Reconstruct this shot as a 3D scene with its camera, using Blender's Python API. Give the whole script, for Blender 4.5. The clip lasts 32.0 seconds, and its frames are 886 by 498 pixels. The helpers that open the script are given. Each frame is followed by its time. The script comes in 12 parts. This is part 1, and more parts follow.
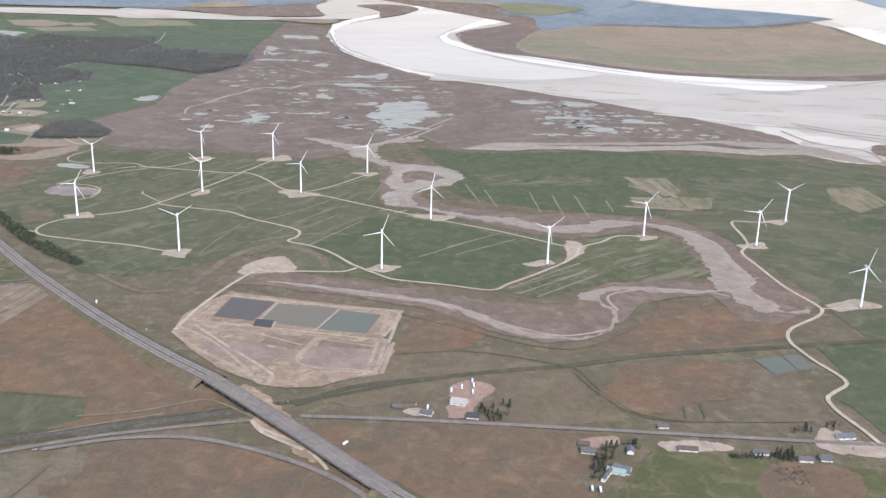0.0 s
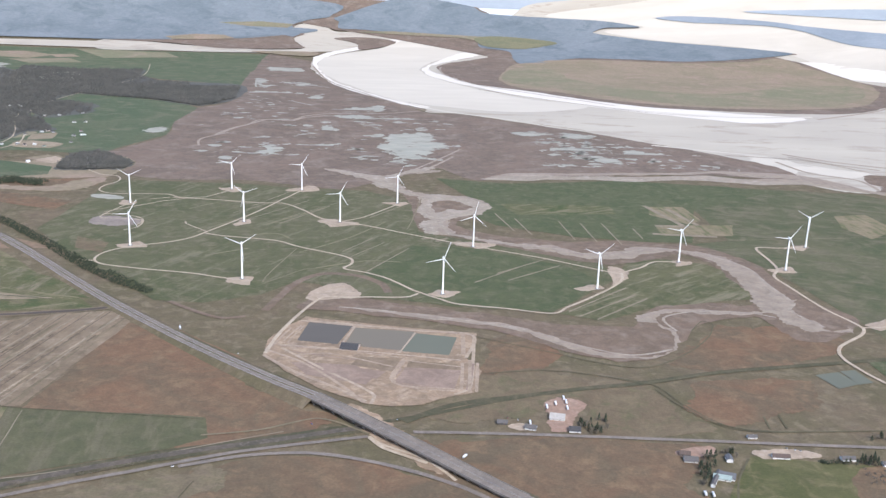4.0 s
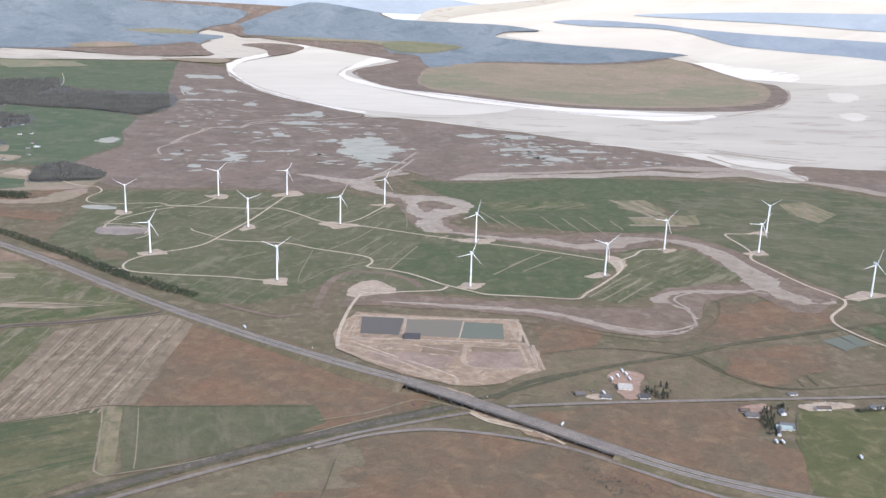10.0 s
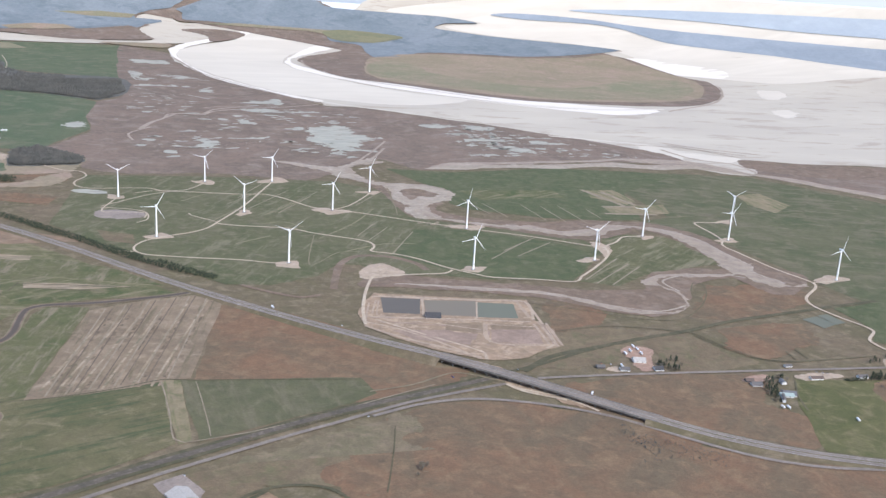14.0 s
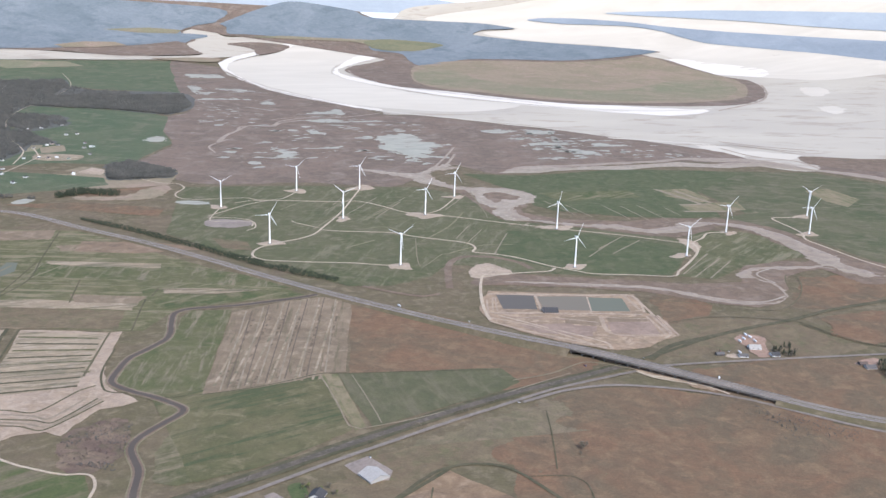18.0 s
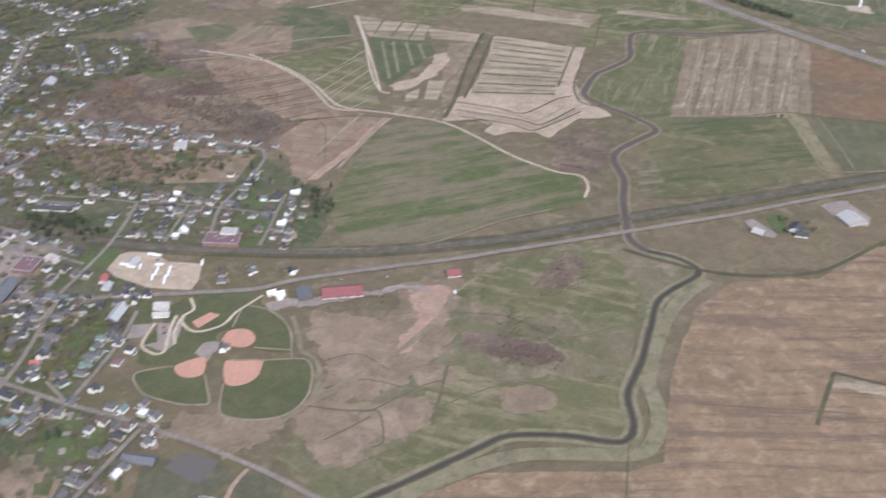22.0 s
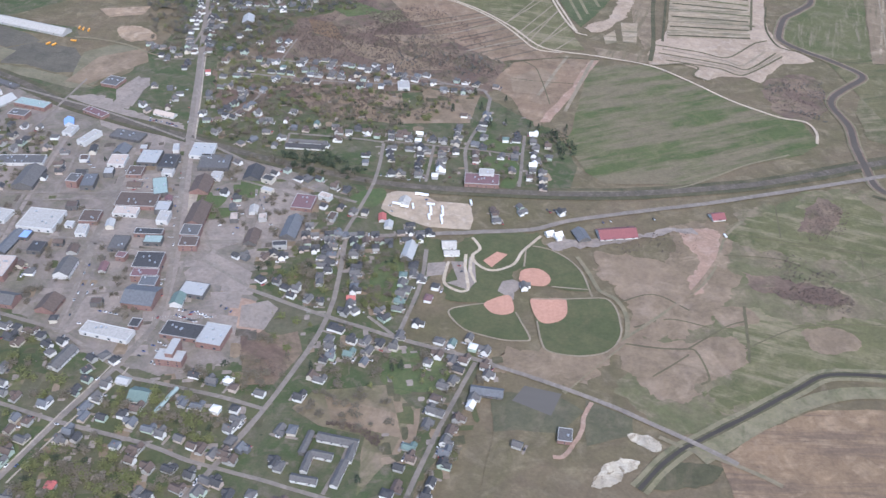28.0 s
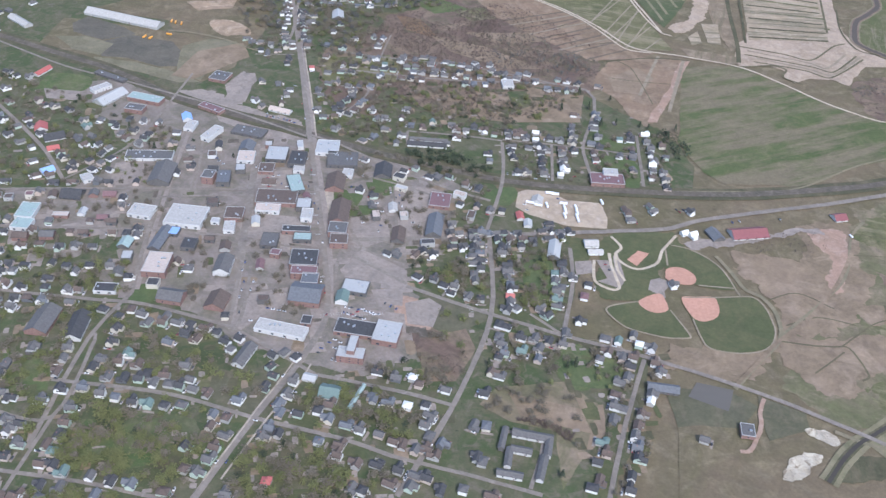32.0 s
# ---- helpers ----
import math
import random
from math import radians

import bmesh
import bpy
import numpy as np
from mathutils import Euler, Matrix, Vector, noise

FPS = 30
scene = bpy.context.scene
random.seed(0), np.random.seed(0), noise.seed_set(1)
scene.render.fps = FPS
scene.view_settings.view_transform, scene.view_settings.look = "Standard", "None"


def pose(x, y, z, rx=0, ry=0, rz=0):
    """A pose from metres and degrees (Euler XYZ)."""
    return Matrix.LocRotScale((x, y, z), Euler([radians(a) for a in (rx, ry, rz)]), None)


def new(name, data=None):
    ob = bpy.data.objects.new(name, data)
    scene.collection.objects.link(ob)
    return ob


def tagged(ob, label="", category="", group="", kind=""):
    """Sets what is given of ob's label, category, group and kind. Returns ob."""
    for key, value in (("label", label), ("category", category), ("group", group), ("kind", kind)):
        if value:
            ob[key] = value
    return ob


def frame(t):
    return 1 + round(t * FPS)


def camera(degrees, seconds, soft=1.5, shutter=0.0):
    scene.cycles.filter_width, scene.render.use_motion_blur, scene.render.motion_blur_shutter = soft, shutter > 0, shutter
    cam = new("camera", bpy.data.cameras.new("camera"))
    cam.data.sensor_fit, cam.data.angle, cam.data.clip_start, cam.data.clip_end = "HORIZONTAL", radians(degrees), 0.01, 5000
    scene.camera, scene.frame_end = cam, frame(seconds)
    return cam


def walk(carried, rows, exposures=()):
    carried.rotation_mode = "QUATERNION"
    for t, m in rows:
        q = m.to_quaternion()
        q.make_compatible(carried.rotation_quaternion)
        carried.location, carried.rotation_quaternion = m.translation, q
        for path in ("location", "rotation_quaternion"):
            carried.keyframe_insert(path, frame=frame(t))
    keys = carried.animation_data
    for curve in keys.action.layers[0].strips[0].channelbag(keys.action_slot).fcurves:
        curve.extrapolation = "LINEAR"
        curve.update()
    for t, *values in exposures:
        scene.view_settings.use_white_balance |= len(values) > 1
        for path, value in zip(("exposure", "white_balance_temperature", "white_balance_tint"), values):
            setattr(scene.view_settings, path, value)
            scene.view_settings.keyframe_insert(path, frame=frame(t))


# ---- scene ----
cam = camera(49.6, 32.0, soft=1.45, shutter=0.5)
# seconds, place of the eye, and its pitch, roll and yaw in degrees
ROWS = [
    (0.0, 0.00, 0.00, 319.95, 72.116, -1.442, -0.000),
    (0.5, -14.07, -5.13, 320.71, 72.179, -1.512, -0.320),
    (1.0, -28.19, -10.22, 321.45, 71.916, -1.311, -0.136),
    (1.5, -42.37, -15.29, 322.19, 72.390, -1.589, -0.339),
    (2.0, -56.59, -20.31, 322.92, 72.808, -1.404, -1.257),
    (2.5, -70.85, -25.31, 323.64, 73.297, -1.267, -1.742),
    (4.5, -128.24, -44.91, 326.46, 74.037, -2.155, -3.205),
    (5.0, -142.65, -49.71, 327.15, 73.639, -2.254, -3.361),
    (5.5, -157.07, -54.47, 327.83, 73.021, -2.614, -3.587),
    (6.0, -171.52, -59.19, 328.51, 73.082, -2.670, -4.301),
    (6.5, -185.97, -63.86, 329.19, 73.570, -1.766, -6.191),
    (7.0, -200.44, -68.49, 329.87, 73.885, -1.971, -7.849),
    (7.5, -214.90, -73.07, 330.54, 73.570, -2.218, -8.456),
    (8.0, -229.38, -77.61, 331.21, 73.560, -1.783, -9.097),
    (8.5, -243.85, -82.10, 331.88, 73.572, -1.804, -10.082),
    (9.0, -258.32, -86.54, 332.55, 73.965, -1.716, -10.560),
    (9.5, -272.79, -90.93, 333.22, 74.254, -2.085, -10.585),
    (10.0, -287.25, -95.28, 333.89, 74.408, -1.910, -10.611),
    (10.5, -301.71, -99.57, 334.56, 74.791, -3.098, -11.384),
    (11.0, -316.16, -103.82, 335.23, 74.733, -3.323, -11.791),
    (11.5, -330.60, -108.01, 335.90, 74.429, -3.546, -12.101),
    (12.0, -345.02, -112.16, 336.58, 74.110, -2.996, -12.845),
    (12.5, -359.44, -116.25, 337.26, 74.040, -3.132, -13.204),
    (13.0, -373.84, -120.30, 337.94, 74.199, -3.313, -13.907),
    (13.5, -388.23, -124.29, 338.63, 74.109, -3.422, -14.892),
    (14.0, -402.60, -128.23, 339.32, 74.017, -3.577, -15.396),
    (14.5, -416.96, -132.12, 340.02, 74.061, -3.237, -15.038),
    (16.5, -474.25, -147.17, 342.86, 75.036, -1.496, -16.027),
    (17.0, -488.54, -150.80, 343.59, 75.506, -1.358, -15.193),
    (17.5, -502.81, -154.39, 344.32, 74.893, -1.412, -14.550),
    (18.0, -517.08, -157.93, 345.06, 74.280, -1.883, -14.527),
    (18.5, -531.33, -161.41, 345.82, 73.873, -1.620, -14.495),
    (19.0, -545.57, -164.85, 346.58, 73.595, -2.023, -13.961),
    (19.5, -559.81, -168.23, 347.34, 70.955, -2.279, -10.920),
    (20.0, -574.04, -171.57, 348.12, 66.378, -2.735, -6.457),
    (20.5, -588.26, -174.87, 348.91, 64.169, -3.012, -3.619),
    (21.0, -602.49, -178.11, 349.71, 63.088, -2.181, -0.987),
    (21.5, -616.71, -181.31, 350.52, 60.116, -1.603, 3.821),
    (22.0, -630.93, -184.46, 351.34, 57.761, -0.870, 6.662),
    (22.5, -645.16, -187.57, 352.17, 55.617, 0.074, 10.205),
    (23.0, -659.39, -190.64, 353.01, 54.773, 0.324, 10.194),
    (23.5, -673.64, -193.66, 353.87, 54.350, -0.409, 9.366),
    (24.0, -687.89, -196.64, 354.73, 54.714, -1.261, 8.451),
    (24.5, -702.17, -199.58, 355.61, 54.704, -1.477, 8.288),
    (25.0, -716.46, -202.48, 356.50, 54.483, -1.605, 8.063),
    (25.5, -730.78, -205.34, 357.41, 54.164, -1.484, 7.930),
    (27.5, -788.35, -216.43, 361.17, 53.770, -1.432, 7.708),
    (28.0, -802.84, -219.12, 362.14, 53.861, -1.430, 7.494),
    (28.5, -817.38, -221.78, 363.13, 53.973, -1.463, 7.297),
    (29.0, -831.97, -224.41, 364.14, 54.014, -1.617, 7.114),
    (29.5, -846.62, -227.01, 365.16, 54.110, -1.611, 6.971),
    (30.0, -861.33, -229.59, 366.19, 54.071, -1.662, 6.771),
    (30.5, -876.11, -232.14, 367.24, 53.732, -2.007, 6.345),
    (31.0, -890.96, -234.67, 368.31, 53.227, -2.309, 6.024),
    (31.5, -905.90, -237.18, 369.39, 53.084, -2.721, 5.962),
    (32.0, -920.91, -239.68, 370.49, 53.229, -3.110, 5.785),
]
walk(cam, [(t, pose(x, y, z, rx, ry, rz)) for t, x, y, z, rx, ry, rz in ROWS],
     [(0.0, 1.04, 6280, 13), (18.0, 1.04, 6250, 13), (20.5, 0.97, 6400, 12), (22.5, 1.08, 6350, 14), (25.0, 1.13, 6050, 14), (32.0, 1.14, 5830, 12)])

# ---- light: bright haze over a tidal bay, sun high behind thin cloud ----
SUN_UP, SUN_ROT = 46.0, 205.0
world = bpy.data.worlds.new("hazy_sky")
scene.world = world
world.use_nodes = True
wn = world.node_tree.nodes
sky = wn.new("ShaderNodeTexSky")
sky.sky_type, sky.sun_disc = "NISHITA", False
sky.sun_elevation, sky.sun_rotation = radians(SUN_UP), radians(-SUN_ROT)
sky.air_density, sky.dust_density, sky.ozone_density = 1.0, 1.5, 1.5
wn["Background"].inputs["Strength"].default_value = 0.15
world.node_tree.links.new(sky.outputs[0], wn["Background"].inputs["Color"])
sun = new("sun", bpy.data.lights.new("sun", "SUN"))
sun.data.energy, sun.data.angle, sun.data.color = 1.7, radians(12), (1.0, 0.96, 0.9)
sun.matrix_world = pose(0, 0, 600, 90 - SUN_UP, 0, 180 + SUN_ROT)


# ---- materials ----
def ramp_mix(nt, fac, a, b):
    m = nt.nodes.new("ShaderNodeMix")
    m.data_type = "RGBA"
    nt.links.new(fac, m.inputs[0])
    for k, v in ((6, a), (7, b)):
        if isinstance(v, tuple):
            m.inputs[k].default_value = (*v, 1)
        else:
            nt.links.new(v, m.inputs[k])
    return m.outputs[2]


def noise_fac(nt, where, scale, lo, hi, detail=4.0, rough=0.6, warp=0.0):
    n = nt.nodes.new("ShaderNodeTexNoise")
    n.inputs["Scale"].default_value, n.inputs["Detail"].default_value = scale, detail
    n.inputs["Roughness"].default_value, n.inputs["Distortion"].default_value = rough, warp
    nt.links.new(where, n.inputs["Vector"])
    r = nt.nodes.new("ShaderNodeMapRange")
    r.inputs["From Min"].default_value, r.inputs["From Max"].default_value = lo, hi
    nt.links.new(n.outputs[0], r.inputs["Value"])
    return r.outputs[0]


def dull(c):
    """Early spring: greens with a good deal of last year's straw in them."""
    if c[1] < c[0] or c[1] < c[2]:
        return c
    grey = 0.35 * c[0] + 0.5 * c[1] + 0.15 * c[2]
    straw_tone = (grey * 1.16, grey * 1.0, grey * 0.8)
    return tuple((v + 0.17 * (g - v)) * k for v, g, k in zip(c, straw_tone, (1.04, 1.0, 0.95)))


def times(nt, col, fac, lo, hi):
    m = nt.nodes.new("ShaderNodeMix")
    m.data_type, m.blend_type = "RGBA", "MULTIPLY"
    m.inputs[0].default_value = 1.0
    nt.links.new(col, m.inputs[6])
    nt.links.new(ramp_mix(nt, fac, lo, hi), m.inputs[7])
    return m.outputs[2]


def land(name, base, second, third=None, big=0.012, mid=0.06, fine=0.5, rough=0.95, stripe=None, bump=0.3, grain=0.14, blotch=0.12, specks=None):
    """Ground cover: broad and middling patches of two or three colours, blotches of growth and damp, tufts (colour, scale, share),
    a fine grain, and drill lines (period, angle, colour, share)."""
    base, second, third = dull(base), dull(second), third and dull(third)
    mat = bpy.data.materials.new(name)
    mat.use_nodes = True
    nt = mat.node_tree
    bsdf = nt.nodes["Principled BSDF"]
    geo = nt.nodes.new("ShaderNodeNewGeometry").outputs["Position"]
    col = ramp_mix(nt, noise_fac(nt, geo, big, 0.40, 0.60, 7, 0.64, 0.9), base, second)
    if third:
        col = ramp_mix(nt, noise_fac(nt, geo, mid, 0.5, 0.66, 8, 0.66, 0.6), col, third)
    if stripe:
        period, angle, tint, share = stripe
        m = nt.nodes.new("ShaderNodeMapping")
        turned = nt.nodes.new("ShaderNodeMapping")
        turned.inputs["Rotation"].default_value = (0, 0, radians(-angle))
        nt.links.new(geo, turned.inputs["Vector"])
        m.inputs["Scale"].default_value = (0.012, 1 / period, 1)
        nt.links.new(turned.outputs[0], m.inputs["Vector"])
        f = noise_fac(nt, m.outputs[0], 1.0, 0.62 - share, 0.70 - share * 0.6, 4, 0.7)
        col = ramp_mix(nt, f, col, tint)
    if specks:
        tint, scale, share = specks
        col = ramp_mix(nt, noise_fac(nt, geo, scale, 0.66 - share, 0.72 - share, 6, 0.7, 0.5), col, tint)
    warm = (1 + blotch * 1.05, 1 + blotch, 1 + blotch * 0.8)
    col = times(nt, col, noise_fac(nt, geo, 0.085, 0.32, 0.68, 8, 0.72, 0.7), tuple(2 - v for v in warm), warm)
    g = noise_fac(nt, geo, fine, 0.3, 0.7, 5, 0.75)
    col = times(nt, col, g, (1 - grain,) * 3, (1 + grain * 0.9,) * 3)
    nt.links.new(col, bsdf.inputs["Base Color"])
    bsdf.inputs["Roughness"].default_value = rough
    bsdf.inputs["Specular IOR Level"].default_value = 0.15 if rough > 0.8 else 0.5
    if bump:
        b = nt.nodes.new("ShaderNodeBump")
        b.inputs["Strength"].default_value, b.inputs["Distance"].default_value = bump, 0.6
        nt.links.new(g, b.inputs["Height"])
        nt.links.new(b.outputs[0], bsdf.inputs["Normal"])
    return mat


def plain(name, colour, rough=0.6, metal=0.0, vary=0.12, scale=0.8):
    """A surface of one paint or material, weathered by a noise and differing a little from piece to piece."""
    mat = bpy.data.materials.new(name)
    mat.use_nodes = True
    nt = mat.node_tree
    bsdf = nt.nodes["Principled BSDF"]
    where = nt.nodes.new("ShaderNodeTexCoord").outputs["Object"]
    f = noise_fac(nt, where, scale, 0.3, 0.7)
    lo = tuple(c * (1 - vary) for c in colour)
    hi = tuple(min(1, c * (1 + vary)) for c in colour)
    nt.links.new(ramp_mix(nt, f, lo, hi), bsdf.inputs["Base Color"])
    bsdf.inputs["Roughness"].default_value, bsdf.inputs["Metallic"].default_value = rough, metal
    return mat


def watery(name, colour, second, rough, wave=0.2, scale=0.03, broken=None):
    """Water or wet mud; broken: (colour, scale, share) of what stands out of it."""
    mat = bpy.data.materials.new(name)
    mat.use_nodes = True
    nt = mat.node_tree
    bsdf = nt.nodes["Principled BSDF"]
    geo = nt.nodes.new("ShaderNodeNewGeometry").outputs["Position"]
    m = nt.nodes.new("ShaderNodeMapping")
    m.inputs["Rotation"].default_value = (0, 0, radians(-12))
    m.inputs["Scale"].default_value = (0.35, 1, 1)
    nt.links.new(geo, m.inputs["Vector"])
    f = noise_fac(nt, m.outputs[0], scale, 0.35, 0.65, 6, 0.6, 0.8)
    col = ramp_mix(nt, f, colour, second)
    if broken:
        tint, size, share = broken
        col = ramp_mix(nt, noise_fac(nt, m.outputs[0], size, 0.64 - share, 0.72 - share, 7, 0.7, 0.5), col, tint)
    nt.links.new(col, bsdf.inputs["Base Color"])
    r = nt.nodes.new("ShaderNodeMapRange")
    r.inputs["To Min"].default_value, r.inputs["To Max"].default_value = rough, min(1, rough * 1.6)
    nt.links.new(f, r.inputs["Value"])
    nt.links.new(r.outputs[0], bsdf.inputs["Roughness"])
    bsdf.inputs["Specular IOR Level"].default_value = 0.5 if rough < 0.6 else 0.15
    b = nt.nodes.new("ShaderNodeBump")
    b.inputs["Strength"].default_value, b.inputs["Distance"].default_value = wave, 0.4
    nt.links.new(noise_fac(nt, geo, 0.6, 0.2, 0.8), b.inputs["Height"])
    nt.links.new(b.outputs[0], bsdf.inputs["Normal"])
    return mat


pasture = land("rough_pasture", (0.11, 0.094, 0.054), (0.14, 0.108, 0.07), (0.172, 0.138, 0.09), specks=((0.09, 0.076, 0.048), 0.1, 0.0), blotch=0.16)
grass = land("coast_grass", (0.068, 0.102, 0.056), (0.088, 0.112, 0.064), (0.13, 0.13, 0.085), big=0.006, mid=0.02)
crop = land("young_crop", (0.06, 0.085, 0.032), (0.10, 0.105, 0.05), (0.15, 0.13, 0.075), stripe=(9, 32, (0.17, 0.145, 0.09), 0.1))
cropdark = land("winter_wheat", (0.064, 0.086, 0.04), (0.08, 0.096, 0.048), (0.115, 0.112, 0.066), big=0.02)
crop_a = land("young_crop_rows", (0.082, 0.09, 0.048), (0.098, 0.1, 0.056), (0.122, 0.112, 0.068), stripe=(16, -83, (0.125, 0.112, 0.07), 0.08))
crop_s = land("strip_crop", (0.07, 0.09, 0.035), (0.10, 0.105, 0.05), (0.15, 0.13, 0.08), stripe=(12, -101, (0.18, 0.15, 0.10), 0.1))
crop_big = land("drilled_crop", (0.063, 0.09, 0.032), (0.08, 0.10, 0.04), (0.118, 0.112, 0.06), stripe=(15, 30, (0.15, 0.124, 0.08), 0.2))
crop_farm = land("dyke_crop", (0.076, 0.09, 0.043), (0.108, 0.104, 0.058), (0.145, 0.125, 0.08), big=0.01, stripe=(14, -116, (0.15, 0.135, 0.085), 0.07))
crop_mid = land("bend_crop", (0.07, 0.085, 0.038), (0.11, 0.105, 0.055), (0.15, 0.13, 0.08), stripe=(10, -140, (0.17, 0.15, 0.095), 0.12))
crop_n = land("north_crop", (0.07, 0.088, 0.043), (0.098, 0.103, 0.057), (0.138, 0.12, 0.076), big=0.007, mid=0.03, stripe=(22, -23, (0.135, 0.118, 0.076), 0.1))
olive_b = land("grazed_rows", (0.085, 0.09, 0.042), (0.125, 0.11, 0.06), (0.16, 0.135, 0.08), stripe=(12, 20, (0.07, 0.08, 0.04), 0.12))
olive_c = land("grazed_bank", (0.08, 0.088, 0.042), (0.12, 0.11, 0.06), (0.16, 0.135, 0.085), stripe=(14, 18, (0.17, 0.14, 0.09), 0.12))
drygrass = land("trodden_grass", (0.205, 0.152, 0.105), (0.165, 0.125, 0.083), (0.25, 0.188, 0.135), big=0.025, mid=0.05, fine=0.35, blotch=0.14)
plough_b = land("striped_stubble", (0.24, 0.18, 0.125), (0.19, 0.142, 0.095), (0.28, 0.215, 0.155), stripe=(10, -7, (0.12, 0.095, 0.065), 0.16))
verge = land("pale_verge", (0.165, 0.146, 0.088), (0.195, 0.168, 0.108), (0.128, 0.122, 0.07), big=0.03, mid=0.1)
clay_dull = land("red_earth_yard", (0.30, 0.20, 0.148), (0.25, 0.17, 0.123), (0.34, 0.245, 0.187), big=0.06, mid=0.12)
ditchline = land("dark_ditch", (0.098, 0.088, 0.054), (0.12, 0.105, 0.064), big=0.05)
strawline = land("straw_line", (0.25, 0.205, 0.15), (0.20, 0.165, 0.115), big=0.05)
ploughline = land("furrow_line", (0.115, 0.09, 0.065), (0.14, 0.11, 0.08), big=0.05)
lot = land("parking_asphalt", (0.222, 0.184, 0.155), (0.255, 0.213, 0.18), (0.185, 0.156, 0.135), big=0.05, mid=0.2, rough=0.9)
palechalk = land("cream_rubble", (0.44, 0.385, 0.30), (0.33, 0.28, 0.21), (0.235, 0.195, 0.14), big=0.08, mid=0.2, specks=((0.19, 0.15, 0.105), 0.25, 0.1), blotch=0.2)
palestone = land("pale_paving", (0.36, 0.305, 0.245), (0.30, 0.25, 0.195), (0.22, 0.18, 0.135), big=0.08, mid=0.15, blotch=0.2)
olive = land("grazed_field", (0.085, 0.095, 0.042), (0.125, 0.115, 0.06), (0.17, 0.145, 0.085), stripe=(13, -13, (0.19, 0.16, 0.10), 0.12))
meadow = land("wet_meadow", (0.105, 0.104, 0.054), (0.155, 0.126, 0.082), (0.205, 0.158, 0.112), big=0.02, mid=0.05, fine=0.35, specks=((0.11, 0.085, 0.066), 0.09, 0.0), blotch=0.16)
paddock = land("paddock_turf", (0.078, 0.088, 0.034), (0.105, 0.105, 0.046), (0.15, 0.128, 0.068))
lawn_green = land("mown_lawn", (0.064, 0.098, 0.038), (0.082, 0.105, 0.046), big=0.05)
rough_green = land("weedy_ground", (0.085, 0.086, 0.054), (0.105, 0.098, 0.064), (0.128, 0.11, 0.074), big=0.03, mid=0.08)
straw_grass = land("bleached_grass", (0.165, 0.145, 0.096), (0.135, 0.12, 0.076), (0.185, 0.158, 0.108), big=0.03, mid=0.08)
turf = land("mown_turf", (0.068, 0.082, 0.038), (0.088, 0.094, 0.046), big=0.05)
yard = land("town_lawns", (0.056, 0.08, 0.034), (0.098, 0.093, 0.056), (0.128, 0.11, 0.08), big=0.04, mid=0.13, fine=0.8, specks=((0.05, 0.056, 0.033), 0.16, 0.03))
town = land("town_lots", (0.212, 0.176, 0.153), (0.142, 0.126, 0.095), (0.18, 0.152, 0.13), big=0.05, mid=0.11)
grassdark = land("ditch_grass", (0.066, 0.068, 0.04), (0.09, 0.082, 0.05), (0.118, 0.10, 0.064), big=0.05)
scrub = land("bare_thicket", (0.12, 0.084, 0.066), (0.18, 0.134, 0.094), (0.10, 0.088, 0.054), big=0.018, mid=0.05, blotch=0.2)
rust = land("dead_bracken", (0.161, 0.10, 0.061), (0.124, 0.095, 0.061), (0.178, 0.122, 0.074), big=0.012, mid=0.05, specks=((0.098, 0.076, 0.05), 0.11, 0.02), blotch=0.16)
moorgrass = land("moor_grass", (0.152, 0.122, 0.078), (0.13, 0.114, 0.068), (0.185, 0.142, 0.096), big=0.02, mid=0.06, specks=((0.09, 0.08, 0.05), 0.08, 0.01), blotch=0.18)
heathsoil = land("dark_heath", (0.098, 0.088, 0.07), (0.118, 0.104, 0.08), (0.085, 0.08, 0.062), big=0.03, mid=0.08)
# lawn among trees: their shade is put into the darker green
shadelawn = land("shaded_lawn", (0.05, 0.072, 0.034), (0.066, 0.082, 0.04), (0.09, 0.088, 0.05), big=0.05, mid=0.12)
moor = land("dull_moor", (0.138, 0.104, 0.066), (0.155, 0.122, 0.076), (0.115, 0.104, 0.058), big=0.02, mid=0.05, specks=((0.085, 0.066, 0.045), 0.09, 0.01), blotch=0.16)
ploughbrown = land("stubble_field", (0.222, 0.151, 0.094), (0.175, 0.123, 0.078), (0.275, 0.197, 0.128), mid=0.09, stripe=(8, 7, (0.15, 0.107, 0.074), 0.12), blotch=0.18)
plough = land("ploughed_strips", (0.205, 0.156, 0.106), (0.165, 0.126, 0.085), (0.255, 0.20, 0.14), stripe=(7, -101, (0.145, 0.118, 0.075), 0.1), specks=((0.115, 0.105, 0.06), 0.035, 0.0))
tan = land("dry_stubble", (0.30, 0.238, 0.165), (0.25, 0.195, 0.132), (0.335, 0.272, 0.198), stripe=(9, 5, (0.15, 0.13, 0.085), 0.14))
straw = land("pale_straw", (0.23, 0.185, 0.12), (0.18, 0.15, 0.09), (0.14, 0.13, 0.07), stripe=(9, -87, (0.12, 0.12, 0.06), 0.12))
saltmarsh = land("salt_marsh_grass", (0.173, 0.128, 0.098), (0.142, 0.109, 0.083), (0.208, 0.166, 0.134), big=0.008, mid=0.022, fine=0.2, specks=((0.125, 0.09, 0.072), 0.05, 0.02), blotch=0.16)
saltbank = land("creek_bank_mud", (0.172, 0.124, 0.09), (0.145, 0.108, 0.077), (0.205, 0.158, 0.122), big=0.02)
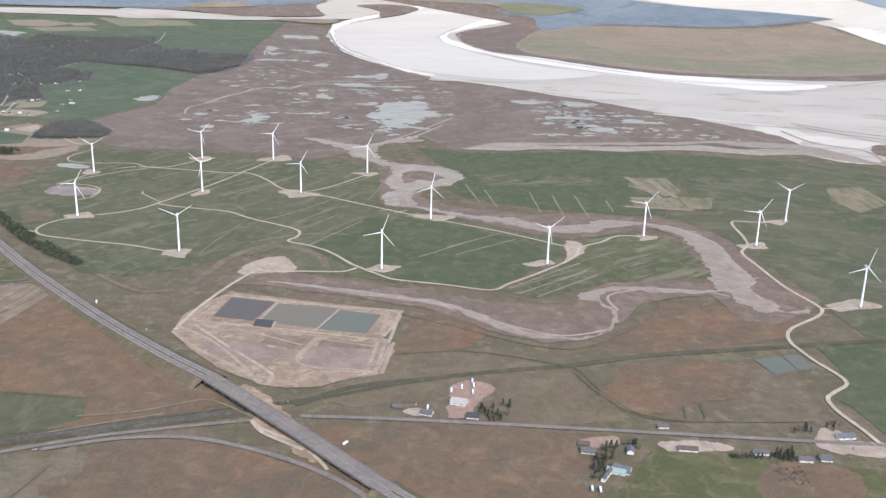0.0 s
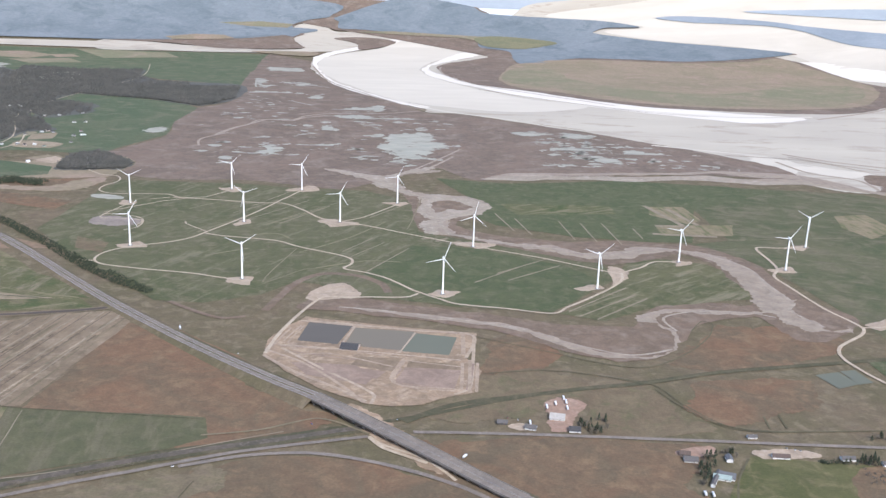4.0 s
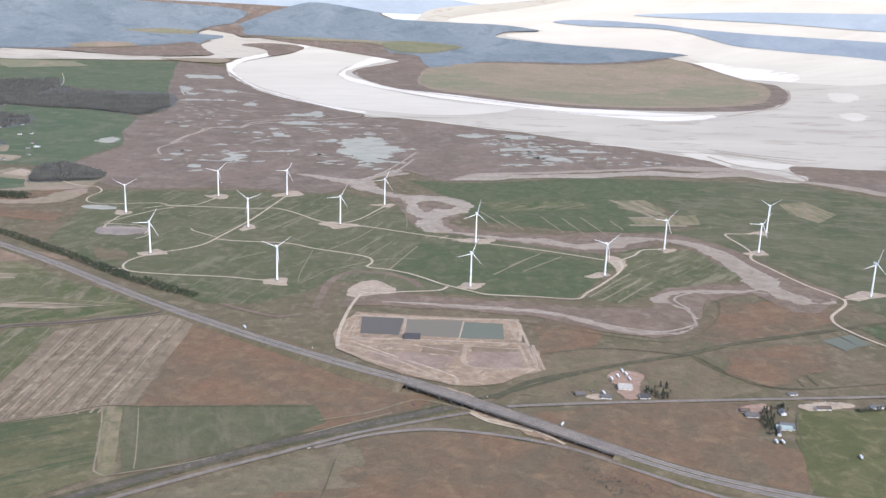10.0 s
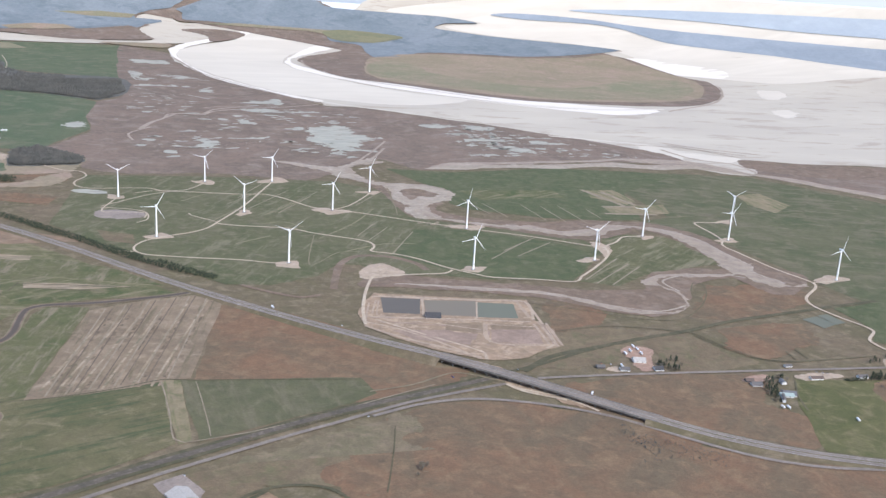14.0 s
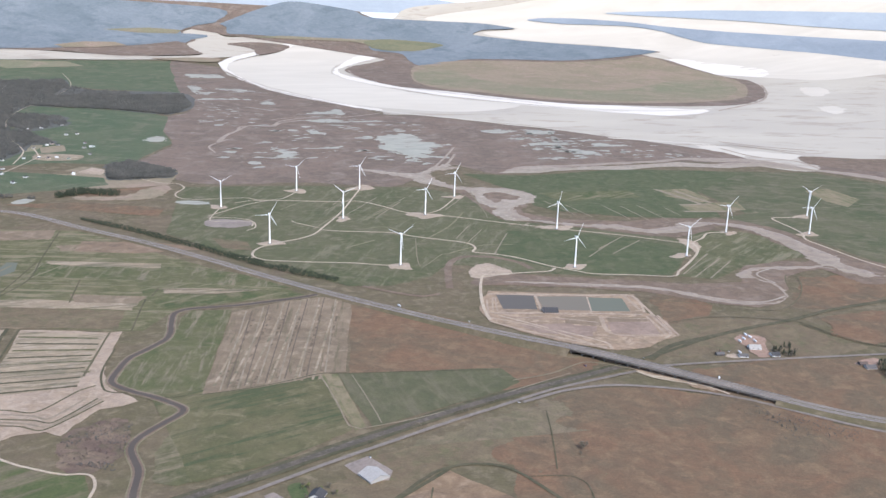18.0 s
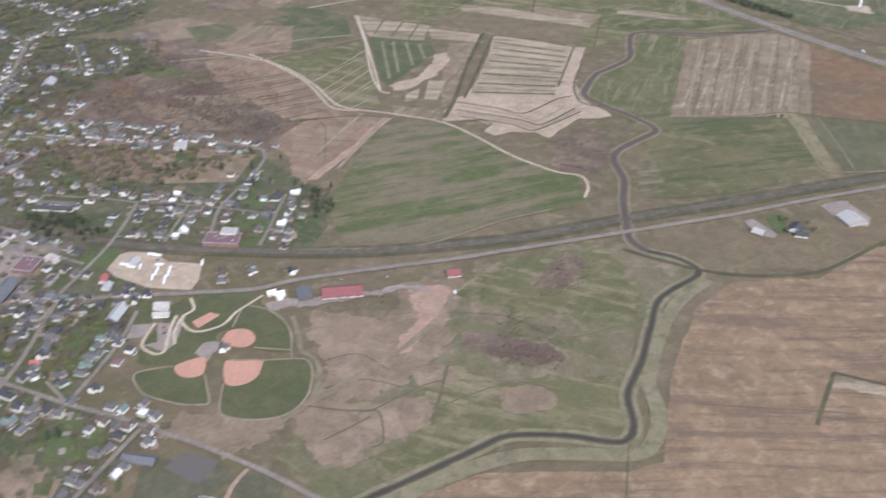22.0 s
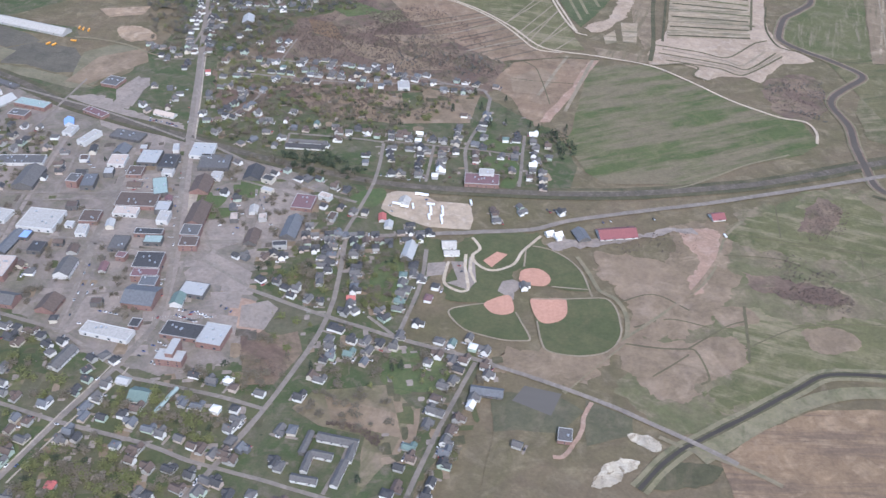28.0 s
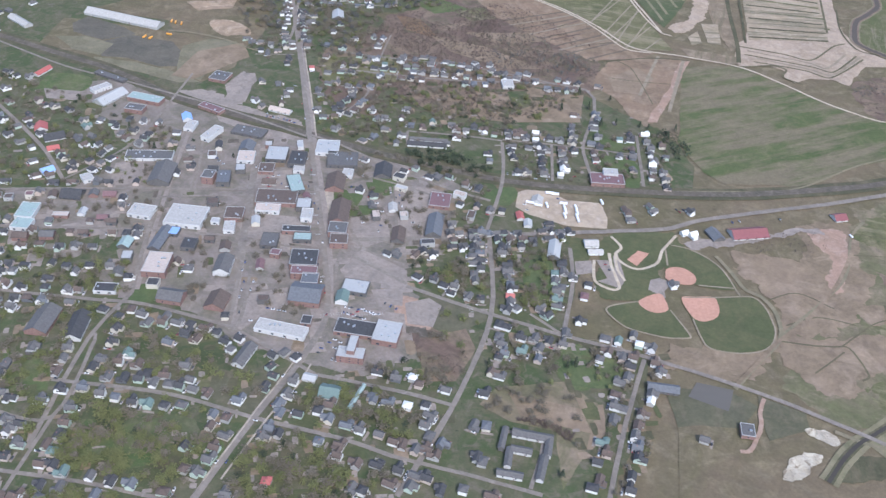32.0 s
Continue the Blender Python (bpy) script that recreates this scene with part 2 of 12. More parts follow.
pasture_tan = land("dry_grassland", (0.245, 0.195, 0.135), (0.21, 0.175, 0.115), (0.27, 0.20, 0.15), big=0.004, mid=0.012, fine=0.1)
pasture_far = land("far_meadow", (0.165, 0.172, 0.105), (0.215, 0.182, 0.122), (0.25, 0.20, 0.14), big=0.004, mid=0.012, fine=0.1)
farfield = land("far_clearing", (0.17, 0.17, 0.10), (0.14, 0.15, 0.09), big=0.01, fine=0.1)
# distant woods and hills: the haze of the distance is mixed into their base colours
hazed_woods = land("hazed_woodland", (0.15, 0.175, 0.188), (0.185, 0.208, 0.22), (0.125, 0.15, 0.162), big=0.0035, mid=0.01, fine=0.05, bump=0, grain=0.1, blotch=0.08)
hazed_hills = land("far_hills", (0.30, 0.335, 0.36), (0.335, 0.37, 0.395), big=0.002, fine=0.02, bump=0, grain=0.05, blotch=0.03)
earth = land("bare_earthworks", (0.285, 0.206, 0.14), (0.225, 0.165, 0.112), (0.36, 0.275, 0.195), big=0.04, mid=0.09, blotch=0.2)
earthdark = land("damp_earth", (0.22, 0.16, 0.125), (0.27, 0.20, 0.155), big=0.05)
pad = land("gravel_pad", (0.36, 0.285, 0.21), (0.30, 0.235, 0.17), (0.40, 0.325, 0.255), big=0.05, mid=0.2)
rim = land("pale_dyke_grass", (0.325, 0.25, 0.185), (0.275, 0.21, 0.15), (0.365, 0.29, 0.22), big=0.03, mid=0.12)
palestrip = land("bleached_stubble", (0.31, 0.262, 0.205), (0.265, 0.22, 0.17), (0.36, 0.315, 0.26), big=0.04, mid=0.1)
plough_c = land("pink_stubble", (0.205, 0.142, 0.096), (0.165, 0.12, 0.08), (0.25, 0.185, 0.13), big=0.02, mid=0.05, blotch=0.2, specks=((0.12, 0.088, 0.062), 0.05, 0.03))
lawnmix = land("mixed_lawn", (0.064, 0.10, 0.036), (0.092, 0.112, 0.048), (0.125, 0.116, 0.07), big=0.05, mid=0.14)
clay = land("red_clay", (0.42, 0.232, 0.165), (0.385, 0.212, 0.15), big=0.06, blotch=0.06)
track = land("gravel_track", (0.42, 0.35, 0.26), (0.36, 0.29, 0.21), (0.46, 0.39, 0.31), big=0.06, mid=0.3)
pathfaint = land("worn_path", (0.20, 0.165, 0.11), (0.16, 0.14, 0.09), big=0.06)
asphalt = land("worn_asphalt", (0.20, 0.169, 0.141), (0.172, 0.147, 0.123), (0.235, 0.201, 0.169), big=0.03, mid=0.2, rough=0.9)
girder_steel = land("weathered_girder_steel", (0.13, 0.102, 0.085), (0.105, 0.085, 0.072), (0.16, 0.12, 0.095), big=0.1, mid=0.5, rough=0.8)
concrete = land("deck_concrete", (0.235, 0.212, 0.185), (0.20, 0.18, 0.158), (0.27, 0.245, 0.215), big=0.05, mid=0.3, rough=0.85)
railbed = land("rail_ballast", (0.115, 0.095, 0.075), (0.085, 0.075, 0.058), (0.15, 0.125, 0.10), big=0.04, mid=0.2)
mud = watery("tidal_mud", (0.39, 0.345, 0.278), (0.45, 0.408, 0.332), 0.62, 0.15, 0.006, ((0.345, 0.298, 0.238), 0.014, 0.1))
# far water: the whiteness of distant haze is put into its colour
hazed_water = watery("hazed_bay_water", (0.55, 0.60, 0.63), (0.62, 0.66, 0.68), 0.4, 0.05, 0.004)
# wet mud and channel water: the sky's sheen is painted into both base colours
sheen_mud = watery("wet_mud_sheen", (0.488, 0.44, 0.36), (0.55, 0.50, 0.415), 0.75, 0.1, 0.008)
sheen_water = watery("channel_water", (0.60, 0.55, 0.475), (0.66, 0.61, 0.53), 0.65, 0.05, 0.02)
# hills and spit across the bay, with distance haze put into the pale blue
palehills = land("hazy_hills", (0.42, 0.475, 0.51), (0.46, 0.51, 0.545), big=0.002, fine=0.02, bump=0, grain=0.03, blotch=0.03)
hazed_spit = land("hazed_spit_woods", (0.215, 0.245, 0.27), (0.25, 0.28, 0.305), big=0.003, fine=0.03, bump=0, grain=0.06, blotch=0.06)
mudpink = land("creek_mud", (0.24, 0.187, 0.135), (0.285, 0.228, 0.17), (0.205, 0.162, 0.118), big=0.03, mid=0.07, rough=0.8)
pool = watery("marsh_pool", (0.27, 0.265, 0.218), (0.355, 0.345, 0.285), 0.75, 0.05, 0.06, ((0.20, 0.16, 0.13), 0.045, 0.08))
peatwater = watery("peaty_water", (0.048, 0.042, 0.036), (0.064, 0.056, 0.047), 0.75, 0.1, 0.05)
creekwater = watery("silty_creek", (0.076, 0.063, 0.052), (0.095, 0.08, 0.066), 0.75, 0.1, 0.05)
pondgrey = watery("grey_lagoon", (0.10, 0.09, 0.078), (0.118, 0.107, 0.094), 0.8, 0.05)
pondbrown = watery("silty_lagoon", (0.155, 0.135, 0.105), (0.175, 0.153, 0.12), 0.7, 0.05)
pondgreen = watery("green_lagoon", (0.122, 0.128, 0.098), (0.138, 0.142, 0.11), 0.8, 0.05)
white_paint = plain("white_gelcoat", (0.80, 0.80, 0.78), 0.35, 0, 0.03, 0.2)
steel = plain("galvanised_steel", (0.45, 0.46, 0.47), 0.45, 0.7)

ROOFS = {"d": "dark", "g": "grey", "b": "brown", "t": "teal", "w": "white", "u": "bluegrey", "r": "red", "m": "maroon"}
PAINT = {
    "whitewall": plain("white_render", (0.47, 0.46, 0.44), 0.7, 0, 0.08), "whiteroof": plain("white_roof_membrane", (0.335, 0.315, 0.285), 0.75, 0, 0.16), "white": plain("white_siding", (0.64, 0.63, 0.60), 0.6, 0, 0.06), "pale": plain("pale_metal", (0.36, 0.35, 0.33), 0.5, 0.1, 0.08),
    "grey": plain("grey_shingle", (0.10, 0.093, 0.088), 0.85, 0, 0.2), "dark": plain("charcoal_shingle", (0.05, 0.048, 0.048), 0.85, 0, 0.25),
    "brown": plain("brown_shingle", (0.096, 0.07, 0.056), 0.85, 0, 0.2), "bluegrey": plain("blue_grey_shingle", (0.108, 0.11, 0.116), 0.8, 0, 0.18),
    "teal": plain("green_roofing", (0.115, 0.158, 0.138), 0.7, 0, 0.12), "paleteal": plain("weathered_copper_roof", (0.25, 0.31, 0.285), 0.7, 0, 0.12),
    "red": plain("red_roofing", (0.34, 0.095, 0.08), 0.6, 0, 0.1), "barnred": plain("barn_red_metal", (0.20, 0.07, 0.068), 0.5, 0.1, 0.12),
    "maroon": plain("maroon_roofing", (0.15, 0.085, 0.085), 0.8, 0, 0.15), "blue": plain("blue_roofing", (0.22, 0.34, 0.62), 0.55, 0, 0.1),
    "tan": plain("tan_gravel_roof", (0.40, 0.33, 0.28), 0.9, 0, 0.12), "brick": plain("red_brick", (0.195, 0.118, 0.10), 0.9, 0, 0.18),
    "cream": plain("cream_siding", (0.46, 0.42, 0.35), 0.65, 0, 0.08), "green": plain("sage_siding", (0.36, 0.42, 0.35), 0.65, 0, 0.08)}
glass = plain("window_glass", (0.05, 0.06, 0.07), 0.12, 0, 0.2)
bark = plain("grey_bark", (0.13, 0.11, 0.09), 0.95)
twigs = land("bare_twigs", (0.125, 0.106, 0.08), (0.155, 0.13, 0.098), (0.112, 0.103, 0.064), big=0.2, mid=0.6, fine=2, bump=0)
buds = land("budding_leaves", (0.105, 0.125, 0.046), (0.14, 0.148, 0.06), (0.085, 0.105, 0.045), big=0.2, mid=0.6, fine=2, bump=0)
needles = land("spruce_needles", (0.035, 0.05, 0.032), (0.05, 0.065, 0.042), big=0.3, fine=2, bump=0)
woodtops = land("wood_canopy", (0.088, 0.094, 0.09), (0.112, 0.115, 0.108), (0.07, 0.08, 0.076), big=0.02, mid=0.1, fine=1, bump=0)

brushwood = land("purple_brush", (0.10, 0.077, 0.066), (0.13, 0.098, 0.08), (0.085, 0.073, 0.054), big=0.1, mid=0.3, fine=2, bump=0)

# emissive stand-in for the bright haze at the horizon, not a lamp
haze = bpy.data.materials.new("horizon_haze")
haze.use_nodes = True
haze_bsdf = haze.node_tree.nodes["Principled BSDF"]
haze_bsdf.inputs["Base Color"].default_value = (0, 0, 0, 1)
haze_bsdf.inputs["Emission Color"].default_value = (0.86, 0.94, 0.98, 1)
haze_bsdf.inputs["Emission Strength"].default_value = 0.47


# ---- ground: flat near, bending up beyond FLAT so that land and bay run on to the horizon ----
CX, CY, EYE_Z = -260.0, -85.0, 338.0
FLAT, SPAN = 3500.0, 1380.0


def bend(x, y):
    dx, dy = x - CX, y - CY
    r = math.hypot(dx, dy)
    if r <= FLAT:
        return x, y
    d = min(r, 90000) - FLAT
    k = (FLAT + SPAN * d / (d + SPAN)) / r
    return CX + dx * k, CY + dy * k


def height(x, y):
    r1 = math.hypot(x - CX, y - CY)
    if r1 <= FLAT:
        return 0.0
    q = min(0.992, (r1 - FLAT) / SPAN)
    return EYE_Z * (1 - r1 / (FLAT + SPAN * q / (1 - q)))


from collections import Counter
COUNT = Counter()


def lift(layer, x, y):
    r1 = math.hypot(x - CX, y - CY)
    far = min(1.0, max(0.0, (r1 - 3100) / 900))
    rim = min(1.0, max(0.0, (r1 - 4350) / 250))
    return layer * (0.2 + 1.0 * far + 3.0 * rim) + 0.0003 * COUNT[layer]


def spline(pts, closed, n=4):
    out, m = [], len(pts)
    for i in range(m if closed else m - 1):
        a = pts[(i - 1) % m] if closed or i > 0 else pts[0]
        b, c = pts[i], pts[(i + 1) % m]
        d = pts[(i + 2) % m] if closed or i + 2 < m else c
        size = math.hypot(c[0] - b[0], c[1] - b[1])
        m0, m1 = [0.5 * (c[j] - a[j]) for j in (0, 1)], [0.5 * (d[j] - b[j]) for j in (0, 1)]
        k0, k1 = (min(1.0, size / (math.hypot(*m) + 1e-9)) for m in (m0, m1))
        for k in range(n):
            t = k / n
            h0, h1 = 2 * t ** 3 - 3 * t * t + 1, t ** 3 - 2 * t * t + t
            out.append(tuple(h0 * b[j] + h1 * k0 * m0[j] + (1 - h0) * c[j] + (t ** 3 - t * t) * k1 * m1[j] for j in (0, 1)))
    if not closed:
        out.append(pts[-1])
    return out


def ragged(pts, amount):
    out = []
    for x, y in pts:
        v = noise.noise_vector((x * 0.021, y * 0.021, 3.7)) + 0.7 * noise.noise_vector((x * 0.07, y * 0.07, 9.1)) + 0.45 * noise.noise_vector((x * 0.2, y * 0.2, 5.3)) + 0.28 * noise.noise_vector((x * 0.5, y * 0.5, 1.9))
        out.append((x + amount * v.x, y + amount * v.y))
    return out


def cut_grid(bm, step=120):
    xs = [v.co.x for v in bm.verts]
    ys = [v.co.y for v in bm.verts]
    for axis, lo, hi in ((0, min(xs), max(xs)), (1, min(ys), max(ys))):
        k = math.ceil(lo / step)
        while k * step < hi:
            co, no = Vector((0, 0, 0)), Vector((0, 0, 0))
            co[axis], no[axis] = k * step, 1
            near = [f for f in bm.faces if min(v.co[axis] for v in f.verts) < k * step < max(v.co[axis] for v in f.verts)]
            parts = set(near) | {e for f in near for e in f.edges} | {v for f in near for v in f.verts}
            bmesh.ops.bisect_plane(bm, geom=list(parts), plane_co=co, plane_no=no)
            k += 1


def finish(name, bm, material, parent=None, label=""):
    me = bpy.data.meshes.new(name)
    bm.normal_update()
    bm.to_mesh(me)
    bm.free()
    if material:
        me.materials.append(material)
    ob = new(name, me)
    if parent:
        ob.parent = parent
    if label:
        ob["label"] = label
    return ob


from mathutils.geometry import tessellate_polygon

def looks(name, material):
    """What covers this piece of ground, in words."""
    words = " ".join(w for w in name.split("_") if len(w) > 1 and w not in ("left", "mid", "west", "east", "north", "dark", "far"))
    return f"{material.name.replace('_', ' ')} covering the flat {words}"


TILLED = ("big_brown", "stubble_east", "field", "strip", "plough", "paddock", "lagoon", "parking", "turf", "mosaic", "plaza", "tan_block", "big_green", "farm_west", "settling", "lot")


def patch(name, material, layer, pts, smooth=1):
    """A piece of ground cover with this outline, laid over the sheet below it."""
    span = max(max(p[k] for p in pts) - min(p[k] for p in pts) for k in (0, 1))
    if smooth:
        tilled = any(w in name for w in TILLED) and name not in ("infield", "ballfield")
        if tilled:
            pts = [(a[0] + (b[0] - a[0]) * k / 8, a[1] + (b[1] - a[1]) * k / 8) for a, b in zip(pts, pts[1:] + pts[:1]) for k in range(8)]
        else:
            pts = spline(pts, True, 18 if span < 400 else 6)
        rough = min(26, 0.22 * span + 2) if "pool" in name else 0.35 if name in ("infield", "ballfield", "lawn", "pale_court") else min(10, 0.08 * span + 1.2) if "islet" in name or "meadow_patch" in name or "brown_lot" in name or "chalk" in name or "weedy" in name else min(9, 0.05 * span + 0.8) if span < 400 else 6
        pts = ragged(pts, min(2.0, 0.01 * span + 0.3) if tilled else rough)
    COUNT[layer] += 1
    dense = []
    for (x0, y0), (x1, y1) in zip(pts, pts[1:] + pts[:1]):
        n = 1
        if max(math.hypot(x0 - CX, y0 - CY), math.hypot(x1 - CX, y1 - CY)) > 3000:
            n = max(1, min(120, int(math.hypot(x1 - x0, y1 - y0) / 120)))
        dense += [(x0 + (x1 - x0) * k / n, y0 + (y1 - y0) * k / n) for k in range(n)]
    pts = [bend(x, y) for x, y in dense]
    bm = bmesh.new()
    verts = [bm.verts.new((x, y, 0)) for x, y in pts]
    for tri in tessellate_polygon([[Vector((x, y, 0)) for x, y in pts]]):
        try:
            f = bm.faces.new([verts[i] for i in tri])
            if f.normal.z == 0:
                f.normal_update()
        except ValueError:
            pass
    if max(math.hypot(x - CX, y - CY) for x, y in pts) > 3300:
        cut_grid(bm)
    for v in bm.verts:
        v.co.z = height(v.co.x, v.co.y) + lift(layer, v.co.x, v.co.y)
    bm.normal_update()
    for f in bm.faces:
        if f.normal.z < 0:
            f.normal_flip()
    ob = finish(name, bm, material)
    return tagged(ob, looks(name, material), name.replace("_", " "), kind="structure")


def strip(name, material, layer, width, pts, z=None):
    """A road, track, ditch or channel of this width along a line."""
    COUNT[layer] += 1
    line = ragged(spline(pts, False, 5), 0.4)
    if "street" in name or "road" in name:
        LANES.extend(((x, y), width) for x, y in spline(pts, False, 14))
    bm = bmesh.new()
    prev = None
    for i, (x, y) in enumerate(line):
        a, b = line[max(0, i - 1)], line[min(len(line) - 1, i + 1)]
        d = Vector((b[0] - a[0], b[1] - a[1]))
        if d.length < 1e-6:
            continue
        d.normalize()
        w = width * (0.5 + 0.06 * noise.noise((x * 0.05, y * 0.05, 1.0)))
        zz = lift(layer, x, y) + 0.0003 * i + (z(x, y) if z else 0.0)
        pair = [bm.verts.new((x - d.y * s * w, y + d.x * s * w, zz)) for s in (1, -1)]
        if prev:
            bm.faces.new((prev[0], prev[1], pair[1], pair[0]))
        prev = pair
    ob = finish(name, bm, material)
    return tagged(ob, looks(name, material), name.replace("_", " "), kind="structure")


def plots(name, material, layer, outline, count, size, turn, seed, label):
    """Small lawns, drives and yards between the houses, each a slightly crooked four-sided plot."""
    rnd = random.Random(seed)
    bm = bmesh.new()
    xs, ys = [p[0] for p in outline], [p[1] for p in outline]
    made = tries = 0
    while made < count and tries < count * 20:
        tries += 1
        x, y = rnd.uniform(min(xs), max(xs)), rnd.uniform(min(ys), max(ys))
        if not within(x, y, outline):
            continue
        made += 1
        a = radians(turn + rnd.choice((0, 90)) + rnd.uniform(-4, 4))
        l, w, ring = size * rnd.uniform(0.6, 1.6), size * rnd.uniform(0.35, 0.9), []
        for sx, sy in ((-1, -1), (0.1, -1.1), (1, -1), (1.1, 0.2), (1, 1), (-0.2, 1.1), (-1, 1), (-1.1, -0.1)):
            u, v = sx * l * rnd.uniform(0.4, 0.55), sy * w * rnd.uniform(0.4, 0.55)
            ring.append(bm.verts.new((x + u * math.cos(a) - v * math.sin(a), y + u * math.sin(a) + v * math.cos(a), lift(layer, x, y) + 0.0012 * made)))
        bm.faces.new(ring)
    return tagged(finish(name, bm, material), label, name.replace("_", " "), kind="stuff")


def within(x, y, outline):
    inside = False
    for (x0, y0), (x1, y1) in zip(outline, outline[1:] + outline[:1]):
        if (y0 > y) != (y1 > y) and x < x0 + (y - y0) * (x1 - x0) / (y1 - y0):
            inside = not inside
    return inside


def ground_sheet():
    """One sheet round the flight path, out to the horizon on all sides."""
    bm = bmesh.new()
    rings = [0.0, 300, 800, 1500, 2300, 3000, 3400] + [FLAT + SPAN * k / 60 for k in range(1, 56)] + [FLAT + SPAN * k / 200 for k in (187, 191, 194, 196)]
    n, prev = 300, None
    mid = bm.verts.new((CX, CY, 0))
    for r in rings[1:]:
        ring = []
        for k in range(n):
            x, y = CX + r * math.cos(2 * math.pi * k / n), CY + r * math.sin(2 * math.pi * k / n)
            ring.append(bm.verts.new((x, y, height(x, y) - 1.5 * min(1, max(0, (r - 3200) / 600)))))
        for k in range(n):
            if prev:
                bm.faces.new((prev[k], ring[k], ring[(k + 1) % n], prev[(k + 1) % n]))
            else:
                bm.faces.new((mid, ring[k], ring[(k + 1) % n]))
        prev = ring
    return tagged(finish("ground", bm, pasture), "rough olive and brown pasture running out to the horizon", "ground", kind="structure")


ground_sheet()
def sector(name, material, first, last, angles, label, up, skew=0.0):
    """A piece of the far rim, laid on the sheet's own rings."""
    bm = bmesh.new()
    prev = None
    for k in range(first, last, 4):
        r, row = FLAT + SPAN * k / 200, []
        for a in angles:
            a = a if a > angles[0] + 20 else a + skew * (k - first) * (angles[0] + 20 - a) / 20
            x, y = CX + r * math.cos(radians(a)), CY + r * math.sin(radians(a))
            row.append(bm.verts.new((x, y, height(x, y) + up * lift(1, x, y))))
        if prev:
            for n in range(len(row) - 1):
                bm.faces.new((prev[n], prev[n + 1], row[n + 1], row[n]))
        prev = row
    bm.normal_update()
    bmesh.ops.reverse_faces(bm, faces=[f for f in bm.faces if f.normal.z < 0])
    return tagged(finish(name, bm, material), label, name.replace("_", " "), kind="structure")


# outer bay, whitened in the colour where it merges with horizon haze
sector("outer_bay", hazed_water, 100, 198, range(10, 87, 2), "open water of the outer bay, coloured pale with haze", 0.6)
# hills whose pale blue tones hold the haze in the colour
sector("far_hills", hazed_hills, 164, 198, range(70, 221, 2), "hills along the horizon, coloured blue-grey with haze", 0.75, 0.5)
sector("far_hills", palehills, 186, 198, range(22, 72, 2), "hills across the outer bay, coloured pale with haze", 0.8, 0.3)
# glowing strip added behind the rim in place of bright horizon haze
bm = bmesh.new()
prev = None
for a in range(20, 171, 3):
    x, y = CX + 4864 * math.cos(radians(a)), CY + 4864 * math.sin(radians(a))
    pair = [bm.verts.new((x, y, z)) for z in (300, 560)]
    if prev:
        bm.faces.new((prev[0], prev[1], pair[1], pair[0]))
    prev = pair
tagged(finish("backdrop", bm, haze), "glowing strip standing for pale haze along the horizon", "backdrop", kind="structure")
LANES = []
patch("bay", mud, 1, [(-76, 4547), (140, 5114), (427, 5751), (944, 7881), (2168, 12645), (11647, 31303), (22683, 39141), (33055, 36450), (2303, 2730), (1138, 1453), (1086, 1570), (888, 1599), (765, 1636), (712, 1494), (673, 1476), (620, 1514), (599, 1577), (620, 1677), (587, 1742), (521, 1801), (482, 1880), (386, 1973), (318, 2061), (261, 2104), (182, 2181), (111, 2246), (48, 2296), (-22, 2305), (-28, 2366), (-112, 2508), (-183, 2631), (-255, 2793), (-325, 3009), (-378, 3262), (-403, 3501), (-379, 3689), (-300, 3969), (-147, 4285)])
patch("river_arm", mud, 1, [(-1349, 4306), (-1047, 4192), (-818, 4001), (-506, 4078), (-463, 4211), (-251, 4549), (-250, 4280), (-298, 4082), (-413, 3991), (-588, 3889), (-801, 3842), (-992, 3834), (-1246, 3830)])
patch("river_reach", mud, 1, [(-462, 4150), (-533, 4521), (-557, 4816), (-532, 5079), (-624, 5635), (-571, 6135), (-439, 6623), (-383, 6369), (-430, 5724), (-366, 5335), (-229, 5399), (-71, 5189), (140, 5114), (41, 4742), (-71, 4620), (-93, 4800), (-227, 4945), (-367, 4806), (-289, 4607), (-249, 4412), (-259, 4215), (-391, 4054)])
patch("far_shore", saltmarsh, 2, [(-2950, 11669), (-982, 11323), (785, 9662), (828, 8932), (779, 8025), (1177, 7632), (1581, 7398), (1691, 6716), (1414, 6514), (1226, 6093), (1183, 5851), (1401, 5374), (1653, 5113), (1828, 4915), (1924, 4696), (1729, 4504), (1706, 4127), (1617, 3664), (1582, 3353), (1607, 3218), (1525, 2997), (1436, 2824), (1334, 2676), (1157, 2510), (998, 2463), (819, 2469), (730, 2484), (578, 2521), (443, 2638), (308, 2795), (159, 2954), (94, 3137), (67, 3294), (54, 3472), (114, 3668), (213, 3822), (291, 4035)])
patch("far_shore_left", saltmarsh, 2, [(-2950, 11669), (-624, 9463), (-440, 6698), (-573, 6199), (-627, 5689), (-532, 5079), (-559, 4736), (-516, 4388), (-485, 4143), (-708, 4026), (-821, 4029), (-1052, 4222), (-1356, 4337)])
patch("far_shore_mid", saltmarsh, 2, [(-440, 6698), (213, 10280), (828, 8932), (526, 5315), (291, 4035), (288, 4298), (281, 4523), (296, 4820), (242, 5035), (145, 5160), (-69, 5237), (-228, 5450), (-366, 5435), (-431, 5837), (-383, 6438)])
# far woods laid in blue-grey that has the haze painted in
patch("woods_far_left", hazed_woods, 3, [(-2950, 11669), (-624, 9463), (-459, 6763), (-577, 6332), (-638, 5740), (-555, 5161), (-570, 4811), (-642, 4909), (-810, 4656), (-991, 4465), (-1370, 4401)])
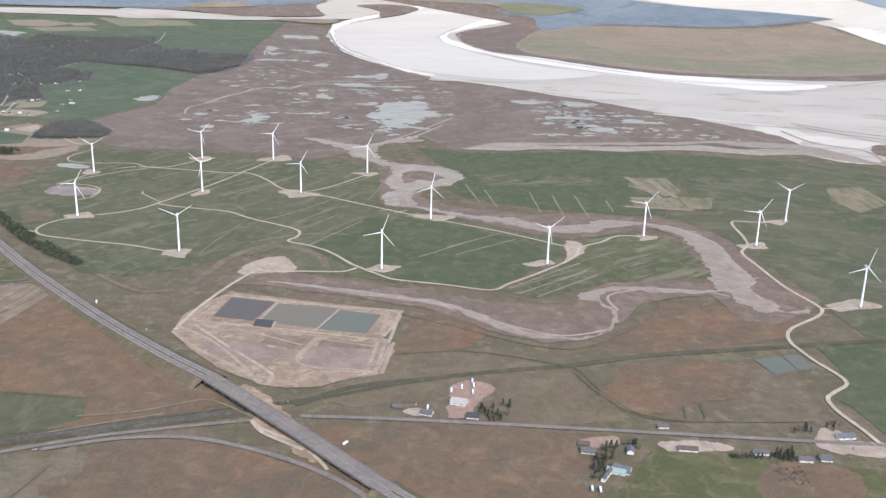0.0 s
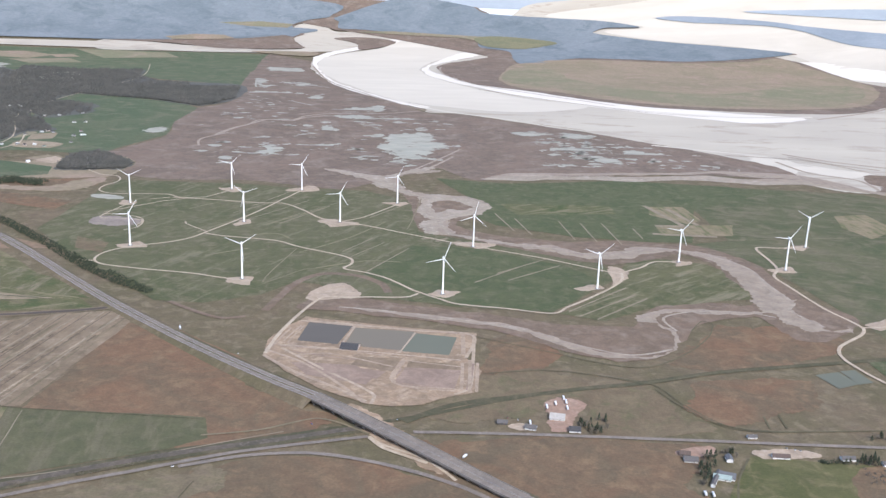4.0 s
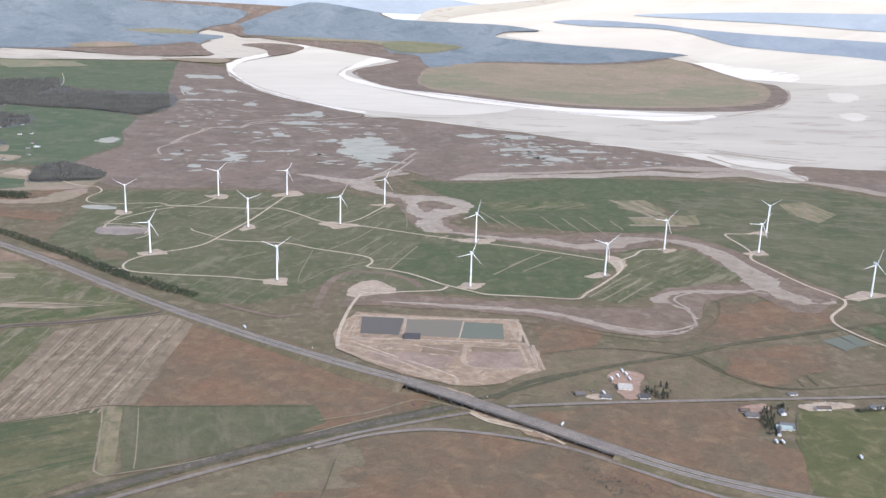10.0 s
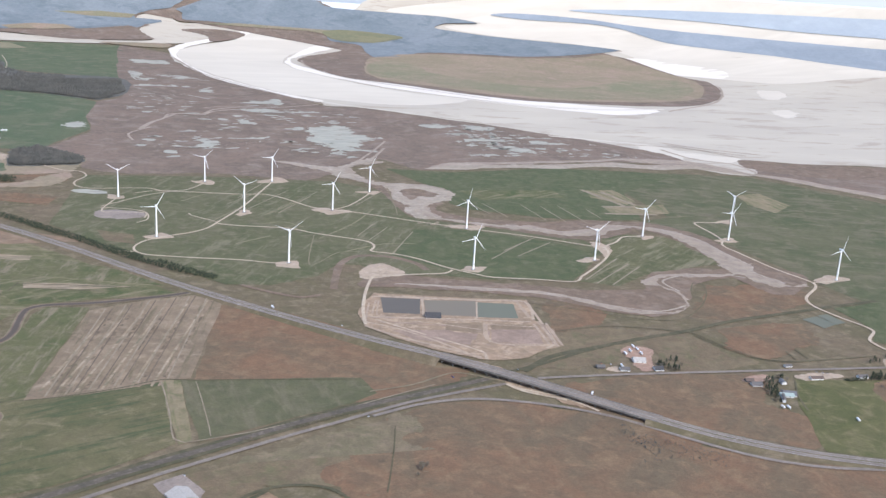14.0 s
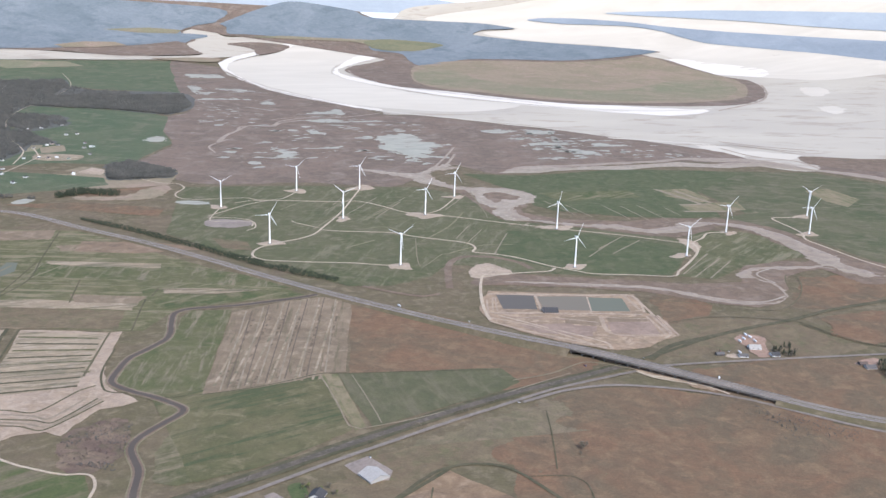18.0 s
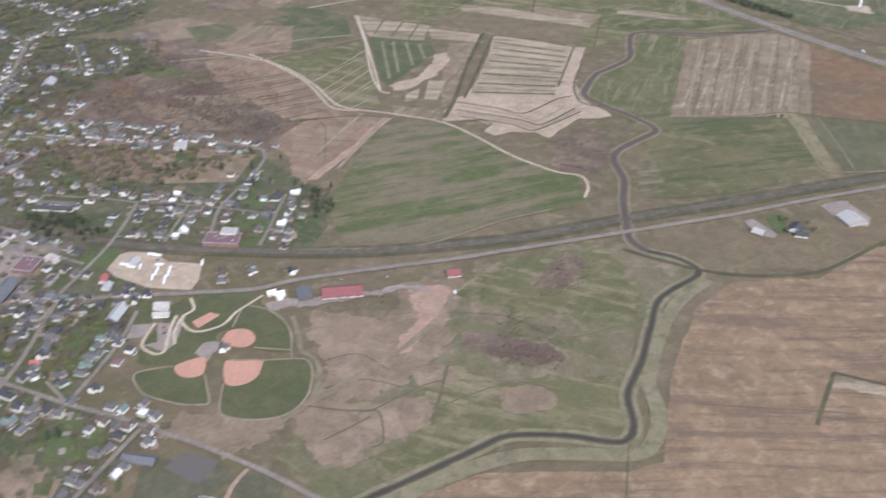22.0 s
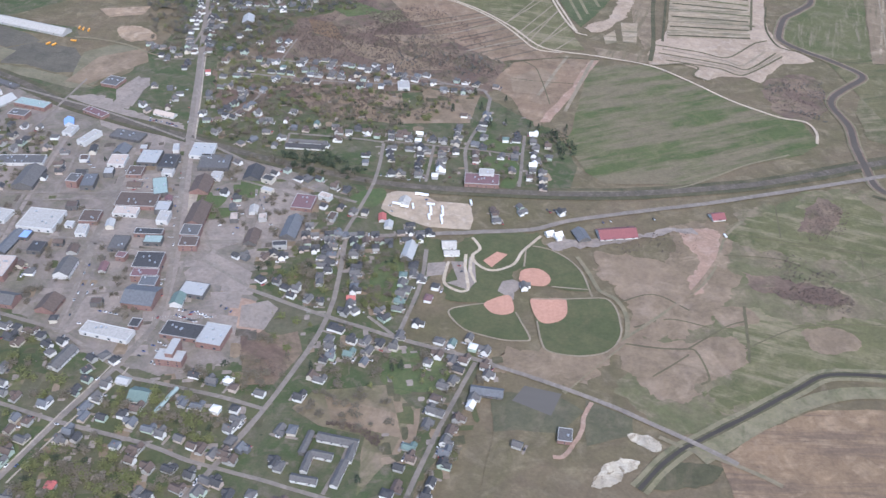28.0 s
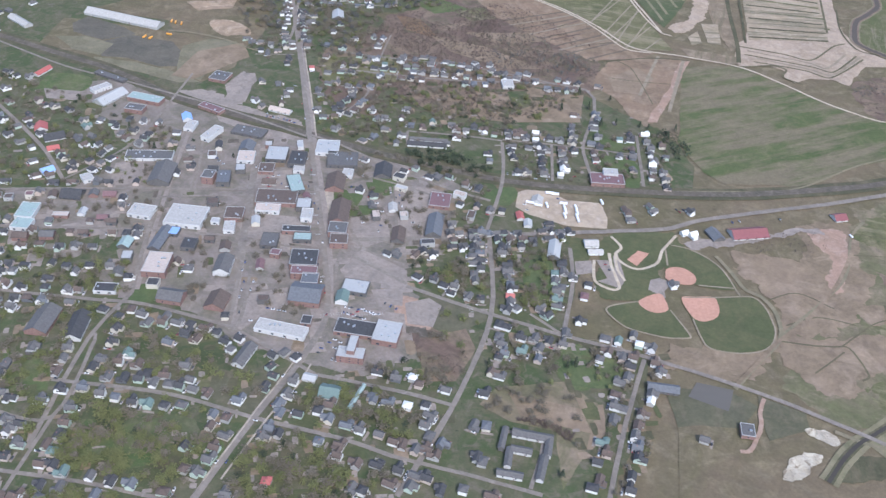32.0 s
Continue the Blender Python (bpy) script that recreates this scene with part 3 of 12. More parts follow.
patch("woods_far_mid", hazed_woods, 3, [(-421, 6633), (304, 11919), (785, 9662), (779, 8025), (1177, 7632), (1581, 7398), (1691, 6716), (1414, 6514), (1226, 6093), (1183, 5851), (1401, 5374), (1653, 5113), (1828, 4915), (1902, 4685), (1446, 4224), (1132, 4030), (875, 4053), (661, 4018), (508, 3780), (397, 3693), (387, 3885), (424, 4293), (313, 4503), (376, 5146), (269, 5268), (158, 5303), (-61, 5383), (-225, 5553), (-360, 5593), (-383, 6234)])
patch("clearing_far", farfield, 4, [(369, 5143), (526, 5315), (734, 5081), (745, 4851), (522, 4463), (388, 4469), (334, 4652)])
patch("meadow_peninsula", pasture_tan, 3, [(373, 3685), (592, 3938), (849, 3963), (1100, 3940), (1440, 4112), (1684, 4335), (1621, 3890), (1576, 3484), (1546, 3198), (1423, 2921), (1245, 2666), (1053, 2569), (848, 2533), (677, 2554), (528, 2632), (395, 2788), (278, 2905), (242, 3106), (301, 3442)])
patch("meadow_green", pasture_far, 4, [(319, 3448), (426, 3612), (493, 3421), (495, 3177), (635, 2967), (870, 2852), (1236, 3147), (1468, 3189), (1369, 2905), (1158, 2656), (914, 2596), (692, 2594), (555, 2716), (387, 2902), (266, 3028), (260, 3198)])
# spit and farthest shore, paled by haze in the colour itself
patch("spit_far", hazed_spit, 2, [(2272, 8318), (2640, 8918), (2997, 8939), (3292, 8379), (3316, 7703), (3487, 7102), (3777, 6704), (4072, 6362), (4585, 5875), (4865, 5629), (3354, 3981), (3107, 4103), (3010, 4402), (2954, 4752), (2772, 5077), (2620, 5509), (2750, 6162), (2930, 6901), (2930, 7557), (2520, 7688), (2386, 7738)])
patch("shore_farthest", hazed_hills, 2, [(4015, 10850), (5530, 12481), (7127, 13786), (9319, 14757), (11677, 15471), (15056, 16735), (6226, 7111), (5908, 7527), (5301, 8132), (5037, 9315), (4624, 9841)])
patch("bar", saltmarsh, 2, [(-367, 4806), (-227, 4945), (-93, 4800), (-71, 4620), (-145, 4318), (-237, 4161), (-247, 4412), (-289, 4607)])
patch("salt_marsh", saltmarsh, 1.5, [(-403, 3545), (-473, 3666), (-583, 3787), (-560, 3017), (-517, 2536), (-521, 2348), (-575, 2265), (-576, 2048), (-554, 1867), (-598, 1729), (-617, 1673), (-546, 1605), (-541, 1509), (-462, 1464), (-345, 1469), (-254, 1444), (-183, 1423), (-90, 1540), (-27, 1604), (27, 1515), (133, 1560), (312, 1596), (466, 1595), (597, 1571), (617, 1671), (584, 1736), (479, 1873), (316, 2052), (180, 2172), (46, 2285), (-24, 2295), (-113, 2496), (-256, 2779), (-378, 3243)])
patch("salt_marsh_east", saltmarsh, 1.5, [(761, 1629), (879, 1587), (1076, 1557), (1164, 1481), (904, 1195), (841, 1271), (785, 1362), (712, 1439), (706, 1488)])
patch("mud_inlet", mud, 2, [(625, 1636), (662, 1645), (673, 1582), (745, 1611), (740, 1532), (700, 1483), (653, 1485), (624, 1520), (612, 1578)])
patch("mud_shore", mudpink, 2, [(49, 1521), (133, 1560), (246, 1571), (367, 1589), (474, 1613), (524, 1588), (596, 1582), (633, 1515), (686, 1477), (737, 1421), (781, 1357), (841, 1271), (863, 1298), (802, 1386), (758, 1451), (699, 1498), (625, 1613), (485, 1636), (377, 1611), (254, 1593), (139, 1581), (80, 1562)])
patch("coast_fields", grass, 1.5, [(-1230, 3756), (-984, 3785), (-691, 3813), (-604, 3782), (-561, 3190), (-583, 2858), (-715, 2872), (-847, 2888), (-1058, 2966)])
patch("coast_fields_near", grass, 1.5, [(-935, 2397), (-777, 2435), (-615, 2341), (-569, 2266), (-576, 2048), (-555, 1880), (-608, 1729), (-624, 1657), (-781, 1684)])
patch("river_meadow", pasture_tan, 1.8, [(-656, 3927), (-413, 3963), (-433, 3774), (-586, 3837)])
patch("scrub_bank", pasture_tan, 1.6, [(-617, 1673), (-545, 1600), (-547, 1523), (-576, 1460), (-662, 1453), (-740, 1489), (-754, 1557), (-651, 1605)])
patch("pool", pool, 2.4, [(-612, 1948), (-592, 1971), (-577, 1957), (-589, 1893)])
patch("pool", pool, 2.4, [(-1127, 2878), (-1091, 2962), (-1026, 2864), (-1003, 2778), (-1057, 2758), (-1144, 2798)])
patch("pool", pool, 2.4, [(-607, 1925), (-589, 1961), (-574, 1952), (-585, 1895)])
strip("tidal_creek", mudpink, 2, 7, [(-464, 1898), (-442, 1986), (-413, 2050), (-383, 2118), (-333, 2105), (-306, 2159), (-252, 2200)])
strip("tidal_creek", mudpink, 2, 6, [(6, 1719), (-35, 1620), (-63, 1577), (-87, 1560)])
patch("creek_mouth", mudpink, 2.6, [(-225, 1576), (-168, 1553), (-133, 1519), (-87, 1560), (-21, 1584), (-35, 1562), (-85, 1540), (-96, 1501), (-94, 1455), (-66, 1404), (-43, 1379), (-80, 1379), (-111, 1412), (-135, 1437), (-138, 1482), (-172, 1518), (-208, 1546)])
patch("creek_loop", mudpink, 2.6, [(-69, 1387), (-22, 1388), (19, 1363), (32, 1324), (18, 1278), (-7, 1260), (-33, 1243), (-34, 1202), (-24, 1157), (-48, 1161), (-63, 1183), (-65, 1222), (-55, 1257), (-68, 1278), (-68, 1323)])
patch("creek_island", saltmarsh, 2.8, [(-40, 1355), (-4, 1343), (19, 1324), (4, 1301), (-28, 1282), (-43, 1293), (-41, 1323)])
patch("creek_bank_north", saltbank, 2.4, [(-107, 1438), (-59, 1391), (1, 1257), (-22, 1232), (-14, 1198), (58, 1155), (139, 1141), (211, 1146), (276, 1129), (304, 1112), (329, 1057), (340, 968), (343, 917), (369, 868), (354, 836), (316, 801), (284, 800), (273, 832), (262, 865), (200, 838), (168, 791), (139, 757), (101, 742), (58, 760), (29, 784), (-23, 817), (-86, 844), (-164, 861), (-200, 868), (-188, 902), (-141, 908), (-76, 879), (-8, 862), (51, 838), (125, 834), (164, 883), (219, 902), (268, 903), (289, 925), (279, 997), (274, 1053), (248, 1089), (189, 1056), (148, 1038), (82, 1077), (29, 1113), (-24, 1157), (-69, 1177), (-81, 1323), (-102, 1412)])
patch("creek_mud_a", mudpink, 2.6, [(-37, 1173), (20, 1141), (88, 1118), (135, 1087), (176, 1103), (209, 1121), (236, 1120), (246, 1105), (204, 1091), (177, 1068), (140, 1058), (86, 1088), (31, 1122), (-26, 1151)])
patch("creek_mud_b", mudpink, 2.6, [(247, 1108), (292, 1088), (317, 1052), (321, 995), (316, 964), (319, 933), (331, 923), (311, 891), (321, 845), (328, 819), (348, 836), (304, 819), (290, 847), (284, 870), (260, 876), (276, 889), (278, 921), (287, 965), (286, 1002), (277, 1059)])
patch("creek_mud_c", mudpink, 2.6, [(275, 875), (232, 867), (198, 876), (172, 869), (156, 849), (163, 817), (161, 786), (147, 765), (127, 753), (101, 756), (75, 769), (47, 796), (18, 823), (-15, 841), (-64, 854), (-124, 870), (-161, 877), (-125, 864), (-67, 843), (-19, 830), (14, 812), (42, 784), (71, 760), (104, 748), (133, 752), (156, 772), (167, 795), (164, 832), (139, 847), (141, 859), (169, 878), (203, 885), (238, 878)])
patch("farm_west", crop_farm, 1.4, [(-536, 1452), (-345, 1443), (-256, 1423), (-148, 1411), (-77, 1343), (-73, 1177), (-28, 1145), (118, 1087), (145, 1030), (143, 978), (56, 869), (-42, 881), (-103, 901), (-154, 908), (-187, 949), (-212, 955), (-244, 910), (-296, 883), (-347, 887), (-405, 960), (-473, 1031), (-554, 1151), (-544, 1326)])
patch("field_dark", cropdark, 1.8, [(-84, 1108), (0, 1097), (97, 1032), (122, 984), (110, 943), (56, 869), (-41, 887), (-85, 921), (-139, 987)])
patch("field_dark_b", cropdark, 1.8, [(-34, 1518), (81, 1488), (287, 1532), (447, 1504), (528, 1479), (341, 1328), (283, 1145), (211, 1146), (130, 1164), (33, 1215), (10, 1257), (32, 1324), (1, 1405)])
patch("field_pale_a", straw, 2, [(278, 1347), (330, 1348), (333, 1268), (306, 1242), (266, 1295)])
patch("field_pale_b", straw, 2, [(257, 1231), (371, 1242), (351, 1184), (253, 1179)])
patch("field_pale_c", straw, 2, [(548, 1311), (602, 1325), (603, 1232), (543, 1183), (528, 1243)])
patch("field_mid", crop_mid, 1.6, [(177, 1057), (221, 1069), (271, 1047), (297, 983), (278, 921), (212, 902), (157, 883), (103, 845), (62, 865), (136, 954)])
patch("field_north", crop_n, 1.2, [(423, 1503), (666, 1466), (794, 1262), (852, 1138), (516, 767), (382, 741), (373, 802), (370, 845), (345, 1022), (324, 1081), (280, 1138), (338, 1161), (341, 1328)])
patch("field_far_strip", crop, 1.9, [(52, 1344), (217, 1346), (216, 1294), (70, 1278)])
strip("track", track, 3.4, 2.6, [(-602, 1523), (-570, 1487), (-543, 1478), (-531, 1443), (-544, 1402), (-539, 1371), (-514, 1355), (-439, 1358), (-414, 1339), (-381, 1346), (-353, 1393)])
strip("track", track, 3.4, 3.2, [(-426, 1339), (-372, 1331), (-297, 1316), (-264, 1316), (-233, 1279), (-205, 1234), (-175, 1217), (-138, 1197), (-74, 1152), (-5, 1108), (76, 1060), (138, 1014), (157, 1003)])
strip("track", track, 3.4, 3, [(-246, 1402), (-271, 1331), (-301, 1246), (-343, 1153), (-358, 1122), (-380, 1101), (-408, 1086), (-431, 1069), (-444, 1049), (-446, 1025), (-432, 1006), (-380, 990), (-328, 978), (-290, 963), (-271, 958)])
strip("track", track, 3.4, 2, [(-343, 1153), (-376, 1190), (-380, 1202)])
strip("track", track, 3.4, 3.2, [(-347, 1147), (-322, 1135), (-278, 1125), (-249, 1116), (-222, 1092), (-169, 1058), (-155, 1042), (-155, 1022), (-162, 1005), (-138, 992), (-114, 972), (-93, 943), (-79, 925), (-56, 902), (-40, 889), (11, 877), (55, 865), (73, 885), (105, 918), (136, 954), (153, 983), (160, 1008), (185, 1028), (210, 1055), (240, 1054)])
strip("track", track, 3.4, 3.4, [(-80, 921), (-92, 909), (-129, 907), (-162, 905), (-178, 906), (-194, 867), (-207, 822), (-215, 781), (-219, 750)])
strip("track", track, 3.4, 3, [(-446, 1018), (-469, 1024)])
strip("track", track, 3.4, 2, [(-477, 1297), (-495, 1217), (-464, 1210), (-437, 1203), (-438, 1176)])
strip("track", track, 3.4, 2.6, [(-454, 1325), (-430, 1339)])
strip("track", track, 3.4, 2.6, [(-177, 1217), (-147, 1244), (-101, 1323)])
strip("track", track, 3.4, 3.4, [(430, 1136), (392, 1127), (361, 1125), (357, 1064), (352, 1031), (337, 1003), (340, 961), (348, 892), (362, 838), (352, 817), (317, 786), (307, 769), (305, 750), (312, 715), (321, 688), (320, 673), (299, 653), (295, 643), (296, 625), (303, 598), (306, 580)])
strip("track", track, 3.4, 3, [(362, 836), (380, 838), (402, 842)])
strip("track", pathfaint, 3.2, 1.5, [(-64, 1362), (-80, 1233), (-88, 1183)])
strip("track", pathfaint, 3.2, 1.5, [(-223, 1084), (-247, 952), (-206, 1000), (-178, 1004)])
strip("track", pathfaint, 3.2, 1.5, [(337, 1161), (456, 1177), (594, 1194), (659, 1176)])
patch("turbine_pad", pad, 3, [(-335, 1397), (-341, 1381), (-356, 1389), (-362, 1393), (-371, 1409), (-362, 1409), (-348, 1418), (-340, 1414)])
patch("turbine_pad", pad, 3, [(-223, 1402), (-240, 1394), (-251, 1398), (-268, 1397), (-266, 1414), (-250, 1423), (-237, 1440), (-221, 1419)])
patch("turbine_pad", pad, 3, [(-298, 1194), (-299, 1194), (-311, 1182), (-316, 1191), (-313, 1204), (-312, 1216), (-299, 1219), (-296, 1203)])
patch("turbine_pad", pad, 3, [(-149, 1207), (-165, 1198), (-186, 1188), (-197, 1205), (-211, 1215), (-189, 1231), (-172, 1220), (-156, 1217)])
patch("turbine_pad", pad, 3, [(-41, 921), (-54, 908), (-61, 913), (-70, 920), (-63, 928), (-55, 935), (-47, 930), (-36, 931)])
patch("turbine_pad", pad, 3, [(-259, 951), (-261, 938), (-278, 947), (-283, 948), (-285, 963), (-282, 965), (-263, 971), (-259, 964)])
patch("turbine_pad", pad, 3, [(-400, 1078), (-412, 1076), (-422, 1073), (-432, 1076), (-439, 1087), (-426, 1092), (-417, 1102), (-404, 1088)])
patch("turbine_pad", pad, 3, [(122, 945), (113, 943), (100, 937), (91, 944), (101, 951), (109, 960), (121, 959), (127, 949)])
patch("turbine_pad", pad, 3, [(253, 1048), (248, 1043), (231, 1038), (233, 1049), (229, 1055), (238, 1063), (249, 1057), (254, 1057)])
patch("turbine_pad", pad, 3, [(20, 1111), (-3, 1097), (-12, 1103), (-27, 1109), (-27, 1121), (-8, 1126), (2, 1123), (21, 1122)])
patch("turbine_pad", pad, 3, [(428, 1126), (418, 1116), (406, 1123), (397, 1123), (409, 1133), (413, 1136), (433, 1143), (436, 1136)])
patch("turbine_pad", pad, 3, [(374, 1021), (366, 1018), (350, 1019), (344, 1019), (339, 1031), (353, 1036), (373, 1044), (374, 1029)])
patch("turbine_pad", pad, 3, [(418, 841), (397, 839), (379, 829), (370, 843), (380, 851), (404, 865), (414, 862), (424, 850)])
patch("turbine_pad", pad, 3, [(-468, 1296), (-469, 1289), (-485, 1286), (-491, 1297), (-490, 1304), (-490, 1315), (-473, 1307), (-469, 1307)])
patch("turbine_pad", pad, 3, [(-85, 1327), (-96, 1315), (-106, 1323), (-113, 1327), (-121, 1335), (-108, 1338), (-98, 1338), (-87, 1339)])
patch("pad_apron", pad, 3.1, [(149, 1030), (167, 1016), (156, 982), (138, 958), (143, 991)])
patch("lagoon_site", earth, 2.8, [(-207, 822), (-192, 845), (-169, 837), (-27, 806), (-41, 746), (-31, 717), (-41, 671), (-65, 663), (-86, 649), (-109, 646), (-129, 650), (-168, 680), (-198, 715), (-220, 747), (-221, 781)])
patch("settling_pond", pondgrey, 3.2, [(-187, 830), (-145, 821), (-157, 774), (-194, 782)], 0)
patch("settling_pond", pondbrown, 3.2, [(-142, 817), (-86, 808), (-100, 761), (-151, 772)], 0)
patch("settling_pond", pondgreen, 3.2, [(-85, 804), (-47, 795), (-57, 751), (-99, 759)], 0)
patch("spoil_mound", pad, 3, [(-196, 911), (-181, 942), (-159, 952), (-144, 929), (-141, 908), (-162, 901), (-189, 896)])
patch("dry_cell", earthdark, 3.1, [(-96, 723), (-48, 718), (-57, 678), (-106, 692)], 0)
patch("dry_cell", earthdark, 3.1, [(-195, 732), (-140, 727), (-122, 704), (-129, 686), (-179, 705)], 0)
patch("field_rust", rust, 1.5, [(-362, 825), (-302, 804), (-232, 736), (-226, 679), (-248, 622), (-387, 638), (-377, 693)])
patch("field_green_a", crop_a, 1.6, [(-398, 639), (-247, 625), (-239, 591), (-266, 573), (-326, 550), (-384, 527), (-393, 581)])
patch("field_buff_strip", straw, 1.7, [(-412, 638), (-398, 638), (-390, 529), (-400, 524), (-408, 573)])
patch("field_green_b", olive_b, 1.6, [(-557, 622), (-452, 628), (-414, 639), (-408, 573), (-402, 525), (-434, 504), (-484, 478), (-526, 466)])
patch("rough_rust_s", rust, 1.2, [(-215, 557), (-131, 560), (-68, 520), (-4, 462), (50, 429), (173, 384), (122, 222), (-282, 269), (-301, 437), (-258, 493)])
patch("rough_rust_mid", rust, 1.3, [(-71, 588), (114, 584), (86, 520), (114, 494), (88, 448), (28, 476), (-23, 521)])
patch("rough_rust_e", rust, 1.3, [(229, 835), (325, 827), (318, 787), (234, 735), (166, 725), (140, 740), (181, 790)])
patch("green_paddock", paddock, 1.6, [(150, 569), (236, 556), (314, 543), (204, 387), (128, 417), (88, 440), (117, 515)])
patch("green_field_e", cropdark, 1.6, [(324, 748), (394, 759), (470, 767), (364, 565), (317, 590), (309, 634), (301, 648), (322, 673), (325, 699)])
patch("twin_ponds", pondgreen, 2.2, [(262, 717), (286, 724), (292, 698), (270, 688)], 0)
patch("twin_ponds", pondgreen, 2.2, [(288, 726), (303, 729), (307, 702), (292, 697)], 0)
strip("rail_bed", grassdark, 2.4, 7, [(-98, 619), (-60, 649), (-2, 667), (59, 685), (108, 697), (176, 720), (251, 736), (325, 751), (397, 765)])
strip("local_road", asphalt, 3.6, 4.4, [(-92, 602), (-34, 601), (41, 597), (119, 592), (202, 586), (257, 583), (344, 577)])
strip("ramp_road", asphalt, 3.5, 4.2, [(-252, 549), (-204, 566), (-157, 568), (-105, 550), (-58, 521), (-19, 481), (23, 441), (67, 417), (118, 404), (177, 388)])
strip("track", track, 3.5, 3.2, [(-125, 595), (-113, 577), (-83, 556)])
strip("track", pathfaint, 3.5, 2.0, [(-245, 595), (-205, 604), (-167, 623), (-148, 617), (-124, 598)])
patch("mosaic", olive, 1.1, [(-871, 1223), (-666, 1182), (-504, 985), (-397, 862), (-474, 849), (-535, 842), (-570, 777), (-586, 779), (-789, 830)])
patch("strip_field_plough", plough, 1.6, [(-482, 816), (-425, 846), (-379, 855), (-350, 846), (-390, 642), (-409, 637), (-452, 624), (-516, 613)])
patch("strip_field_green", crop_s, 1.5, [(-523, 831), (-482, 825), (-516, 613), (-531, 594), (-583, 643), (-589, 663), (-579, 702), (-559, 736), (-536, 780), (-532, 814)])
patch("field_green_c", olive_c, 1.5, [(-522, 593), (-452, 618), (-409, 637), (-406, 521), (-450, 494), (-503, 476), (-536, 464), (-551, 471), (-552, 515), (-532, 567)])
patch("pond_small", pondgreen, 2.4, [(-747, 988), (-737, 1039), (-724, 1037), (-722, 1001), (-736, 980)], 0)
patch("stubble_strip", tan, 1.8, [(-736, 896), (-643, 867), (-582, 852), (-583, 841), (-642, 856), (-728, 884)])
patch("stubble_strip", tan, 1.8, [(-647, 887), (-583, 875), (-577, 862), (-625, 872)])
patch("stubble_strip", tan, 1.8, [(-699, 1034), (-620, 1019), (-565, 1000), (-565, 993), (-653, 1011)])
patch("stubble_strip", tan, 1.8, [(-555, 909), (-508, 905), (-445, 889), (-496, 883), (-552, 893)])
patch("field_strip_pinkish", plough, 1.5, [(-774, 1195), (-700, 1176), (-700, 1141), (-745, 1146)])
patch("field_strip_pinkish", plough, 1.5, [(-690, 1111), (-602, 1106), (-594, 1078), (-680, 1083)])
patch("big_green", crop_big, 1.5, [(-779, 445), (-769, 564), (-713, 576), (-651, 518), (-597, 490), (-592, 456), (-605, 438), (-652, 415), (-695, 379), (-754, 369), (-769, 383), (-784, 428)])
patch("scrub_corner", scrub, 1.6, [(-621, 551), (-588, 581), (-569, 565), (-575, 512), (-597, 492), (-619, 510)])
patch("town_scrub", scrub, 1.2, [(-1034, 624), (-950, 658), (-873, 559), (-843, 543), (-844, 500), (-920, 483), (-961, 426), (-1040, 420), (-1084, 502), (-1056, 567)])
strip("track", track, 3.2, 2.2, [(-925, 706), (-876, 672), (-839, 633), (-809, 594), (-763, 585), (-713, 573), (-681, 547), (-651, 518), (-615, 495), (-595, 490), (-590, 473), (-593, 456)])
strip("track", track, 3.2, 2, [(-841, 839), (-814, 752), (-780, 636)])
strip("track", track, 3.2, 2, [(-902, 855), (-825, 923), (-809, 989)])
strip("track", track, 3.2, 2, [(-856, 1010), (-827, 1076)])
patch("big_brown", ploughbrown, 1.2, [(-546, 221), (-526, 321), (-500, 353), (-451, 355), (-414, 399), (-345, 450), (-309, 402), (-276, 358), (-205, 305), (-283, 164), (-551, 171)])
patch("marsh_meadow", meadow, 1.1, [(-675, 327), (-648, 366), (-567, 394), (-528, 366), (-554, 323), (-565, 264), (-575, 205), (-635, 191), (-679, 157), (-707, 135), (-749, 159), (-734, 206), (-701, 242)])
patch("tan_rough", drygrass, 1.2, [(-704, 322), (-676, 340), (-671, 321), (-685, 277), (-707, 241), (-731, 207), (-755, 184), (-768, 164), (-793, 164), (-814, 173), (-787, 188), (-746, 204), (-742, 235), (-761, 276), (-721, 288)])
patch("gravel_lot", pad, 2, [(-906, 313), (-905, 331), (-893, 341), (-884, 338), (-870, 328), (-847, 328), (-842, 311), (-843, 298), (-858, 297), (-873, 297), (-896, 305)])
patch("town_ground", town, 1, [(-1261, 427), (-1188, 425), (-1068, 383), (-987, 354), (-952, 330), (-946, 270), (-969, 219), (-942, 192), (-960, 150), (-1002, 139), (-1050, 154), (-1103, 175), (-1143, 178), (-1161, 245), (-1205, 237), (-1241, 271), (-1209, 284), (-1189, 317), (-1214, 370)])
patch("residential", yard, 0.9, [(-1700, 612), (-1270, 664), (-1125, 693), (-1016, 575), (-873, 504), (-785, 427), (-792, 353), (-921, 343), (-869, 290), (-855, 256), (-870, 183), (-825, 171), (-837, 117), (-851, 64), (-872, -1), (-1265, -77), (-1538, 254)])
strip("main_street", asphalt, 3.2, 3.8, [(-1151, 687), (-1101, 510), (-1067, 388), (-1042, 299), (-1025, 238), (-1012, 180), (-1018, 141), (-1032, 96), (-1047, 41), (-1055, 10)])
strip("street", asphalt, 3.2, 3, [(-922, 274), (-916, 196), (-932, 118), (-953, 55)])
strip("street", asphalt, 3.2, 3, [(-969, 214), (-916, 196), (-873, 184), (-825, 173), (-763, 153), (-719, 133), (-691, 118)])
strip("street", asphalt, 3.2, 2.6, [(-869, 271), (-867, 236), (-873, 184)])
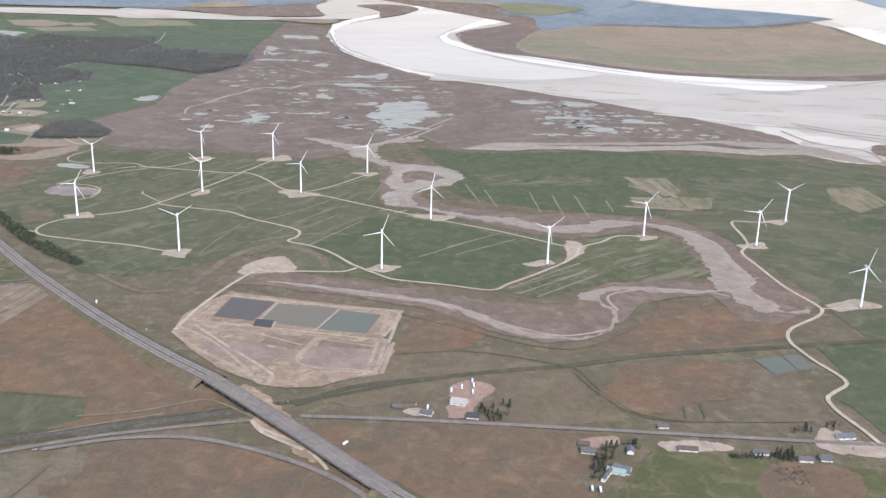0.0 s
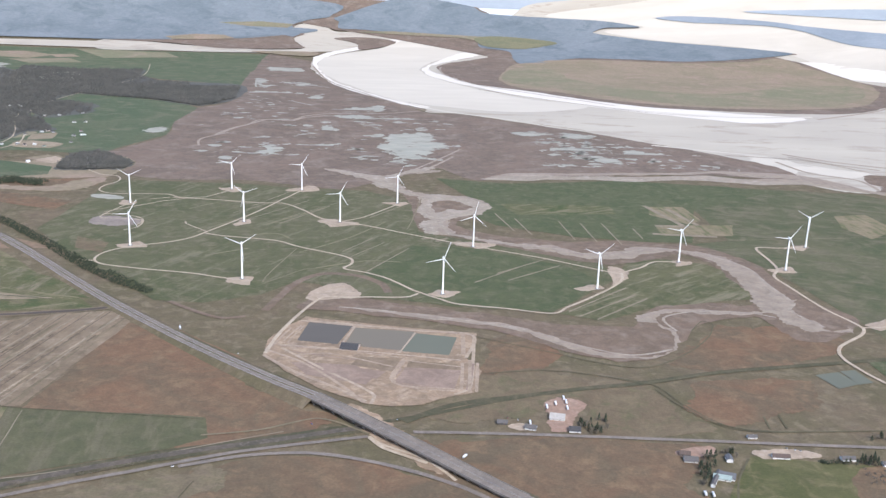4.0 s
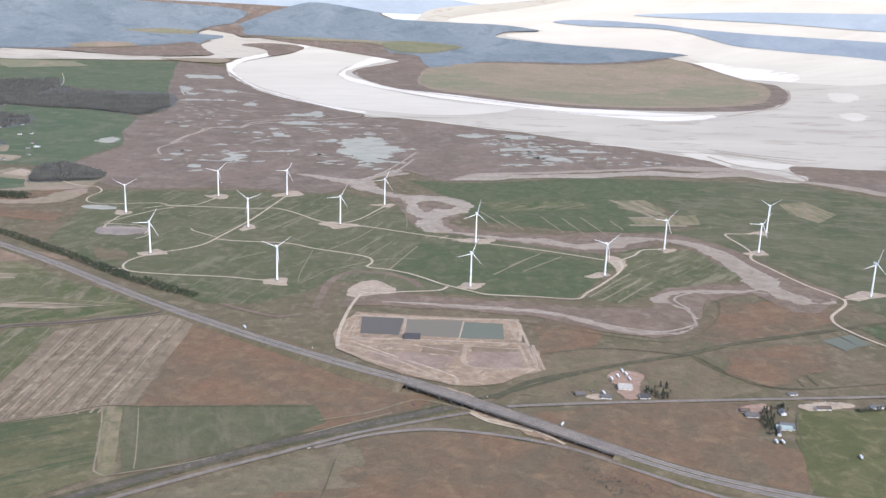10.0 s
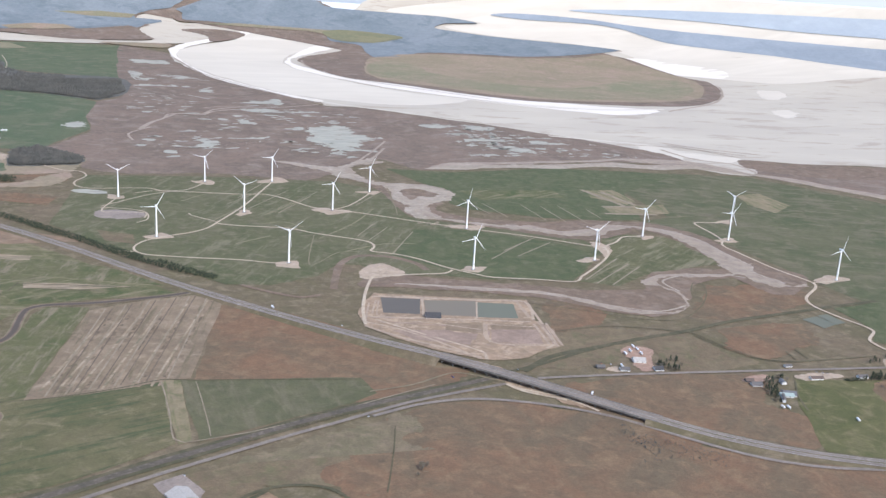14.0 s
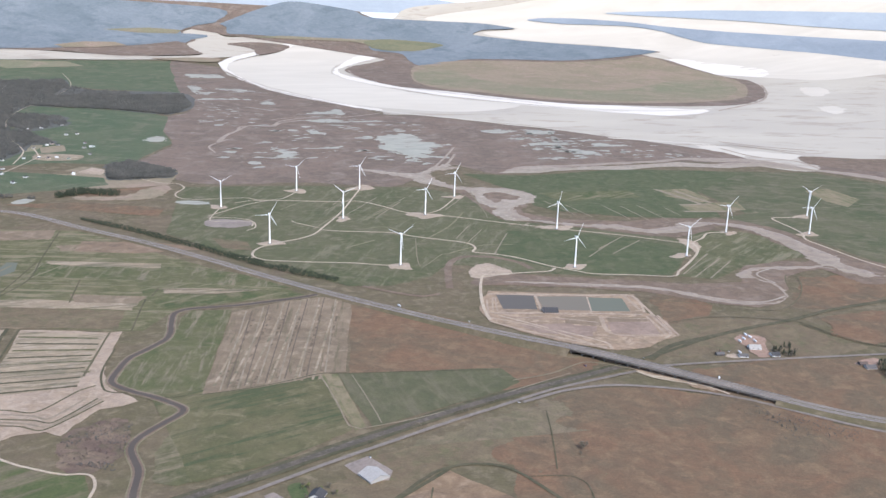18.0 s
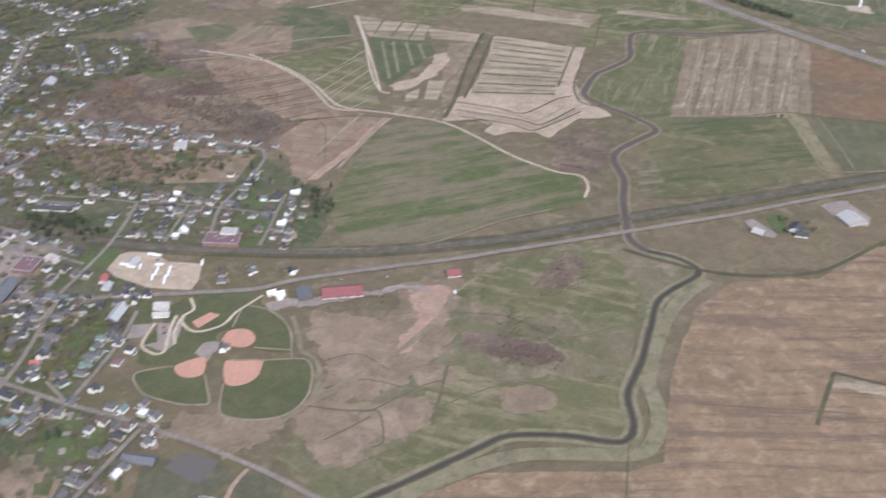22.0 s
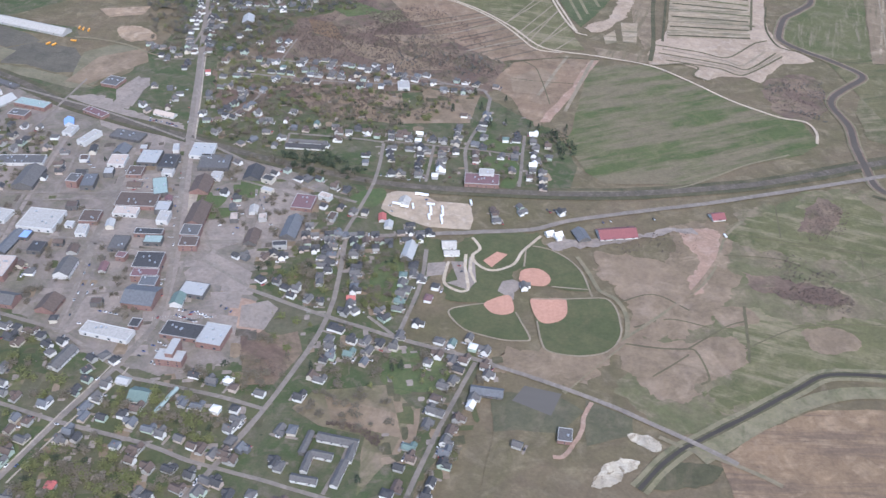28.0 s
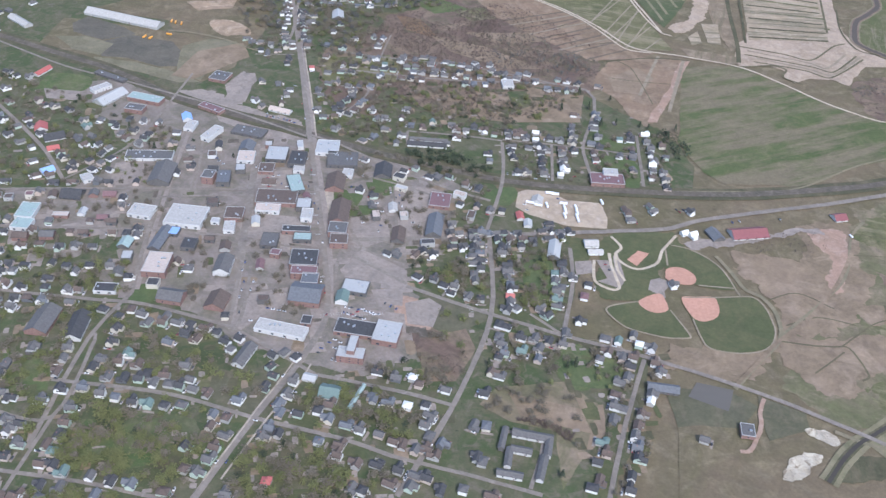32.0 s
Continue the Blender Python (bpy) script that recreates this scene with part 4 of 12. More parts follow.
strip("street", asphalt, 3.2, 2.6, [(-827, 171), (-840, 121), (-851, 67)])
strip("street", asphalt, 3.2, 2.6, [(-1007, 130), (-963, 125), (-932, 119)])
strip("street", asphalt, 3.2, 2.6, [(-1144, 105), (-1080, 104), (-1032, 94), (-986, 87), (-957, 79)])
strip("street", asphalt, 3.2, 2.6, [(-925, 274), (-917, 344), (-920, 399)])
strip("street", asphalt, 3.2, 2.6, [(-1063, 495), (-967, 494), (-854, 500), (-858, 403), (-853, 364)])
strip("street", asphalt, 3.2, 2.2, [(-920, 403), (-858, 402), (-815, 399)])
strip("street", asphalt, 3.2, 2.4, [(-816, 429), (-815, 356)])
strip("street", asphalt, 3.2, 3, [(-1307, 381), (-1251, 330), (-1217, 290)])
strip("street", asphalt, 3.2, 2.6, [(-1129, 180), (-1138, 139), (-1136, 58)])
strip("street", asphalt, 3.2, 2.6, [(-1101, 360), (-1078, 247), (-1065, 161)])
strip("street", asphalt, 3.2, 2.6, [(-1275, 225), (-1163, 241), (-1078, 247)])
strip("street", asphalt, 3.2, 2.6, [(-1157, 376), (-1147, 281), (-1129, 180)])
strip("local_road", asphalt, 3.6, 4.2, [(-125, 595), (-182, 580), (-221, 568), (-282, 542), (-339, 517), (-392, 492), (-442, 468), (-488, 444), (-532, 424), (-561, 411), (-612, 388), (-649, 372), (-685, 356), (-719, 343), (-779, 319), (-804, 304), (-858, 291), (-928, 274), (-982, 261), (-1018, 254), (-1030, 252)])
strip("railway", railbed, 2.9, 6.5, [(-113, 614), (-147, 604), (-190, 589), (-275, 561), (-388, 511), (-486, 464), (-560, 430), (-612, 404), (-650, 387), (-705, 369), (-750, 357), (-833, 347), (-913, 345), (-996, 362), (-1068, 384), (-1165, 413), (-1247, 455), (-1307, 477), (-1373, 502)])
strip("railway_bank", grassdark, 2.3, 15, [(-113, 614), (-147, 604), (-190, 589), (-275, 561), (-388, 511), (-486, 464), (-560, 430), (-612, 404), (-650, 387), (-705, 369), (-750, 357), (-833, 347), (-913, 345), (-996, 362), (-1068, 384), (-1165, 413), (-1247, 455), (-1307, 477), (-1373, 502)])
strip("creek_verge", verge, 2, 10, [(-370, 874), (-398, 858), (-474, 839), (-523, 836), (-540, 824), (-543, 790), (-546, 754), (-564, 726), (-579, 706), (-589, 673), (-591, 651), (-573, 630), (-554, 615), (-533, 592), (-532, 581), (-546, 564), (-564, 541), (-569, 522), (-562, 489), (-564, 457), (-563, 424), (-562, 400), (-551, 386), (-532, 380), (-519, 369), (-520, 359), (-546, 330), (-554, 299), (-561, 265), (-571, 233), (-569, 208), (-576, 194), (-606, 195), (-635, 191), (-652, 178), (-679, 155), (-709, 131), (-719, 123), (-730, 110), (-740, 95)])
patch("meadow_patch", drygrass, 1.8, [(-726, 194), (-709, 208), (-685, 217), (-676, 202), (-688, 182), (-707, 175), (-723, 176)])
patch("meadow_patch", drygrass, 1.8, [(-642, 227), (-618, 231), (-614, 217), (-636, 209)])
patch("meadow_patch", drygrass, 1.8, [(-691, 241), (-672, 244), (-668, 230), (-686, 224)])
patch("meadow_patch", olive, 1.7, [(-678, 202), (-636, 232), (-605, 243), (-580, 242), (-577, 209), (-579, 200), (-608, 199), (-635, 195), (-674, 166)])
patch("meadow_patch", olive, 1.7, [(-672, 328), (-644, 356), (-572, 379), (-562, 315), (-566, 303), (-621, 299), (-667, 310)])
patch("red_yard", clay_dull, 2.2, [(15, 653), (29, 663), (48, 653), (33, 631), (25, 606), (11, 605), (10, 627)])
patch("red_yard", pad, 2.2, [(-21, 613), (-10, 619), (-4, 611), (-10, 606)])
patch("red_yard", clay_dull, 2.2, [(97, 576), (125, 584), (125, 572), (100, 567)])
patch("red_yard", pad, 2.2, [(154, 573), (167, 580), (198, 576), (203, 568), (164, 564)])
patch("gravel_yard", pad, 2.2, [(261, 586), (275, 603), (286, 598), (279, 586), (313, 582), (310, 566), (274, 566), (261, 574)])
strip("furrow", strawline, 2.6, 1.6, [(-467, 820), (-501, 619)])
strip("furrow", strawline, 2.6, 1.6, [(-448, 830), (-486, 621)])
strip("furrow", strawline, 2.6, 1.6, [(-425, 842), (-469, 627)])
strip("furrow", strawline, 2.6, 1.6, [(-406, 847), (-450, 633)])
strip("furrow", strawline, 2.6, 1.6, [(-386, 850), (-432, 636)])
strip("furrow", strawline, 2.6, 1.6, [(-368, 848), (-408, 642)])
strip("furrow", ploughline, 2.6, 1.2, [(-461, 819), (-495, 622)])
strip("furrow", ploughline, 2.6, 1.2, [(-442, 833), (-480, 625)])
strip("furrow", ploughline, 2.6, 1.2, [(-419, 843), (-462, 629)])
strip("furrow", ploughline, 2.6, 1.2, [(-399, 848), (-445, 634)])
strip("furrow", ploughline, 2.6, 1.2, [(-380, 852), (-425, 638)])
strip("field_track", pathfaint, 2.6, 1.2, [(-820, 979), (-721, 962), (-695, 1029)])
strip("field_track", pathfaint, 2.6, 1.2, [(-714, 957), (-584, 924), (-508, 901)])
strip("field_track", pathfaint, 2.6, 1.2, [(-741, 969), (-649, 953)])
strip("field_track", pathfaint, 2.6, 1.2, [(-840, 1072), (-717, 1041)])
strip("hedge_line", grassdark, 2.6, 1.6, [(-558, 914), (-565, 884)])
strip("hedge_line", grassdark, 2.6, 1.6, [(-555, 907), (-496, 895), (-446, 885)])
strip("hedge_line", grassdark, 2.6, 1.6, [(-552, 891), (-478, 877)])
strip("hedge_line", grassdark, 2.6, 1.6, [(-646, 957), (-649, 876)])
strip("hedge_line", grassdark, 2.6, 1.6, [(-703, 1034), (-730, 895), (-750, 869)])
strip("hedge_line", grassdark, 2.6, 1.6, [(-693, 1185), (-699, 1059), (-702, 964), (-730, 895)])
strip("hedge_line", grassdark, 2.6, 1.6, [(-581, 778), (-576, 829), (-571, 875)])
strip("field_edge", grassdark, 2.7, 1.4, [(-555, 612), (-503, 615), (-452, 626), (-414, 640), (-389, 637), (-325, 630), (-248, 621)])
strip("field_edge", strawline, 2.7, 1.2, [(-396, 526), (-347, 536), (-286, 558), (-238, 580), (-187, 602)])
strip("field_edge", strawline, 2.7, 1.2, [(-413, 638), (-407, 582), (-404, 535), (-396, 526)])
strip("field_edge", strawline, 2.7, 0.9, [(-385, 633), (-380, 580), (-377, 533)])
strip("ditch", ditchline, 2.7, 1.4, [(-30, 712), (15, 719), (43, 718), (78, 707), (112, 692), (125, 658), (144, 622), (166, 610), (215, 608), (274, 611)])
strip("ditch", ditchline, 2.7, 1.4, [(78, 707), (108, 697), (176, 720)])
strip("ditch", ditchline, 2.7, 1.4, [(183, 819), (202, 848), (211, 841), (197, 808), (163, 764), (118, 730), (79, 737), (28, 766), (-51, 810)])
strip("drill_strip", strawline, 2.5, 2, [(12, 997), (80, 1060)])
strip("drill_strip", strawline, 2.5, 2, [(22, 972), (90, 1032)])
strip("drill_strip", strawline, 2.5, 2, [(72, 872), (151, 953)])
strip("drill_strip", strawline, 2.5, 2, [(80, 857), (155, 929)])
strip("drill_strip", strawline, 2.5, 2, [(97, 850), (165, 917)])
strip("drill_strip", strawline, 2.5, 2, [(-17, 962), (51, 1034)])
strip("drill_strip", strawline, 2.5, 1.6, [(-197, 1304), (-257, 1202)])
strip("drill_strip", strawline, 2.5, 1.6, [(-227, 1342), (-302, 1219)])
strip("drill_strip", strawline, 2.5, 1.6, [(-138, 992), (-87, 1094)])
strip("drill_strip", strawline, 2.5, 1.6, [(-258, 1402), (-307, 1294)])
strip("drill_strip", strawline, 2.5, 1.6, [(-77, 1343), (-138, 1244)])
strip("drill_strip", strawline, 2.5, 2, [(39, 1283), (55, 1188)])
strip("drill_strip", strawline, 2.5, 2, [(64, 1255), (76, 1171)])
strip("drill_strip", strawline, 2.5, 2, [(124, 1246), (130, 1150)])
strip("drill_strip", strawline, 2.5, 2, [(153, 1235), (157, 1140)])
strip("drill_strip", strawline, 2.5, 2, [(183, 1238), (187, 1130)])
strip("drill_strip", strawline, 2.5, 2, [(221, 1213), (222, 1159)])
strip("drill_strip", strawline, 2.5, 8, [(272, 1352), (300, 1221)])
strip("drill_strip", strawline, 2.5, 8, [(301, 1335), (319, 1237)])
strip("drill_strip", strawline, 2.5, 8, [(257, 1231), (310, 1231)])
strip("drill_strip", strawline, 2.5, 8, [(242, 1187), (327, 1177)])
strip("drill_strip", strawline, 2.5, 5, [(-70, 1137), (-56, 1145)])
strip("drill_strip", strawline, 2.5, 5, [(-52, 1127), (-36, 1145)])
strip("drill_strip", strawline, 2.5, 5, [(-35, 1115), (-21, 1132)])
strip("settle_bank", pad, 3.1, 3, [(-196, 834), (-144, 825), (-82, 811), (-32, 801), (-42, 746)])
strip("settle_bank", pad, 3.1, 2.6, [(-143, 821), (-154, 769)])
strip("settle_bank", pad, 3.1, 2.6, [(-86, 806), (-101, 755)])
strip("settle_bank", pad, 3.1, 2.6, [(-210, 772), (-155, 763), (-99, 751), (-47, 740)])
strip("settle_bank", pad, 3.1, 3, [(-31, 796), (-37, 733), (-44, 681), (-57, 669)])
strip("settle_bank", pad, 3.1, 3, [(-206, 764), (-161, 712), (-123, 669), (-124, 649)])
strip("settle_bank", earthdark, 3.1, 2, [(-196, 755), (-102, 724), (-106, 692), (-60, 679)])
strip("settle_bank", pad, 3.15, 3.4, [(-220, 747), (-193, 715), (-157, 683), (-128, 654)])
strip("country_road", track, 2.6, 2.6, [(-926, 1481), (-874, 1492), (-840, 1571), (-800, 1714), (-795, 1755), (-820, 1851)])
strip("country_road", track, 2.6, 2.4, [(-911, 2120), (-927, 2254), (-918, 2431), (-883, 2622), (-860, 2934), (-921, 3278)])
strip("country_road", pathfaint, 2.5, 2, [(-860, 1634), (-779, 1624), (-706, 1585)])
patch("wood_floor", woodtops, 2, [(-1273, 3099), (-1054, 3050), (-903, 3099), (-869, 2935), (-891, 2563), (-934, 2302), (-892, 2062), (-839, 2024), (-827, 1839), (-853, 1721), (-969, 1681)])
patch("wood_floor", woodtops, 2, [(-903, 2661), (-783, 2701), (-625, 2689), (-537, 2711), (-514, 2473), (-546, 2345), (-574, 2306), (-689, 2397), (-834, 2443), (-911, 2485)])
patch("wood_floor", woodtops, 2, [(-666, 1643), (-632, 1684), (-547, 1589), (-547, 1538), (-597, 1524), (-654, 1521)])
patch("wood_floor", woodtops, 2, [(-927, 2254), (-818, 2288), (-785, 2148), (-855, 2057), (-901, 2119)])
patch("farm_yard", tan, 2.2, [(-802, 1774), (-721, 1758), (-727, 1706), (-790, 1713)])
patch("bare_plot", pad, 2.2, [(-712, 1591), (-690, 1630), (-658, 1600), (-671, 1566)])
patch("far_buff", pasture_tan, 2, [(-696, 1398), (-629, 1390), (-568, 1469), (-554, 1424), (-585, 1365), (-680, 1368)])
patch("long_pond", pool, 2.4, [(-545, 1345), (-524, 1350), (-494, 1335), (-497, 1320), (-533, 1328)])
patch("long_pond", pool, 2.4, [(-784, 1361), (-768, 1386), (-752, 1380), (-764, 1351)])
patch("green_plot", grass, 1.9, [(-780, 2313), (-587, 2220), (-571, 1894), (-664, 1699), (-755, 1780), (-767, 2024)])
patch("green_plot", grass, 1.9, [(-959, 1637), (-836, 1611), (-665, 1541), (-652, 1479), (-757, 1434), (-910, 1405)])
patch("parking_lot", lot, 2.6, [(-1019, 181), (-1005, 189), (-967, 188), (-963, 168), (-985, 185), (-1003, 176)], 0)
patch("parking_lot", lot, 2.6, [(-1002, 248), (-972, 230), (-968, 208), (-989, 215), (-1012, 223)], 0)
patch("parking_lot", lot, 2.6, [(-968, 198), (-954, 205), (-946, 199), (-949, 179), (-964, 180)], 0)
patch("parking_lot", lot, 2.6, [(-990, 207), (-971, 212), (-969, 195), (-984, 195)], 0)
patch("parking_lot", lot, 2.6, [(-1060, 192), (-1040, 201), (-1036, 184), (-1049, 174), (-1058, 157), (-1064, 164)])
patch("parking_lot", lot, 2.6, [(-1091, 323), (-1067, 331), (-1061, 306), (-1087, 304)], 0)
patch("parking_lot", lot, 2.6, [(-1096, 269), (-1082, 273), (-1051, 274), (-1030, 243), (-1078, 247)])
patch("parking_lot", lot, 2.6, [(-1015, 280), (-993, 288), (-986, 260), (-1002, 248), (-1012, 252)])
patch("parking_lot", lot, 2.6, [(-1191, 317), (-1173, 326), (-1164, 295), (-1184, 288)])
patch("parking_lot", lot, 2.6, [(-1197, 239), (-1168, 253), (-1160, 239), (-1180, 226)])
patch("parking_lot", lot, 2.6, [(-1150, 447), (-1141, 475), (-1128, 461), (-1126, 422), (-1142, 429)])
patch("parking_lot", lot, 2.6, [(-991, 323), (-968, 327), (-951, 319), (-963, 286), (-979, 277), (-988, 292)])
patch("plaza", palestone, 2.8, [(-1042, 313), (-1033, 314), (-1032, 301), (-1033, 280), (-1036, 285)], 0)
patch("lawn", lawn_green, 2.4, [(-1012, 330), (-992, 330), (-993, 312), (-1007, 313)])
patch("lawn", lawn_green, 2.4, [(-1031, 305), (-1012, 308), (-1018, 287), (-1030, 288)])
patch("lawn", lawn_green, 2.4, [(-1017, 293), (-1002, 296), (-1004, 286), (-1017, 282)])
patch("lawn", lawn_green, 2.4, [(-1129, 175), (-1127, 189), (-1115, 188), (-1114, 175)])
patch("lawn", lawn_green, 2.4, [(-854, 392), (-820, 390), (-818, 355), (-828, 354), (-828, 370), (-848, 381)])
patch("lawn", lawn_green, 2.4, [(-842, 419), (-818, 418), (-818, 405), (-847, 404)])
patch("lawn", rough_green, 2.4, [(-956, 205), (-923, 200), (-919, 190), (-938, 177), (-949, 179)])
patch("lawn", lawnmix, 2.4, [(-1103, 75), (-1079, 84), (-1068, 66), (-1083, 53), (-1105, 56)])
patch("lawn", lawn_green, 2.4, [(-928, 327), (-911, 338), (-905, 328), (-912, 313), (-926, 317)])
patch("lawn", lawnmix, 2.4, [(-1290, 438), (-1258, 438), (-1255, 414), (-1287, 404)])
patch("lawn", lawn_green, 2.4, [(-1057, 70), (-1048, 73), (-1042, 71), (-1046, 63), (-1054, 63)])
patch("lawn", lawn_green, 2.4, [(-876, 163), (-841, 164), (-848, 145), (-873, 146)])
patch("lawn", lawn_green, 2.4, [(-898, 248), (-882, 257), (-878, 223), (-894, 215)])
patch("brown_lot", scrub, 1.6, [(-962, 176), (-931, 184), (-923, 165), (-932, 138), (-947, 135), (-956, 157)])
patch("rough_field", pasture, 1.5, [(-1311, 568), (-1261, 630), (-1167, 637), (-1143, 580), (-1146, 535), (-1172, 534), (-1221, 540), (-1236, 560)])
patch("rough_field", pasture, 1.5, [(-1325, 545), (-1227, 539), (-1150, 535), (-1150, 480), (-1170, 449), (-1253, 465), (-1325, 480)])
patch("brown_lot", heathsoil, 1.6, [(-1274, 505), (-1256, 523), (-1217, 518), (-1198, 496), (-1197, 472), (-1212, 468), (-1242, 479), (-1264, 477)])
patch("brown_lot", heathsoil, 1.6, [(-1314, 535), (-1306, 552), (-1267, 537), (-1252, 526), (-1275, 508), (-1306, 518)])
patch("brown_lot", straw_grass, 1.65, [(-1205, 512), (-1186, 531), (-1162, 530), (-1158, 509), (-1168, 481), (-1172, 452), (-1195, 461), (-1202, 490)])
patch("brown_lot", straw_grass, 1.65, [(-1318, 507), (-1292, 512), (-1263, 503), (-1266, 478), (-1292, 485)])
patch("brown_lot", straw_grass, 1.65, [(-1270, 475), (-1234, 472), (-1195, 461), (-1171, 449), (-1188, 444), (-1232, 457), (-1265, 465)])
patch("gravel_lot", lot, 1.8, [(-1145, 417), (-1142, 447), (-1143, 471), (-1131, 473), (-1125, 460), (-1130, 442), (-1127, 418), (-1141, 418)])
patch("rail_yard", lot, 1.3, [(-1198, 432), (-1161, 434), (-1131, 415), (-1075, 397), (-1069, 373), (-1103, 373), (-1147, 398), (-1188, 414)])
patch("lawn", shadelawn, 1.85, [(-1117, 89), (-1099, 89), (-1078, 88), (-1056, 87), (-1046, 81), (-1054, 75), (-1050, 58), (-1064, 50), (-1083, 57), (-1098, 52)])
patch("lawn", shadelawn, 1.85, [(-1092, 136), (-1062, 150), (-1054, 137), (-1057, 120), (-1077, 129)])
patch("weedy_lot", rough_green, 1.85, [(-1063, 127), (-1030, 123), (-1025, 108), (-1036, 97), (-1061, 106)])
patch("lawn", lawn_green, 2.3, [(-1054, 71), (-1052, 75), (-1045, 77), (-1042, 73), (-1042, 63), (-1045, 60), (-1050, 62)])
strip("sidewalk", palestone, 3.3, 1.0, [(-1021, 141), (-1026, 122), (-1032, 102), (-1039, 76), (-1046, 51)])
strip("sidewalk", palestone, 3.3, 1.0, [(-1012, 138), (-1016, 119), (-1024, 99), (-1031, 76), (-1038, 53)])
strip("street", asphalt, 3.2, 5, [(-1076, 223), (-1083, 271), (-1092, 320), (-1099, 358)])
patch("paved_square", palestone, 2.5, [(-1043, 309), (-1034, 313), (-1030, 301), (-1029, 286), (-1034, 281)])
patch("lawn", lawn_green, 2.5, [(-1032, 308), (-1024, 312), (-1019, 298), (-1019, 287), (-1026, 286)])
patch("lawn", shadelawn, 2.3, [(-960, 204), (-947, 204), (-919, 193), (-918, 182), (-931, 184), (-947, 183), (-955, 192)])
patch("brick_court", clay_dull, 2.2, [(-973, 202), (-959, 202), (-949, 195), (-951, 177), (-968, 180)])
patch("parking_lot", railbed, 2.5, [(-1015, 282), (-998, 282), (-994, 257), (-1010, 254)], 0)
patch("parking_lot", lot, 2.5, [(-980, 285), (-970, 288), (-964, 265), (-976, 263)], 0)
patch("brown_lot", meadow, 1.6, [(-909, 136), (-873, 146), (-855, 131), (-861, 98), (-873, 71), (-877, 108), (-902, 112), (-918, 122)])
patch("brown_lot", drygrass, 1.6, [(-965, 473), (-918, 444), (-873, 488), (-856, 492), (-860, 443), (-917, 431), (-953, 433)])
patch("brown_lot", drygrass, 1.4, [(-873, 124), (-852, 132), (-851, 111), (-858, 99), (-873, 97)])
patch("brown_lot", pasture, 1.5, [(-813, 121), (-782, 129), (-782, 109), (-791, 77), (-817, 74)])
patch("brown_lot", rough_green, 1.4, [(-817, 150), (-780, 142), (-785, 128), (-813, 121)])
patch("paved_pad", pondgrey, 2.2, [(-805, 145), (-799, 157), (-779, 154), (-784, 137)], 0)
patch("salmon_court", clay, 2.8, [(-832, 265), (-824, 276), (-817, 274), (-826, 259)], 0)
patch("park_lot", lot, 2.6, [(-866, 257), (-855, 260), (-854, 247), (-865, 243)], 0)
patch("park_lot", lot, 2.6, [(-852, 261), (-844, 262), (-836, 239), (-843, 236)], 0)
patch("park_lot", lot, 2.6, [(-852, 239), (-838, 234), (-834, 243), (-838, 271), (-841, 267), (-840, 246)], 0)
strip("track", pathfaint, 2.9, 2.8, [(-773, 279), (-764, 259), (-759, 246), (-749, 239), (-743, 224), (-745, 202), (-762, 178), (-778, 155)])
strip("track", pathfaint, 2.9, 2, [(-745, 204), (-717, 236), (-691, 271), (-676, 318), (-663, 338)])
strip("track", pathfaint, 2.9, 1.6, [(-617, 435), (-654, 412), (-686, 385), (-706, 372), (-729, 364), (-771, 357), (-804, 352)])
strip("street", asphalt, 3.1, 2.6, [(-1230, 171), (-1151, 171), (-1119, 172), (-1065, 161), (-1050, 154), (-1006, 129)])
strip("street", asphalt, 3.1, 2.2, [(-1165, 80), (-1133, 80), (-1134, 139)])
strip("street", asphalt, 3.1, 2.2, [(-1133, 80), (-1136, 18)])
strip("street", asphalt, 3.1, 2.4, [(-1147, 43), (-1102, 42), (-1070, 39), (-1031, 37)])
strip("street", asphalt, 3.1, 2.2, [(-1030, 252), (-969, 216)])
strip("street", asphalt, 3.1, 2.2, [(-1085, 302), (-1043, 306)])
strip("street", asphalt, 3.1, 2.4, [(-1068, 383), (-1040, 372), (-994, 345), (-952, 326), (-924, 317)])
strip("street", asphalt, 3.1, 2.4, [(-1280, 265), (-1211, 280), (-1089, 301)])
strip("street", asphalt, 3.1, 2.2, [(-1368, 492), (-1287, 454), (-1220, 435), (-1141, 410), (-1067, 379)])
strip("street", asphalt, 3.1, 2, [(-1217, 290), (-1188, 349), (-1181, 462)])
strip("street", asphalt, 3.1, 1.8, [(-1140, 508), (-1107, 514)])
strip("street", asphalt, 3.1, 2.2, [(-1070, 528), (-1024, 525), (-955, 523), (-906, 512), (-851, 498)])
strip("street", asphalt, 3.1, 1.6, [(-1031, 572), (-1033, 524)])
strip("street", asphalt, 3.1, 1.8, [(-1072, 414), (-1049, 418), (-1033, 460), (-1058, 465)])
strip("street", asphalt, 3.1, 2.2, [(-993, 402), (-946, 403), (-920, 401)])
strip("street", asphalt, 3.1, 2, [(-993, 402), (-991, 381)])
strip("street", asphalt, 3.1, 2.2, [(-882, 403), (-881, 351)])
strip("street", asphalt, 3.1, 2.6, [(-932, 118), (-953, 55)])
strip("street", asphalt, 3.1, 2.4, [(-957, 79), (-914, 72), (-883, 66)])
strip("street", asphalt, 3.1, 2, [(-903, 104), (-884, 103), (-889, 69)])
strip("street", asphalt, 3.1, 2, [(-893, 200), (-873, 184)])
strip("street", asphalt, 3.1, 2.2, [(-1137, -15), (-1127, 37)])
strip("side_path", palestone, 3, 1.2, [(-1131, 631), (-1082, 460), (-1060, 381)])
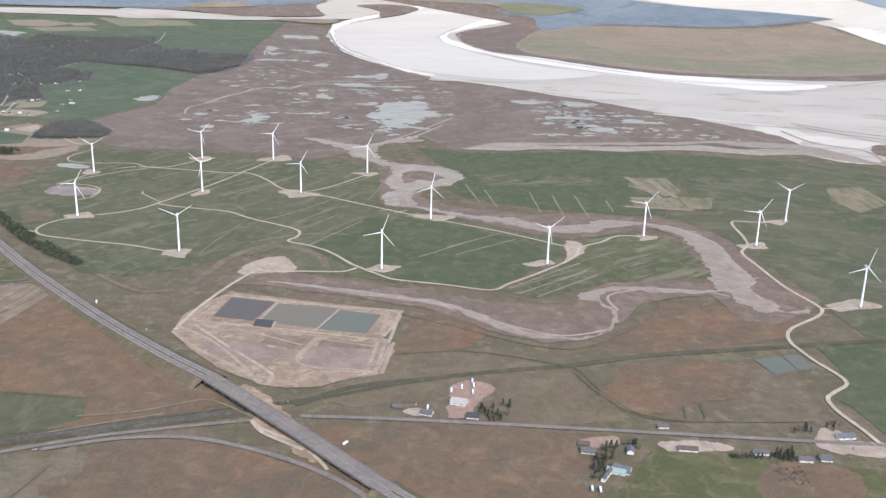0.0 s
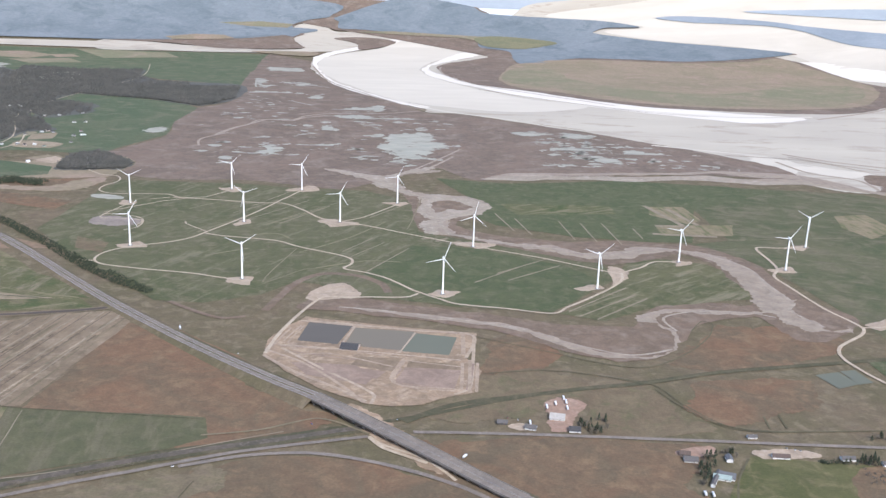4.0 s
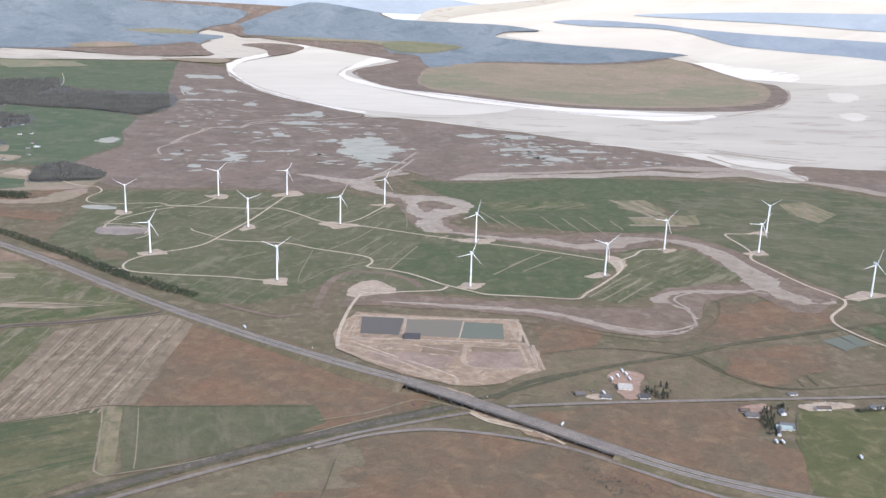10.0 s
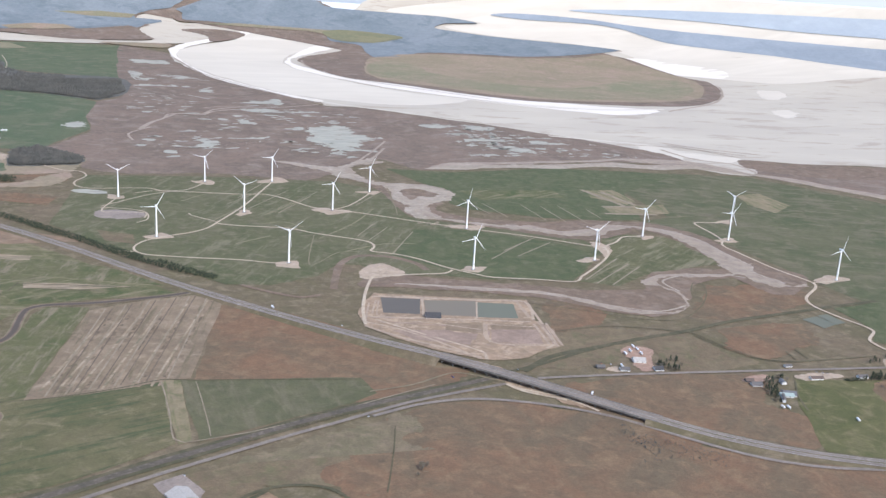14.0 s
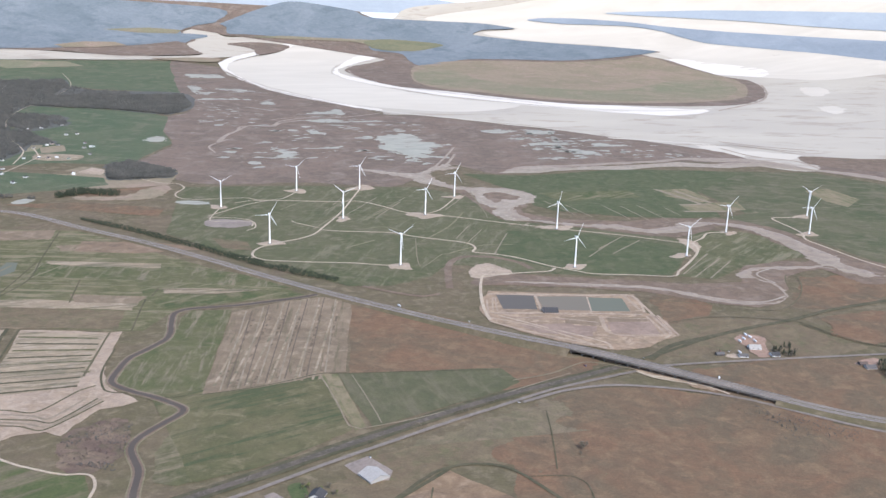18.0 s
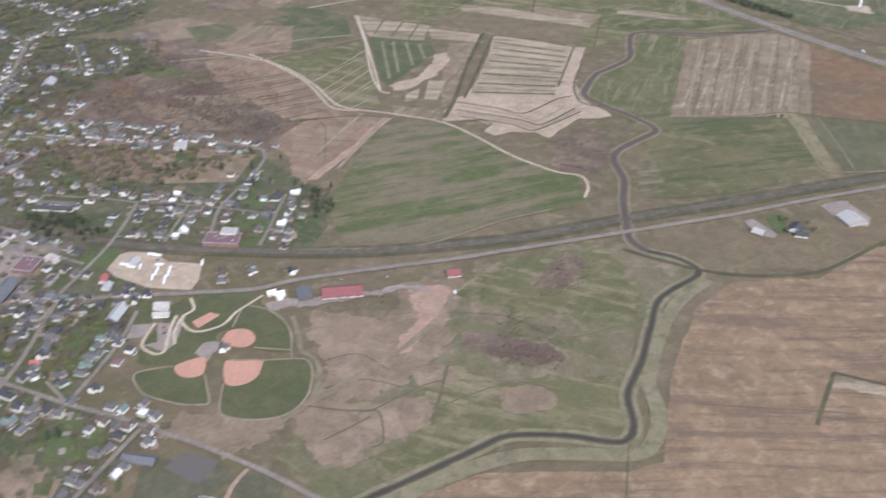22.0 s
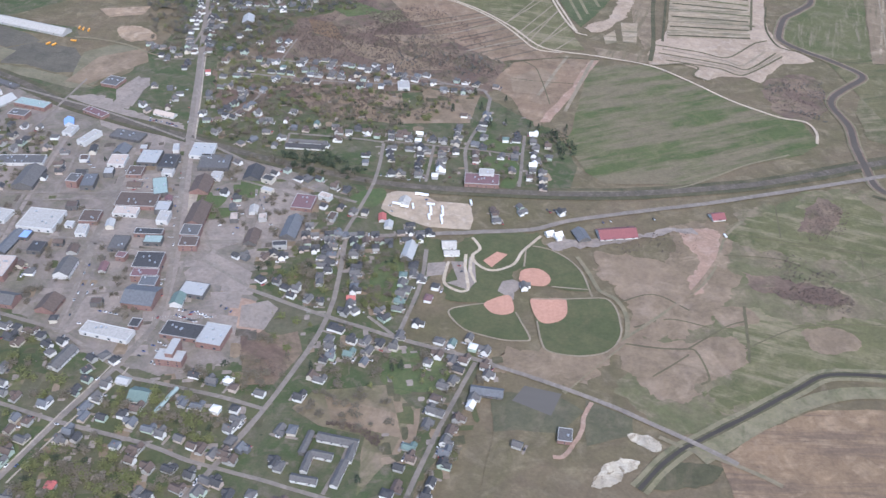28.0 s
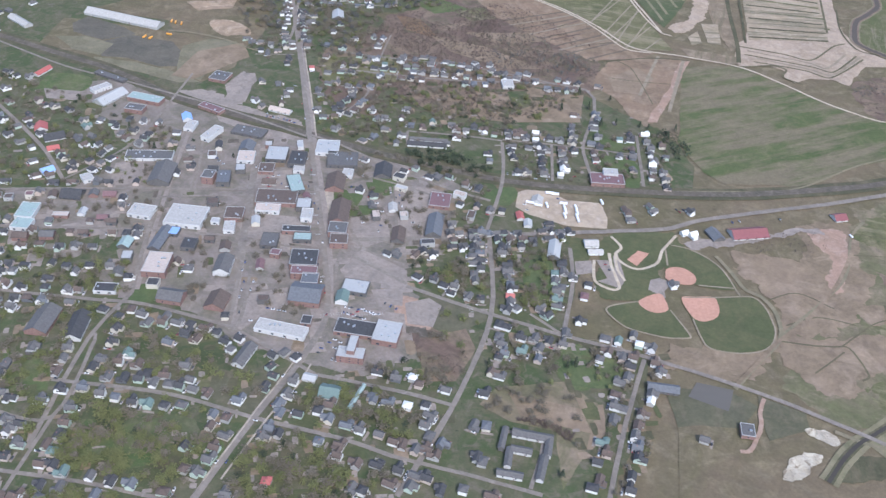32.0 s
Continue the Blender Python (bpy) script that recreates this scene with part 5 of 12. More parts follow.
patch("weedy_lot", olive, 1.9, [(-1086, 513), (-1025, 531), (-1004, 486), (-1039, 468), (-1073, 472)])
patch("weedy_lot", yard, 1.9, [(-1021, 472), (-961, 422), (-976, 401), (-1007, 404), (-1025, 437)])
patch("weedy_lot", drygrass, 1.8, [(-996, 580), (-944, 567), (-892, 532), (-922, 527), (-972, 548)])
patch("weedy_lot", drygrass, 1.8, [(-906, 496), (-859, 486), (-864, 456), (-891, 450), (-901, 472)])
patch("weedy_lot", drygrass, 1.8, [(-948, 487), (-920, 483), (-914, 455), (-941, 459)])
patch("weedy_lot", lawnmix, 1.9, [(-873, 183), (-844, 168), (-848, 145), (-870, 138), (-876, 159)])
patch("weedy_lot", lawnmix, 1.9, [(-1118, 81), (-1074, 86), (-1065, 67), (-1086, 52), (-1115, 58)])
patch("weedy_lot", meadow, 1.8, [(-1073, 131), (-1043, 127), (-1033, 112), (-1048, 101), (-1069, 110)])
patch("weedy_lot", lawnmix, 1.8, [(-1178, 122), (-1149, 118), (-1143, 97), (-1170, 92)])
patch("weedy_lot", drygrass, 1.8, [(-903, 133), (-864, 126), (-858, 110), (-873, 112), (-896, 117)])
patch("weedy_lot", drygrass, 1.7, [(-811, 188), (-785, 177), (-778, 160), (-800, 166), (-812, 173)])
patch("weedy_lot", rough_green, 1.8, [(-809, 151), (-779, 151), (-767, 143), (-779, 125), (-804, 124), (-812, 137)])
patch("weedy_lot", rough_green, 1.8, [(-766, 152), (-742, 142), (-742, 130), (-765, 119), (-767, 135)])
patch("gravel_lot", town, 2.5, [(-1197, 327), (-1155, 329), (-1145, 295), (-1186, 288)])
patch("gravel_lot", earth, 2.5, [(-1232, 604), (-1187, 620), (-1186, 599), (-1215, 587)])
patch("gravel_lot", lot, 2.5, [(-1286, 413), (-1255, 414), (-1253, 399), (-1277, 398)], 0)
patch("gravel_lot", lot, 2.5, [(-1012, 223), (-971, 230), (-968, 211), (-988, 209), (-1006, 213)], 0)
patch("gravel_lot", drygrass, 2, [(-1189, 504), (-1156, 528), (-1143, 502), (-1178, 452), (-1197, 454)])
patch("stubble_east", ploughbrown, 1.3, [(-499, 354), (-462, 364), (-409, 370), (-402, 269), (-451, 115), (-692, 84), (-701, 119), (-680, 139), (-653, 158), (-642, 164), (-575, 173), (-557, 183), (-546, 247), (-534, 292)])
patch("park_green", turf, 2.2, [(-844, 285), (-801, 301), (-798, 287), (-812, 257), (-811, 234), (-844, 222), (-851, 236), (-844, 257)])
patch("park_green", turf, 2.2, [(-868, 281), (-858, 283), (-856, 261), (-867, 258)])
strip("park_lane", track, 2.9, 2, [(-841, 289), (-835, 278), (-839, 269), (-834, 260), (-825, 256), (-813, 264), (-808, 279), (-797, 298)])
strip("park_lane", track, 2.9, 2, [(-853, 261), (-853, 239), (-843, 232), (-838, 235), (-842, 258), (-843, 270)])
strip("park_lane", track, 2.9, 1.8, [(-839, 269), (-838, 253), (-834, 242)])
patch("meadow_patch", drygrass, 1.9, [(-751, 189), (-726, 208), (-685, 212), (-677, 195), (-701, 176), (-713, 157), (-741, 169)])
patch("meadow_patch", drygrass, 1.9, [(-760, 288), (-718, 283), (-676, 279), (-687, 244), (-711, 215), (-737, 225), (-752, 254)])
patch("meadow_patch", scrub, 1.9, [(-669, 280), (-638, 274), (-612, 268), (-612, 257), (-642, 257), (-665, 264)])
patch("meadow_patch", scrub, 1.9, [(-619, 352), (-603, 376), (-589, 357), (-605, 328), (-623, 331)])
strip("ditch", ditchline, 2.5, 0.8, [(-674, 239), (-675, 202)])
strip("ditch", ditchline, 2.5, 0.8, [(-674, 322), (-571, 312)])
strip("ditch", ditchline, 2.5, 0.8, [(-638, 362), (-640, 322)])
strip("ditch", ditchline, 2.5, 0.8, [(-677, 206), (-639, 232), (-579, 242)])
strip("ditch", ditchline, 2.5, 0.8, [(-593, 294), (-594, 311), (-642, 315)])
strip("ditch", ditchline, 2.5, 0.8, [(-680, 296), (-642, 297), (-608, 280), (-572, 297)])
strip("field_edge", ploughline, 2.5, 1.2, [(-534, 230), (-448, 233)])
strip("levee", verge, 2.2, 9, [(-512, 355), (-530, 335), (-544, 308), (-555, 267), (-559, 245), (-555, 221), (-559, 198), (-569, 186), (-594, 183), (-627, 178), (-653, 165), (-683, 142), (-709, 119)])
patch("diked_field", rim, 1.9, [(-714, 576), (-716, 596), (-711, 620), (-698, 639), (-691, 669), (-685, 799), (-601, 779), (-589, 779), (-594, 733), (-599, 676), (-593, 642), (-572, 619), (-567, 610), (-578, 603), (-597, 600), (-609, 578), (-621, 555), (-633, 566), (-654, 564), (-670, 552), (-678, 561), (-674, 574), (-685, 582)])
patch("striped_stubble", tan, 2.1, [(-684, 795), (-603, 774), (-617, 667), (-620, 650), (-696, 636)])
strip("ditch", grassdark, 2.6, 3, [(-684, 761), (-609, 747)])
strip("ditch", grassdark, 2.6, 3, [(-686, 725), (-613, 719)])
strip("ditch", grassdark, 2.6, 3, [(-689, 691), (-616, 690)])
strip("ditch", grassdark, 2.6, 3, [(-692, 666), (-618, 669)])
strip("ditch", grassdark, 2.6, 3, [(-695, 644), (-619, 650)])
for west, east in ((779, 763), (743, 733), (708, 705), (678, 680)):
    strip("grass_row", olive, 2.55, 3.4, [(-685, west), (-611, east)])
for north, south in ((-466, -506), (-447, -493), (-431, -478), (-412, -459), (-389, -437), (-368, -421)):
    strip("stubble_row", tan, 2.5, 2.2, [(north, 0.46 * north + 1007), (south, 628)])
    strip("stubble_row", plough_b, 2.45, 2.4, [(north + 5, 0.46 * north + 1009), (south + 6, 628)])
strip("ditch", ditchline, 2.6, 2, [(-708, 619), (-667, 610), (-645, 603), (-617, 639), (-604, 648)])
strip("ditch", ditchline, 2.6, 2, [(-706, 602), (-646, 588), (-630, 581), (-600, 621)])
strip("ditch", ditchline, 2.6, 2, [(-700, 588), (-655, 579), (-635, 569), (-595, 615)])
strip("ditch", ditchline, 2.6, 2, [(-663, 550), (-678, 561), (-673, 577), (-685, 583), (-713, 574)])
strip("mown_band", strawline, 2.5, 2.4, [(-686, 774), (-607, 760)])
strip("mown_band", strawline, 2.5, 2.4, [(-687, 707), (-615, 703)])
strip("mown_band", strawline, 2.5, 2.4, [(-691, 678), (-617, 679)])
strip("mown_band", strawline, 2.5, 2.4, [(-702, 611), (-647, 596), (-634, 588), (-610, 622)])
strip("mown_band", strawline, 2.5, 2.4, [(-696, 596), (-651, 583), (-632, 575), (-597, 619)])
patch("bare_wedge", rim, 2.3, [(-669, 629), (-624, 644), (-645, 612), (-669, 617)])
patch("striped_plot", cropdark, 1.9, [(-814, 772), (-750, 770), (-742, 740), (-763, 679), (-775, 647), (-787, 670)])
patch("bank_band", rim, 2.2, [(-742, 734), (-731, 741), (-729, 701), (-740, 663), (-753, 643), (-766, 639), (-766, 657), (-750, 677), (-743, 712)])
strip("drill_strip", verge, 2.5, 3, [(-800, 763), (-776, 664)])
strip("drill_strip", verge, 2.5, 3, [(-789, 764), (-770, 681)])
strip("drill_strip", verge, 2.5, 3, [(-775, 764), (-759, 701)])
strip("drill_strip", verge, 2.5, 3, [(-761, 762), (-750, 721)])
patch("striped_plot", tan, 1.9, [(-840, 839), (-757, 819), (-759, 774), (-817, 775)])
patch("striped_plot", tan, 1.9, [(-758, 811), (-698, 801), (-698, 775), (-750, 780)])
patch("striped_plot", plough, 1.9, [(-731, 764), (-703, 776), (-708, 618), (-718, 607), (-724, 643)])
patch("striped_plot", tan, 1.9, [(-738, 666), (-722, 667), (-725, 619), (-737, 620)])
patch("striped_plot", tan, 1.9, [(-755, 630), (-744, 647), (-743, 618), (-753, 612)])
patch("striped_plot", plough, 1.9, [(-765, 604), (-714, 595), (-715, 579), (-758, 581)])
strip("ditch", ditchline, 2.5, 2, [(-812, 783), (-810, 834)])
strip("ditch", ditchline, 2.5, 2, [(-793, 777), (-788, 828)])
strip("ditch", ditchline, 2.5, 2, [(-774, 775), (-770, 821)])
strip("dyke", grassdark, 2.6, 4, [(-698, 805), (-706, 712), (-709, 630), (-714, 583)])
strip("dyke", grassdark, 2.6, 2.4, [(-687, 800), (-696, 683), (-701, 628)])
strip("dyke", ditchline, 2.6, 2.2, [(-601, 779), (-616, 670)])
strip("dyke", grassdark, 2.6, 2, [(-572, 627), (-595, 636), (-601, 676), (-593, 733)])
strip("track", track, 3.2, 2, [(-844, 839), (-818, 760), (-796, 676), (-780, 634), (-770, 629)])
strip("track", pathfaint, 3.2, 2.2, [(-910, 692), (-864, 733), (-823, 768)])
strip("track", track, 3.2, 2, [(-978, 708), (-910, 692), (-860, 652), (-836, 620), (-816, 590), (-793, 586)])
patch("striped_field", plough_c, 1.6, [(-916, 626), (-901, 656), (-859, 650), (-835, 618), (-818, 589), (-841, 581), (-869, 574), (-889, 592)])
strip("ditch", scrub, 2.5, 2.2, [(-895, 610), (-858, 645)])
strip("ditch", scrub, 2.5, 2.2, [(-885, 595), (-841, 625)])
strip("ditch", scrub, 2.5, 2.2, [(-872, 579), (-826, 603)])
strip("mown_band", strawline, 2.5, 3, [(-809, 499), (-787, 581)])
strip("mown_band", strawline, 2.5, 3, [(-786, 475), (-765, 576)])
patch("striped_field", olive, 1.6, [(-905, 692), (-823, 755), (-792, 663), (-773, 596), (-814, 592), (-837, 626), (-862, 659)])
strip("drill_strip", strawline, 2.5, 1.5, [(-850, 635), (-812, 736)])
strip("drill_strip", strawline, 2.5, 1.5, [(-830, 608), (-798, 683)])
strip("drill_strip", strawline, 2.5, 1.5, [(-815, 596), (-789, 646)])
strip("drill_strip", strawline, 2.5, 1.5, [(-799, 591), (-781, 621)])
patch("striped_field", plough, 1.6, [(-967, 744), (-951, 787), (-901, 795), (-908, 753), (-938, 729)])
patch("striped_field", drygrass, 1.6, [(-968, 696), (-957, 715), (-923, 717), (-911, 692)])
patch("striped_field", rust, 1.5, [(-1008, 854), (-1015, 923), (-958, 915), (-948, 861)])
patch("striped_field", scrub, 1.6, [(-1016, 946), (-985, 995), (-942, 938), (-960, 899), (-1000, 898)])
patch("stubble_strip", tan, 1.8, [(-737, 899), (-677, 892), (-577, 860), (-586, 846), (-662, 860), (-727, 875)])
patch("stubble_strip", tan, 1.8, [(-694, 1042), (-557, 1008), (-558, 991), (-686, 1024)])
patch("stubble_strip", plough, 1.8, [(-652, 906), (-570, 885), (-580, 862), (-643, 876)])
patch("stubble_strip", plough, 1.7, [(-757, 817), (-684, 822), (-623, 818), (-599, 793), (-689, 804)])
strip("drill_strip", verge, 2.4, 2.4, [(-945, 894), (-904, 1065)])
strip("drill_strip", verge, 2.4, 2.4, [(-923, 885), (-879, 1053)])
strip("drill_strip", verge, 2.4, 2.4, [(-894, 876), (-847, 1042)])
strip("drill_strip", verge, 2.4, 2.4, [(-876, 881), (-813, 1013)])
strip("drill_strip", verge, 2.4, 2.4, [(-812, 924), (-761, 1049)])
strip("drill_strip", verge, 2.4, 2.4, [(-782, 904), (-729, 1026)])
strip("drill_strip", verge, 2.4, 2.4, [(-743, 907), (-671, 1018)])
patch("striped_field", plough_c, 1.6, [(-965, 683), (-911, 698), (-868, 658), (-844, 628), (-821, 594), (-790, 586), (-810, 570), (-848, 558), (-892, 593), (-941, 637)])
strip("furrow", ploughline, 2.5, 2.4, [(-934, 627), (-863, 669)])
strip("furrow", ploughline, 2.5, 2.4, [(-916, 612), (-854, 654)])
strip("furrow", ploughline, 2.5, 2.4, [(-895, 595), (-842, 634)])
strip("furrow", ploughline, 2.5, 2.4, [(-883, 580), (-832, 620)])
strip("furrow", ploughline, 2.5, 2.4, [(-872, 566), (-823, 604)])
strip("furrow", ploughline, 2.5, 2.4, [(-853, 559), (-813, 590)])
strip("mown_band", strawline, 2.5, 2.2, [(-925, 619), (-858, 661)])
strip("mown_band", strawline, 2.5, 2.2, [(-905, 603), (-848, 644)])
strip("mown_band", strawline, 2.5, 2.2, [(-877, 574), (-827, 612)])
strip("furrow", strawline, 2.5, 1.6, [(-826, 596), (-798, 687)])
strip("furrow", strawline, 2.5, 1.6, [(-837, 614), (-805, 696)])
strip("furrow", strawline, 2.5, 1.6, [(-850, 638), (-815, 709)])
strip("furrow", strawline, 2.5, 1.6, [(-816, 591), (-787, 668)])
patch("fallow_field", drygrass, 1.8, [(-834, 528), (-809, 552), (-794, 536), (-807, 501), (-830, 502)])
strip("field_edge", grassdark, 2.6, 1.6, [(-839, 557), (-795, 575), (-760, 577)])
patch("rough_rust_n", rust, 1.35, [(-222, 546), (-134, 440), (-248, 238), (-296, 243), (-271, 298), (-256, 365), (-275, 413), (-286, 456), (-256, 525)])
strip("ditch", grassdark, 2.8, 3.2, [(-567, 386), (-513, 366), (-468, 367), (-430, 381), (-356, 446), (-327, 454), (-300, 443), (-282, 405), (-269, 365), (-271, 324), (-278, 293), (-294, 265)])
strip("settle_bank", rim, 3.2, 3, [(-39, 741), (-44, 681), (-44, 671)])
strip("settle_bank", rim, 3.2, 3, [(-46, 734), (-51, 678)])
strip("ditch", earthdark, 3.15, 3, [(-37, 733), (-46, 677)])
patch("dry_cell", earthdark, 3.1, [(-167, 730), (-113, 713), (-120, 698), (-165, 711)], 0)
patch("dry_cell", drygrass, 3.1, [(-93, 738), (-50, 731), (-52, 719), (-95, 723)], 0)
strip("settle_bank", rim, 3.2, 2.4, [(-208, 769), (-150, 759), (-101, 745)])
strip("settle_bank", rim, 3.2, 2.4, [(-220, 747), (-193, 715), (-157, 683), (-128, 651)])
strip("settle_bank", rim, 3.2, 2.4, [(-96, 739), (-105, 689), (-56, 675)])
strip("settle_bank", rim, 3.2, 2.4, [(-192, 747), (-163, 752), (-107, 724)])
strip("settle_bank", rim, 3.2, 2, [(-194, 821), (-206, 780)])
strip("settle_bank", rim, 3.2, 2, [(-191, 821), (-202, 777)])
strip("settle_bank", rim, 3.2, 2, [(-203, 813), (-218, 757)])
strip("tide_line", mudpink, 2.6, 7, [(-393, 3638), (-299, 3997), (-116, 4394), (179, 5005)])
strip("tide_line", mudpink, 2.6, 7, [(-384, 3379), (-301, 2934), (-183, 2644), (-68, 2403), (-8, 2308)])
strip("tide_line", mudpink, 2.6, 7, [(308, 4434), (287, 4061), (158, 3754), (72, 3498), (69, 3238), (143, 2966), (313, 2741), (495, 2527)])
strip("marsh_channel", pool, 2.4, 5, [(-425, 3272), (-535, 3231)])
strip("marsh_channel", pool, 2.4, 5, [(-517, 2913), (-493, 2729), (-465, 2732)])
strip("marsh_channel", pool, 2.4, 5, [(-419, 2853), (-289, 2759)])
strip("marsh_channel", pool, 2.4, 5, [(-363, 2439), (-307, 2371)])
strip("marsh_channel", pool, 2.4, 5, [(-265, 2199), (-200, 2188), (-96, 2164)])
strip("marsh_channel", pool, 2.4, 5, [(-260, 2045), (-227, 1986)])
patch("meadow_patch", olive, 1.7, [(-681, 245), (-655, 239), (-645, 212), (-617, 212), (-583, 213), (-581, 199), (-636, 195), (-660, 182), (-682, 162), (-698, 147), (-705, 158), (-686, 182)])
patch("stubble_inset", tan, 1.9, [(-450, 265), (-378, 241), (-380, 235), (-453, 257)])
strip("ditch", grassdark, 2.6, 2.4, [(-452, 268), (-404, 254), (-333, 226)])
strip("ditch", grassdark, 2.6, 2.4, [(-452, 268), (-471, 221)])
# pale bands of wet flat, their sheen laid on as colour
strip("wet_flat", sheen_mud, 2.2, 16, [(210, 2746), (345, 2592), (479, 2477), (620, 2405), (771, 2360), (987, 2405)])
strip("wet_flat", sheen_mud, 2.2, 9, [(-379, 3551), (-281, 3034), (-163, 2699), (-13, 2368), (187, 2200)])
strip("wet_flat", sheen_mud, 2.2, 10, [(625, 1636), (626, 1792), (530, 1850), (429, 1903)])
strip("wet_flat", sheen_mud, 2.2, 22, [(1369, 2434), (1445, 2397)])
strip("wet_flat", sheen_mud, 2.2, 16, [(1648, 2929), (1649, 2788)])
strip("wet_flat", sheen_mud, 2.2, 16, [(-67, 3030), (61, 2900), (204, 2717)])
strip("wet_flat", sheen_mud, 2.2, 8, [(751, 1646), (637, 1760)])
strip("tide_gut", mudpink, 2.5, 7, [(630, 1746), (652, 1638), (714, 1585), (713, 1499)])
strip("tide_gut", mudpink, 2.5, 5, [(550, 1804), (695, 1766), (773, 1660)])
strip("tide_gut", mudpink, 2.5, 6, [(232, 2152), (324, 2078)])
strip("tide_gut", mudpink, 2.5, 8, [(1582, 3094), (1436, 2824), (1258, 2582), (982, 2361)])
strip("tide_gut", mudpink, 2.5, 5, [(1619, 3774), (1619, 3240), (1871, 3401)])
patch("marsh_edge", saltbank, 2.6, [(740, 1610), (772, 1636), (830, 1618), (827, 1572), (873, 1598), (1034, 1565), (1164, 1481), (935, 1441), (800, 1474), (727, 1542)])
patch("shore_mud", mudpink, 2.3, [(51, 1531), (134, 1565), (242, 1560), (411, 1581), (477, 1569), (606, 1578), (666, 1486), (587, 1544), (409, 1549), (235, 1539), (127, 1539)])
strip("track", track, 3.5, 2.6, [(-124, 595), (-115, 583), (-84, 561), (-65, 532)])
patch("rust_slope", rust, 1.6, [(-14, 796), (22, 801), (45, 760), (26, 733), (-4, 722), (-33, 711), (-21, 751)])
strip("settle_bank", rim, 3.2, 3, [(-220, 760), (-183, 730), (-148, 683), (-130, 652)])
strip("settle_bank", rim, 3.2, 3, [(-190, 833), (-145, 822), (-90, 815), (-46, 805)])
strip("settle_bank", rim, 3.2, 4, [(-41, 806), (-44, 753)])
strip("settle_bank", rim, 3.2, 3, [(-33, 735), (-39, 673)])
strip("settle_bank", rim, 3.2, 2, [(-97, 743), (-107, 691), (-55, 679)])
strip("settle_bank", rim, 3.2, 2, [(-96, 738), (-46, 725)])
patch("dry_cell", drygrass, 3.15, [(-136, 746), (-100, 741), (-107, 714), (-143, 727)], 0)
strip("track", pathfaint, 2.8, 2.2, [(-1227, 539), (-1206, 539), (-1172, 531), (-1148, 518), (-1131, 513)])
patch("scrap_yard", earth, 2.2, [(-1198, 566), (-1184, 571), (-1165, 563), (-1155, 546), (-1175, 540), (-1190, 550)])
strip("street", asphalt, 3.05, 2, [(-1078, 244), (-1044, 241), (-1029, 240)])
strip("street", asphalt, 3.05, 2, [(-1147, 281), (-1087, 295)])
strip("street", asphalt, 3.05, 2, [(-1145, 378), (-1133, 327), (-1129, 294)])
strip("street", asphalt, 3.05, 2, [(-1067, 219), (-1061, 182), (-1060, 162)])
strip("street", asphalt, 3.05, 2, [(-1134, 290), (-1124, 239), (-1122, 198)])
strip("street", asphalt, 3.05, 2, [(-1008, 331), (-983, 324), (-966, 317)])
strip("street", asphalt, 3.05, 2, [(-1019, 280), (-1002, 248), (-973, 235)])
strip("street", asphalt, 3.05, 2, [(-1016, 246), (-1013, 211), (-1004, 181)])
strip("street", asphalt, 3.05, 2, [(-995, 322), (-984, 276), (-984, 251)])
strip("pavement_edge", lot, 3, 2.89, [(-1099, 361), (-1087, 295), (-1077, 241), (-1063, 159)])
strip("pavement_edge", lot, 3, 2.89, [(-1155, 376), (-1143, 281), (-1127, 184)])
strip("pavement_edge", lot, 2.95, 4.8, [(-1130, 617), (-1085, 459), (-1062, 380), (-1041, 307), (-1025, 250), (-1010, 180)])
# outer flats overlaid in a lighter mud colour that stands for sheen
patch("far_flats", sheen_mud, 1.2, [(1855, 4536), (1662, 3861), (1653, 3434), (1774, 3329), (1964, 3254), (2720, 3682), (3437, 3971), (33041, 36380), (22679, 39106), (10457, 28185), (2612, 11409), (1284, 8177), (1778, 6977), (1313, 6207), (1435, 5482), (1792, 5115)])
strip("old_channel", saltbank, 2.3, 9, [(-233, 861), (-221, 915), (-208, 957), (-183, 985), (-145, 979), (-119, 952), (-111, 923)])
strip("old_channel", saltbank, 2.3, 5, [(-250, 845), (-272, 839), (-300, 857), (-331, 885)])
strip("ditch", grassdark, 2.5, 5, [(-147, 607), (-114, 619), (-74, 634), (-31, 654), (7, 669)])
strip("drill_strip", verge, 2.45, 3, [(-286, 1142), (-254, 1151), (-232, 1123)])
strip("drill_strip", verge, 2.45, 3, [(-277, 1190), (-200, 1299)])
strip("drill_strip", verge, 2.45, 3, [(-219, 1066), (-160, 1141), (-116, 1223)])
strip("drill_strip", verge, 2.45, 3, [(-355, 1151), (-309, 1231)])
strip("drill_strip", verge, 2.45, 3, [(-326, 1047), (-280, 1081)])
strip("drill_strip", verge, 2.45, 3, [(-194, 1006), (-139, 1037), (-98, 1035)])
strip("drill_strip", verge, 2.45, 3, [(-389, 1273), (-346, 1322), (-297, 1303)])
strip("drill_strip", strawline, 2.45, 1.4, [(-167, 1075), (-131, 1140)])
strip("drill_strip", strawline, 2.45, 1.4, [(-158, 1050), (-118, 1117)])
strip("drill_strip", strawline, 2.45, 1.4, [(-255, 1228), (-182, 1334)])
strip("drill_strip", strawline, 2.45, 1.4, [(-326, 1254), (-257, 1355)])
patch("bare_bank", earth, 2.6, [(-152, 637), (-133, 646), (-109, 617), (-85, 580), (-71, 546), (-80, 542), (-107, 577), (-137, 613)])
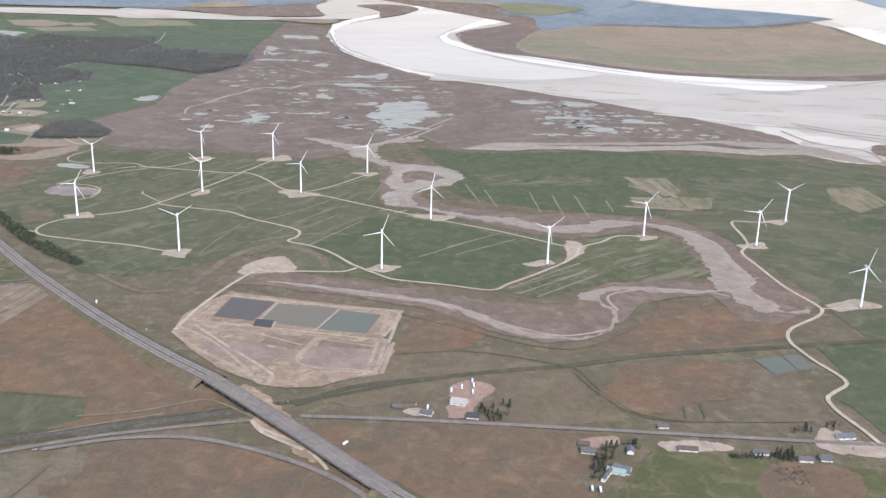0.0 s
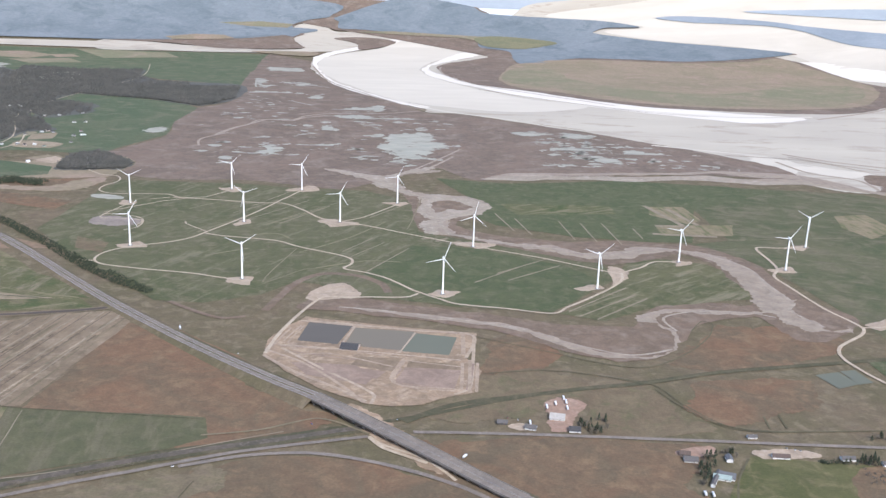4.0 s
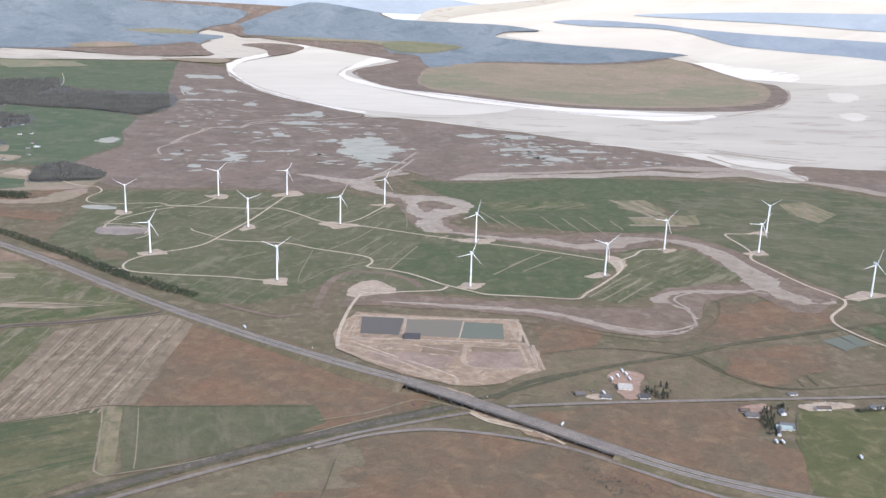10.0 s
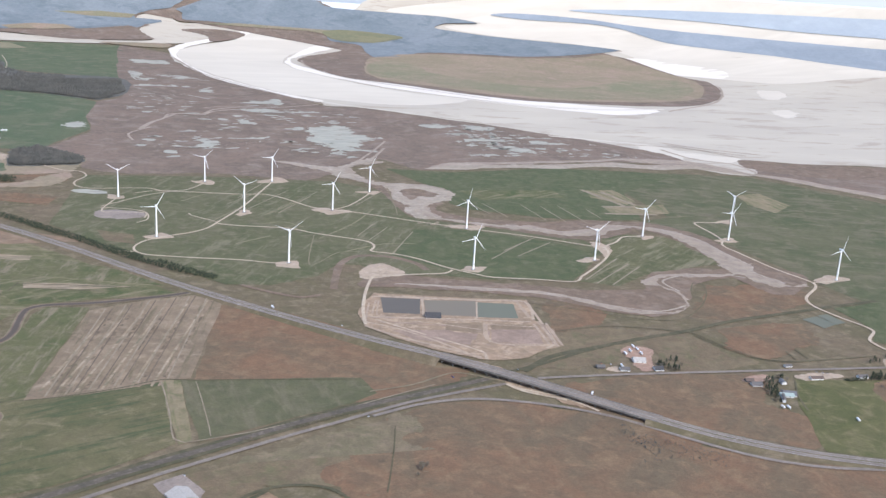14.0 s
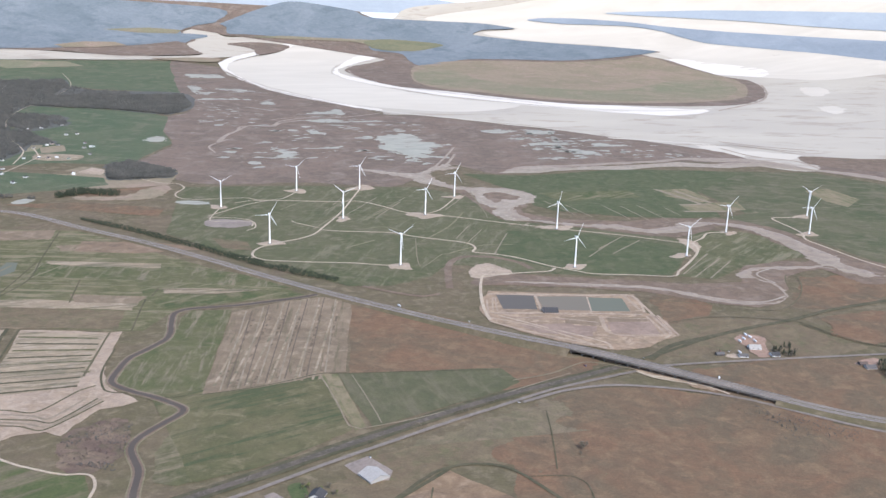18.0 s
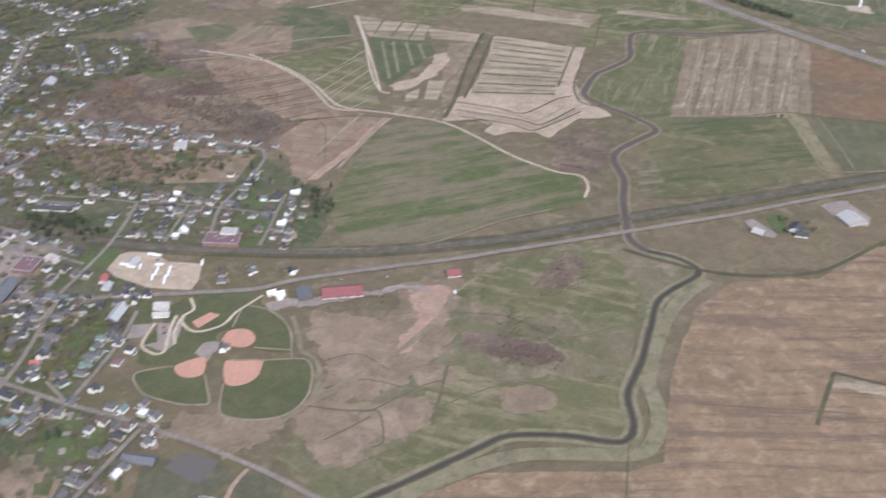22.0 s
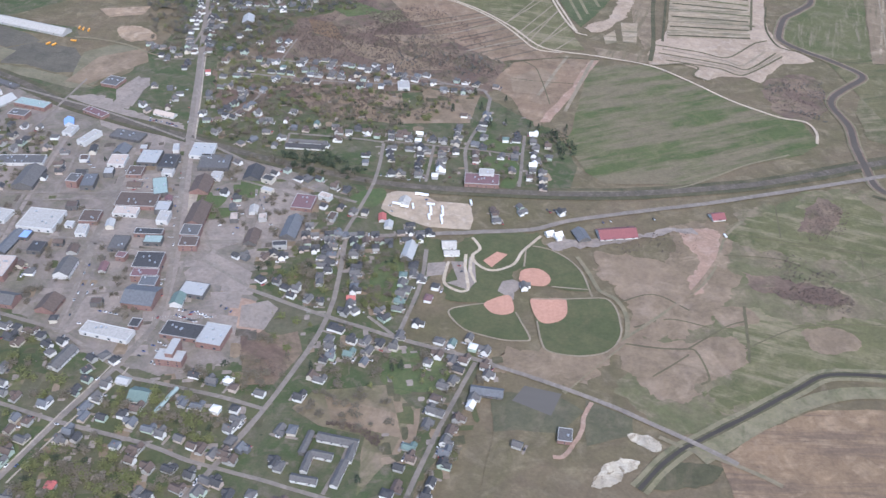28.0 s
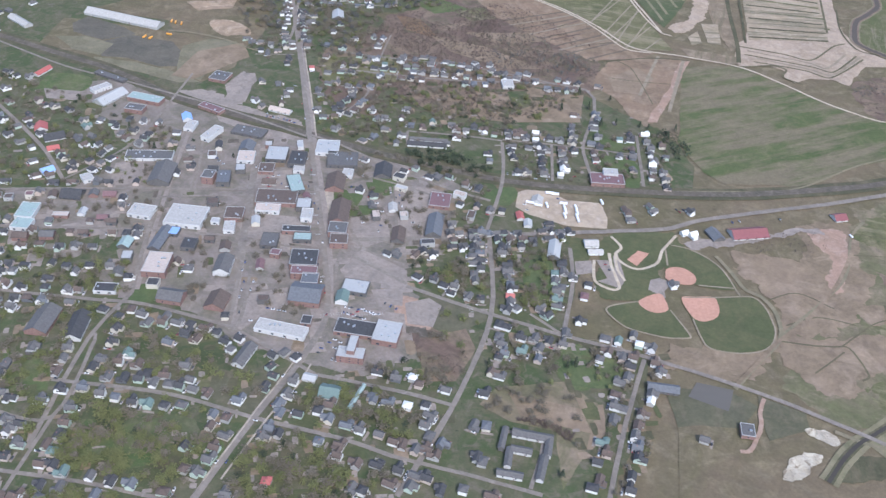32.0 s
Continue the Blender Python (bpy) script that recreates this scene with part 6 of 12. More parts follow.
patch("rough_brown", rust, 1.4, [(-215, 676), (-171, 639), (-149, 626), (-173, 603), (-217, 582), (-263, 577), (-322, 639), (-273, 729)])
patch("rough_brown", rust, 1.4, [(-93, 585), (-37, 575), (18, 549), (-15, 453), (-59, 490), (-82, 534)])
patch("rough_brown", moor, 1.45, [(-41, 725), (4, 735), (61, 676), (-3, 634), (-54, 617), (-80, 631)])
strip("creek", creekwater, 3, 4.7, [(-370, 874), (-398, 858), (-474, 839), (-523, 836), (-540, 824), (-543, 790), (-546, 754), (-564, 726), (-579, 706), (-589, 673), (-591, 651), (-573, 630), (-554, 615), (-533, 592), (-532, 581), (-546, 564), (-564, 541), (-569, 522), (-562, 489), (-564, 457), (-563, 424), (-562, 400), (-551, 386)])
strip("creek_bank", saltbank, 2.7, 8, [(-370, 874), (-398, 858), (-474, 839), (-523, 836), (-540, 824), (-543, 790), (-546, 754), (-564, 726), (-579, 706), (-589, 673), (-591, 651), (-573, 630), (-554, 615), (-533, 592), (-532, 581), (-546, 564), (-564, 541), (-569, 522), (-562, 489), (-564, 457), (-563, 424), (-562, 400), (-551, 386)])
strip("creek", peatwater, 3, 2.2, [(-551, 386), (-532, 380), (-519, 369), (-520, 359), (-546, 330), (-554, 299), (-561, 265), (-571, 233), (-569, 208), (-576, 194), (-606, 195), (-635, 191), (-652, 178), (-679, 155), (-709, 131), (-719, 123), (-730, 110), (-740, 95)])
strip("creek_bank", grassdark, 2.7, 4.6, [(-551, 386), (-532, 380), (-519, 369), (-520, 359), (-546, 330), (-554, 299), (-561, 265), (-571, 233), (-569, 208), (-576, 194), (-606, 195), (-635, 191), (-652, 178), (-679, 155), (-709, 131), (-719, 123), (-730, 110), (-740, 95)])
patch("river_arm", mud, 1.3, [(-2594, 4139), (-1890, 4130), (-1653, 4174), (-1157, 4183), (-643, 4007), (-508, 4034), (-843, 3862), (-1304, 3881), (-1784, 3895), (-2410, 3841)])
# western woods in the same haze-tinted blue-grey
patch("woods_west", hazed_woods, 2.15, [(-5600, 9200), (-2950, 12200), (-1200, 8200), (-1500, 5300), (-3735, 5500)])
patch("woods_west", hazed_woods, 2.2, [(-3735, 5987), (-573, 5562), (-748, 4668), (-1201, 4345), (-1572, 4299), (-1962, 4291), (-2718, 4341)])
patch("coast_fields", grass, 1.4, [(-2410, 3841), (-1507, 3801), (-1048, 3787), (-566, 3799), (-554, 3110), (-541, 2763), (-794, 2854), (-933, 3036), (-1186, 2978), (-2059, 3273)])
patch("field_plot", pasture_tan, 1.8, [(-1577, 3585), (-1461, 3627), (-1308, 3511), (-1356, 3361), (-1478, 3406)])
patch("field_plot", pasture_far, 1.8, [(-1402, 3322), (-1228, 3403), (-1145, 3283), (-1294, 3205)])
patch("field_plot", pasture_far, 1.8, [(-1314, 3775), (-970, 3742), (-881, 3556), (-1120, 3449)])
patch("field_plot", pasture_tan, 1.8, [(-1338, 3533), (-1261, 3556), (-1209, 3468), (-1276, 3424)])
patch("wood_floor", woodtops, 2, [(-2059, 3273), (-1492, 3248), (-1259, 2978), (-1179, 2962), (-933, 3036), (-786, 2825), (-541, 2763), (-505, 2465), (-576, 2309), (-734, 2422), (-923, 2502), (-965, 2268), (-1017, 2192), (-1344, 2113)])
patch("pool", pool, 2.6, [(-1499, 3174), (-1434, 3208), (-1365, 3187), (-1324, 3062), (-1387, 3014)])
patch("pool", pool, 2.6, [(-1199, 2672), (-1157, 2711), (-1182, 2869), (-1091, 2725), (-1105, 2646)])
patch("pool", pool, 2.6, [(-1149, 2884), (-1078, 2980), (-1025, 2871), (-1047, 2797), (-1114, 2839)])
patch("coast_fields", grass, 1.4, [(-1318, 2071), (-1008, 2175), (-965, 2268), (-915, 2479), (-727, 2401), (-585, 2289), (-577, 2059), (-635, 1859), (-668, 1705), (-1037, 1614)])
patch("field_plot", pasture_tan, 1.8, [(-732, 1606), (-707, 1643), (-680, 1619), (-685, 1579)])
patch("field_plot", pasture_far, 1.8, [(-924, 1881), (-847, 1896), (-801, 1871), (-808, 1806), (-876, 1779)])
patch("wood_floor", woodtops, 2.1, [(-993, 2267), (-979, 2337), (-854, 2311), (-821, 2127), (-886, 2108)])
patch("wood_floor", woodtops, 2.1, [(-916, 2026), (-859, 2043), (-783, 1899), (-830, 1883)])
strip("country_road", track, 2.6, 2.6, [(-828, 1676), (-831, 1817), (-903, 2026), (-936, 2149)])
patch("laydown_pad", lot, 2.6, [(-504, 1210), (-486, 1225), (-446, 1214), (-437, 1190), (-457, 1173), (-496, 1180)])
strip("track", track, 3.2, 2.2, [(-497, 1244), (-475, 1269), (-439, 1310), (-401, 1338)])
strip("track", track, 3.2, 2, [(-498, 1237), (-453, 1225), (-435, 1203), (-434, 1170), (-447, 1153)])
patch("field_plot", pasture_tan, 1.9, [(-714, 1617), (-686, 1640), (-664, 1606), (-680, 1557), (-710, 1571)])
patch("field_plot", pasture_tan, 1.9, [(-806, 1850), (-764, 1872), (-752, 1805), (-793, 1785)])
patch("field_plot", rust, 1.7, [(-702, 1419), (-632, 1445), (-568, 1469), (-554, 1411), (-593, 1358), (-681, 1376)])
patch("field_plot", rust, 1.6, [(-798, 1351), (-679, 1356), (-559, 1304), (-567, 1251), (-675, 1299)])
patch("rust_meadow", rust, 1.6, [(146, 697), (196, 706), (244, 711), (253, 687), (234, 647), (198, 639), (155, 615), (133, 630), (124, 653), (144, 668)])
patch("rust_meadow", rust, 1.7, [(224, 553), (274, 545), (263, 508), (203, 497)])
patch("rough_brown", moor, 1.4, [(58, 675), (107, 682), (118, 639), (138, 609), (92, 599), (45, 597)])
strip("ditch", ditchline, 2.7, 1.4, [(111, 685), (124, 650), (147, 615), (174, 607), (215, 608), (274, 611)])
strip("rut", ditchline, 2.6, 1.6, [(120, 508), (130, 536), (147, 565)])
strip("rut", ditchline, 2.6, 1.6, [(197, 637), (195, 613)])
strip("rut", ditchline, 2.6, 1.6, [(184, 634), (181, 612)])
patch("residential", yard, 0.95, [(-1347, 889), (-1104, 886), (-1070, 784), (-1121, 722), (-1025, 725), (-988, 653), (-1068, 609), (-1047, 541), (-1133, 525)])
strip("street", asphalt, 3.1, 2.6, [(-1118, 539), (-1121, 576), (-1135, 630), (-1155, 698), (-1146, 732), (-1113, 747)])
strip("street", asphalt, 3.1, 2, [(-1061, 708), (-1036, 646), (-1069, 635), (-1122, 634), (-1129, 602)])
strip("street", asphalt, 3.1, 2, [(-1155, 698), (-1186, 720), (-1220, 721)])
strip("street", asphalt, 3.1, 2, [(-1146, 732), (-1147, 777), (-1118, 818), (-1097, 850)])
strip("street", asphalt, 3.1, 2, [(-1251, 828), (-1199, 811), (-1145, 786)])
strip("street", asphalt, 3.1, 1.8, [(-1106, 702), (-1070, 639)])
patch("scrub_heath", scrub, 1.3, [(-1046, 723), (-954, 723), (-919, 686), (-851, 596), (-854, 534), (-968, 530), (-1028, 535), (-1060, 580), (-980, 629)])
patch("heath_plot", drygrass, 1.5, [(-966, 594), (-901, 608), (-891, 590), (-934, 577)])
patch("heath_plot", meadow, 1.5, [(-986, 646), (-945, 659), (-927, 639), (-960, 621)])
patch("heath_plot", rust, 1.5, [(-1032, 618), (-1008, 615), (-986, 573), (-1019, 587)])
patch("heath_plot", lawnmix, 1.5, [(-1025, 656), (-994, 667), (-964, 648), (-997, 630)])
patch("heath_plot", drygrass, 1.5, [(-1060, 776), (-990, 835), (-925, 890), (-954, 761), (-1034, 724)])
patch("heath_plot", crop_n, 1.5, [(-1014, 771), (-977, 794), (-949, 765), (-986, 729)])
patch("heath_plot", plough_c, 1.5, [(-969, 731), (-900, 789), (-886, 719), (-936, 703)])
patch("heath_plot", saltmarsh, 1.5, [(-1065, 748), (-1039, 754), (-1022, 725), (-1043, 716)])
patch("heath_plot", saltmarsh, 1.5, [(-1000, 708), (-970, 718), (-960, 706), (-986, 695)])
patch("heath_plot", crop_n, 1.5, [(-963, 834), (-906, 865), (-854, 838), (-836, 776), (-884, 727), (-903, 788)])
patch("heath_plot", drygrass, 1.5, [(-969, 833), (-958, 886), (-927, 896), (-931, 862)])
strip("drill_strip", strawline, 2.5, 2.5, [(-948, 703), (-890, 751), (-836, 776)])
strip("drill_strip", strawline, 2.5, 2.5, [(-996, 674), (-945, 695), (-914, 687)])
strip("rut", ditchline, 2.5, 1, [(-752, 233), (-727, 248), (-706, 236)])
strip("rut", ditchline, 2.5, 1, [(-739, 215), (-718, 226), (-696, 222)])
strip("rut", ditchline, 2.5, 1, [(-709, 201), (-686, 224), (-674, 231)])
strip("rut", ditchline, 2.5, 1, [(-730, 175), (-709, 196)])
strip("drained_bed", palestrip, 2.9, 4, [(-32, 1160), (26, 1131), (92, 1106), (147, 1075), (170, 1086), (214, 1111), (249, 1111), (289, 1082), (317, 1034), (317, 974), (321, 909), (308, 884), (323, 836)])
strip("drained_bed", palestrip, 2.9, 3, [(151, 772), (109, 757), (66, 778), (17, 819), (-41, 843), (-124, 868), (-161, 875)])
strip("drained_bed", palestrip, 2.9, 5, [(-64, 1362), (-19, 1379), (21, 1351), (28, 1316), (10, 1278), (-27, 1250), (-42, 1222), (-31, 1163)])
strip("drained_bed", palestrip, 2.9, 4, [(-88, 1550), (-114, 1510), (-132, 1455), (-100, 1420), (-61, 1379)])
strip("drained_bed", palestrip, 2.9, 3, [(169, 820), (166, 857), (207, 878), (260, 876), (284, 863)])
patch("rough_brown", moor, 1.25, [(-418, 465), (-337, 501), (-259, 530), (-232, 483), (-265, 404), (-289, 447), (-326, 458), (-360, 450), (-425, 388), (-490, 373), (-512, 377), (-460, 420)])
patch("ballfield", turf, 2.4, [(-808, 261), (-806, 283), (-802, 285), (-792, 284), (-778, 274), (-770, 261), (-765, 245), (-789, 246)])
patch("ballfield", turf, 2.4, [(-848, 212), (-846, 215), (-827, 223), (-809, 220), (-799, 196), (-802, 193), (-815, 193), (-829, 195), (-840, 201)])
patch("ballfield", turf, 2.4, [(-800, 231), (-786, 234), (-756, 239), (-751, 233), (-747, 219), (-747, 206), (-754, 193), (-765, 187), (-780, 185), (-790, 189), (-796, 213)])
patch("infield", clay, 2.8, [(-808, 249), (-808, 254), (-807, 259), (-802, 262), (-796, 262), (-791, 258), (-789, 253), (-790, 248), (-794, 245), (-803, 245)])
patch("infield", clay, 2.8, [(-827, 222), (-826, 225), (-820, 230), (-813, 233), (-810, 226), (-809, 219), (-811, 216), (-816, 214), (-822, 215), (-826, 219)])
patch("infield", clay, 2.8, [(-800, 231), (-790, 234), (-780, 235), (-778, 229), (-778, 221), (-781, 215), (-787, 211), (-792, 211), (-796, 215)])
strip("park_path", strawline, 2.9, 1.1, [(-806, 283), (-806, 273), (-806, 263)])
strip("park_path", strawline, 2.9, 1.1, [(-802, 286), (-791, 284), (-779, 276), (-770, 263), (-765, 245), (-763, 239)])
strip("park_path", strawline, 2.9, 1.1, [(-788, 246), (-777, 246), (-766, 246)])
strip("park_path", strawline, 2.9, 1.1, [(-799, 232), (-779, 235), (-756, 239), (-750, 233), (-747, 219), (-747, 206), (-753, 193), (-765, 186), (-780, 185), (-790, 189), (-795, 212)])
strip("park_path", strawline, 2.9, 1.1, [(-827, 223), (-840, 218), (-847, 213), (-844, 206), (-836, 198), (-825, 194), (-813, 192), (-802, 193), (-798, 195), (-803, 207), (-808, 218)])
patch("park_lot", lot, 2.7, [(-820, 236), (-818, 246), (-812, 249), (-806, 246), (-807, 241), (-810, 236), (-810, 229), (-815, 233)])
# wet flats and channels, with glare painted as near-white mud and water
patch("wet_flats", sheen_mud, 1.25, [(-377, 3568), (-320, 3871), (-155, 4249), (4, 4944), (166, 5164), (302, 5024), (299, 4550), (198, 4076), (61, 3730), (-7, 3403), (21, 3136), (148, 2823), (259, 2636), (417, 2494), (206, 2350), (4, 2430), (-107, 2540), (-240, 2851), (-328, 3134)])
patch("channel_water", sheen_water, 1.35, [(-405, 3680), (-390, 3478), (-368, 3277), (-342, 3098), (-308, 2953), (-273, 2819), (-241, 2737), (-196, 2634), (-152, 2562), (-111, 2481), (-70, 2426), (-25, 2363), (-16, 2407), (-67, 2472), (-108, 2528), (-150, 2611), (-194, 2700), (-241, 2808), (-291, 2954), (-328, 3117), (-358, 3298), (-375, 3523), (-368, 3686), (-331, 3895), (-253, 4107), (-152, 4380), (-65, 4648), (-12, 4898), (26, 5080), (-31, 5108), (-84, 4879), (-175, 4513), (-277, 4224), (-356, 4000), (-395, 3805)])
patch("channel_water", sheen_water, 1.35, [(174, 4072), (273, 4339), (310, 4553), (334, 4487), (306, 4156), (229, 3968), (145, 3794), (66, 3611), (31, 3493), (29, 3326), (95, 3126), (172, 2997), (302, 2866), (396, 2754), (536, 2626), (667, 2506), (805, 2429), (954, 2388), (927, 2332), (784, 2264), (678, 2313), (549, 2396), (421, 2507), (267, 2677), (154, 2869), (81, 3005), (12, 3190), (3, 3404), (46, 3631)])
patch("channel_water", sheen_water, 1.35, [(1607, 4182), (1838, 4191), (1878, 3991), (1974, 3814), (1906, 3558), (1744, 3362), (1668, 3396), (1589, 3474), (1607, 3711), (1572, 3915)])
patch("wet_flats", sheen_mud, 1.35, [(1676, 2976), (1767, 2983), (1683, 2813), (1555, 2714), (1575, 2806)])
patch("wet_flats", sheen_mud, 1.35, [(1359, 2415), (1454, 2467), (1408, 2358), (1321, 2289)])
patch("wet_flats", sheen_mud, 1.3, [(593, 1819), (651, 1777), (676, 1711), (730, 1684), (774, 1646), (731, 1600), (669, 1614), (628, 1581), (598, 1543), (593, 1627), (590, 1725)])
strip("tide_line", saltbank, 2.5, 4, [(148, 2823), (267, 2677), (424, 2519), (553, 2407), (695, 2357)])
strip("tide_line", mudpink, 2.5, 7, [(677, 1833), (727, 1776), (783, 1735), (849, 1695)])
strip("tide_line", mudpink, 2.5, 6, [(677, 1804), (732, 1736), (805, 1683)])
patch("far_clearing_strip", pasture_far, 3.5, [(-264, 5320), (-62, 5483), (181, 5358), (450, 5245), (632, 5025), (515, 4674), (391, 4799), (281, 5106), (46, 5176)])
patch("far_clearing_strip", pasture_tan, 3.5, [(-1139, 4563), (-1039, 4781), (-898, 4780), (-822, 4571), (-938, 4436), (-1074, 4402)])
patch("far_clearing_strip", pasture_far, 3.5, [(-1074, 5790), (-844, 6000), (-637, 5836), (-647, 5499), (-860, 5532)])
patch("pool", pool, 2.4, [(-524, 3277), (-472, 3303), (-411, 3272), (-412, 3179), (-465, 3191), (-506, 3186)])
patch("pool", pool, 2.4, [(-495, 2591), (-466, 2630), (-431, 2619), (-377, 2635), (-368, 2457), (-414, 2444), (-445, 2487), (-476, 2520)])
patch("pool", pool, 2.4, [(-523, 2917), (-506, 2950), (-487, 2831), (-461, 2748), (-472, 2707), (-498, 2759)])
patch("pool", pool, 2.4, [(-426, 2880), (-380, 2854), (-342, 2814), (-366, 2769), (-412, 2808)])
patch("pool", pool, 2.4, [(-321, 2528), (-299, 2553), (-286, 2519), (-302, 2495)])
patch("pool", pool, 2.4, [(-255, 2274), (-217, 2325), (-174, 2368), (-136, 2412), (-130, 2349), (-163, 2307), (-204, 2286), (-235, 2256)])
patch("pool", pool, 2.4, [(-241, 2199), (-206, 2209), (-167, 2210), (-108, 2184), (-38, 2176), (-42, 2123), (-86, 2131), (-130, 2148), (-181, 2164), (-220, 2173)])
patch("pool", pool, 2.4, [(-265, 2037), (-241, 2061), (-221, 2014), (-238, 1991), (-259, 2006)])
patch("pool", pool, 2.4, [(-325, 1797), (-298, 1810), (-260, 1816), (-217, 1790), (-249, 1765), (-262, 1741), (-269, 1706), (-296, 1713), (-318, 1719), (-326, 1761)])
patch("pool", pool, 2.4, [(-362, 1804), (-341, 1791), (-325, 1755), (-319, 1696), (-334, 1702), (-350, 1743)])
patch("pool", pool, 2.4, [(-124, 1902), (-95, 1961), (-64, 1984), (-38, 1968), (-17, 1909), (4, 1867), (25, 1832), (-5, 1800), (-26, 1793), (-37, 1737), (-56, 1696), (-74, 1673), (-96, 1641), (-107, 1680), (-98, 1738), (-113, 1763), (-123, 1827)])
patch("pool", pool, 2.4, [(-157, 1938), (-132, 1953), (-126, 1924), (-144, 1910)])
patch("pool", pool, 2.4, [(210, 1824), (256, 1837), (294, 1823), (309, 1782), (286, 1750), (241, 1757), (209, 1771)])
patch("pool", pool, 2.4, [(337, 1850), (375, 1886), (400, 1864), (444, 1821), (420, 1794), (384, 1815), (341, 1795), (324, 1809)])
patch("pool", pool, 2.4, [(265, 2001), (302, 2017), (329, 1993), (303, 1969), (270, 1969)])
patch("pool", pool, 2.4, [(158, 2016), (207, 2033), (228, 2008), (195, 1977), (164, 1977)])
patch("pool", pool, 2.4, [(267, 1757), (307, 1743), (314, 1706), (278, 1682), (262, 1707)])
patch("pool", pool, 2.4, [(372, 1717), (409, 1735), (408, 1692), (370, 1657)])
patch("pool", pool, 2.4, [(-419, 1666), (-398, 1670), (-393, 1649), (-412, 1644)])
patch("pool", pool, 2.4, [(-607, 1953), (-576, 1967), (-576, 1918), (-591, 1891)])
strip("tidal_creek", mudpink, 2.45, 7, [(-460, 1890), (-440, 1982), (-415, 2044), (-401, 2109), (-334, 2118), (-304, 2189), (-245, 2236), (-151, 2248), (-36, 2321)])
strip("tidal_creek", mudpink, 2.45, 5, [(-471, 1769), (-481, 1844), (-441, 1924)])
strip("tidal_creek", mudpink, 2.45, 5, [(-87, 1552), (-50, 1628), (-11, 1713), (25, 1799)])
strip("tidal_creek", mudpink, 2.45, 5, [(-324, 2216), (-272, 2245), (-205, 2247)])
strip("field_edge", ditchline, 2.5, 0.9, [(-572, 195), (-575, 159), (-576, 127)])
strip("rut", ditchline, 2.55, 1.3, [(-746, 200), (-730, 199), (-714, 200), (-705, 200), (-699, 178), (-704, 173)])
strip("rut", ditchline, 2.55, 1.6, [(-673, 245), (-674, 224), (-675, 205), (-676, 195)])


def puddles(outline, count, size, seed, label):
    """Countless small wet pans of the salt marsh, each of its own ragged outline."""
    rnd = random.Random(seed)
    bm = bmesh.new()
    xs, ys = [p[0] for p in outline], [p[1] for p in outline]
    made = 0
    while made < count:
        x, y = rnd.uniform(min(xs), max(xs)), rnd.uniform(min(ys), max(ys))
        if not within(x, y, outline) or noise.noise((x * 0.006, y * 0.006, seed)) < 0.0:
            continue
        made += 1
        a, l, ring = rnd.uniform(-0.5, 0.5), size * rnd.uniform(0.3, 1.6) ** 1.5, []
        w = l * rnd.uniform(0.25, 0.8)
        for k in range(9):
            t = 2 * math.pi * k / 9
            u, v = l * math.cos(t) * rnd.uniform(0.45, 1.2), w * math.sin(t) * rnd.uniform(0.4, 1.3)
            ring.append(bm.verts.new((x + u * math.cos(a) - v * math.sin(a), y + u * math.sin(a) + v * math.cos(a), lift(2.4, x, y))))
        bm.faces.new(ring)
    return tagged(finish("marsh_pan", bm, pool), label, "marsh pools", kind="stuff")


puddles([(-480, 2900), (-500, 2400), (-520, 1900), (-420, 1600), (-200, 1560), (60, 1640), (300, 1660), (560, 1640), (540, 1760), (300, 2020), (-100, 2240), (-380, 2900)], 260, 9, 5, "small pale pans of water scattered over the salt marsh")
puddles([(120, 1640), (560, 1640), (540, 1760), (300, 2000), (140, 2050)], 150, 8, 6, "broken pale pans of the eastern salt marsh")
patch("fallow_field", plough_c, 1.6, [(-834, 558), (-805, 576), (-761, 578), (-773, 533), (-783, 498), (-792, 473), (-801, 452), (-812, 455), (-818, 459), (-825, 479), (-830, 490), (-840, 502), (-848, 509), (-843, 534)])
patch("fallow_strip", clay_dull, 1.75, [(-767, 577), (-760, 577), (-780, 505), (-797, 455), (-805, 455), (-784, 515)])
strip("rut", ditchline, 2.5, 0.9, [(-825, 562), (-814, 551), (-804, 511), (-799, 486)])
strip("rut", ditchline, 2.5, 0.9, [(-834, 527), (-812, 525), (-781, 526)])
patch("clay_patch", clay_dull, 2, [(-704, 318), (-683, 326), (-679, 314), (-685, 287), (-694, 268), (-700, 255), (-705, 256), (-704, 269), (-697, 285), (-704, 305)])
patch("meadow_patch", moorgrass, 1.6, [(-274, 530), (-235, 550), (-222, 524), (-238, 498), (-212, 480), (-236, 455), (-222, 427), (-243, 398), (-254, 365), (-283, 371), (-297, 404), (-320, 439), (-352, 450), (-375, 470), (-371, 488), (-319, 511)])
patch("moor_patch", rust, 1.7, [(-303, 473), (-281, 482), (-266, 471), (-271, 449), (-287, 442), (-305, 455)])
strip("ditch", grassdark, 2.75, 3.4, [(-389, 415), (-365, 433), (-343, 450)])
strip("worn_line", grassdark, 2.5, 1.0, [(-238, 530), (-251, 479), (-265, 434)])
strip("worn_line", grassdark, 2.5, 1.0, [(-292, 428), (-259, 422), (-251, 406), (-261, 368)])
strip("worn_line", grassdark, 2.5, 1.2, [(-361, 426), (-374, 388)])
patch("gravel_lot", lot, 1.8, [(-418, 470), (-398, 480), (-384, 455), (-390, 442), (-406, 444)])
patch("gravel_lot", lot, 1.8, [(-478, 438), (-471, 442), (-457, 422), (-460, 416), (-472, 419)])
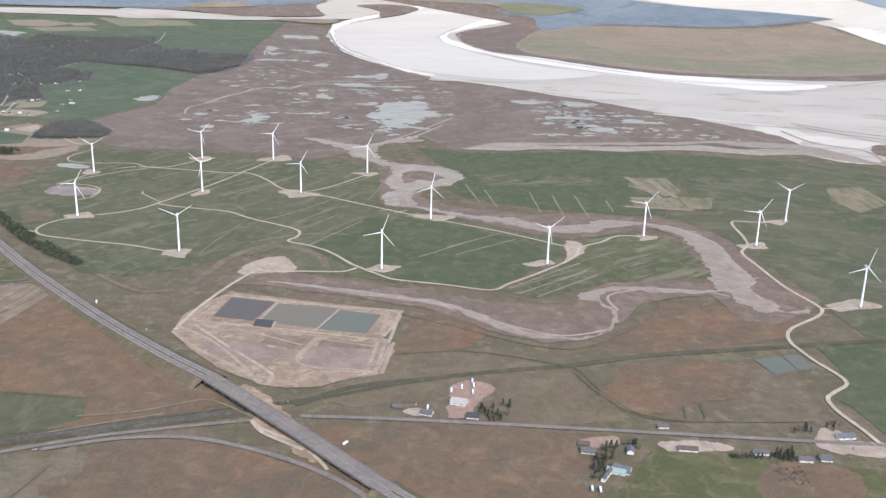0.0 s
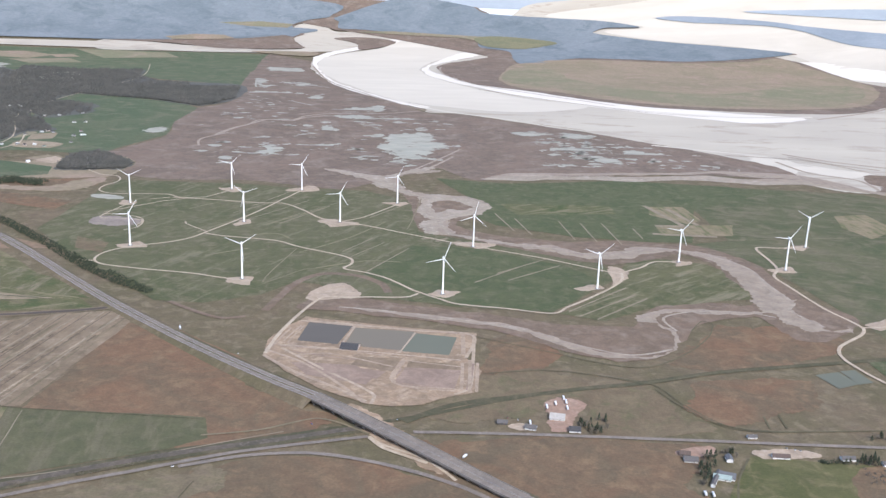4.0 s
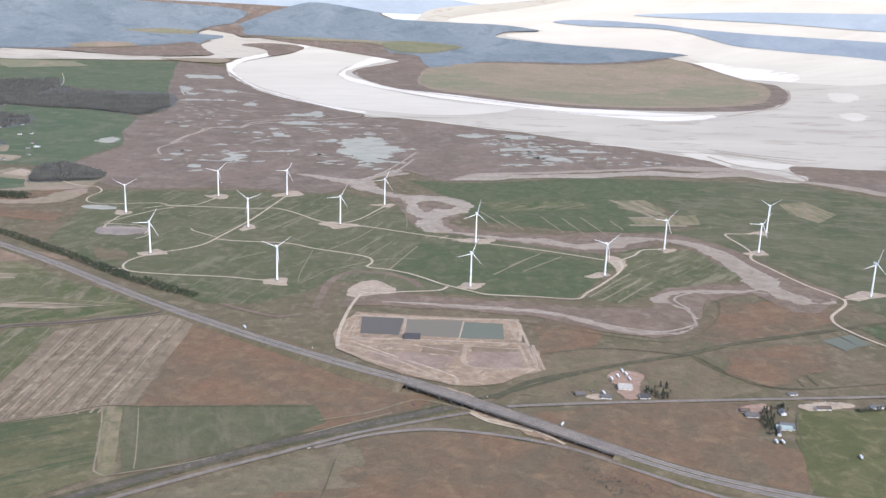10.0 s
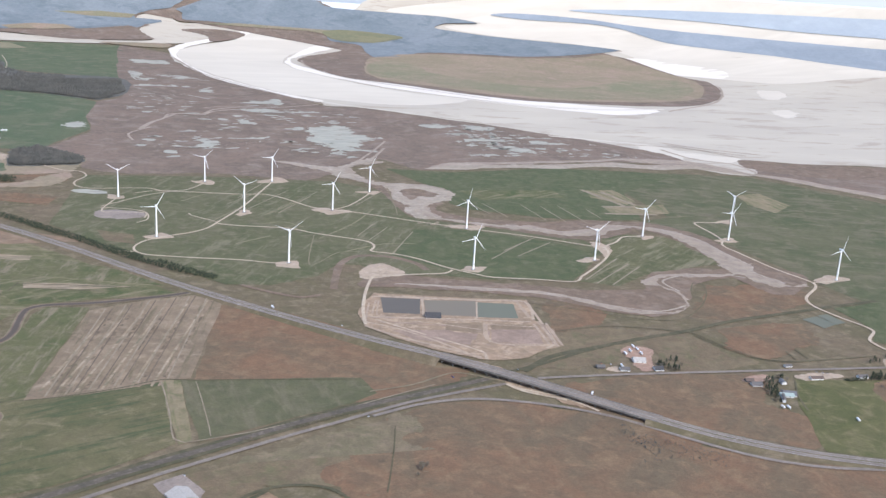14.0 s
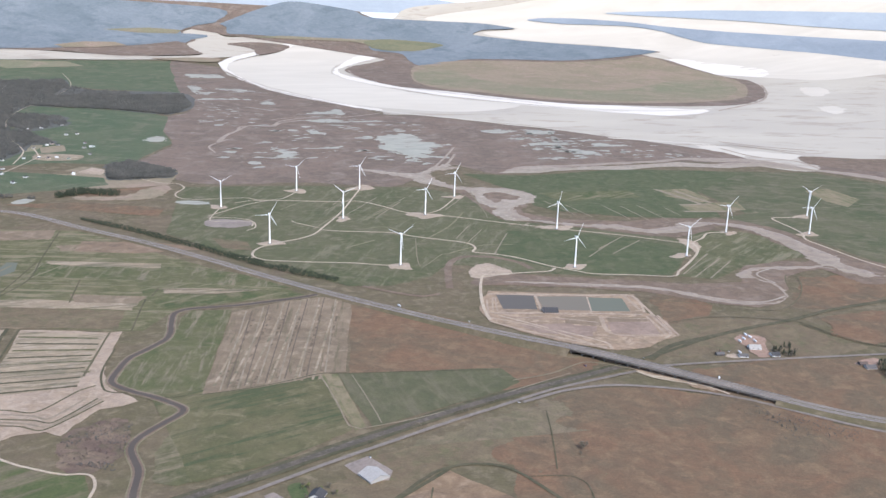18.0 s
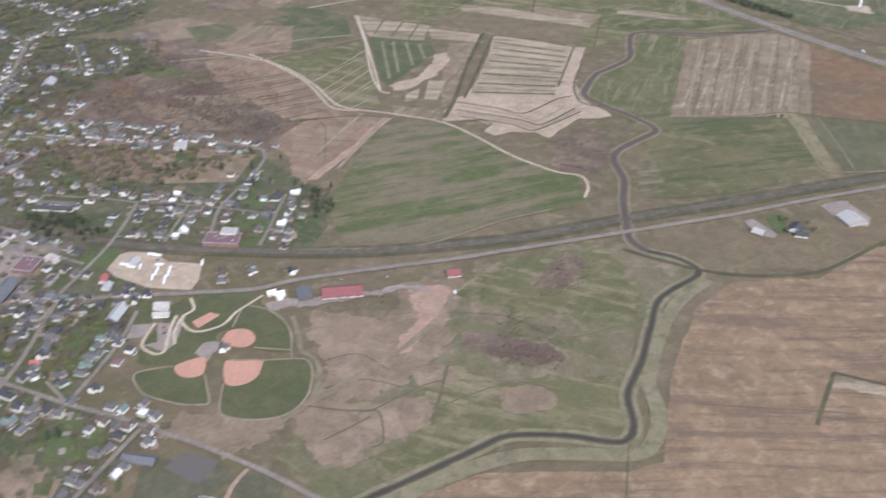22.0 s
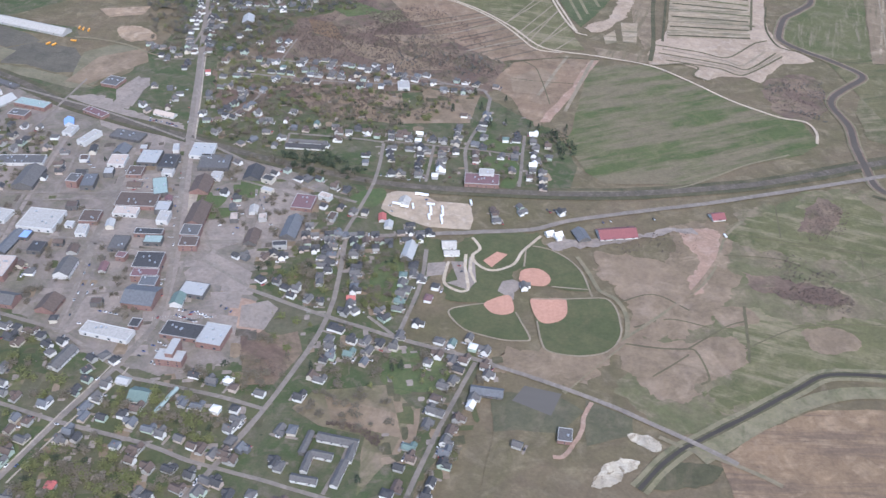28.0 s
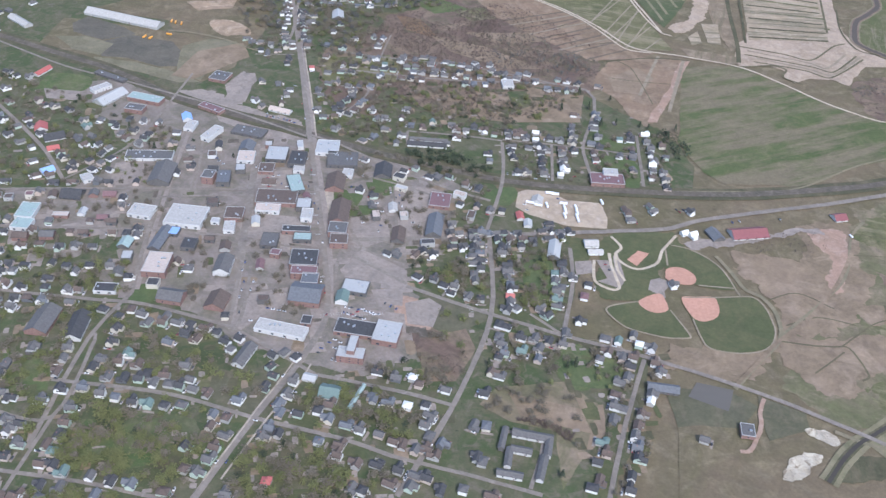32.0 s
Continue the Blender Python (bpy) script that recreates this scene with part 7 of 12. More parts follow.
patch("lawn", lawn_green, 1.9, [(-461, 447), (-450, 450), (-448, 427), (-457, 425)])
patch("brown_patch", moor, 1.5, [(-540, 418), (-498, 427), (-466, 416), (-463, 387), (-497, 372), (-534, 385)])
patch("farm_field", crop_n, 1.95, [(-1034, 971), (-1009, 1024), (-942, 1011), (-944, 969), (-1012, 926)])
patch("brown_patch", scrub, 2.0, [(-1011, 922), (-976, 960), (-930, 970), (-961, 909), (-995, 893)])
patch("chalk_patch", palechalk, 2.0, [(-1105, 1214), (-1110, 1274), (-1079, 1290), (-1073, 1243), (-1087, 1207)])
patch("brown_patch", scrub, 1.9, [(-1015, 842), (-1011, 883), (-977, 876), (-957, 857), (-976, 836), (-1004, 827)])
patch("brown_patch", pasture, 1.95, [(-1062, 1100), (-1020, 1136), (-981, 1105), (-1011, 1056), (-1040, 1033)])
strip("track", pathfaint, 3, 4.5, [(-1053, 904), (-1042, 974), (-1018, 1055), (-992, 1133)])
strip("dirt_road", drygrass, 3.1, 2.4, [(-777, 158), (-763, 177), (-747, 199), (-729, 217), (-710, 244), (-694, 270), (-678, 304)])
patch("creek_bank", grassdark, 1.9, [(-725, 114), (-713, 116), (-700, 113), (-710, 101), (-735, 96)])
strip("track", pathfaint, 3, 2.6, [(-729, 131), (-718, 126), (-703, 121), (-687, 115), (-671, 107)])
patch("chalk_patch", palechalk, 2, [(-762, 94), (-757, 107), (-748, 114), (-738, 115), (-739, 110), (-746, 104), (-751, 98), (-758, 93)])
patch("chalk_patch", palechalk, 2, [(-744, 131), (-735, 133), (-727, 128), (-730, 122), (-737, 124), (-743, 127)])
strip("farm_track", clay_dull, 2.6, 2.4, [(-763, 150), (-767, 139), (-768, 129), (-772, 119), (-777, 110), (-782, 109)])
patch("forecourt", lot, 2.7, [(-794, 292), (-768, 304), (-734, 313), (-695, 322), (-693, 317), (-735, 306), (-765, 295), (-791, 285)])
patch("weedy_lot", cropdark, 1.95, [(-1113, 70), (-1106, 87), (-1084, 92), (-1062, 89), (-1051, 75), (-1064, 63), (-1081, 50), (-1101, 50)])
patch("creek_pan", palestrip, 2.85, [(-72, 1378), (-58, 1346), (-68, 1295), (-59, 1244), (-71, 1216), (-65, 1176), (-45, 1157), (-45, 1182), (-52, 1209), (-41, 1244), (-16, 1258), (17, 1280), (30, 1318), (16, 1350), (-11, 1375), (-41, 1391)])
patch("creek_island", saltbank, 2.95, [(-50, 1342), (-21, 1354), (9, 1322), (-7, 1295), (-23, 1303), (-42, 1280), (-48, 1295)])
patch("creek_pan", palestrip, 2.7, [(-219, 1571), (-171, 1553), (-134, 1530), (-119, 1531), (-87, 1573), (-38, 1612), (-31, 1591), (-79, 1558), (-104, 1526), (-111, 1474), (-92, 1451), (-91, 1429), (-120, 1424), (-136, 1459), (-137, 1506), (-174, 1528)])
patch("shore_pan", palestrip, 2.7, [(38, 1522), (86, 1545), (136, 1568), (189, 1560), (259, 1568), (299, 1554), (432, 1593), (534, 1553), (641, 1547), (520, 1526), (415, 1554), (289, 1527), (180, 1533), (121, 1516), (68, 1514)])
patch("field_band", moor, 1.7, [(-753, 860), (-706, 872), (-589, 840), (-596, 786), (-665, 801), (-746, 820)])
patch("field_band", drygrass, 1.7, [(-805, 1194), (-700, 1189), (-699, 1143), (-797, 1143)])
patch("field_band", plough_c, 1.7, [(-659, 1127), (-568, 1111), (-504, 1067), (-589, 1059), (-665, 1078)])
patch("field_band", moor, 1.7, [(-494, 1120), (-450, 1095), (-446, 1052), (-482, 1070)])
patch("field_band", crop_s, 1.75, [(-701, 1032), (-507, 983), (-371, 875), (-472, 910), (-586, 947), (-702, 980)])
patch("field_band", crop, 1.72, [(-586, 947), (-472, 906), (-399, 864), (-549, 840), (-573, 882)])
patch("hamlet_green", yard, 1.9, [(-1222, 1268), (-1134, 1297), (-1032, 1267), (-922, 1148), (-925, 1061), (-1002, 1025), (-1066, 967), (-1095, 940)])
patch("field_band", crop, 1.9, [(-974, 930), (-904, 1063), (-826, 1130), (-830, 1019), (-882, 964), (-927, 881)])
patch("field_band", moor, 1.85, [(-1025, 803), (-968, 866), (-914, 832), (-965, 781)])
plots("town_plot", lot, 1.9, [(-1252, 277), (-1149, 287), (-1157, 376), (-1108, 372), (-1059, 381), (-987, 354), (-928, 327), (-925, 280), (-971, 230), (-942, 192), (-960, 150), (-1002, 139), (-1050, 154), (-1103, 175), (-1139, 179), (-1227, 209)], 60, 11, 14, 1, "grey asphalt yards between the shops")
plots("town_plot", turf, 2, [(-1252, 277), (-1149, 287), (-1157, 376), (-1108, 372), (-1059, 381), (-987, 354), (-928, 327), (-925, 280), (-971, 230), (-942, 192), (-960, 150), (-1002, 139), (-1050, 154), (-1103, 175), (-1139, 179), (-1227, 209)], 34, 7, 14, 2, "small green lawns between the shops")
plots("town_plot", drygrass, 2.1, [(-1252, 277), (-1149, 287), (-1157, 376), (-1108, 372), (-1059, 381), (-987, 354), (-928, 327), (-925, 280), (-971, 230), (-942, 192), (-960, 150), (-1002, 139), (-1050, 154), (-1103, 175), (-1139, 179), (-1227, 209)], 34, 8, 14, 3, "bare brown yards between the shops")
plots("town_plot", town, 2.2, [(-1252, 277), (-1149, 287), (-1157, 376), (-1108, 372), (-1059, 381), (-987, 354), (-928, 327), (-925, 280), (-971, 230), (-942, 192), (-960, 150), (-1002, 139), (-1050, 154), (-1103, 175), (-1139, 179), (-1227, 209)], 60, 10, 14, 4, "gravel yards between the shops")
plots("town_plot", railbed, 2.3, [(-1252, 277), (-1149, 287), (-1157, 376), (-1108, 372), (-1059, 381), (-987, 354), (-928, 327), (-925, 280), (-971, 230), (-942, 192), (-960, 150), (-1002, 139), (-1050, 154), (-1103, 175), (-1139, 179), (-1227, 209)], 40, 6, 14, 5, "dark tarred yards between the shops")
plots("garden_plot", turf, 1.9, [(-1255, 204), (-1204, 210), (-1139, 206), (-1123, 171), (-1063, 152), (-1047, 131), (-1031, 116), (-1035, 95), (-1048, 40), (-1165, 19)], 70, 9, 14, 10, "green lawns of the south-western gardens")
plots("garden_plot", lot, 2.2, [(-1255, 204), (-1204, 210), (-1139, 206), (-1123, 171), (-1063, 152), (-1047, 131), (-1031, 116), (-1035, 95), (-1048, 40), (-1165, 19)], 70, 4, 14, 11, "grey drives of the south-western houses")
plots("garden_plot", drygrass, 2, [(-1255, 204), (-1204, 210), (-1139, 206), (-1123, 171), (-1063, 152), (-1047, 131), (-1031, 116), (-1035, 95), (-1048, 40), (-1165, 19)], 35, 7, 14, 12, "brown beds of the south-western gardens")
plots("garden_plot", grassdark, 2.1, [(-1255, 204), (-1204, 210), (-1139, 206), (-1123, 171), (-1063, 152), (-1047, 131), (-1031, 116), (-1035, 95), (-1048, 40), (-1165, 19)], 70, 7, 14, 13, "dark rough grass of the south-western gardens")
plots("garden_plot", turf, 1.9, [(-1006, 125), (-984, 142), (-960, 150), (-932, 116), (-938, 87), (-952, 49), (-1039, 36), (-1027, 88)], 50, 9, 14, 14, "green lawns of the southern gardens")
plots("garden_plot", lot, 2.2, [(-1006, 125), (-984, 142), (-960, 150), (-932, 116), (-938, 87), (-952, 49), (-1039, 36), (-1027, 88)], 50, 4, 14, 15, "grey drives of the southern houses")
plots("garden_plot", drygrass, 2, [(-1006, 125), (-984, 142), (-960, 150), (-932, 116), (-938, 87), (-952, 49), (-1039, 36), (-1027, 88)], 25, 7, 14, 16, "brown beds of the southern gardens")
plots("garden_plot", grassdark, 2.1, [(-1006, 125), (-984, 142), (-960, 150), (-932, 116), (-938, 87), (-952, 49), (-1039, 36), (-1027, 88)], 50, 7, 14, 17, "dark rough grass of the southern gardens")
plots("garden_plot", turf, 1.9, [(-968, 266), (-925, 274), (-869, 284), (-870, 188), (-809, 174), (-839, 72), (-862, 69), (-873, 164), (-910, 149), (-954, 211), (-971, 230)], 60, 9, 14, 18, "green lawns of the eastern gardens")
plots("garden_plot", lot, 2.2, [(-968, 266), (-925, 274), (-869, 284), (-870, 188), (-809, 174), (-839, 72), (-862, 69), (-873, 164), (-910, 149), (-954, 211), (-971, 230)], 60, 4, 14, 19, "grey drives of the eastern houses")
plots("garden_plot", drygrass, 2, [(-968, 266), (-925, 274), (-869, 284), (-870, 188), (-809, 174), (-839, 72), (-862, 69), (-873, 164), (-910, 149), (-954, 211), (-971, 230)], 30, 7, 14, 20, "brown beds of the eastern gardens")
plots("garden_plot", grassdark, 2.1, [(-968, 266), (-925, 274), (-869, 284), (-870, 188), (-809, 174), (-839, 72), (-862, 69), (-873, 164), (-910, 149), (-954, 211), (-971, 230)], 60, 7, 14, 21, "dark rough grass of the eastern gardens")
plots("garden_plot", turf, 1.9, [(-1086, 513), (-1011, 534), (-921, 514), (-854, 492), (-788, 440), (-795, 360), (-917, 348), (-924, 398), (-998, 374), (-1060, 389)], 50, 9, 14, 22, "green lawns of the northern gardens")
plots("garden_plot", lot, 2.2, [(-1086, 513), (-1011, 534), (-921, 514), (-854, 492), (-788, 440), (-795, 360), (-917, 348), (-924, 398), (-998, 374), (-1060, 389)], 50, 4, 14, 23, "grey drives of the northern houses")
plots("garden_plot", drygrass, 2, [(-1086, 513), (-1011, 534), (-921, 514), (-854, 492), (-788, 440), (-795, 360), (-917, 348), (-924, 398), (-998, 374), (-1060, 389)], 25, 7, 14, 24, "brown beds of the northern gardens")
plots("garden_plot", grassdark, 2.1, [(-1086, 513), (-1011, 534), (-921, 514), (-854, 492), (-788, 440), (-795, 360), (-917, 348), (-924, 398), (-998, 374), (-1060, 389)], 50, 7, 14, 25, "dark rough grass of the northern gardens")
plots("garden_plot", turf, 1.9, [(-1389, 449), (-1253, 409), (-1156, 371), (-1151, 294), (-1216, 283), (-1259, 275), (-1302, 290)], 40, 9, 14, 26, "green lawns of the railway gardens")
plots("garden_plot", lot, 2.2, [(-1389, 449), (-1253, 409), (-1156, 371), (-1151, 294), (-1216, 283), (-1259, 275), (-1302, 290)], 40, 4, 14, 27, "grey drives of the railway houses")
plots("garden_plot", drygrass, 2, [(-1389, 449), (-1253, 409), (-1156, 371), (-1151, 294), (-1216, 283), (-1259, 275), (-1302, 290)], 20, 7, 14, 28, "brown beds of the railway gardens")
plots("garden_plot", grassdark, 2.1, [(-1389, 449), (-1253, 409), (-1156, 371), (-1151, 294), (-1216, 283), (-1259, 275), (-1302, 290)], 40, 7, 14, 29, "dark rough grass of the railway gardens")
plots("garden_plot", turf, 1.9, [(-1347, 889), (-1104, 886), (-1070, 784), (-1121, 722), (-1025, 725), (-988, 653), (-1068, 609), (-1047, 541), (-1133, 525)], 60, 10, 14, 60, "green lawns of the northern suburb")



# ---- wind turbines ----
def lathe(bm, rings, n=16, axis="z", at=(0, 0, 0)):
    prev, loops = None, []
    for r, h in rings:
        ring = []
        for k in range(n):
            c, s = r * math.cos(2 * math.pi * k / n), r * math.sin(2 * math.pi * k / n)
            p = (c, s, h) if axis == "z" else (c, h, s)
            ring.append(bm.verts.new((p[0] + at[0], p[1] + at[1], p[2] + at[2])))
        if prev:
            for k in range(n):
                bm.faces.new((prev[k], prev[(k + 1) % n], ring[(k + 1) % n], ring[k]))
        loops.append(ring)
        prev = ring
    bm.faces.new(list(reversed(loops[0])))
    bm.faces.new(loops[-1])
    bmesh.ops.recalc_face_normals(bm, faces=bm.faces)
    return bm


HUB_H, BLADE = 40.0, 19.5


def tower_mesh():
    return lathe(bmesh.new(), [(1.2, 0), (1.15, 0.4), (1.02, 12), (0.88, 26), (0.7, 38.8)])


def nacelle_mesh():
    bm = bmesh.new()
    bmesh.ops.create_cube(bm, size=1, matrix=Matrix.Diagonal((2.0, 5.6, 2.1, 1)))
    bmesh.ops.translate(bm, verts=bm.verts, vec=(0, 1.4, 0))
    for v in bm.verts:
        if v.co.y > 2:
            v.co.x *= 0.75
            v.co.z = v.co.z * 0.8 + 0.15
    bmesh.ops.bevel(bm, geom=bm.edges[:], offset=0.4, segments=3, affect="EDGES", profile=0.6)
    return bm


def spinner_mesh():
    return lathe(bmesh.new(), [(0.95, 0), (0.95, -0.7), (0.8, -1.3), (0.45, -1.8), (0.08, -2.0)], 14, "y")


def blade_mesh():
    bm = bmesh.new()
    prev, loops = None, []
    for u, chord, thick in ((0.02, 0.62, 0.62), (0.08, 0.75, 0.5), (0.2, 0.9, 0.3), (0.35, 0.75, 0.22), (0.6, 0.5, 0.14), (0.85, 0.33, 0.08), (0.97, 0.26, 0.05), (1.0, 0.12, 0.03)):
        ring, twist = [], radians(14 * (1 - u))
        for k in range(10):
            a = 2 * math.pi * k / 10
            cx, cy = chord * 0.5 * math.cos(a) - chord * 0.18, thick * 0.5 * math.sin(a)
            ring.append(bm.verts.new((cx * math.cos(twist) - cy * math.sin(twist), cx * math.sin(twist) + cy * math.cos(twist) - 1.0 - 0.5 * u * u, BLADE * u)))
        if prev:
            for k in range(10):
                bm.faces.new((prev[k], prev[(k + 1) % 10], ring[(k + 1) % 10], ring[k]))
        loops.append(ring)
        prev = ring
    bm.faces.new(list(reversed(loops[0])))
    bm.faces.new(loops[-1])
    bmesh.ops.recalc_face_normals(bm, faces=bm.faces)
    return bm


def as_mesh(name, bm, material, smooth=True):
    me = bpy.data.meshes.new(name)
    bm.to_mesh(me)
    bm.free()
    me.materials.append(material)
    if smooth:
        me.polygons.foreach_set("use_smooth", [True] * len(me.polygons))
    return me


def put(name, me, parent, m=None, label=""):
    ob = new(name, me)
    ob.parent = parent
    if m is not None:
        ob.matrix_basis = m
    if label:
        ob["label"] = label
    return ob


TOWER, NACELLE, SPINNER, BLADE_ME = (as_mesh(n, b, white_paint, n != "nacelle") for n, b in
                                     (("tower", tower_mesh()), ("nacelle", nacelle_mesh()), ("spinner", spinner_mesh()), ("blade", blade_mesh())))
FOOT = as_mesh("foundation", lathe(bmesh.new(), [(3.2, -0.1), (3.2, 0.45), (2.0, 0.6)], 20), concrete, False)


def wind_turbine(x, y, spin, yaw):
    root = new("wind_turbine")
    root.matrix_basis = pose(x, y, 0.36, 0, 0, yaw)
    tagged(root, "white three-bladed wind turbine on a reddish gravel pad", "wind turbine", "turbines of the wind farm")
    put("foundation", FOOT, root)
    put("tower", TOWER, root)
    head = put("nacelle", NACELLE, root, pose(0, 0, HUB_H))
    put("spinner", SPINNER, head, pose(0, -1.4, 0))
    for k in range(3):
        put("blade", BLADE_ME, head, pose(0, -1.4, 0, 0, spin + 120 * k, 0))
    return root


for tx, ty, spin, yaw in (
        (-54.2, 919.7, 20, 8), (116.9, 947.3, 50, 4), (-270.1, 961.4, 55, 10), (-6.6, 1106.3, 12, 6), (-421.1, 1083.2, 30, 8),
        (238.9, 1055.0, 40, 2), (360.9, 1029.0, 35, 0), (401.6, 842.8, 15, 4), (-177.5, 1215.3, 28, 8), (-476.5, 1299.5, 62, 10),
        (-351.2, 1402.9, 45, 8), (-304.1, 1206.5, 70, 6), (-245.6, 1405.6, 33, 8), (-99.8, 1332.7, 25, 5), (429.2, 1132.7, 60, 2)):
    wind_turbine(tx, ty, spin, yaw)


# ---- highway on its bank and viaduct ----
HIGHWAY = [(-903, 1372, 0), (-844, 1331, 0), (-756, 1288, 0), (-667, 1194, 0), (-588, 1116, 0), (-516, 1034, 0), (-452, 955, 0), (-394, 886, 0),
           (-340, 826, 0.3), (-290, 772, 1), (-243, 724, 2.0), (-198, 680, 3.2), (-172, 657, 3.7), (-153, 638, 3.9), (-118, 602, 3.9), (-80, 563, 3.4),
           (-37, 518, 2.3), (5, 479, 1.1), (39, 454, 0.5), (76, 432, 0.2), (123, 411, 0), (177, 388, 0), (300, 350, 0)]
HIGH_BASE = 1.5


def road_line():
    flat = spline([(x, y) for x, y, _ in HIGHWAY], False, 6)
    zs = spline([(k, z) for k, (_, _, z) in enumerate(HIGHWAY)], False, 6)
    out = []
    for i, (x, y) in enumerate(flat):
        a, b = flat[max(0, i - 1)], flat[min(len(flat) - 1, i + 1)]
        d = Vector((b[0] - a[0], b[1] - a[1])).normalized()
        out.append((x, y, max(0.0, zs[i][1]), d))
    return out


LINE = road_line()


def ribbon(name, material, profile, line, label="", parent=None, kind="structure"):
    """Sweeps a cross profile of (offset, height) along the highway's line."""
    bm = bmesh.new()
    prev = None
    for x, y, z, d in line:
        row = [bm.verts.new((x + d.y * o, y - d.x * o, HIGH_BASE + (z if h > -50 else -z) + (h if h > -50 else 0))) if h > -50 else
               bm.verts.new((x + d.y * o * (1 + 0.12 * z), y - d.x * o * (1 + 0.12 * z), 0.2)) for o, h in profile]
        if prev:
            for k in range(len(row) - 1):
                bm.faces.new((prev[k], prev[k + 1], row[k + 1], row[k]))
        prev = row
    bmesh.ops.recalc_face_normals(bm, faces=bm.faces)
    ob = finish(name, bm, material, parent)
    if parent is None:
        tagged(ob, label, name.replace("_", " "), kind=kind)
    return ob


on_bank = [k for k, (x, y, z, d) in enumerate(LINE) if y > 648]
off_bank = [k for k, (x, y, z, d) in enumerate(LINE) if y < 512]
bridge = LINE[on_bank[-1] - 1:off_bank[0] + 2]
for part_line in (LINE[:on_bank[-1] + 1], LINE[off_bank[0]:]):
    ribbon("highway_bank", pasture, [(-11, -99), (-6.6, -0.06), (6.6, -0.06), (11, -99)], part_line, "grassy bank that carries the highway")
    ribbon("carriageway", asphalt, [(-6.0, 0.06), (-0.9, 0.06)], part_line, "grey asphalt carriageway of the divided highway")
    ribbon("carriageway", asphalt, [(0.9, 0.06), (6.0, 0.06)], part_line, "grey asphalt carriageway of the divided highway")
    for off in (-5.4, -1.4, 1.4, 5.4):
        ribbon("edge_line", PAINT["pale"], [(off - 0.12, 0.09), (off + 0.12, 0.09)], part_line, "worn painted edge line of the highway")

viaduct = tagged(new("viaduct"), "long grey concrete viaduct on rows of piers", "bridge")
ribbon("deck", concrete, [(-6.4, 0.1), (6.4, 0.1), (6.4, -0.9), (5.6, -1.5), (-5.6, -1.5), (-6.4, -0.9), (-6.4, 0.1)], bridge, parent=viaduct)
for off in (-5.3, -1.8, 1.8, 5.3):
    ribbon("girder", girder_steel, [(off - 0.25, -1.46), (off - 0.25, -2.4), (off + 0.25, -2.4), (off + 0.25, -1.46)], bridge, parent=viaduct)
for side in (-1, 1):
    ribbon("parapet", concrete, [(side * 6.1, 0.1), (side * 6.1, 0.75), (side * 6.4, 0.75), (side * 6.4, 0.1)], bridge, parent=viaduct)
ribbon("barrier", concrete, [(-0.3, 0.1), (-0.12, 0.55), (0.12, 0.55), (0.3, 0.1)], bridge, parent=viaduct)
for side in (-1, 1):
    ribbon("road_surface", asphalt, [(side * 5.9, 0.13), (side * 0.8, 0.13)] if side < 0 else [(0.8, 0.13), (5.9, 0.13)], bridge, parent=viaduct)


def pier_mesh(h):
    bm = bmesh.new()
    for px in (-4, 0, 4):
        lathe(bm, [(0.6, 0), (0.6, h - 0.9)], 10, "z", (px, 0, 0))
    r = bmesh.ops.create_cube(bm, size=1, matrix=Matrix.Translation((0, 0, h - 0.5)) @ Matrix.Diagonal((11, 1.5, 1.0, 1)))
    return bm


total = sum((Vector(a[:2]) - Vector(b[:2])).length for a, b in zip(bridge, bridge[1:]))
gone, want = 0.0, 5.0
for a, b in zip(bridge, bridge[1:]):
    step = (Vector(a[:2]) - Vector(b[:2])).length
    while want <= gone + step:
        u = (want - gone) / step
        x, y, z = (a[k] + (b[k] - a[k]) * u for k in range(3))
        me = as_mesh("pier", pier_mesh(HIGH_BASE + z - 2.4), concrete, False)
        put("pier", me, viaduct, pose(x, y, 0, 0, 0, math.degrees(math.atan2(a[3].y, a[3].x)) + 90), "round columns under a concrete cap beam")
        want += 11.5
    gone += step


# ---- buildings ----
MESHES = {}


def cached(key, make):
    if key not in MESHES:
        MESHES[key] = make()
    return MESHES[key]


def box(bm, x0, x1, y0, y1, z0, z1):
    v = [bm.verts.new(p) for p in ((x0, y0, z0), (x1, y0, z0), (x1, y1, z0), (x0, y1, z0), (x0, y0, z1), (x1, y0, z1), (x1, y1, z1), (x0, y1, z1))]
    for f in ((3, 2, 1, 0), (4, 5, 6, 7), (0, 1, 5, 4), (1, 2, 6, 5), (2, 3, 7, 6), (3, 0, 4, 7)):
        bm.faces.new([v[k] for k in f])


def gable_walls(l, w, h, rise):
    """Walls with gables under a ridge along x."""
    bm = bmesh.new()
    a, b = l / 2, w / 2
    v = [bm.verts.new(p) for p in ((-a, -b, 0), (a, -b, 0), (a, b, 0), (-a, b, 0), (-a, -b, h), (a, -b, h), (a, b, h), (-a, b, h), (-a, 0, h + rise), (a, 0, h + rise))]
    for f in ((0, 1, 5, 4), (2, 3, 7, 6), (1, 2, 6, 9, 5), (3, 0, 4, 8, 7)):
        bm.faces.new([v[k] for k in f])
    return bm


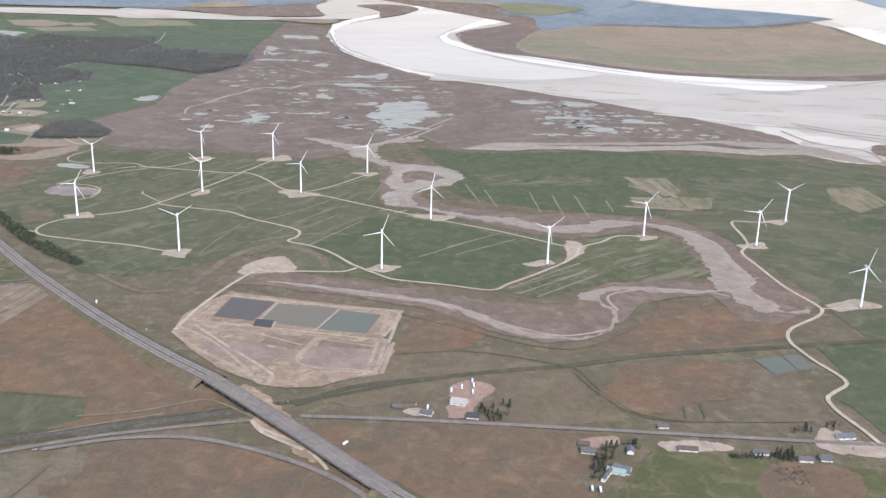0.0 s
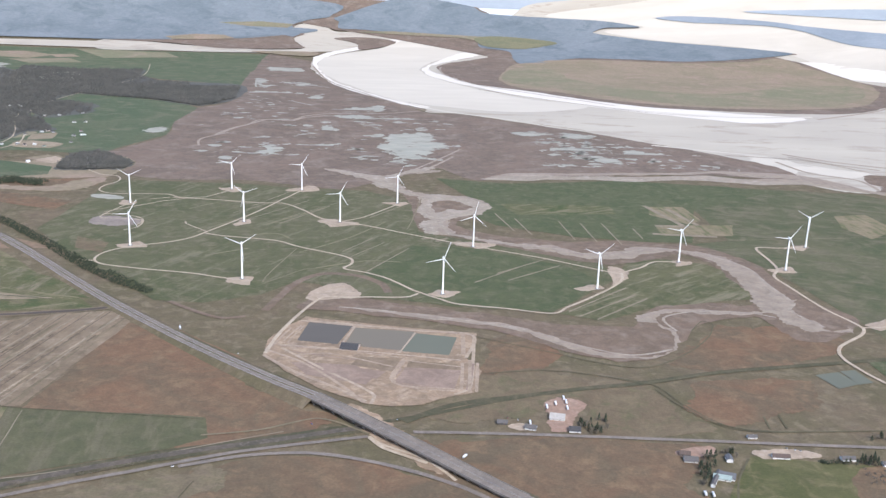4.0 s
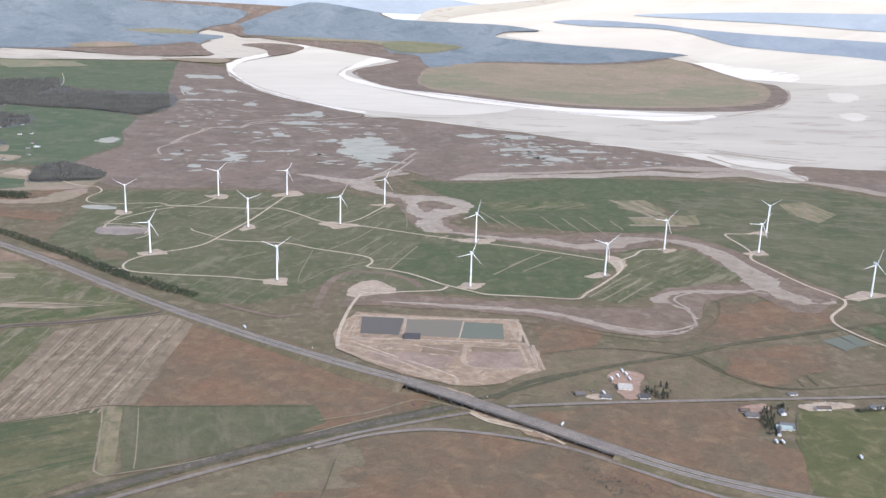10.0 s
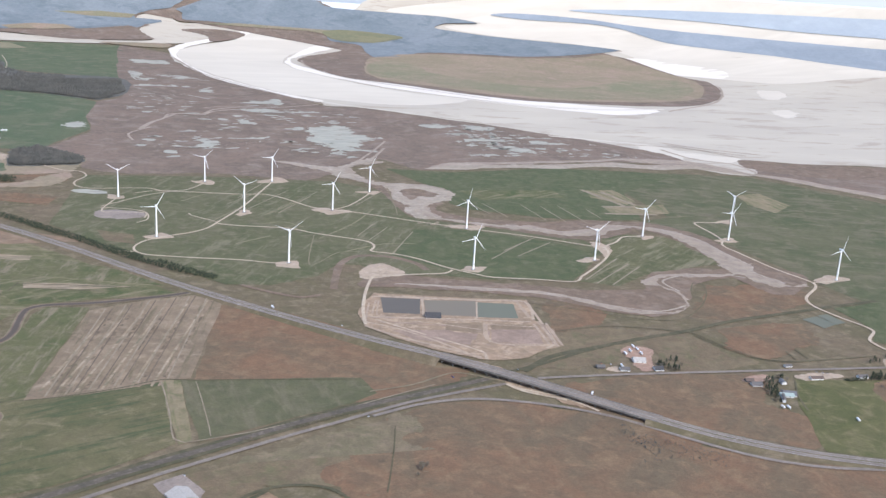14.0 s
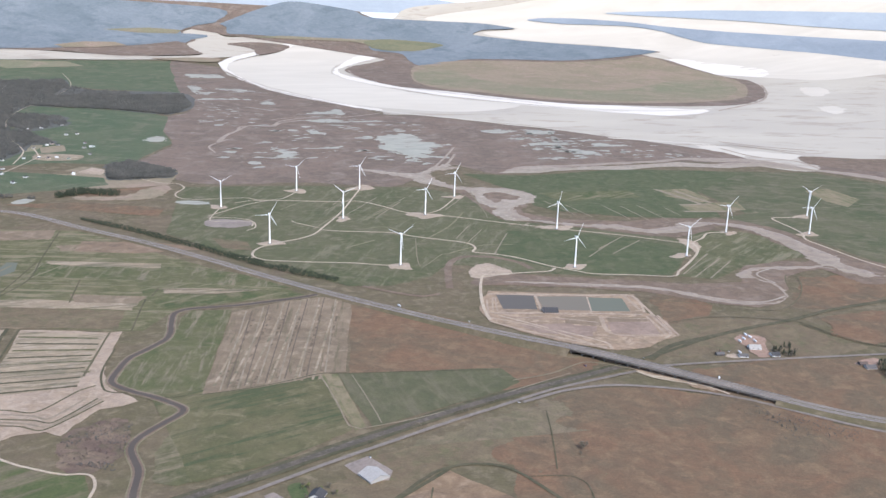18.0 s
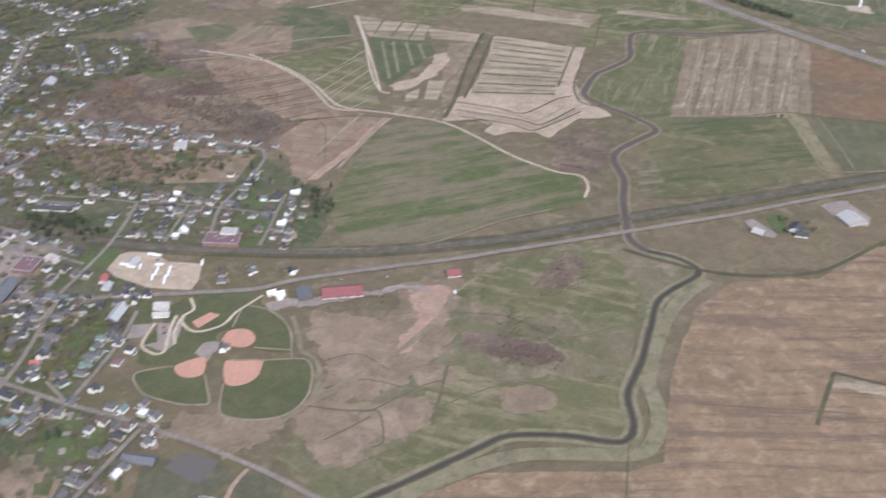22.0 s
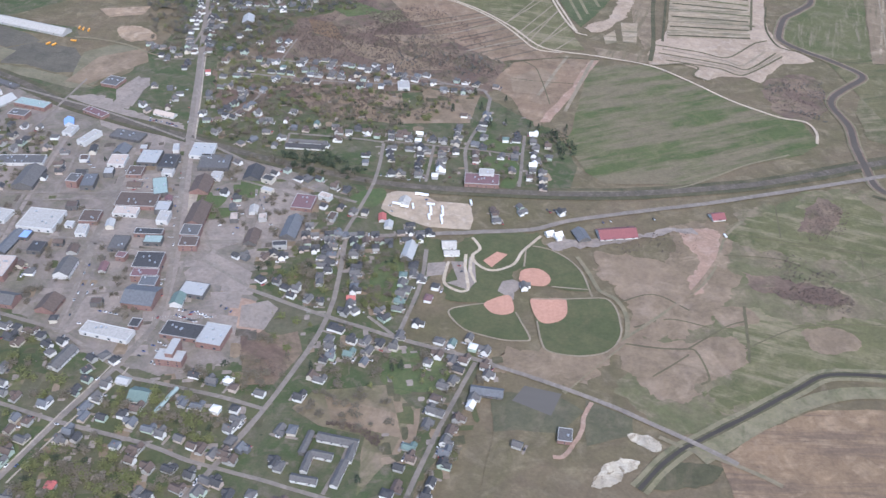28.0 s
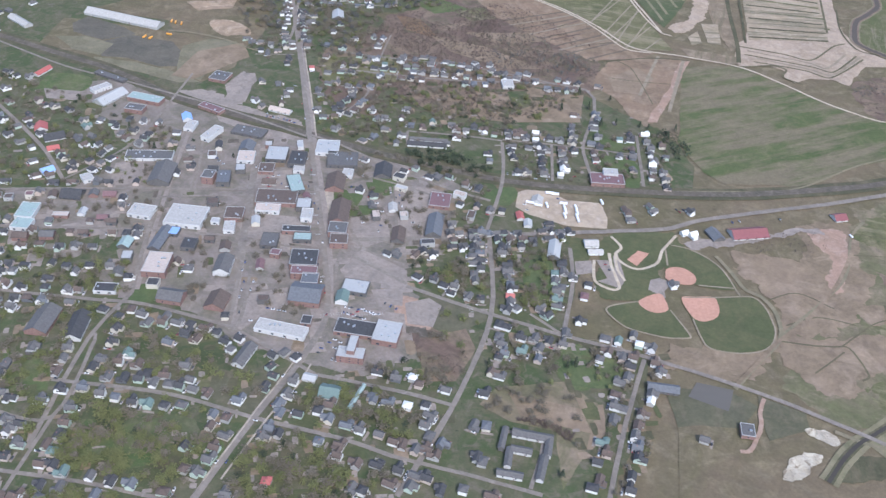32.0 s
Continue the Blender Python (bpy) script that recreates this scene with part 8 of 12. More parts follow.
def gable_roof(l, w, h, rise, eave=0.3, thick=0.16):
    bm = bmesh.new()
    a, b = l / 2 + eave, w / 2 + eave
    drop = rise * eave / (w / 2)
    rows = []
    for x in (-a, a):
        rows.append([bm.verts.new(p) for p in ((x, -b, h - drop), (x, 0, h + rise), (x, b, h - drop), (x, b, h - drop + thick), (x, 0, h + rise + thick), (x, -b, h - drop + thick))])
    for k in range(6):
        bm.faces.new((rows[0][k], rows[0][(k + 1) % 6], rows[1][(k + 1) % 6], rows[1][k]))
    bm.faces.new(rows[0])
    bm.faces.new(list(reversed(rows[1])))
    bmesh.ops.recalc_face_normals(bm, faces=bm.faces)
    return bm


def hip_roof(l, w, h, rise, eave=0.3):
    bm = bmesh.new()
    a, b = l / 2 + eave, w / 2 + eave
    r = max(0.2, a - b)
    v = [bm.verts.new(p) for p in ((-a, -b, h), (a, -b, h), (a, b, h), (-a, b, h), (-a, -b, h + 0.14), (a, -b, h + 0.14), (a, b, h + 0.14), (-a, b, h + 0.14), (-r, 0, h + rise), (r, 0, h + rise))]
    for f in ((3, 2, 1, 0), (0, 1, 5, 4), (1, 2, 6, 5), (2, 3, 7, 6), (3, 0, 4, 7), (4, 5, 9, 8), (6, 7, 8, 9), (5, 6, 9), (7, 4, 8)):
        bm.faces.new([v[k] for k in f])
    return bm


def plain_box(*a):
    bm = bmesh.new()
    box(bm, *a)
    return bm


def flat_roof(l, w, h):
    """A slab set down between raised edges."""
    bm = bmesh.new()
    a, b = l / 2, w / 2
    box(bm, -a + 0.25, a - 0.25, -b + 0.25, b - 0.25, h - 0.2, h + 0.05)
    return bm


def coping(l, w, h):
    bm = bmesh.new()
    a, b, t = l / 2 + 0.05, w / 2 + 0.05, 0.3
    box(bm, -a, a, -b, -b + t, h - 0.05, h + 0.3)
    box(bm, -a, a, b - t, b, h - 0.05, h + 0.3)
    box(bm, -a, -a + t, -b + t, b - t, h - 0.05, h + 0.3)
    box(bm, a - t, a, -b + t, b - t, h - 0.05, h + 0.3)
    return bm


WINDOW = as_mesh("window", plain_box(-0.36, 0.36, -0.05, 0.04, -0.45, 0.45), glass, False)
SHOPWINDOW = as_mesh("window", plain_box(-0.8, 0.8, -0.05, 0.04, -0.6, 0.6), glass, False)
DOOR = as_mesh("door", plain_box(-0.28, 0.28, -0.06, 0.04, 0, 1.1), PAINT["maroon"], False)
CHIMNEY = as_mesh("chimney", plain_box(-0.25, 0.25, -0.25, 0.25, 0, 1.1), PAINT["brick"], False)
VENT = as_mesh("roof_unit", plain_box(-0.6, 0.6, -0.5, 0.5, 0, 0.7), steel, False)
# length, width, wall and roof heights, kind of roof, and a wing (place along the house, width, reach)
SHAPES = [(5.04, 3.96, 2.34, 1.62, "gable", None), (5.58, 4.05, 2.7, 1.71, "gable", (1.3, 3.2, 1.9)), (4.5, 4.32, 2.88, 1.35, "hip", None), (6.3, 3.87, 1.89, 1.26, "gable", (-1.8, 3.0, 1.6)),
          (5.22, 4.32, 2.61, 1.98, "gable", (-1.0, 3.4, 2.4)), (5.76, 4.5, 2.16, 1.26, "hip", None), (4.86, 3.78, 2.79, 1.89, "gable", (0.8, 2.8, 2.8)), (6.12, 4.14, 2.07, 1.44, "gable", (1.9, 3.0, 1.2))]
WORDS = {"d": "charcoal shingle", "g": "grey shingle", "b": "brown shingle", "t": "green", "w": "white metal", "u": "blue-grey shingle", "r": "red", "m": "maroon"}


def winged(make, l, w, h, rise, wing):
    """A gabled body, with its wing set across it where it has one."""
    bm = make(l, w, h, rise)
    if wing:
        at, ww, reach = wing
        long = w / 2 + reach
        side = make(long, ww, h - 0.12, rise * min(0.95, ww / w))
        me = bpy.data.meshes.new("wing")
        side.to_mesh(me)
        side.free()
        me.transform(Matrix.Translation((at, -long / 2, 0)) @ Matrix.Rotation(radians(90), 4, "Z"))
        bm.from_mesh(me)
        bpy.data.meshes.remove(me)
    return bm


def house(x, y, turn, code, group):
    rnd = random.Random(int(x * 13 + y * 7))
    kind = rnd.randrange(len(SHAPES))
    l, w, h, rise, top, wing = SHAPES[kind]
    wall = "white" if code[1] == "w" and rnd.random() < 0.42 else rnd.choice(("cream", "pale", "pale", "green", "bluegrey", "tan"))
    words = {"white": "white", "cream": "cream", "pale": "pale grey", "green": "sage green", "bluegrey": "blue-grey", "tan": "tan"}[wall]
    roof = ROOFS[code[0]]
    name = "bungalow" if h < 2.25 else "cottage" if top == "hip" or kind == 0 else "house"
    root = new(name)
    root.matrix_basis = pose(x, y, 0.3, 0, 0, turn + (90 if rnd.random() < 0.45 else 0)) @ Matrix.Diagonal((1.0, 1.0, 0.92, 1))
    tagged(root, f"{words} clapboard {name} with a {WORDS[code[0]]} {top} roof", "house", group)
    put("wall", cached(("hw", kind, wall), lambda: as_mesh("wall", winged(gable_walls, l, w, h, rise, wing) if top == "gable" else plain_box(-l / 2, l / 2, -w / 2, w / 2, 0, h), PAINT[wall], False)), root)
    put("roof", cached(("hr", kind, roof), lambda: as_mesh("roof", winged(gable_roof, l, w, h, rise, wing) if top == "gable" else hip_roof(l, w, h, rise), PAINT[roof], False)), root)
    for s in (-1, 1) if name == "house" else (-1,):
        put("window", WINDOW, root, pose(s * l * 0.27, s * w / 2, h * 0.62))
    put("door", DOOR, root, pose(0, -w / 2, 0))
    if rnd.random() < 0.15:
        put("chimney", CHIMNEY, root, pose(rnd.uniform(-1, 1), 0.6, h + rise * 0.6))
    if rnd.random() < 0.12:
        pw = rnd.choice((1.5, 2.2))
        put("porch", cached(("hp", pw, w, wall), lambda: as_mesh("porch", gable_walls(pw * 1.2, pw, 1.4, 0.5), PAINT[wall], False)), root, pose(rnd.uniform(-0.8, 0.8), -w / 2 - pw / 2 + 0.1, 0))
        put("porch_roof", cached(("hq", pw, roof), lambda: as_mesh("porch_roof", gable_roof(pw * 1.2, pw, 1.4, 0.5, 0.15, 0.1), PAINT[roof], False)), root, root.children[-1].matrix_basis.copy())
    return root


def houses(group, rows):
    for x, y, turn, code in rows:
        house(x, y, turn, code, group)


KINDS = {"shop": ("flat-fronted shop", "shop"), "brick_block": ("brick block", "building"), "hall": ("large hall", "hall"), "chapel": ("brick church", "church"),
         "hotel": ("tall hotel", "hotel"), "apartment": ("row of apartments", "apartment house"), "terrace": ("long low terrace", "building"),
         "filling_station": ("filling station", "filling station"), "canopy": ("open platform canopy", "canopy"), "farmhouse": ("farmhouse", "house"),
         "motel": ("long motel wing", "motel"), "market": ("market hall", "shop")}
TONES = {"white": "white", "pale": "pale grey", "grey": "grey", "dark": "charcoal", "brown": "brown", "bluegrey": "blue-grey", "teal": "green", "paleteal": "weathered pale green",
         "red": "red", "barnred": "dark red", "maroon": "maroon", "blue": "bright blue", "tan": "tan gravel", "brick": "red brick", "cream": "cream"}


def building(kind, x, y, turn, l, w, h, roof, wall, top):
    rnd = random.Random(int(x * 31 + y * 17))
    word, cat = KINDS.get(kind, (kind.replace("_", " "), kind.replace("_", " ")))
    root = new(kind)
    root.matrix_basis = pose(x, y, 0.3, 0, 0, turn)
    if l < w and top == "gable":
        root.matrix_basis = pose(x, y, 0.3, 0, 0, turn + 90)
        l, w = w, l
    tagged(root, f"{word} with {TONES[wall]} walls and a {TONES[roof]} {'gabled' if top == 'gable' else 'flat'} roof", cat)
    h = h * 0.92
    wall = "whitewall" if wall == "white" and kind not in ("motel", "farmhouse", "barn") else wall
    if top == "gable":
        rise = min(0.28 * w, 3.2)
        body = max(1.4, h - 0.45 * rise)
        put("wall", as_mesh("wall", gable_walls(l, w, body, rise), PAINT[wall], False), root)
        put("roof", as_mesh("roof", gable_roof(l, w, body, rise, 0.35, 0.2), PAINT["whiteroof" if roof == "white" else roof], False), root)
    else:
        body = h
        put("wall", as_mesh("wall", plain_box(-l / 2, l / 2, -w / 2, w / 2, 0, h - 0.25), PAINT[wall], False), root)
        put("roof", as_mesh("roof", flat_roof(l, w, h), PAINT["whiteroof" if roof == "white" else roof], False), root)
        put("coping", as_mesh("coping", coping(l, w, h), PAINT["pale" if wall == "brick" else wall], False), root)
        for k in range(min(5, int(l * w / 60))):
            put("roof_unit", VENT, root, pose(rnd.uniform(-l * 0.35, l * 0.35), rnd.uniform(-w * 0.3, w * 0.3), h, 0, 0, rnd.choice((0, 90))))
    storeys = min(2, max(1, int(body / 2.1)))
    n = max(1, min(4, int(l / 5)))
    for s in (-1, 1):
        for fl in range(storeys):
            for k in range(n):
                me = SHOPWINDOW if storeys == 1 and kind in ("shop", "market", "filling_station") else WINDOW
                put("window", me, root, pose((k + 0.5) / n * l - l / 2, s * w / 2, 1.2 + fl * 2.0))
    put("door", DOOR, root, pose(l * 0.12 + 0.7, -w / 2, 0))
    return root


building("warehouse", -1272.6, 552.5, -14, 76.1, 13.2, 4.0, "white", "pale", "gable")
building("shed", -1358.2, 527.3, -35, 28.8, 7.7, 3.0, "white", "pale", "gable")
building("shed", -1298.3, 439.1, 72, 16.2, 5.8, 2.5, "red", "white", "gable")
building("shed", -1241.8, 419.9, 53, 15.5, 6.8, 3.0, "white", "white", "flat")
building("warehouse", -1229.4, 407.8, 65, 26.1, 12.4, 3.0, "pale", "pale", "gable")
building("warehouse", -1201.4, 409.4, -10, 27.6, 9.7, 3.5, "paleteal", "brick", "flat")
building("brick_block", -1203.5, 392.1, -5, 14.2, 9.1, 4.0, "grey", "brick", "flat")
building("warehouse", -1147.6, 404.9, -24, 21.1, 7.2, 3.0, "maroon", "brick", "flat")
building("shop", -1161.7, 388.0, 25, 6.8, 9.3, 3.0, "blue", "white", "gable")
building("shop", -1154.6, 375.2, -3, 7.2, 12.5, 3.0, "white", "white", "flat")
building("shop", -1135.7, 366.6, -18, 7.0, 19.2, 4.0, "white", "white", "flat")
building("canopy", -1242.2, 441.4, -22, 30.4, 5.9, 2.0, "grey", "grey", "flat")
building("shed", -1155.9, 457.8, -10, 14.3, 14.9, 3.0, "grey", "brick", "flat")
building("shop", -1261.2, 353.4, 26, 9.1, 10.1, 2.5, "red", "white", "gable")
building("shop", -1246.4, 342.4, 33, 14.5, 10.4, 2.5, "dark", "white", "gable")
building("shop", -1240.3, 326.7, 32, 8.1, 6.6, 2.0, "red", "white", "gable")
building("shop", -1231.6, 297.5, 47, 8.4, 7.3, 3.0, "blue", "white", "gable")
building("shop", -1201.2, 292.6, 40, 7.2, 8.7, 3.0, "white", "white", "flat")
building("terrace", -1170.1, 329.0, 10, 33.0, 11.6, 2.5, "grey", "white", "flat")
building("hall", -1152.9, 306.5, 4, 14.6, 25.3, 5.0, "grey", "grey", "gable")
building("brick_block", -1120.2, 307.3, -0, 8.0, 10.0, 6.0, "grey", "brick", "flat")
building("shop", -1110.2, 308.8, 10, 9.2, 15.9, 4.0, "bluegrey", "grey", "flat")
building("shop", -1203.3, 272.9, 1, 13.7, 11.3, 3.0, "dark", "grey", "gable")
building("shop", -1222.9, 248.3, 4, 11.7, 16.4, 3.0, "paleteal", "white", "flat")
building("shop", -1219.7, 233.7, 1, 11.8, 11.1, 3.0, "paleteal", "white", "flat")
building("shop", -1188.6, 253.9, 2, 4.7, 7.0, 2.5, "pale", "white", "gable")
building("shop", -1151.1, 260.8, -4, 15.6, 12.7, 3.0, "white", "white", "flat")
building("shop", -1120.9, 260.0, -0, 24.6, 21.7, 3.5, "white", "white", "flat")
building("shop", -1129.7, 234.2, -4, 7.6, 23.8, 3.0, "bluegrey", "grey", "gable")
building("shop", -1123.4, 242.6, -1, 6.4, 8.4, 2.6, "blue", "grey", "flat")
building("shop", -1149.4, 226.0, -3, 7.6, 9.3, 3.0, "paleteal", "grey", "gable")
building("shop", -1109.9, 231.0, 2, 9.0, 10.7, 3.0, "dark", "grey", "flat")
building("brick_block", -1121.9, 206.5, 3, 14.3, 20.0, 5.0, "tan", "brick", "flat")
building("shop", -1144.3, 180.9, 5, 13.0, 7.9, 2.5, "dark", "white", "flat")
building("chapel", -1104.1, 179.4, -4, 14.8, 10.5, 5.0, "grey", "brick", "gable")
building("hall", -1082.6, 213.0, 3, 9.7, 16.6, 5.0, "grey", "white", "gable")
building("brick_block", -1077.0, 179.9, -3, 11.6, 14.0, 4.0, "brown", "brick", "gable")
building("hall", -1167.4, 147.5, -1, 12.7, 21.9, 4.5, "grey", "brick", "gable")
building("hall", -1147.1, 145.9, 5, 10.1, 21.9, 4.0, "dark", "white", "gable")
building("shed", -1163.1, 124.3, 6, 6.4, 6.0, 2.0, "pale", "grey", "flat")
building("shop", -1085.8, 603.5, 12, 10.5, 17.3, 3.0, "pale", "grey", "gable")
building("shop", -1095.1, 413.2, -14, 17.6, 6.5, 2.5, "tan", "white", "gable")
building("filling_station", -1047.6, 363.3, 5, 16.4, 18.5, 3.0, "pale", "white", "flat")
building("canopy", -1110.0, 376.2, -9, 25.1, 12.2, 2.0, "grey", "grey", "flat")
building("shop", -1102.4, 339.5, 7, 12.1, 13.9, 3.0, "tan", "white", "flat")
building("shop", -1105.8, 354.4, 2, 10.4, 12.7, 3.0, "bluegrey", "grey", "gable")
building("shop", -1081.7, 347.5, 5, 15.0, 18.6, 3.0, "pale", "grey", "flat")
building("shop", -1065.5, 342.5, 3, 11.7, 18.2, 4.0, "dark", "grey", "flat")
building("shop", -1061.9, 330.6, 5, 7.6, 7.4, 3.0, "white", "white", "flat")
building("brick_block", -1084.4, 327.3, 6, 10.7, 11.9, 3.0, "brown", "brick", "flat")
building("shop", -1059.6, 310.0, 23, 9.7, 21.3, 4.0, "paleteal", "grey", "flat")
building("brick_block", -1068.4, 291.8, 6, 27.5, 16.5, 3.5, "brown", "brick", "flat")
building("shop", -1071.3, 278.3, 5, 16.1, 8.6, 3.0, "tan", "white", "flat")
building("shop", -1048.5, 286.5, 6, 9.7, 11.3, 4.0, "pale", "grey", "flat")
building("shop", -1044.0, 275.0, 5, 7.4, 11.6, 4.0, "white", "white", "flat")
building("brick_block", -1091.1, 268.0, 7, 12.2, 12.9, 3.5, "brown", "brick", "flat")
building("shop", -1090.5, 253.4, 10, 6.8, 10.6, 3.0, "white", "white", "flat")
building("hall", -1032.9, 317.9, 4, 12.8, 19.3, 4.0, "brown", "brick", "gable")
building("chapel", -1023.1, 281.5, 4, 12.5, 24.5, 5.0, "brown", "brick", "gable")
building("brick_block", -1020.6, 261.6, 4, 11.9, 11.8, 5.0, "grey", "brick", "flat")
building("brick_block", -1017.7, 249.4, 7, 11.3, 10.2, 5.0, "brown", "brick", "flat")
building("shop", -1026.8, 331.4, -1, 7.2, 8.8, 3.0, "white", "white", "flat")
building("warehouse", -1033.7, 348.8, 7, 22.0, 18.8, 3.0, "grey", "grey", "flat")
building("hall", -1002.6, 340.0, 3, 11.9, 16.9, 3.0, "dark", "grey", "gable")
building("shop", -989.2, 295.0, 10, 5.6, 8.7, 2.6, "white", "white", "gable")
building("hall", -958.7, 278.2, -0, 10.2, 23.6, 4.0, "bluegrey", "grey", "gable")
building("hall", -958.3, 308.6, -1, 14.1, 16.6, 3.0, "maroon", "brick", "flat")
building("shop", -981.2, 264.2, 2, 8.3, 14.9, 3.0, "brown", "grey", "gable")
building("shop", -1061.4, 243.7, 4, 10.7, 14.3, 3.0, "grey", "grey", "flat")
building("shop", -1047.2, 257.4, 6, 18.1, 6.2, 3.5, "dark", "brick", "flat")
building("shop", -1041.4, 249.7, 7, 11.4, 7.9, 3.5, "paleteal", "grey", "flat")
building("brick_block", -1035.2, 226.6, 6, 16.9, 15.9, 5.0, "dark", "brick", "flat")
building("brick_block", -1032.5, 213.9, 6, 16.0, 7.7, 5.0, "maroon", "brick", "flat")
building("brick_block", -1027.4, 206.9, 4, 10.1, 9.6, 5.0, "bluegrey", "brick", "flat")
building("hall", -1026.6, 193.6, -1, 18.5, 17.6, 6.0, "bluegrey", "brick", "gable")
building("shop", -1034.3, 161.7, -8, 29.7, 9.4, 3.0, "white", "white", "flat")
building("shop", -1021.8, 171.4, 0, 5.9, 7.3, 2.6, "dark", "brick", "flat")
building("shop", -999.3, 206.0, -4, 15.5, 12.2, 3.0, "pale", "grey", "flat")
building("shop", -1005.3, 195.0, 2, 7.3, 9.8, 4.0, "teal", "white", "gable")
building("shop", -992.4, 169.0, -4, 23.8, 12.2, 3.0, "dark", "brick", "flat")
building("shop", -974.1, 167.1, -5, 14.5, 17.2, 4.5, "pale", "brick", "flat")
building("hotel", -991.4, 146.0, -1, 15.0, 8.2, 5.0, "pale", "brick", "flat")
building("hotel", -991.2, 150.3, -2, 4.4, 12.6, 8.0, "pale", "brick", "flat")
building("hall", -1049.3, 137.7, -13, 6.9, 17.9, 3.5, "grey", "white", "gable")
building("shed", -1010.2, 126.4, -9, 6.7, 5.1, 2.5, "pale", "white", "gable")
building("shop", -997.4, 117.6, -4, 10.6, 10.0, 3.0, "teal", "white", "gable")
building("shed", -982.9, 116.0, -15, 1.9, 19.2, 2.2, "paleteal", "grey", "gable")
building("school", -841.8, 356.9, 4, 24.3, 13.8, 3.5, "maroon", "brick", "flat")
building("school", -839.3, 364.8, 3, 10.6, 7.8, 5.0, "white", "white", "flat")
building("shop", -920.4, 493.6, 12, 9.5, 12.3, 3.0, "white", "white", "flat")
building("warehouse", -891.5, 322.2, -6, 7.4, 7.5, 3.0, "white", "white", "gable")
building("shop", -902.8, 300.4, 10, 4.6, 7.9, 2.5, "red", "white", "gable")
building("shop", -897.2, 292.8, 3, 5.2, 7.2, 2.5, "pale", "white", "gable")
building("warehouse", -879.2, 266.0, -4, 7.6, 17.6, 3.0, "pale", "bluegrey", "gable")
building("farmhouse", -855.1, 277.1, 10, 9.0, 7.4, 3.0, "white", "white", "gable")
building("farmhouse", -852.4, 268.5, 10, 9.6, 4.8, 2.4, "white", "white", "gable")
building("apartment", -904.0, 98.2, -7, 2.9, 14.5, 3.0, "grey", "grey", "gable")
building("apartment", -889.0, 102.4, -6, 20.8, 4.9, 3.0, "grey", "white", "gable")
building("apartment", -880.8, 95.3, -5, 3.4, 11.7, 3.0, "grey", "white", "gable")
building("apartment", -883.7, 81.3, -9, 3.6, 15.9, 3.0, "grey", "white", "gable")
building("apartment", -899.6, 75.3, -5, 12.8, 3.8, 3.0, "grey", "white", "gable")
building("apartment", -900.7, 86.0, -4, 3.4, 12.0, 3.0, "grey", "white", "gable")
building("apartment", -894.5, 91.6, -6, 10.6, 3.9, 3.0, "grey", "white", "gable")
building("market", -747.9, 307.8, 16, 25.3, 12.1, 3.2, "barnred", "white", "gable")
building("shop", -770.9, 301.6, 23, 8.4, 12.2, 3.0, "bluegrey", "grey", "gable")
building("shop", -679.9, 339.3, 19, 9.0, 8.3, 2.6, "barnred", "white", "gable")
building("shed", -776.5, 122.8, -2, 7.2, 8.9, 2.6, "grey", "brick", "flat")
building("warehouse", -818.5, 147.9, -2, 17.0, 6.3, 3.0, "bluegrey", "grey", "gable")
building("motel", -975.9, 383.1, 3, 29.3, 6.0, 2.6, "dark", "white", "gable")
building("motel", -975.5, 389.8, 3, 28.7, 4.3, 2.6, "grey", "white", "gable")
building("barn", -399.1, 449.7, -66, 16.1, 16.1, 3.0, "white", "pale", "gable")
building("farmhouse", -470.1, 421.6, -31, 8.3, 7.8, 2.6, "white", "grey", "gable")
building("farmhouse", -442.2, 429.9, -27, 10.3, 10.5, 3.0, "dark", "white", "gable")
building("farmhouse", -440.6, 422.2, -10, 8.5, 6.2, 2.6, "dark", "white", "gable")
building("barn", 19.8, 628.1, -14, 11.5, 9.5, 2.4, "white", "white", "gable")
building("farmhouse", -3.4, 610.2, -16, 8.6, 6.5, 2.4, "grey", "white", "gable")
building("barn", 113.1, 534.4, -29, 2.6, 22.0, 3.0, "grey", "white", "gable")
building("barn", 122.5, 539.0, -21, 10.9, 8.7, 2.8, "bluegrey", "white", "gable")
building("farmhouse", 132.0, 562.8, -8, 4.4, 7.0, 3.0, "bluegrey", "white", "gable")
building("farmhouse", 219.5, 564.3, 0, 9.7, 5.3, 2.6, "grey", "white", "gable")
building("farmhouse", 246.1, 556.5, -5, 9.1, 5.4, 2.6, "grey", "white", "gable")
building("farmhouse", 260.3, 558.8, -6, 7.2, 7.1, 2.6, "grey", "white", "gable")
building("farmhouse", 285.4, 588.9, 8, 12.3, 6.2, 2.8, "bluegrey", "white", "gable")
building("farmhouse", 161.5, 597.8, 1, 7.2, 4.1, 2.0, "grey", "white", "gable")
building("farmhouse", 102.3, 571.0, -10, 7.5, 5.6, 2.4, "brown", "grey", "gable")
building("shed", -145.1, 766.4, -11, 15.7, 14.7, 2.0, "dark", "tan", "gable")
building("shed", -24.0, 618.7, -7, 7.8, 5.1, 2.0, "grey", "grey", "gable")
building("farmhouse", 29.3, 607.2, -7, 8.5, 7.6, 2.4, "dark", "white", "gable")
building("barn", 118.4, 536.9, -20, 11.8, 6.2, 2.2, "paleteal", "white", "gable")
building("shed", 104.1, 562.2, -9, 9.6, 7.3, 2.2, "grey", "white", "gable")
building("farmhouse", 171.3, 567.3, -6, 12.4, 5.5, 2.4, "brown", "white", "gable")
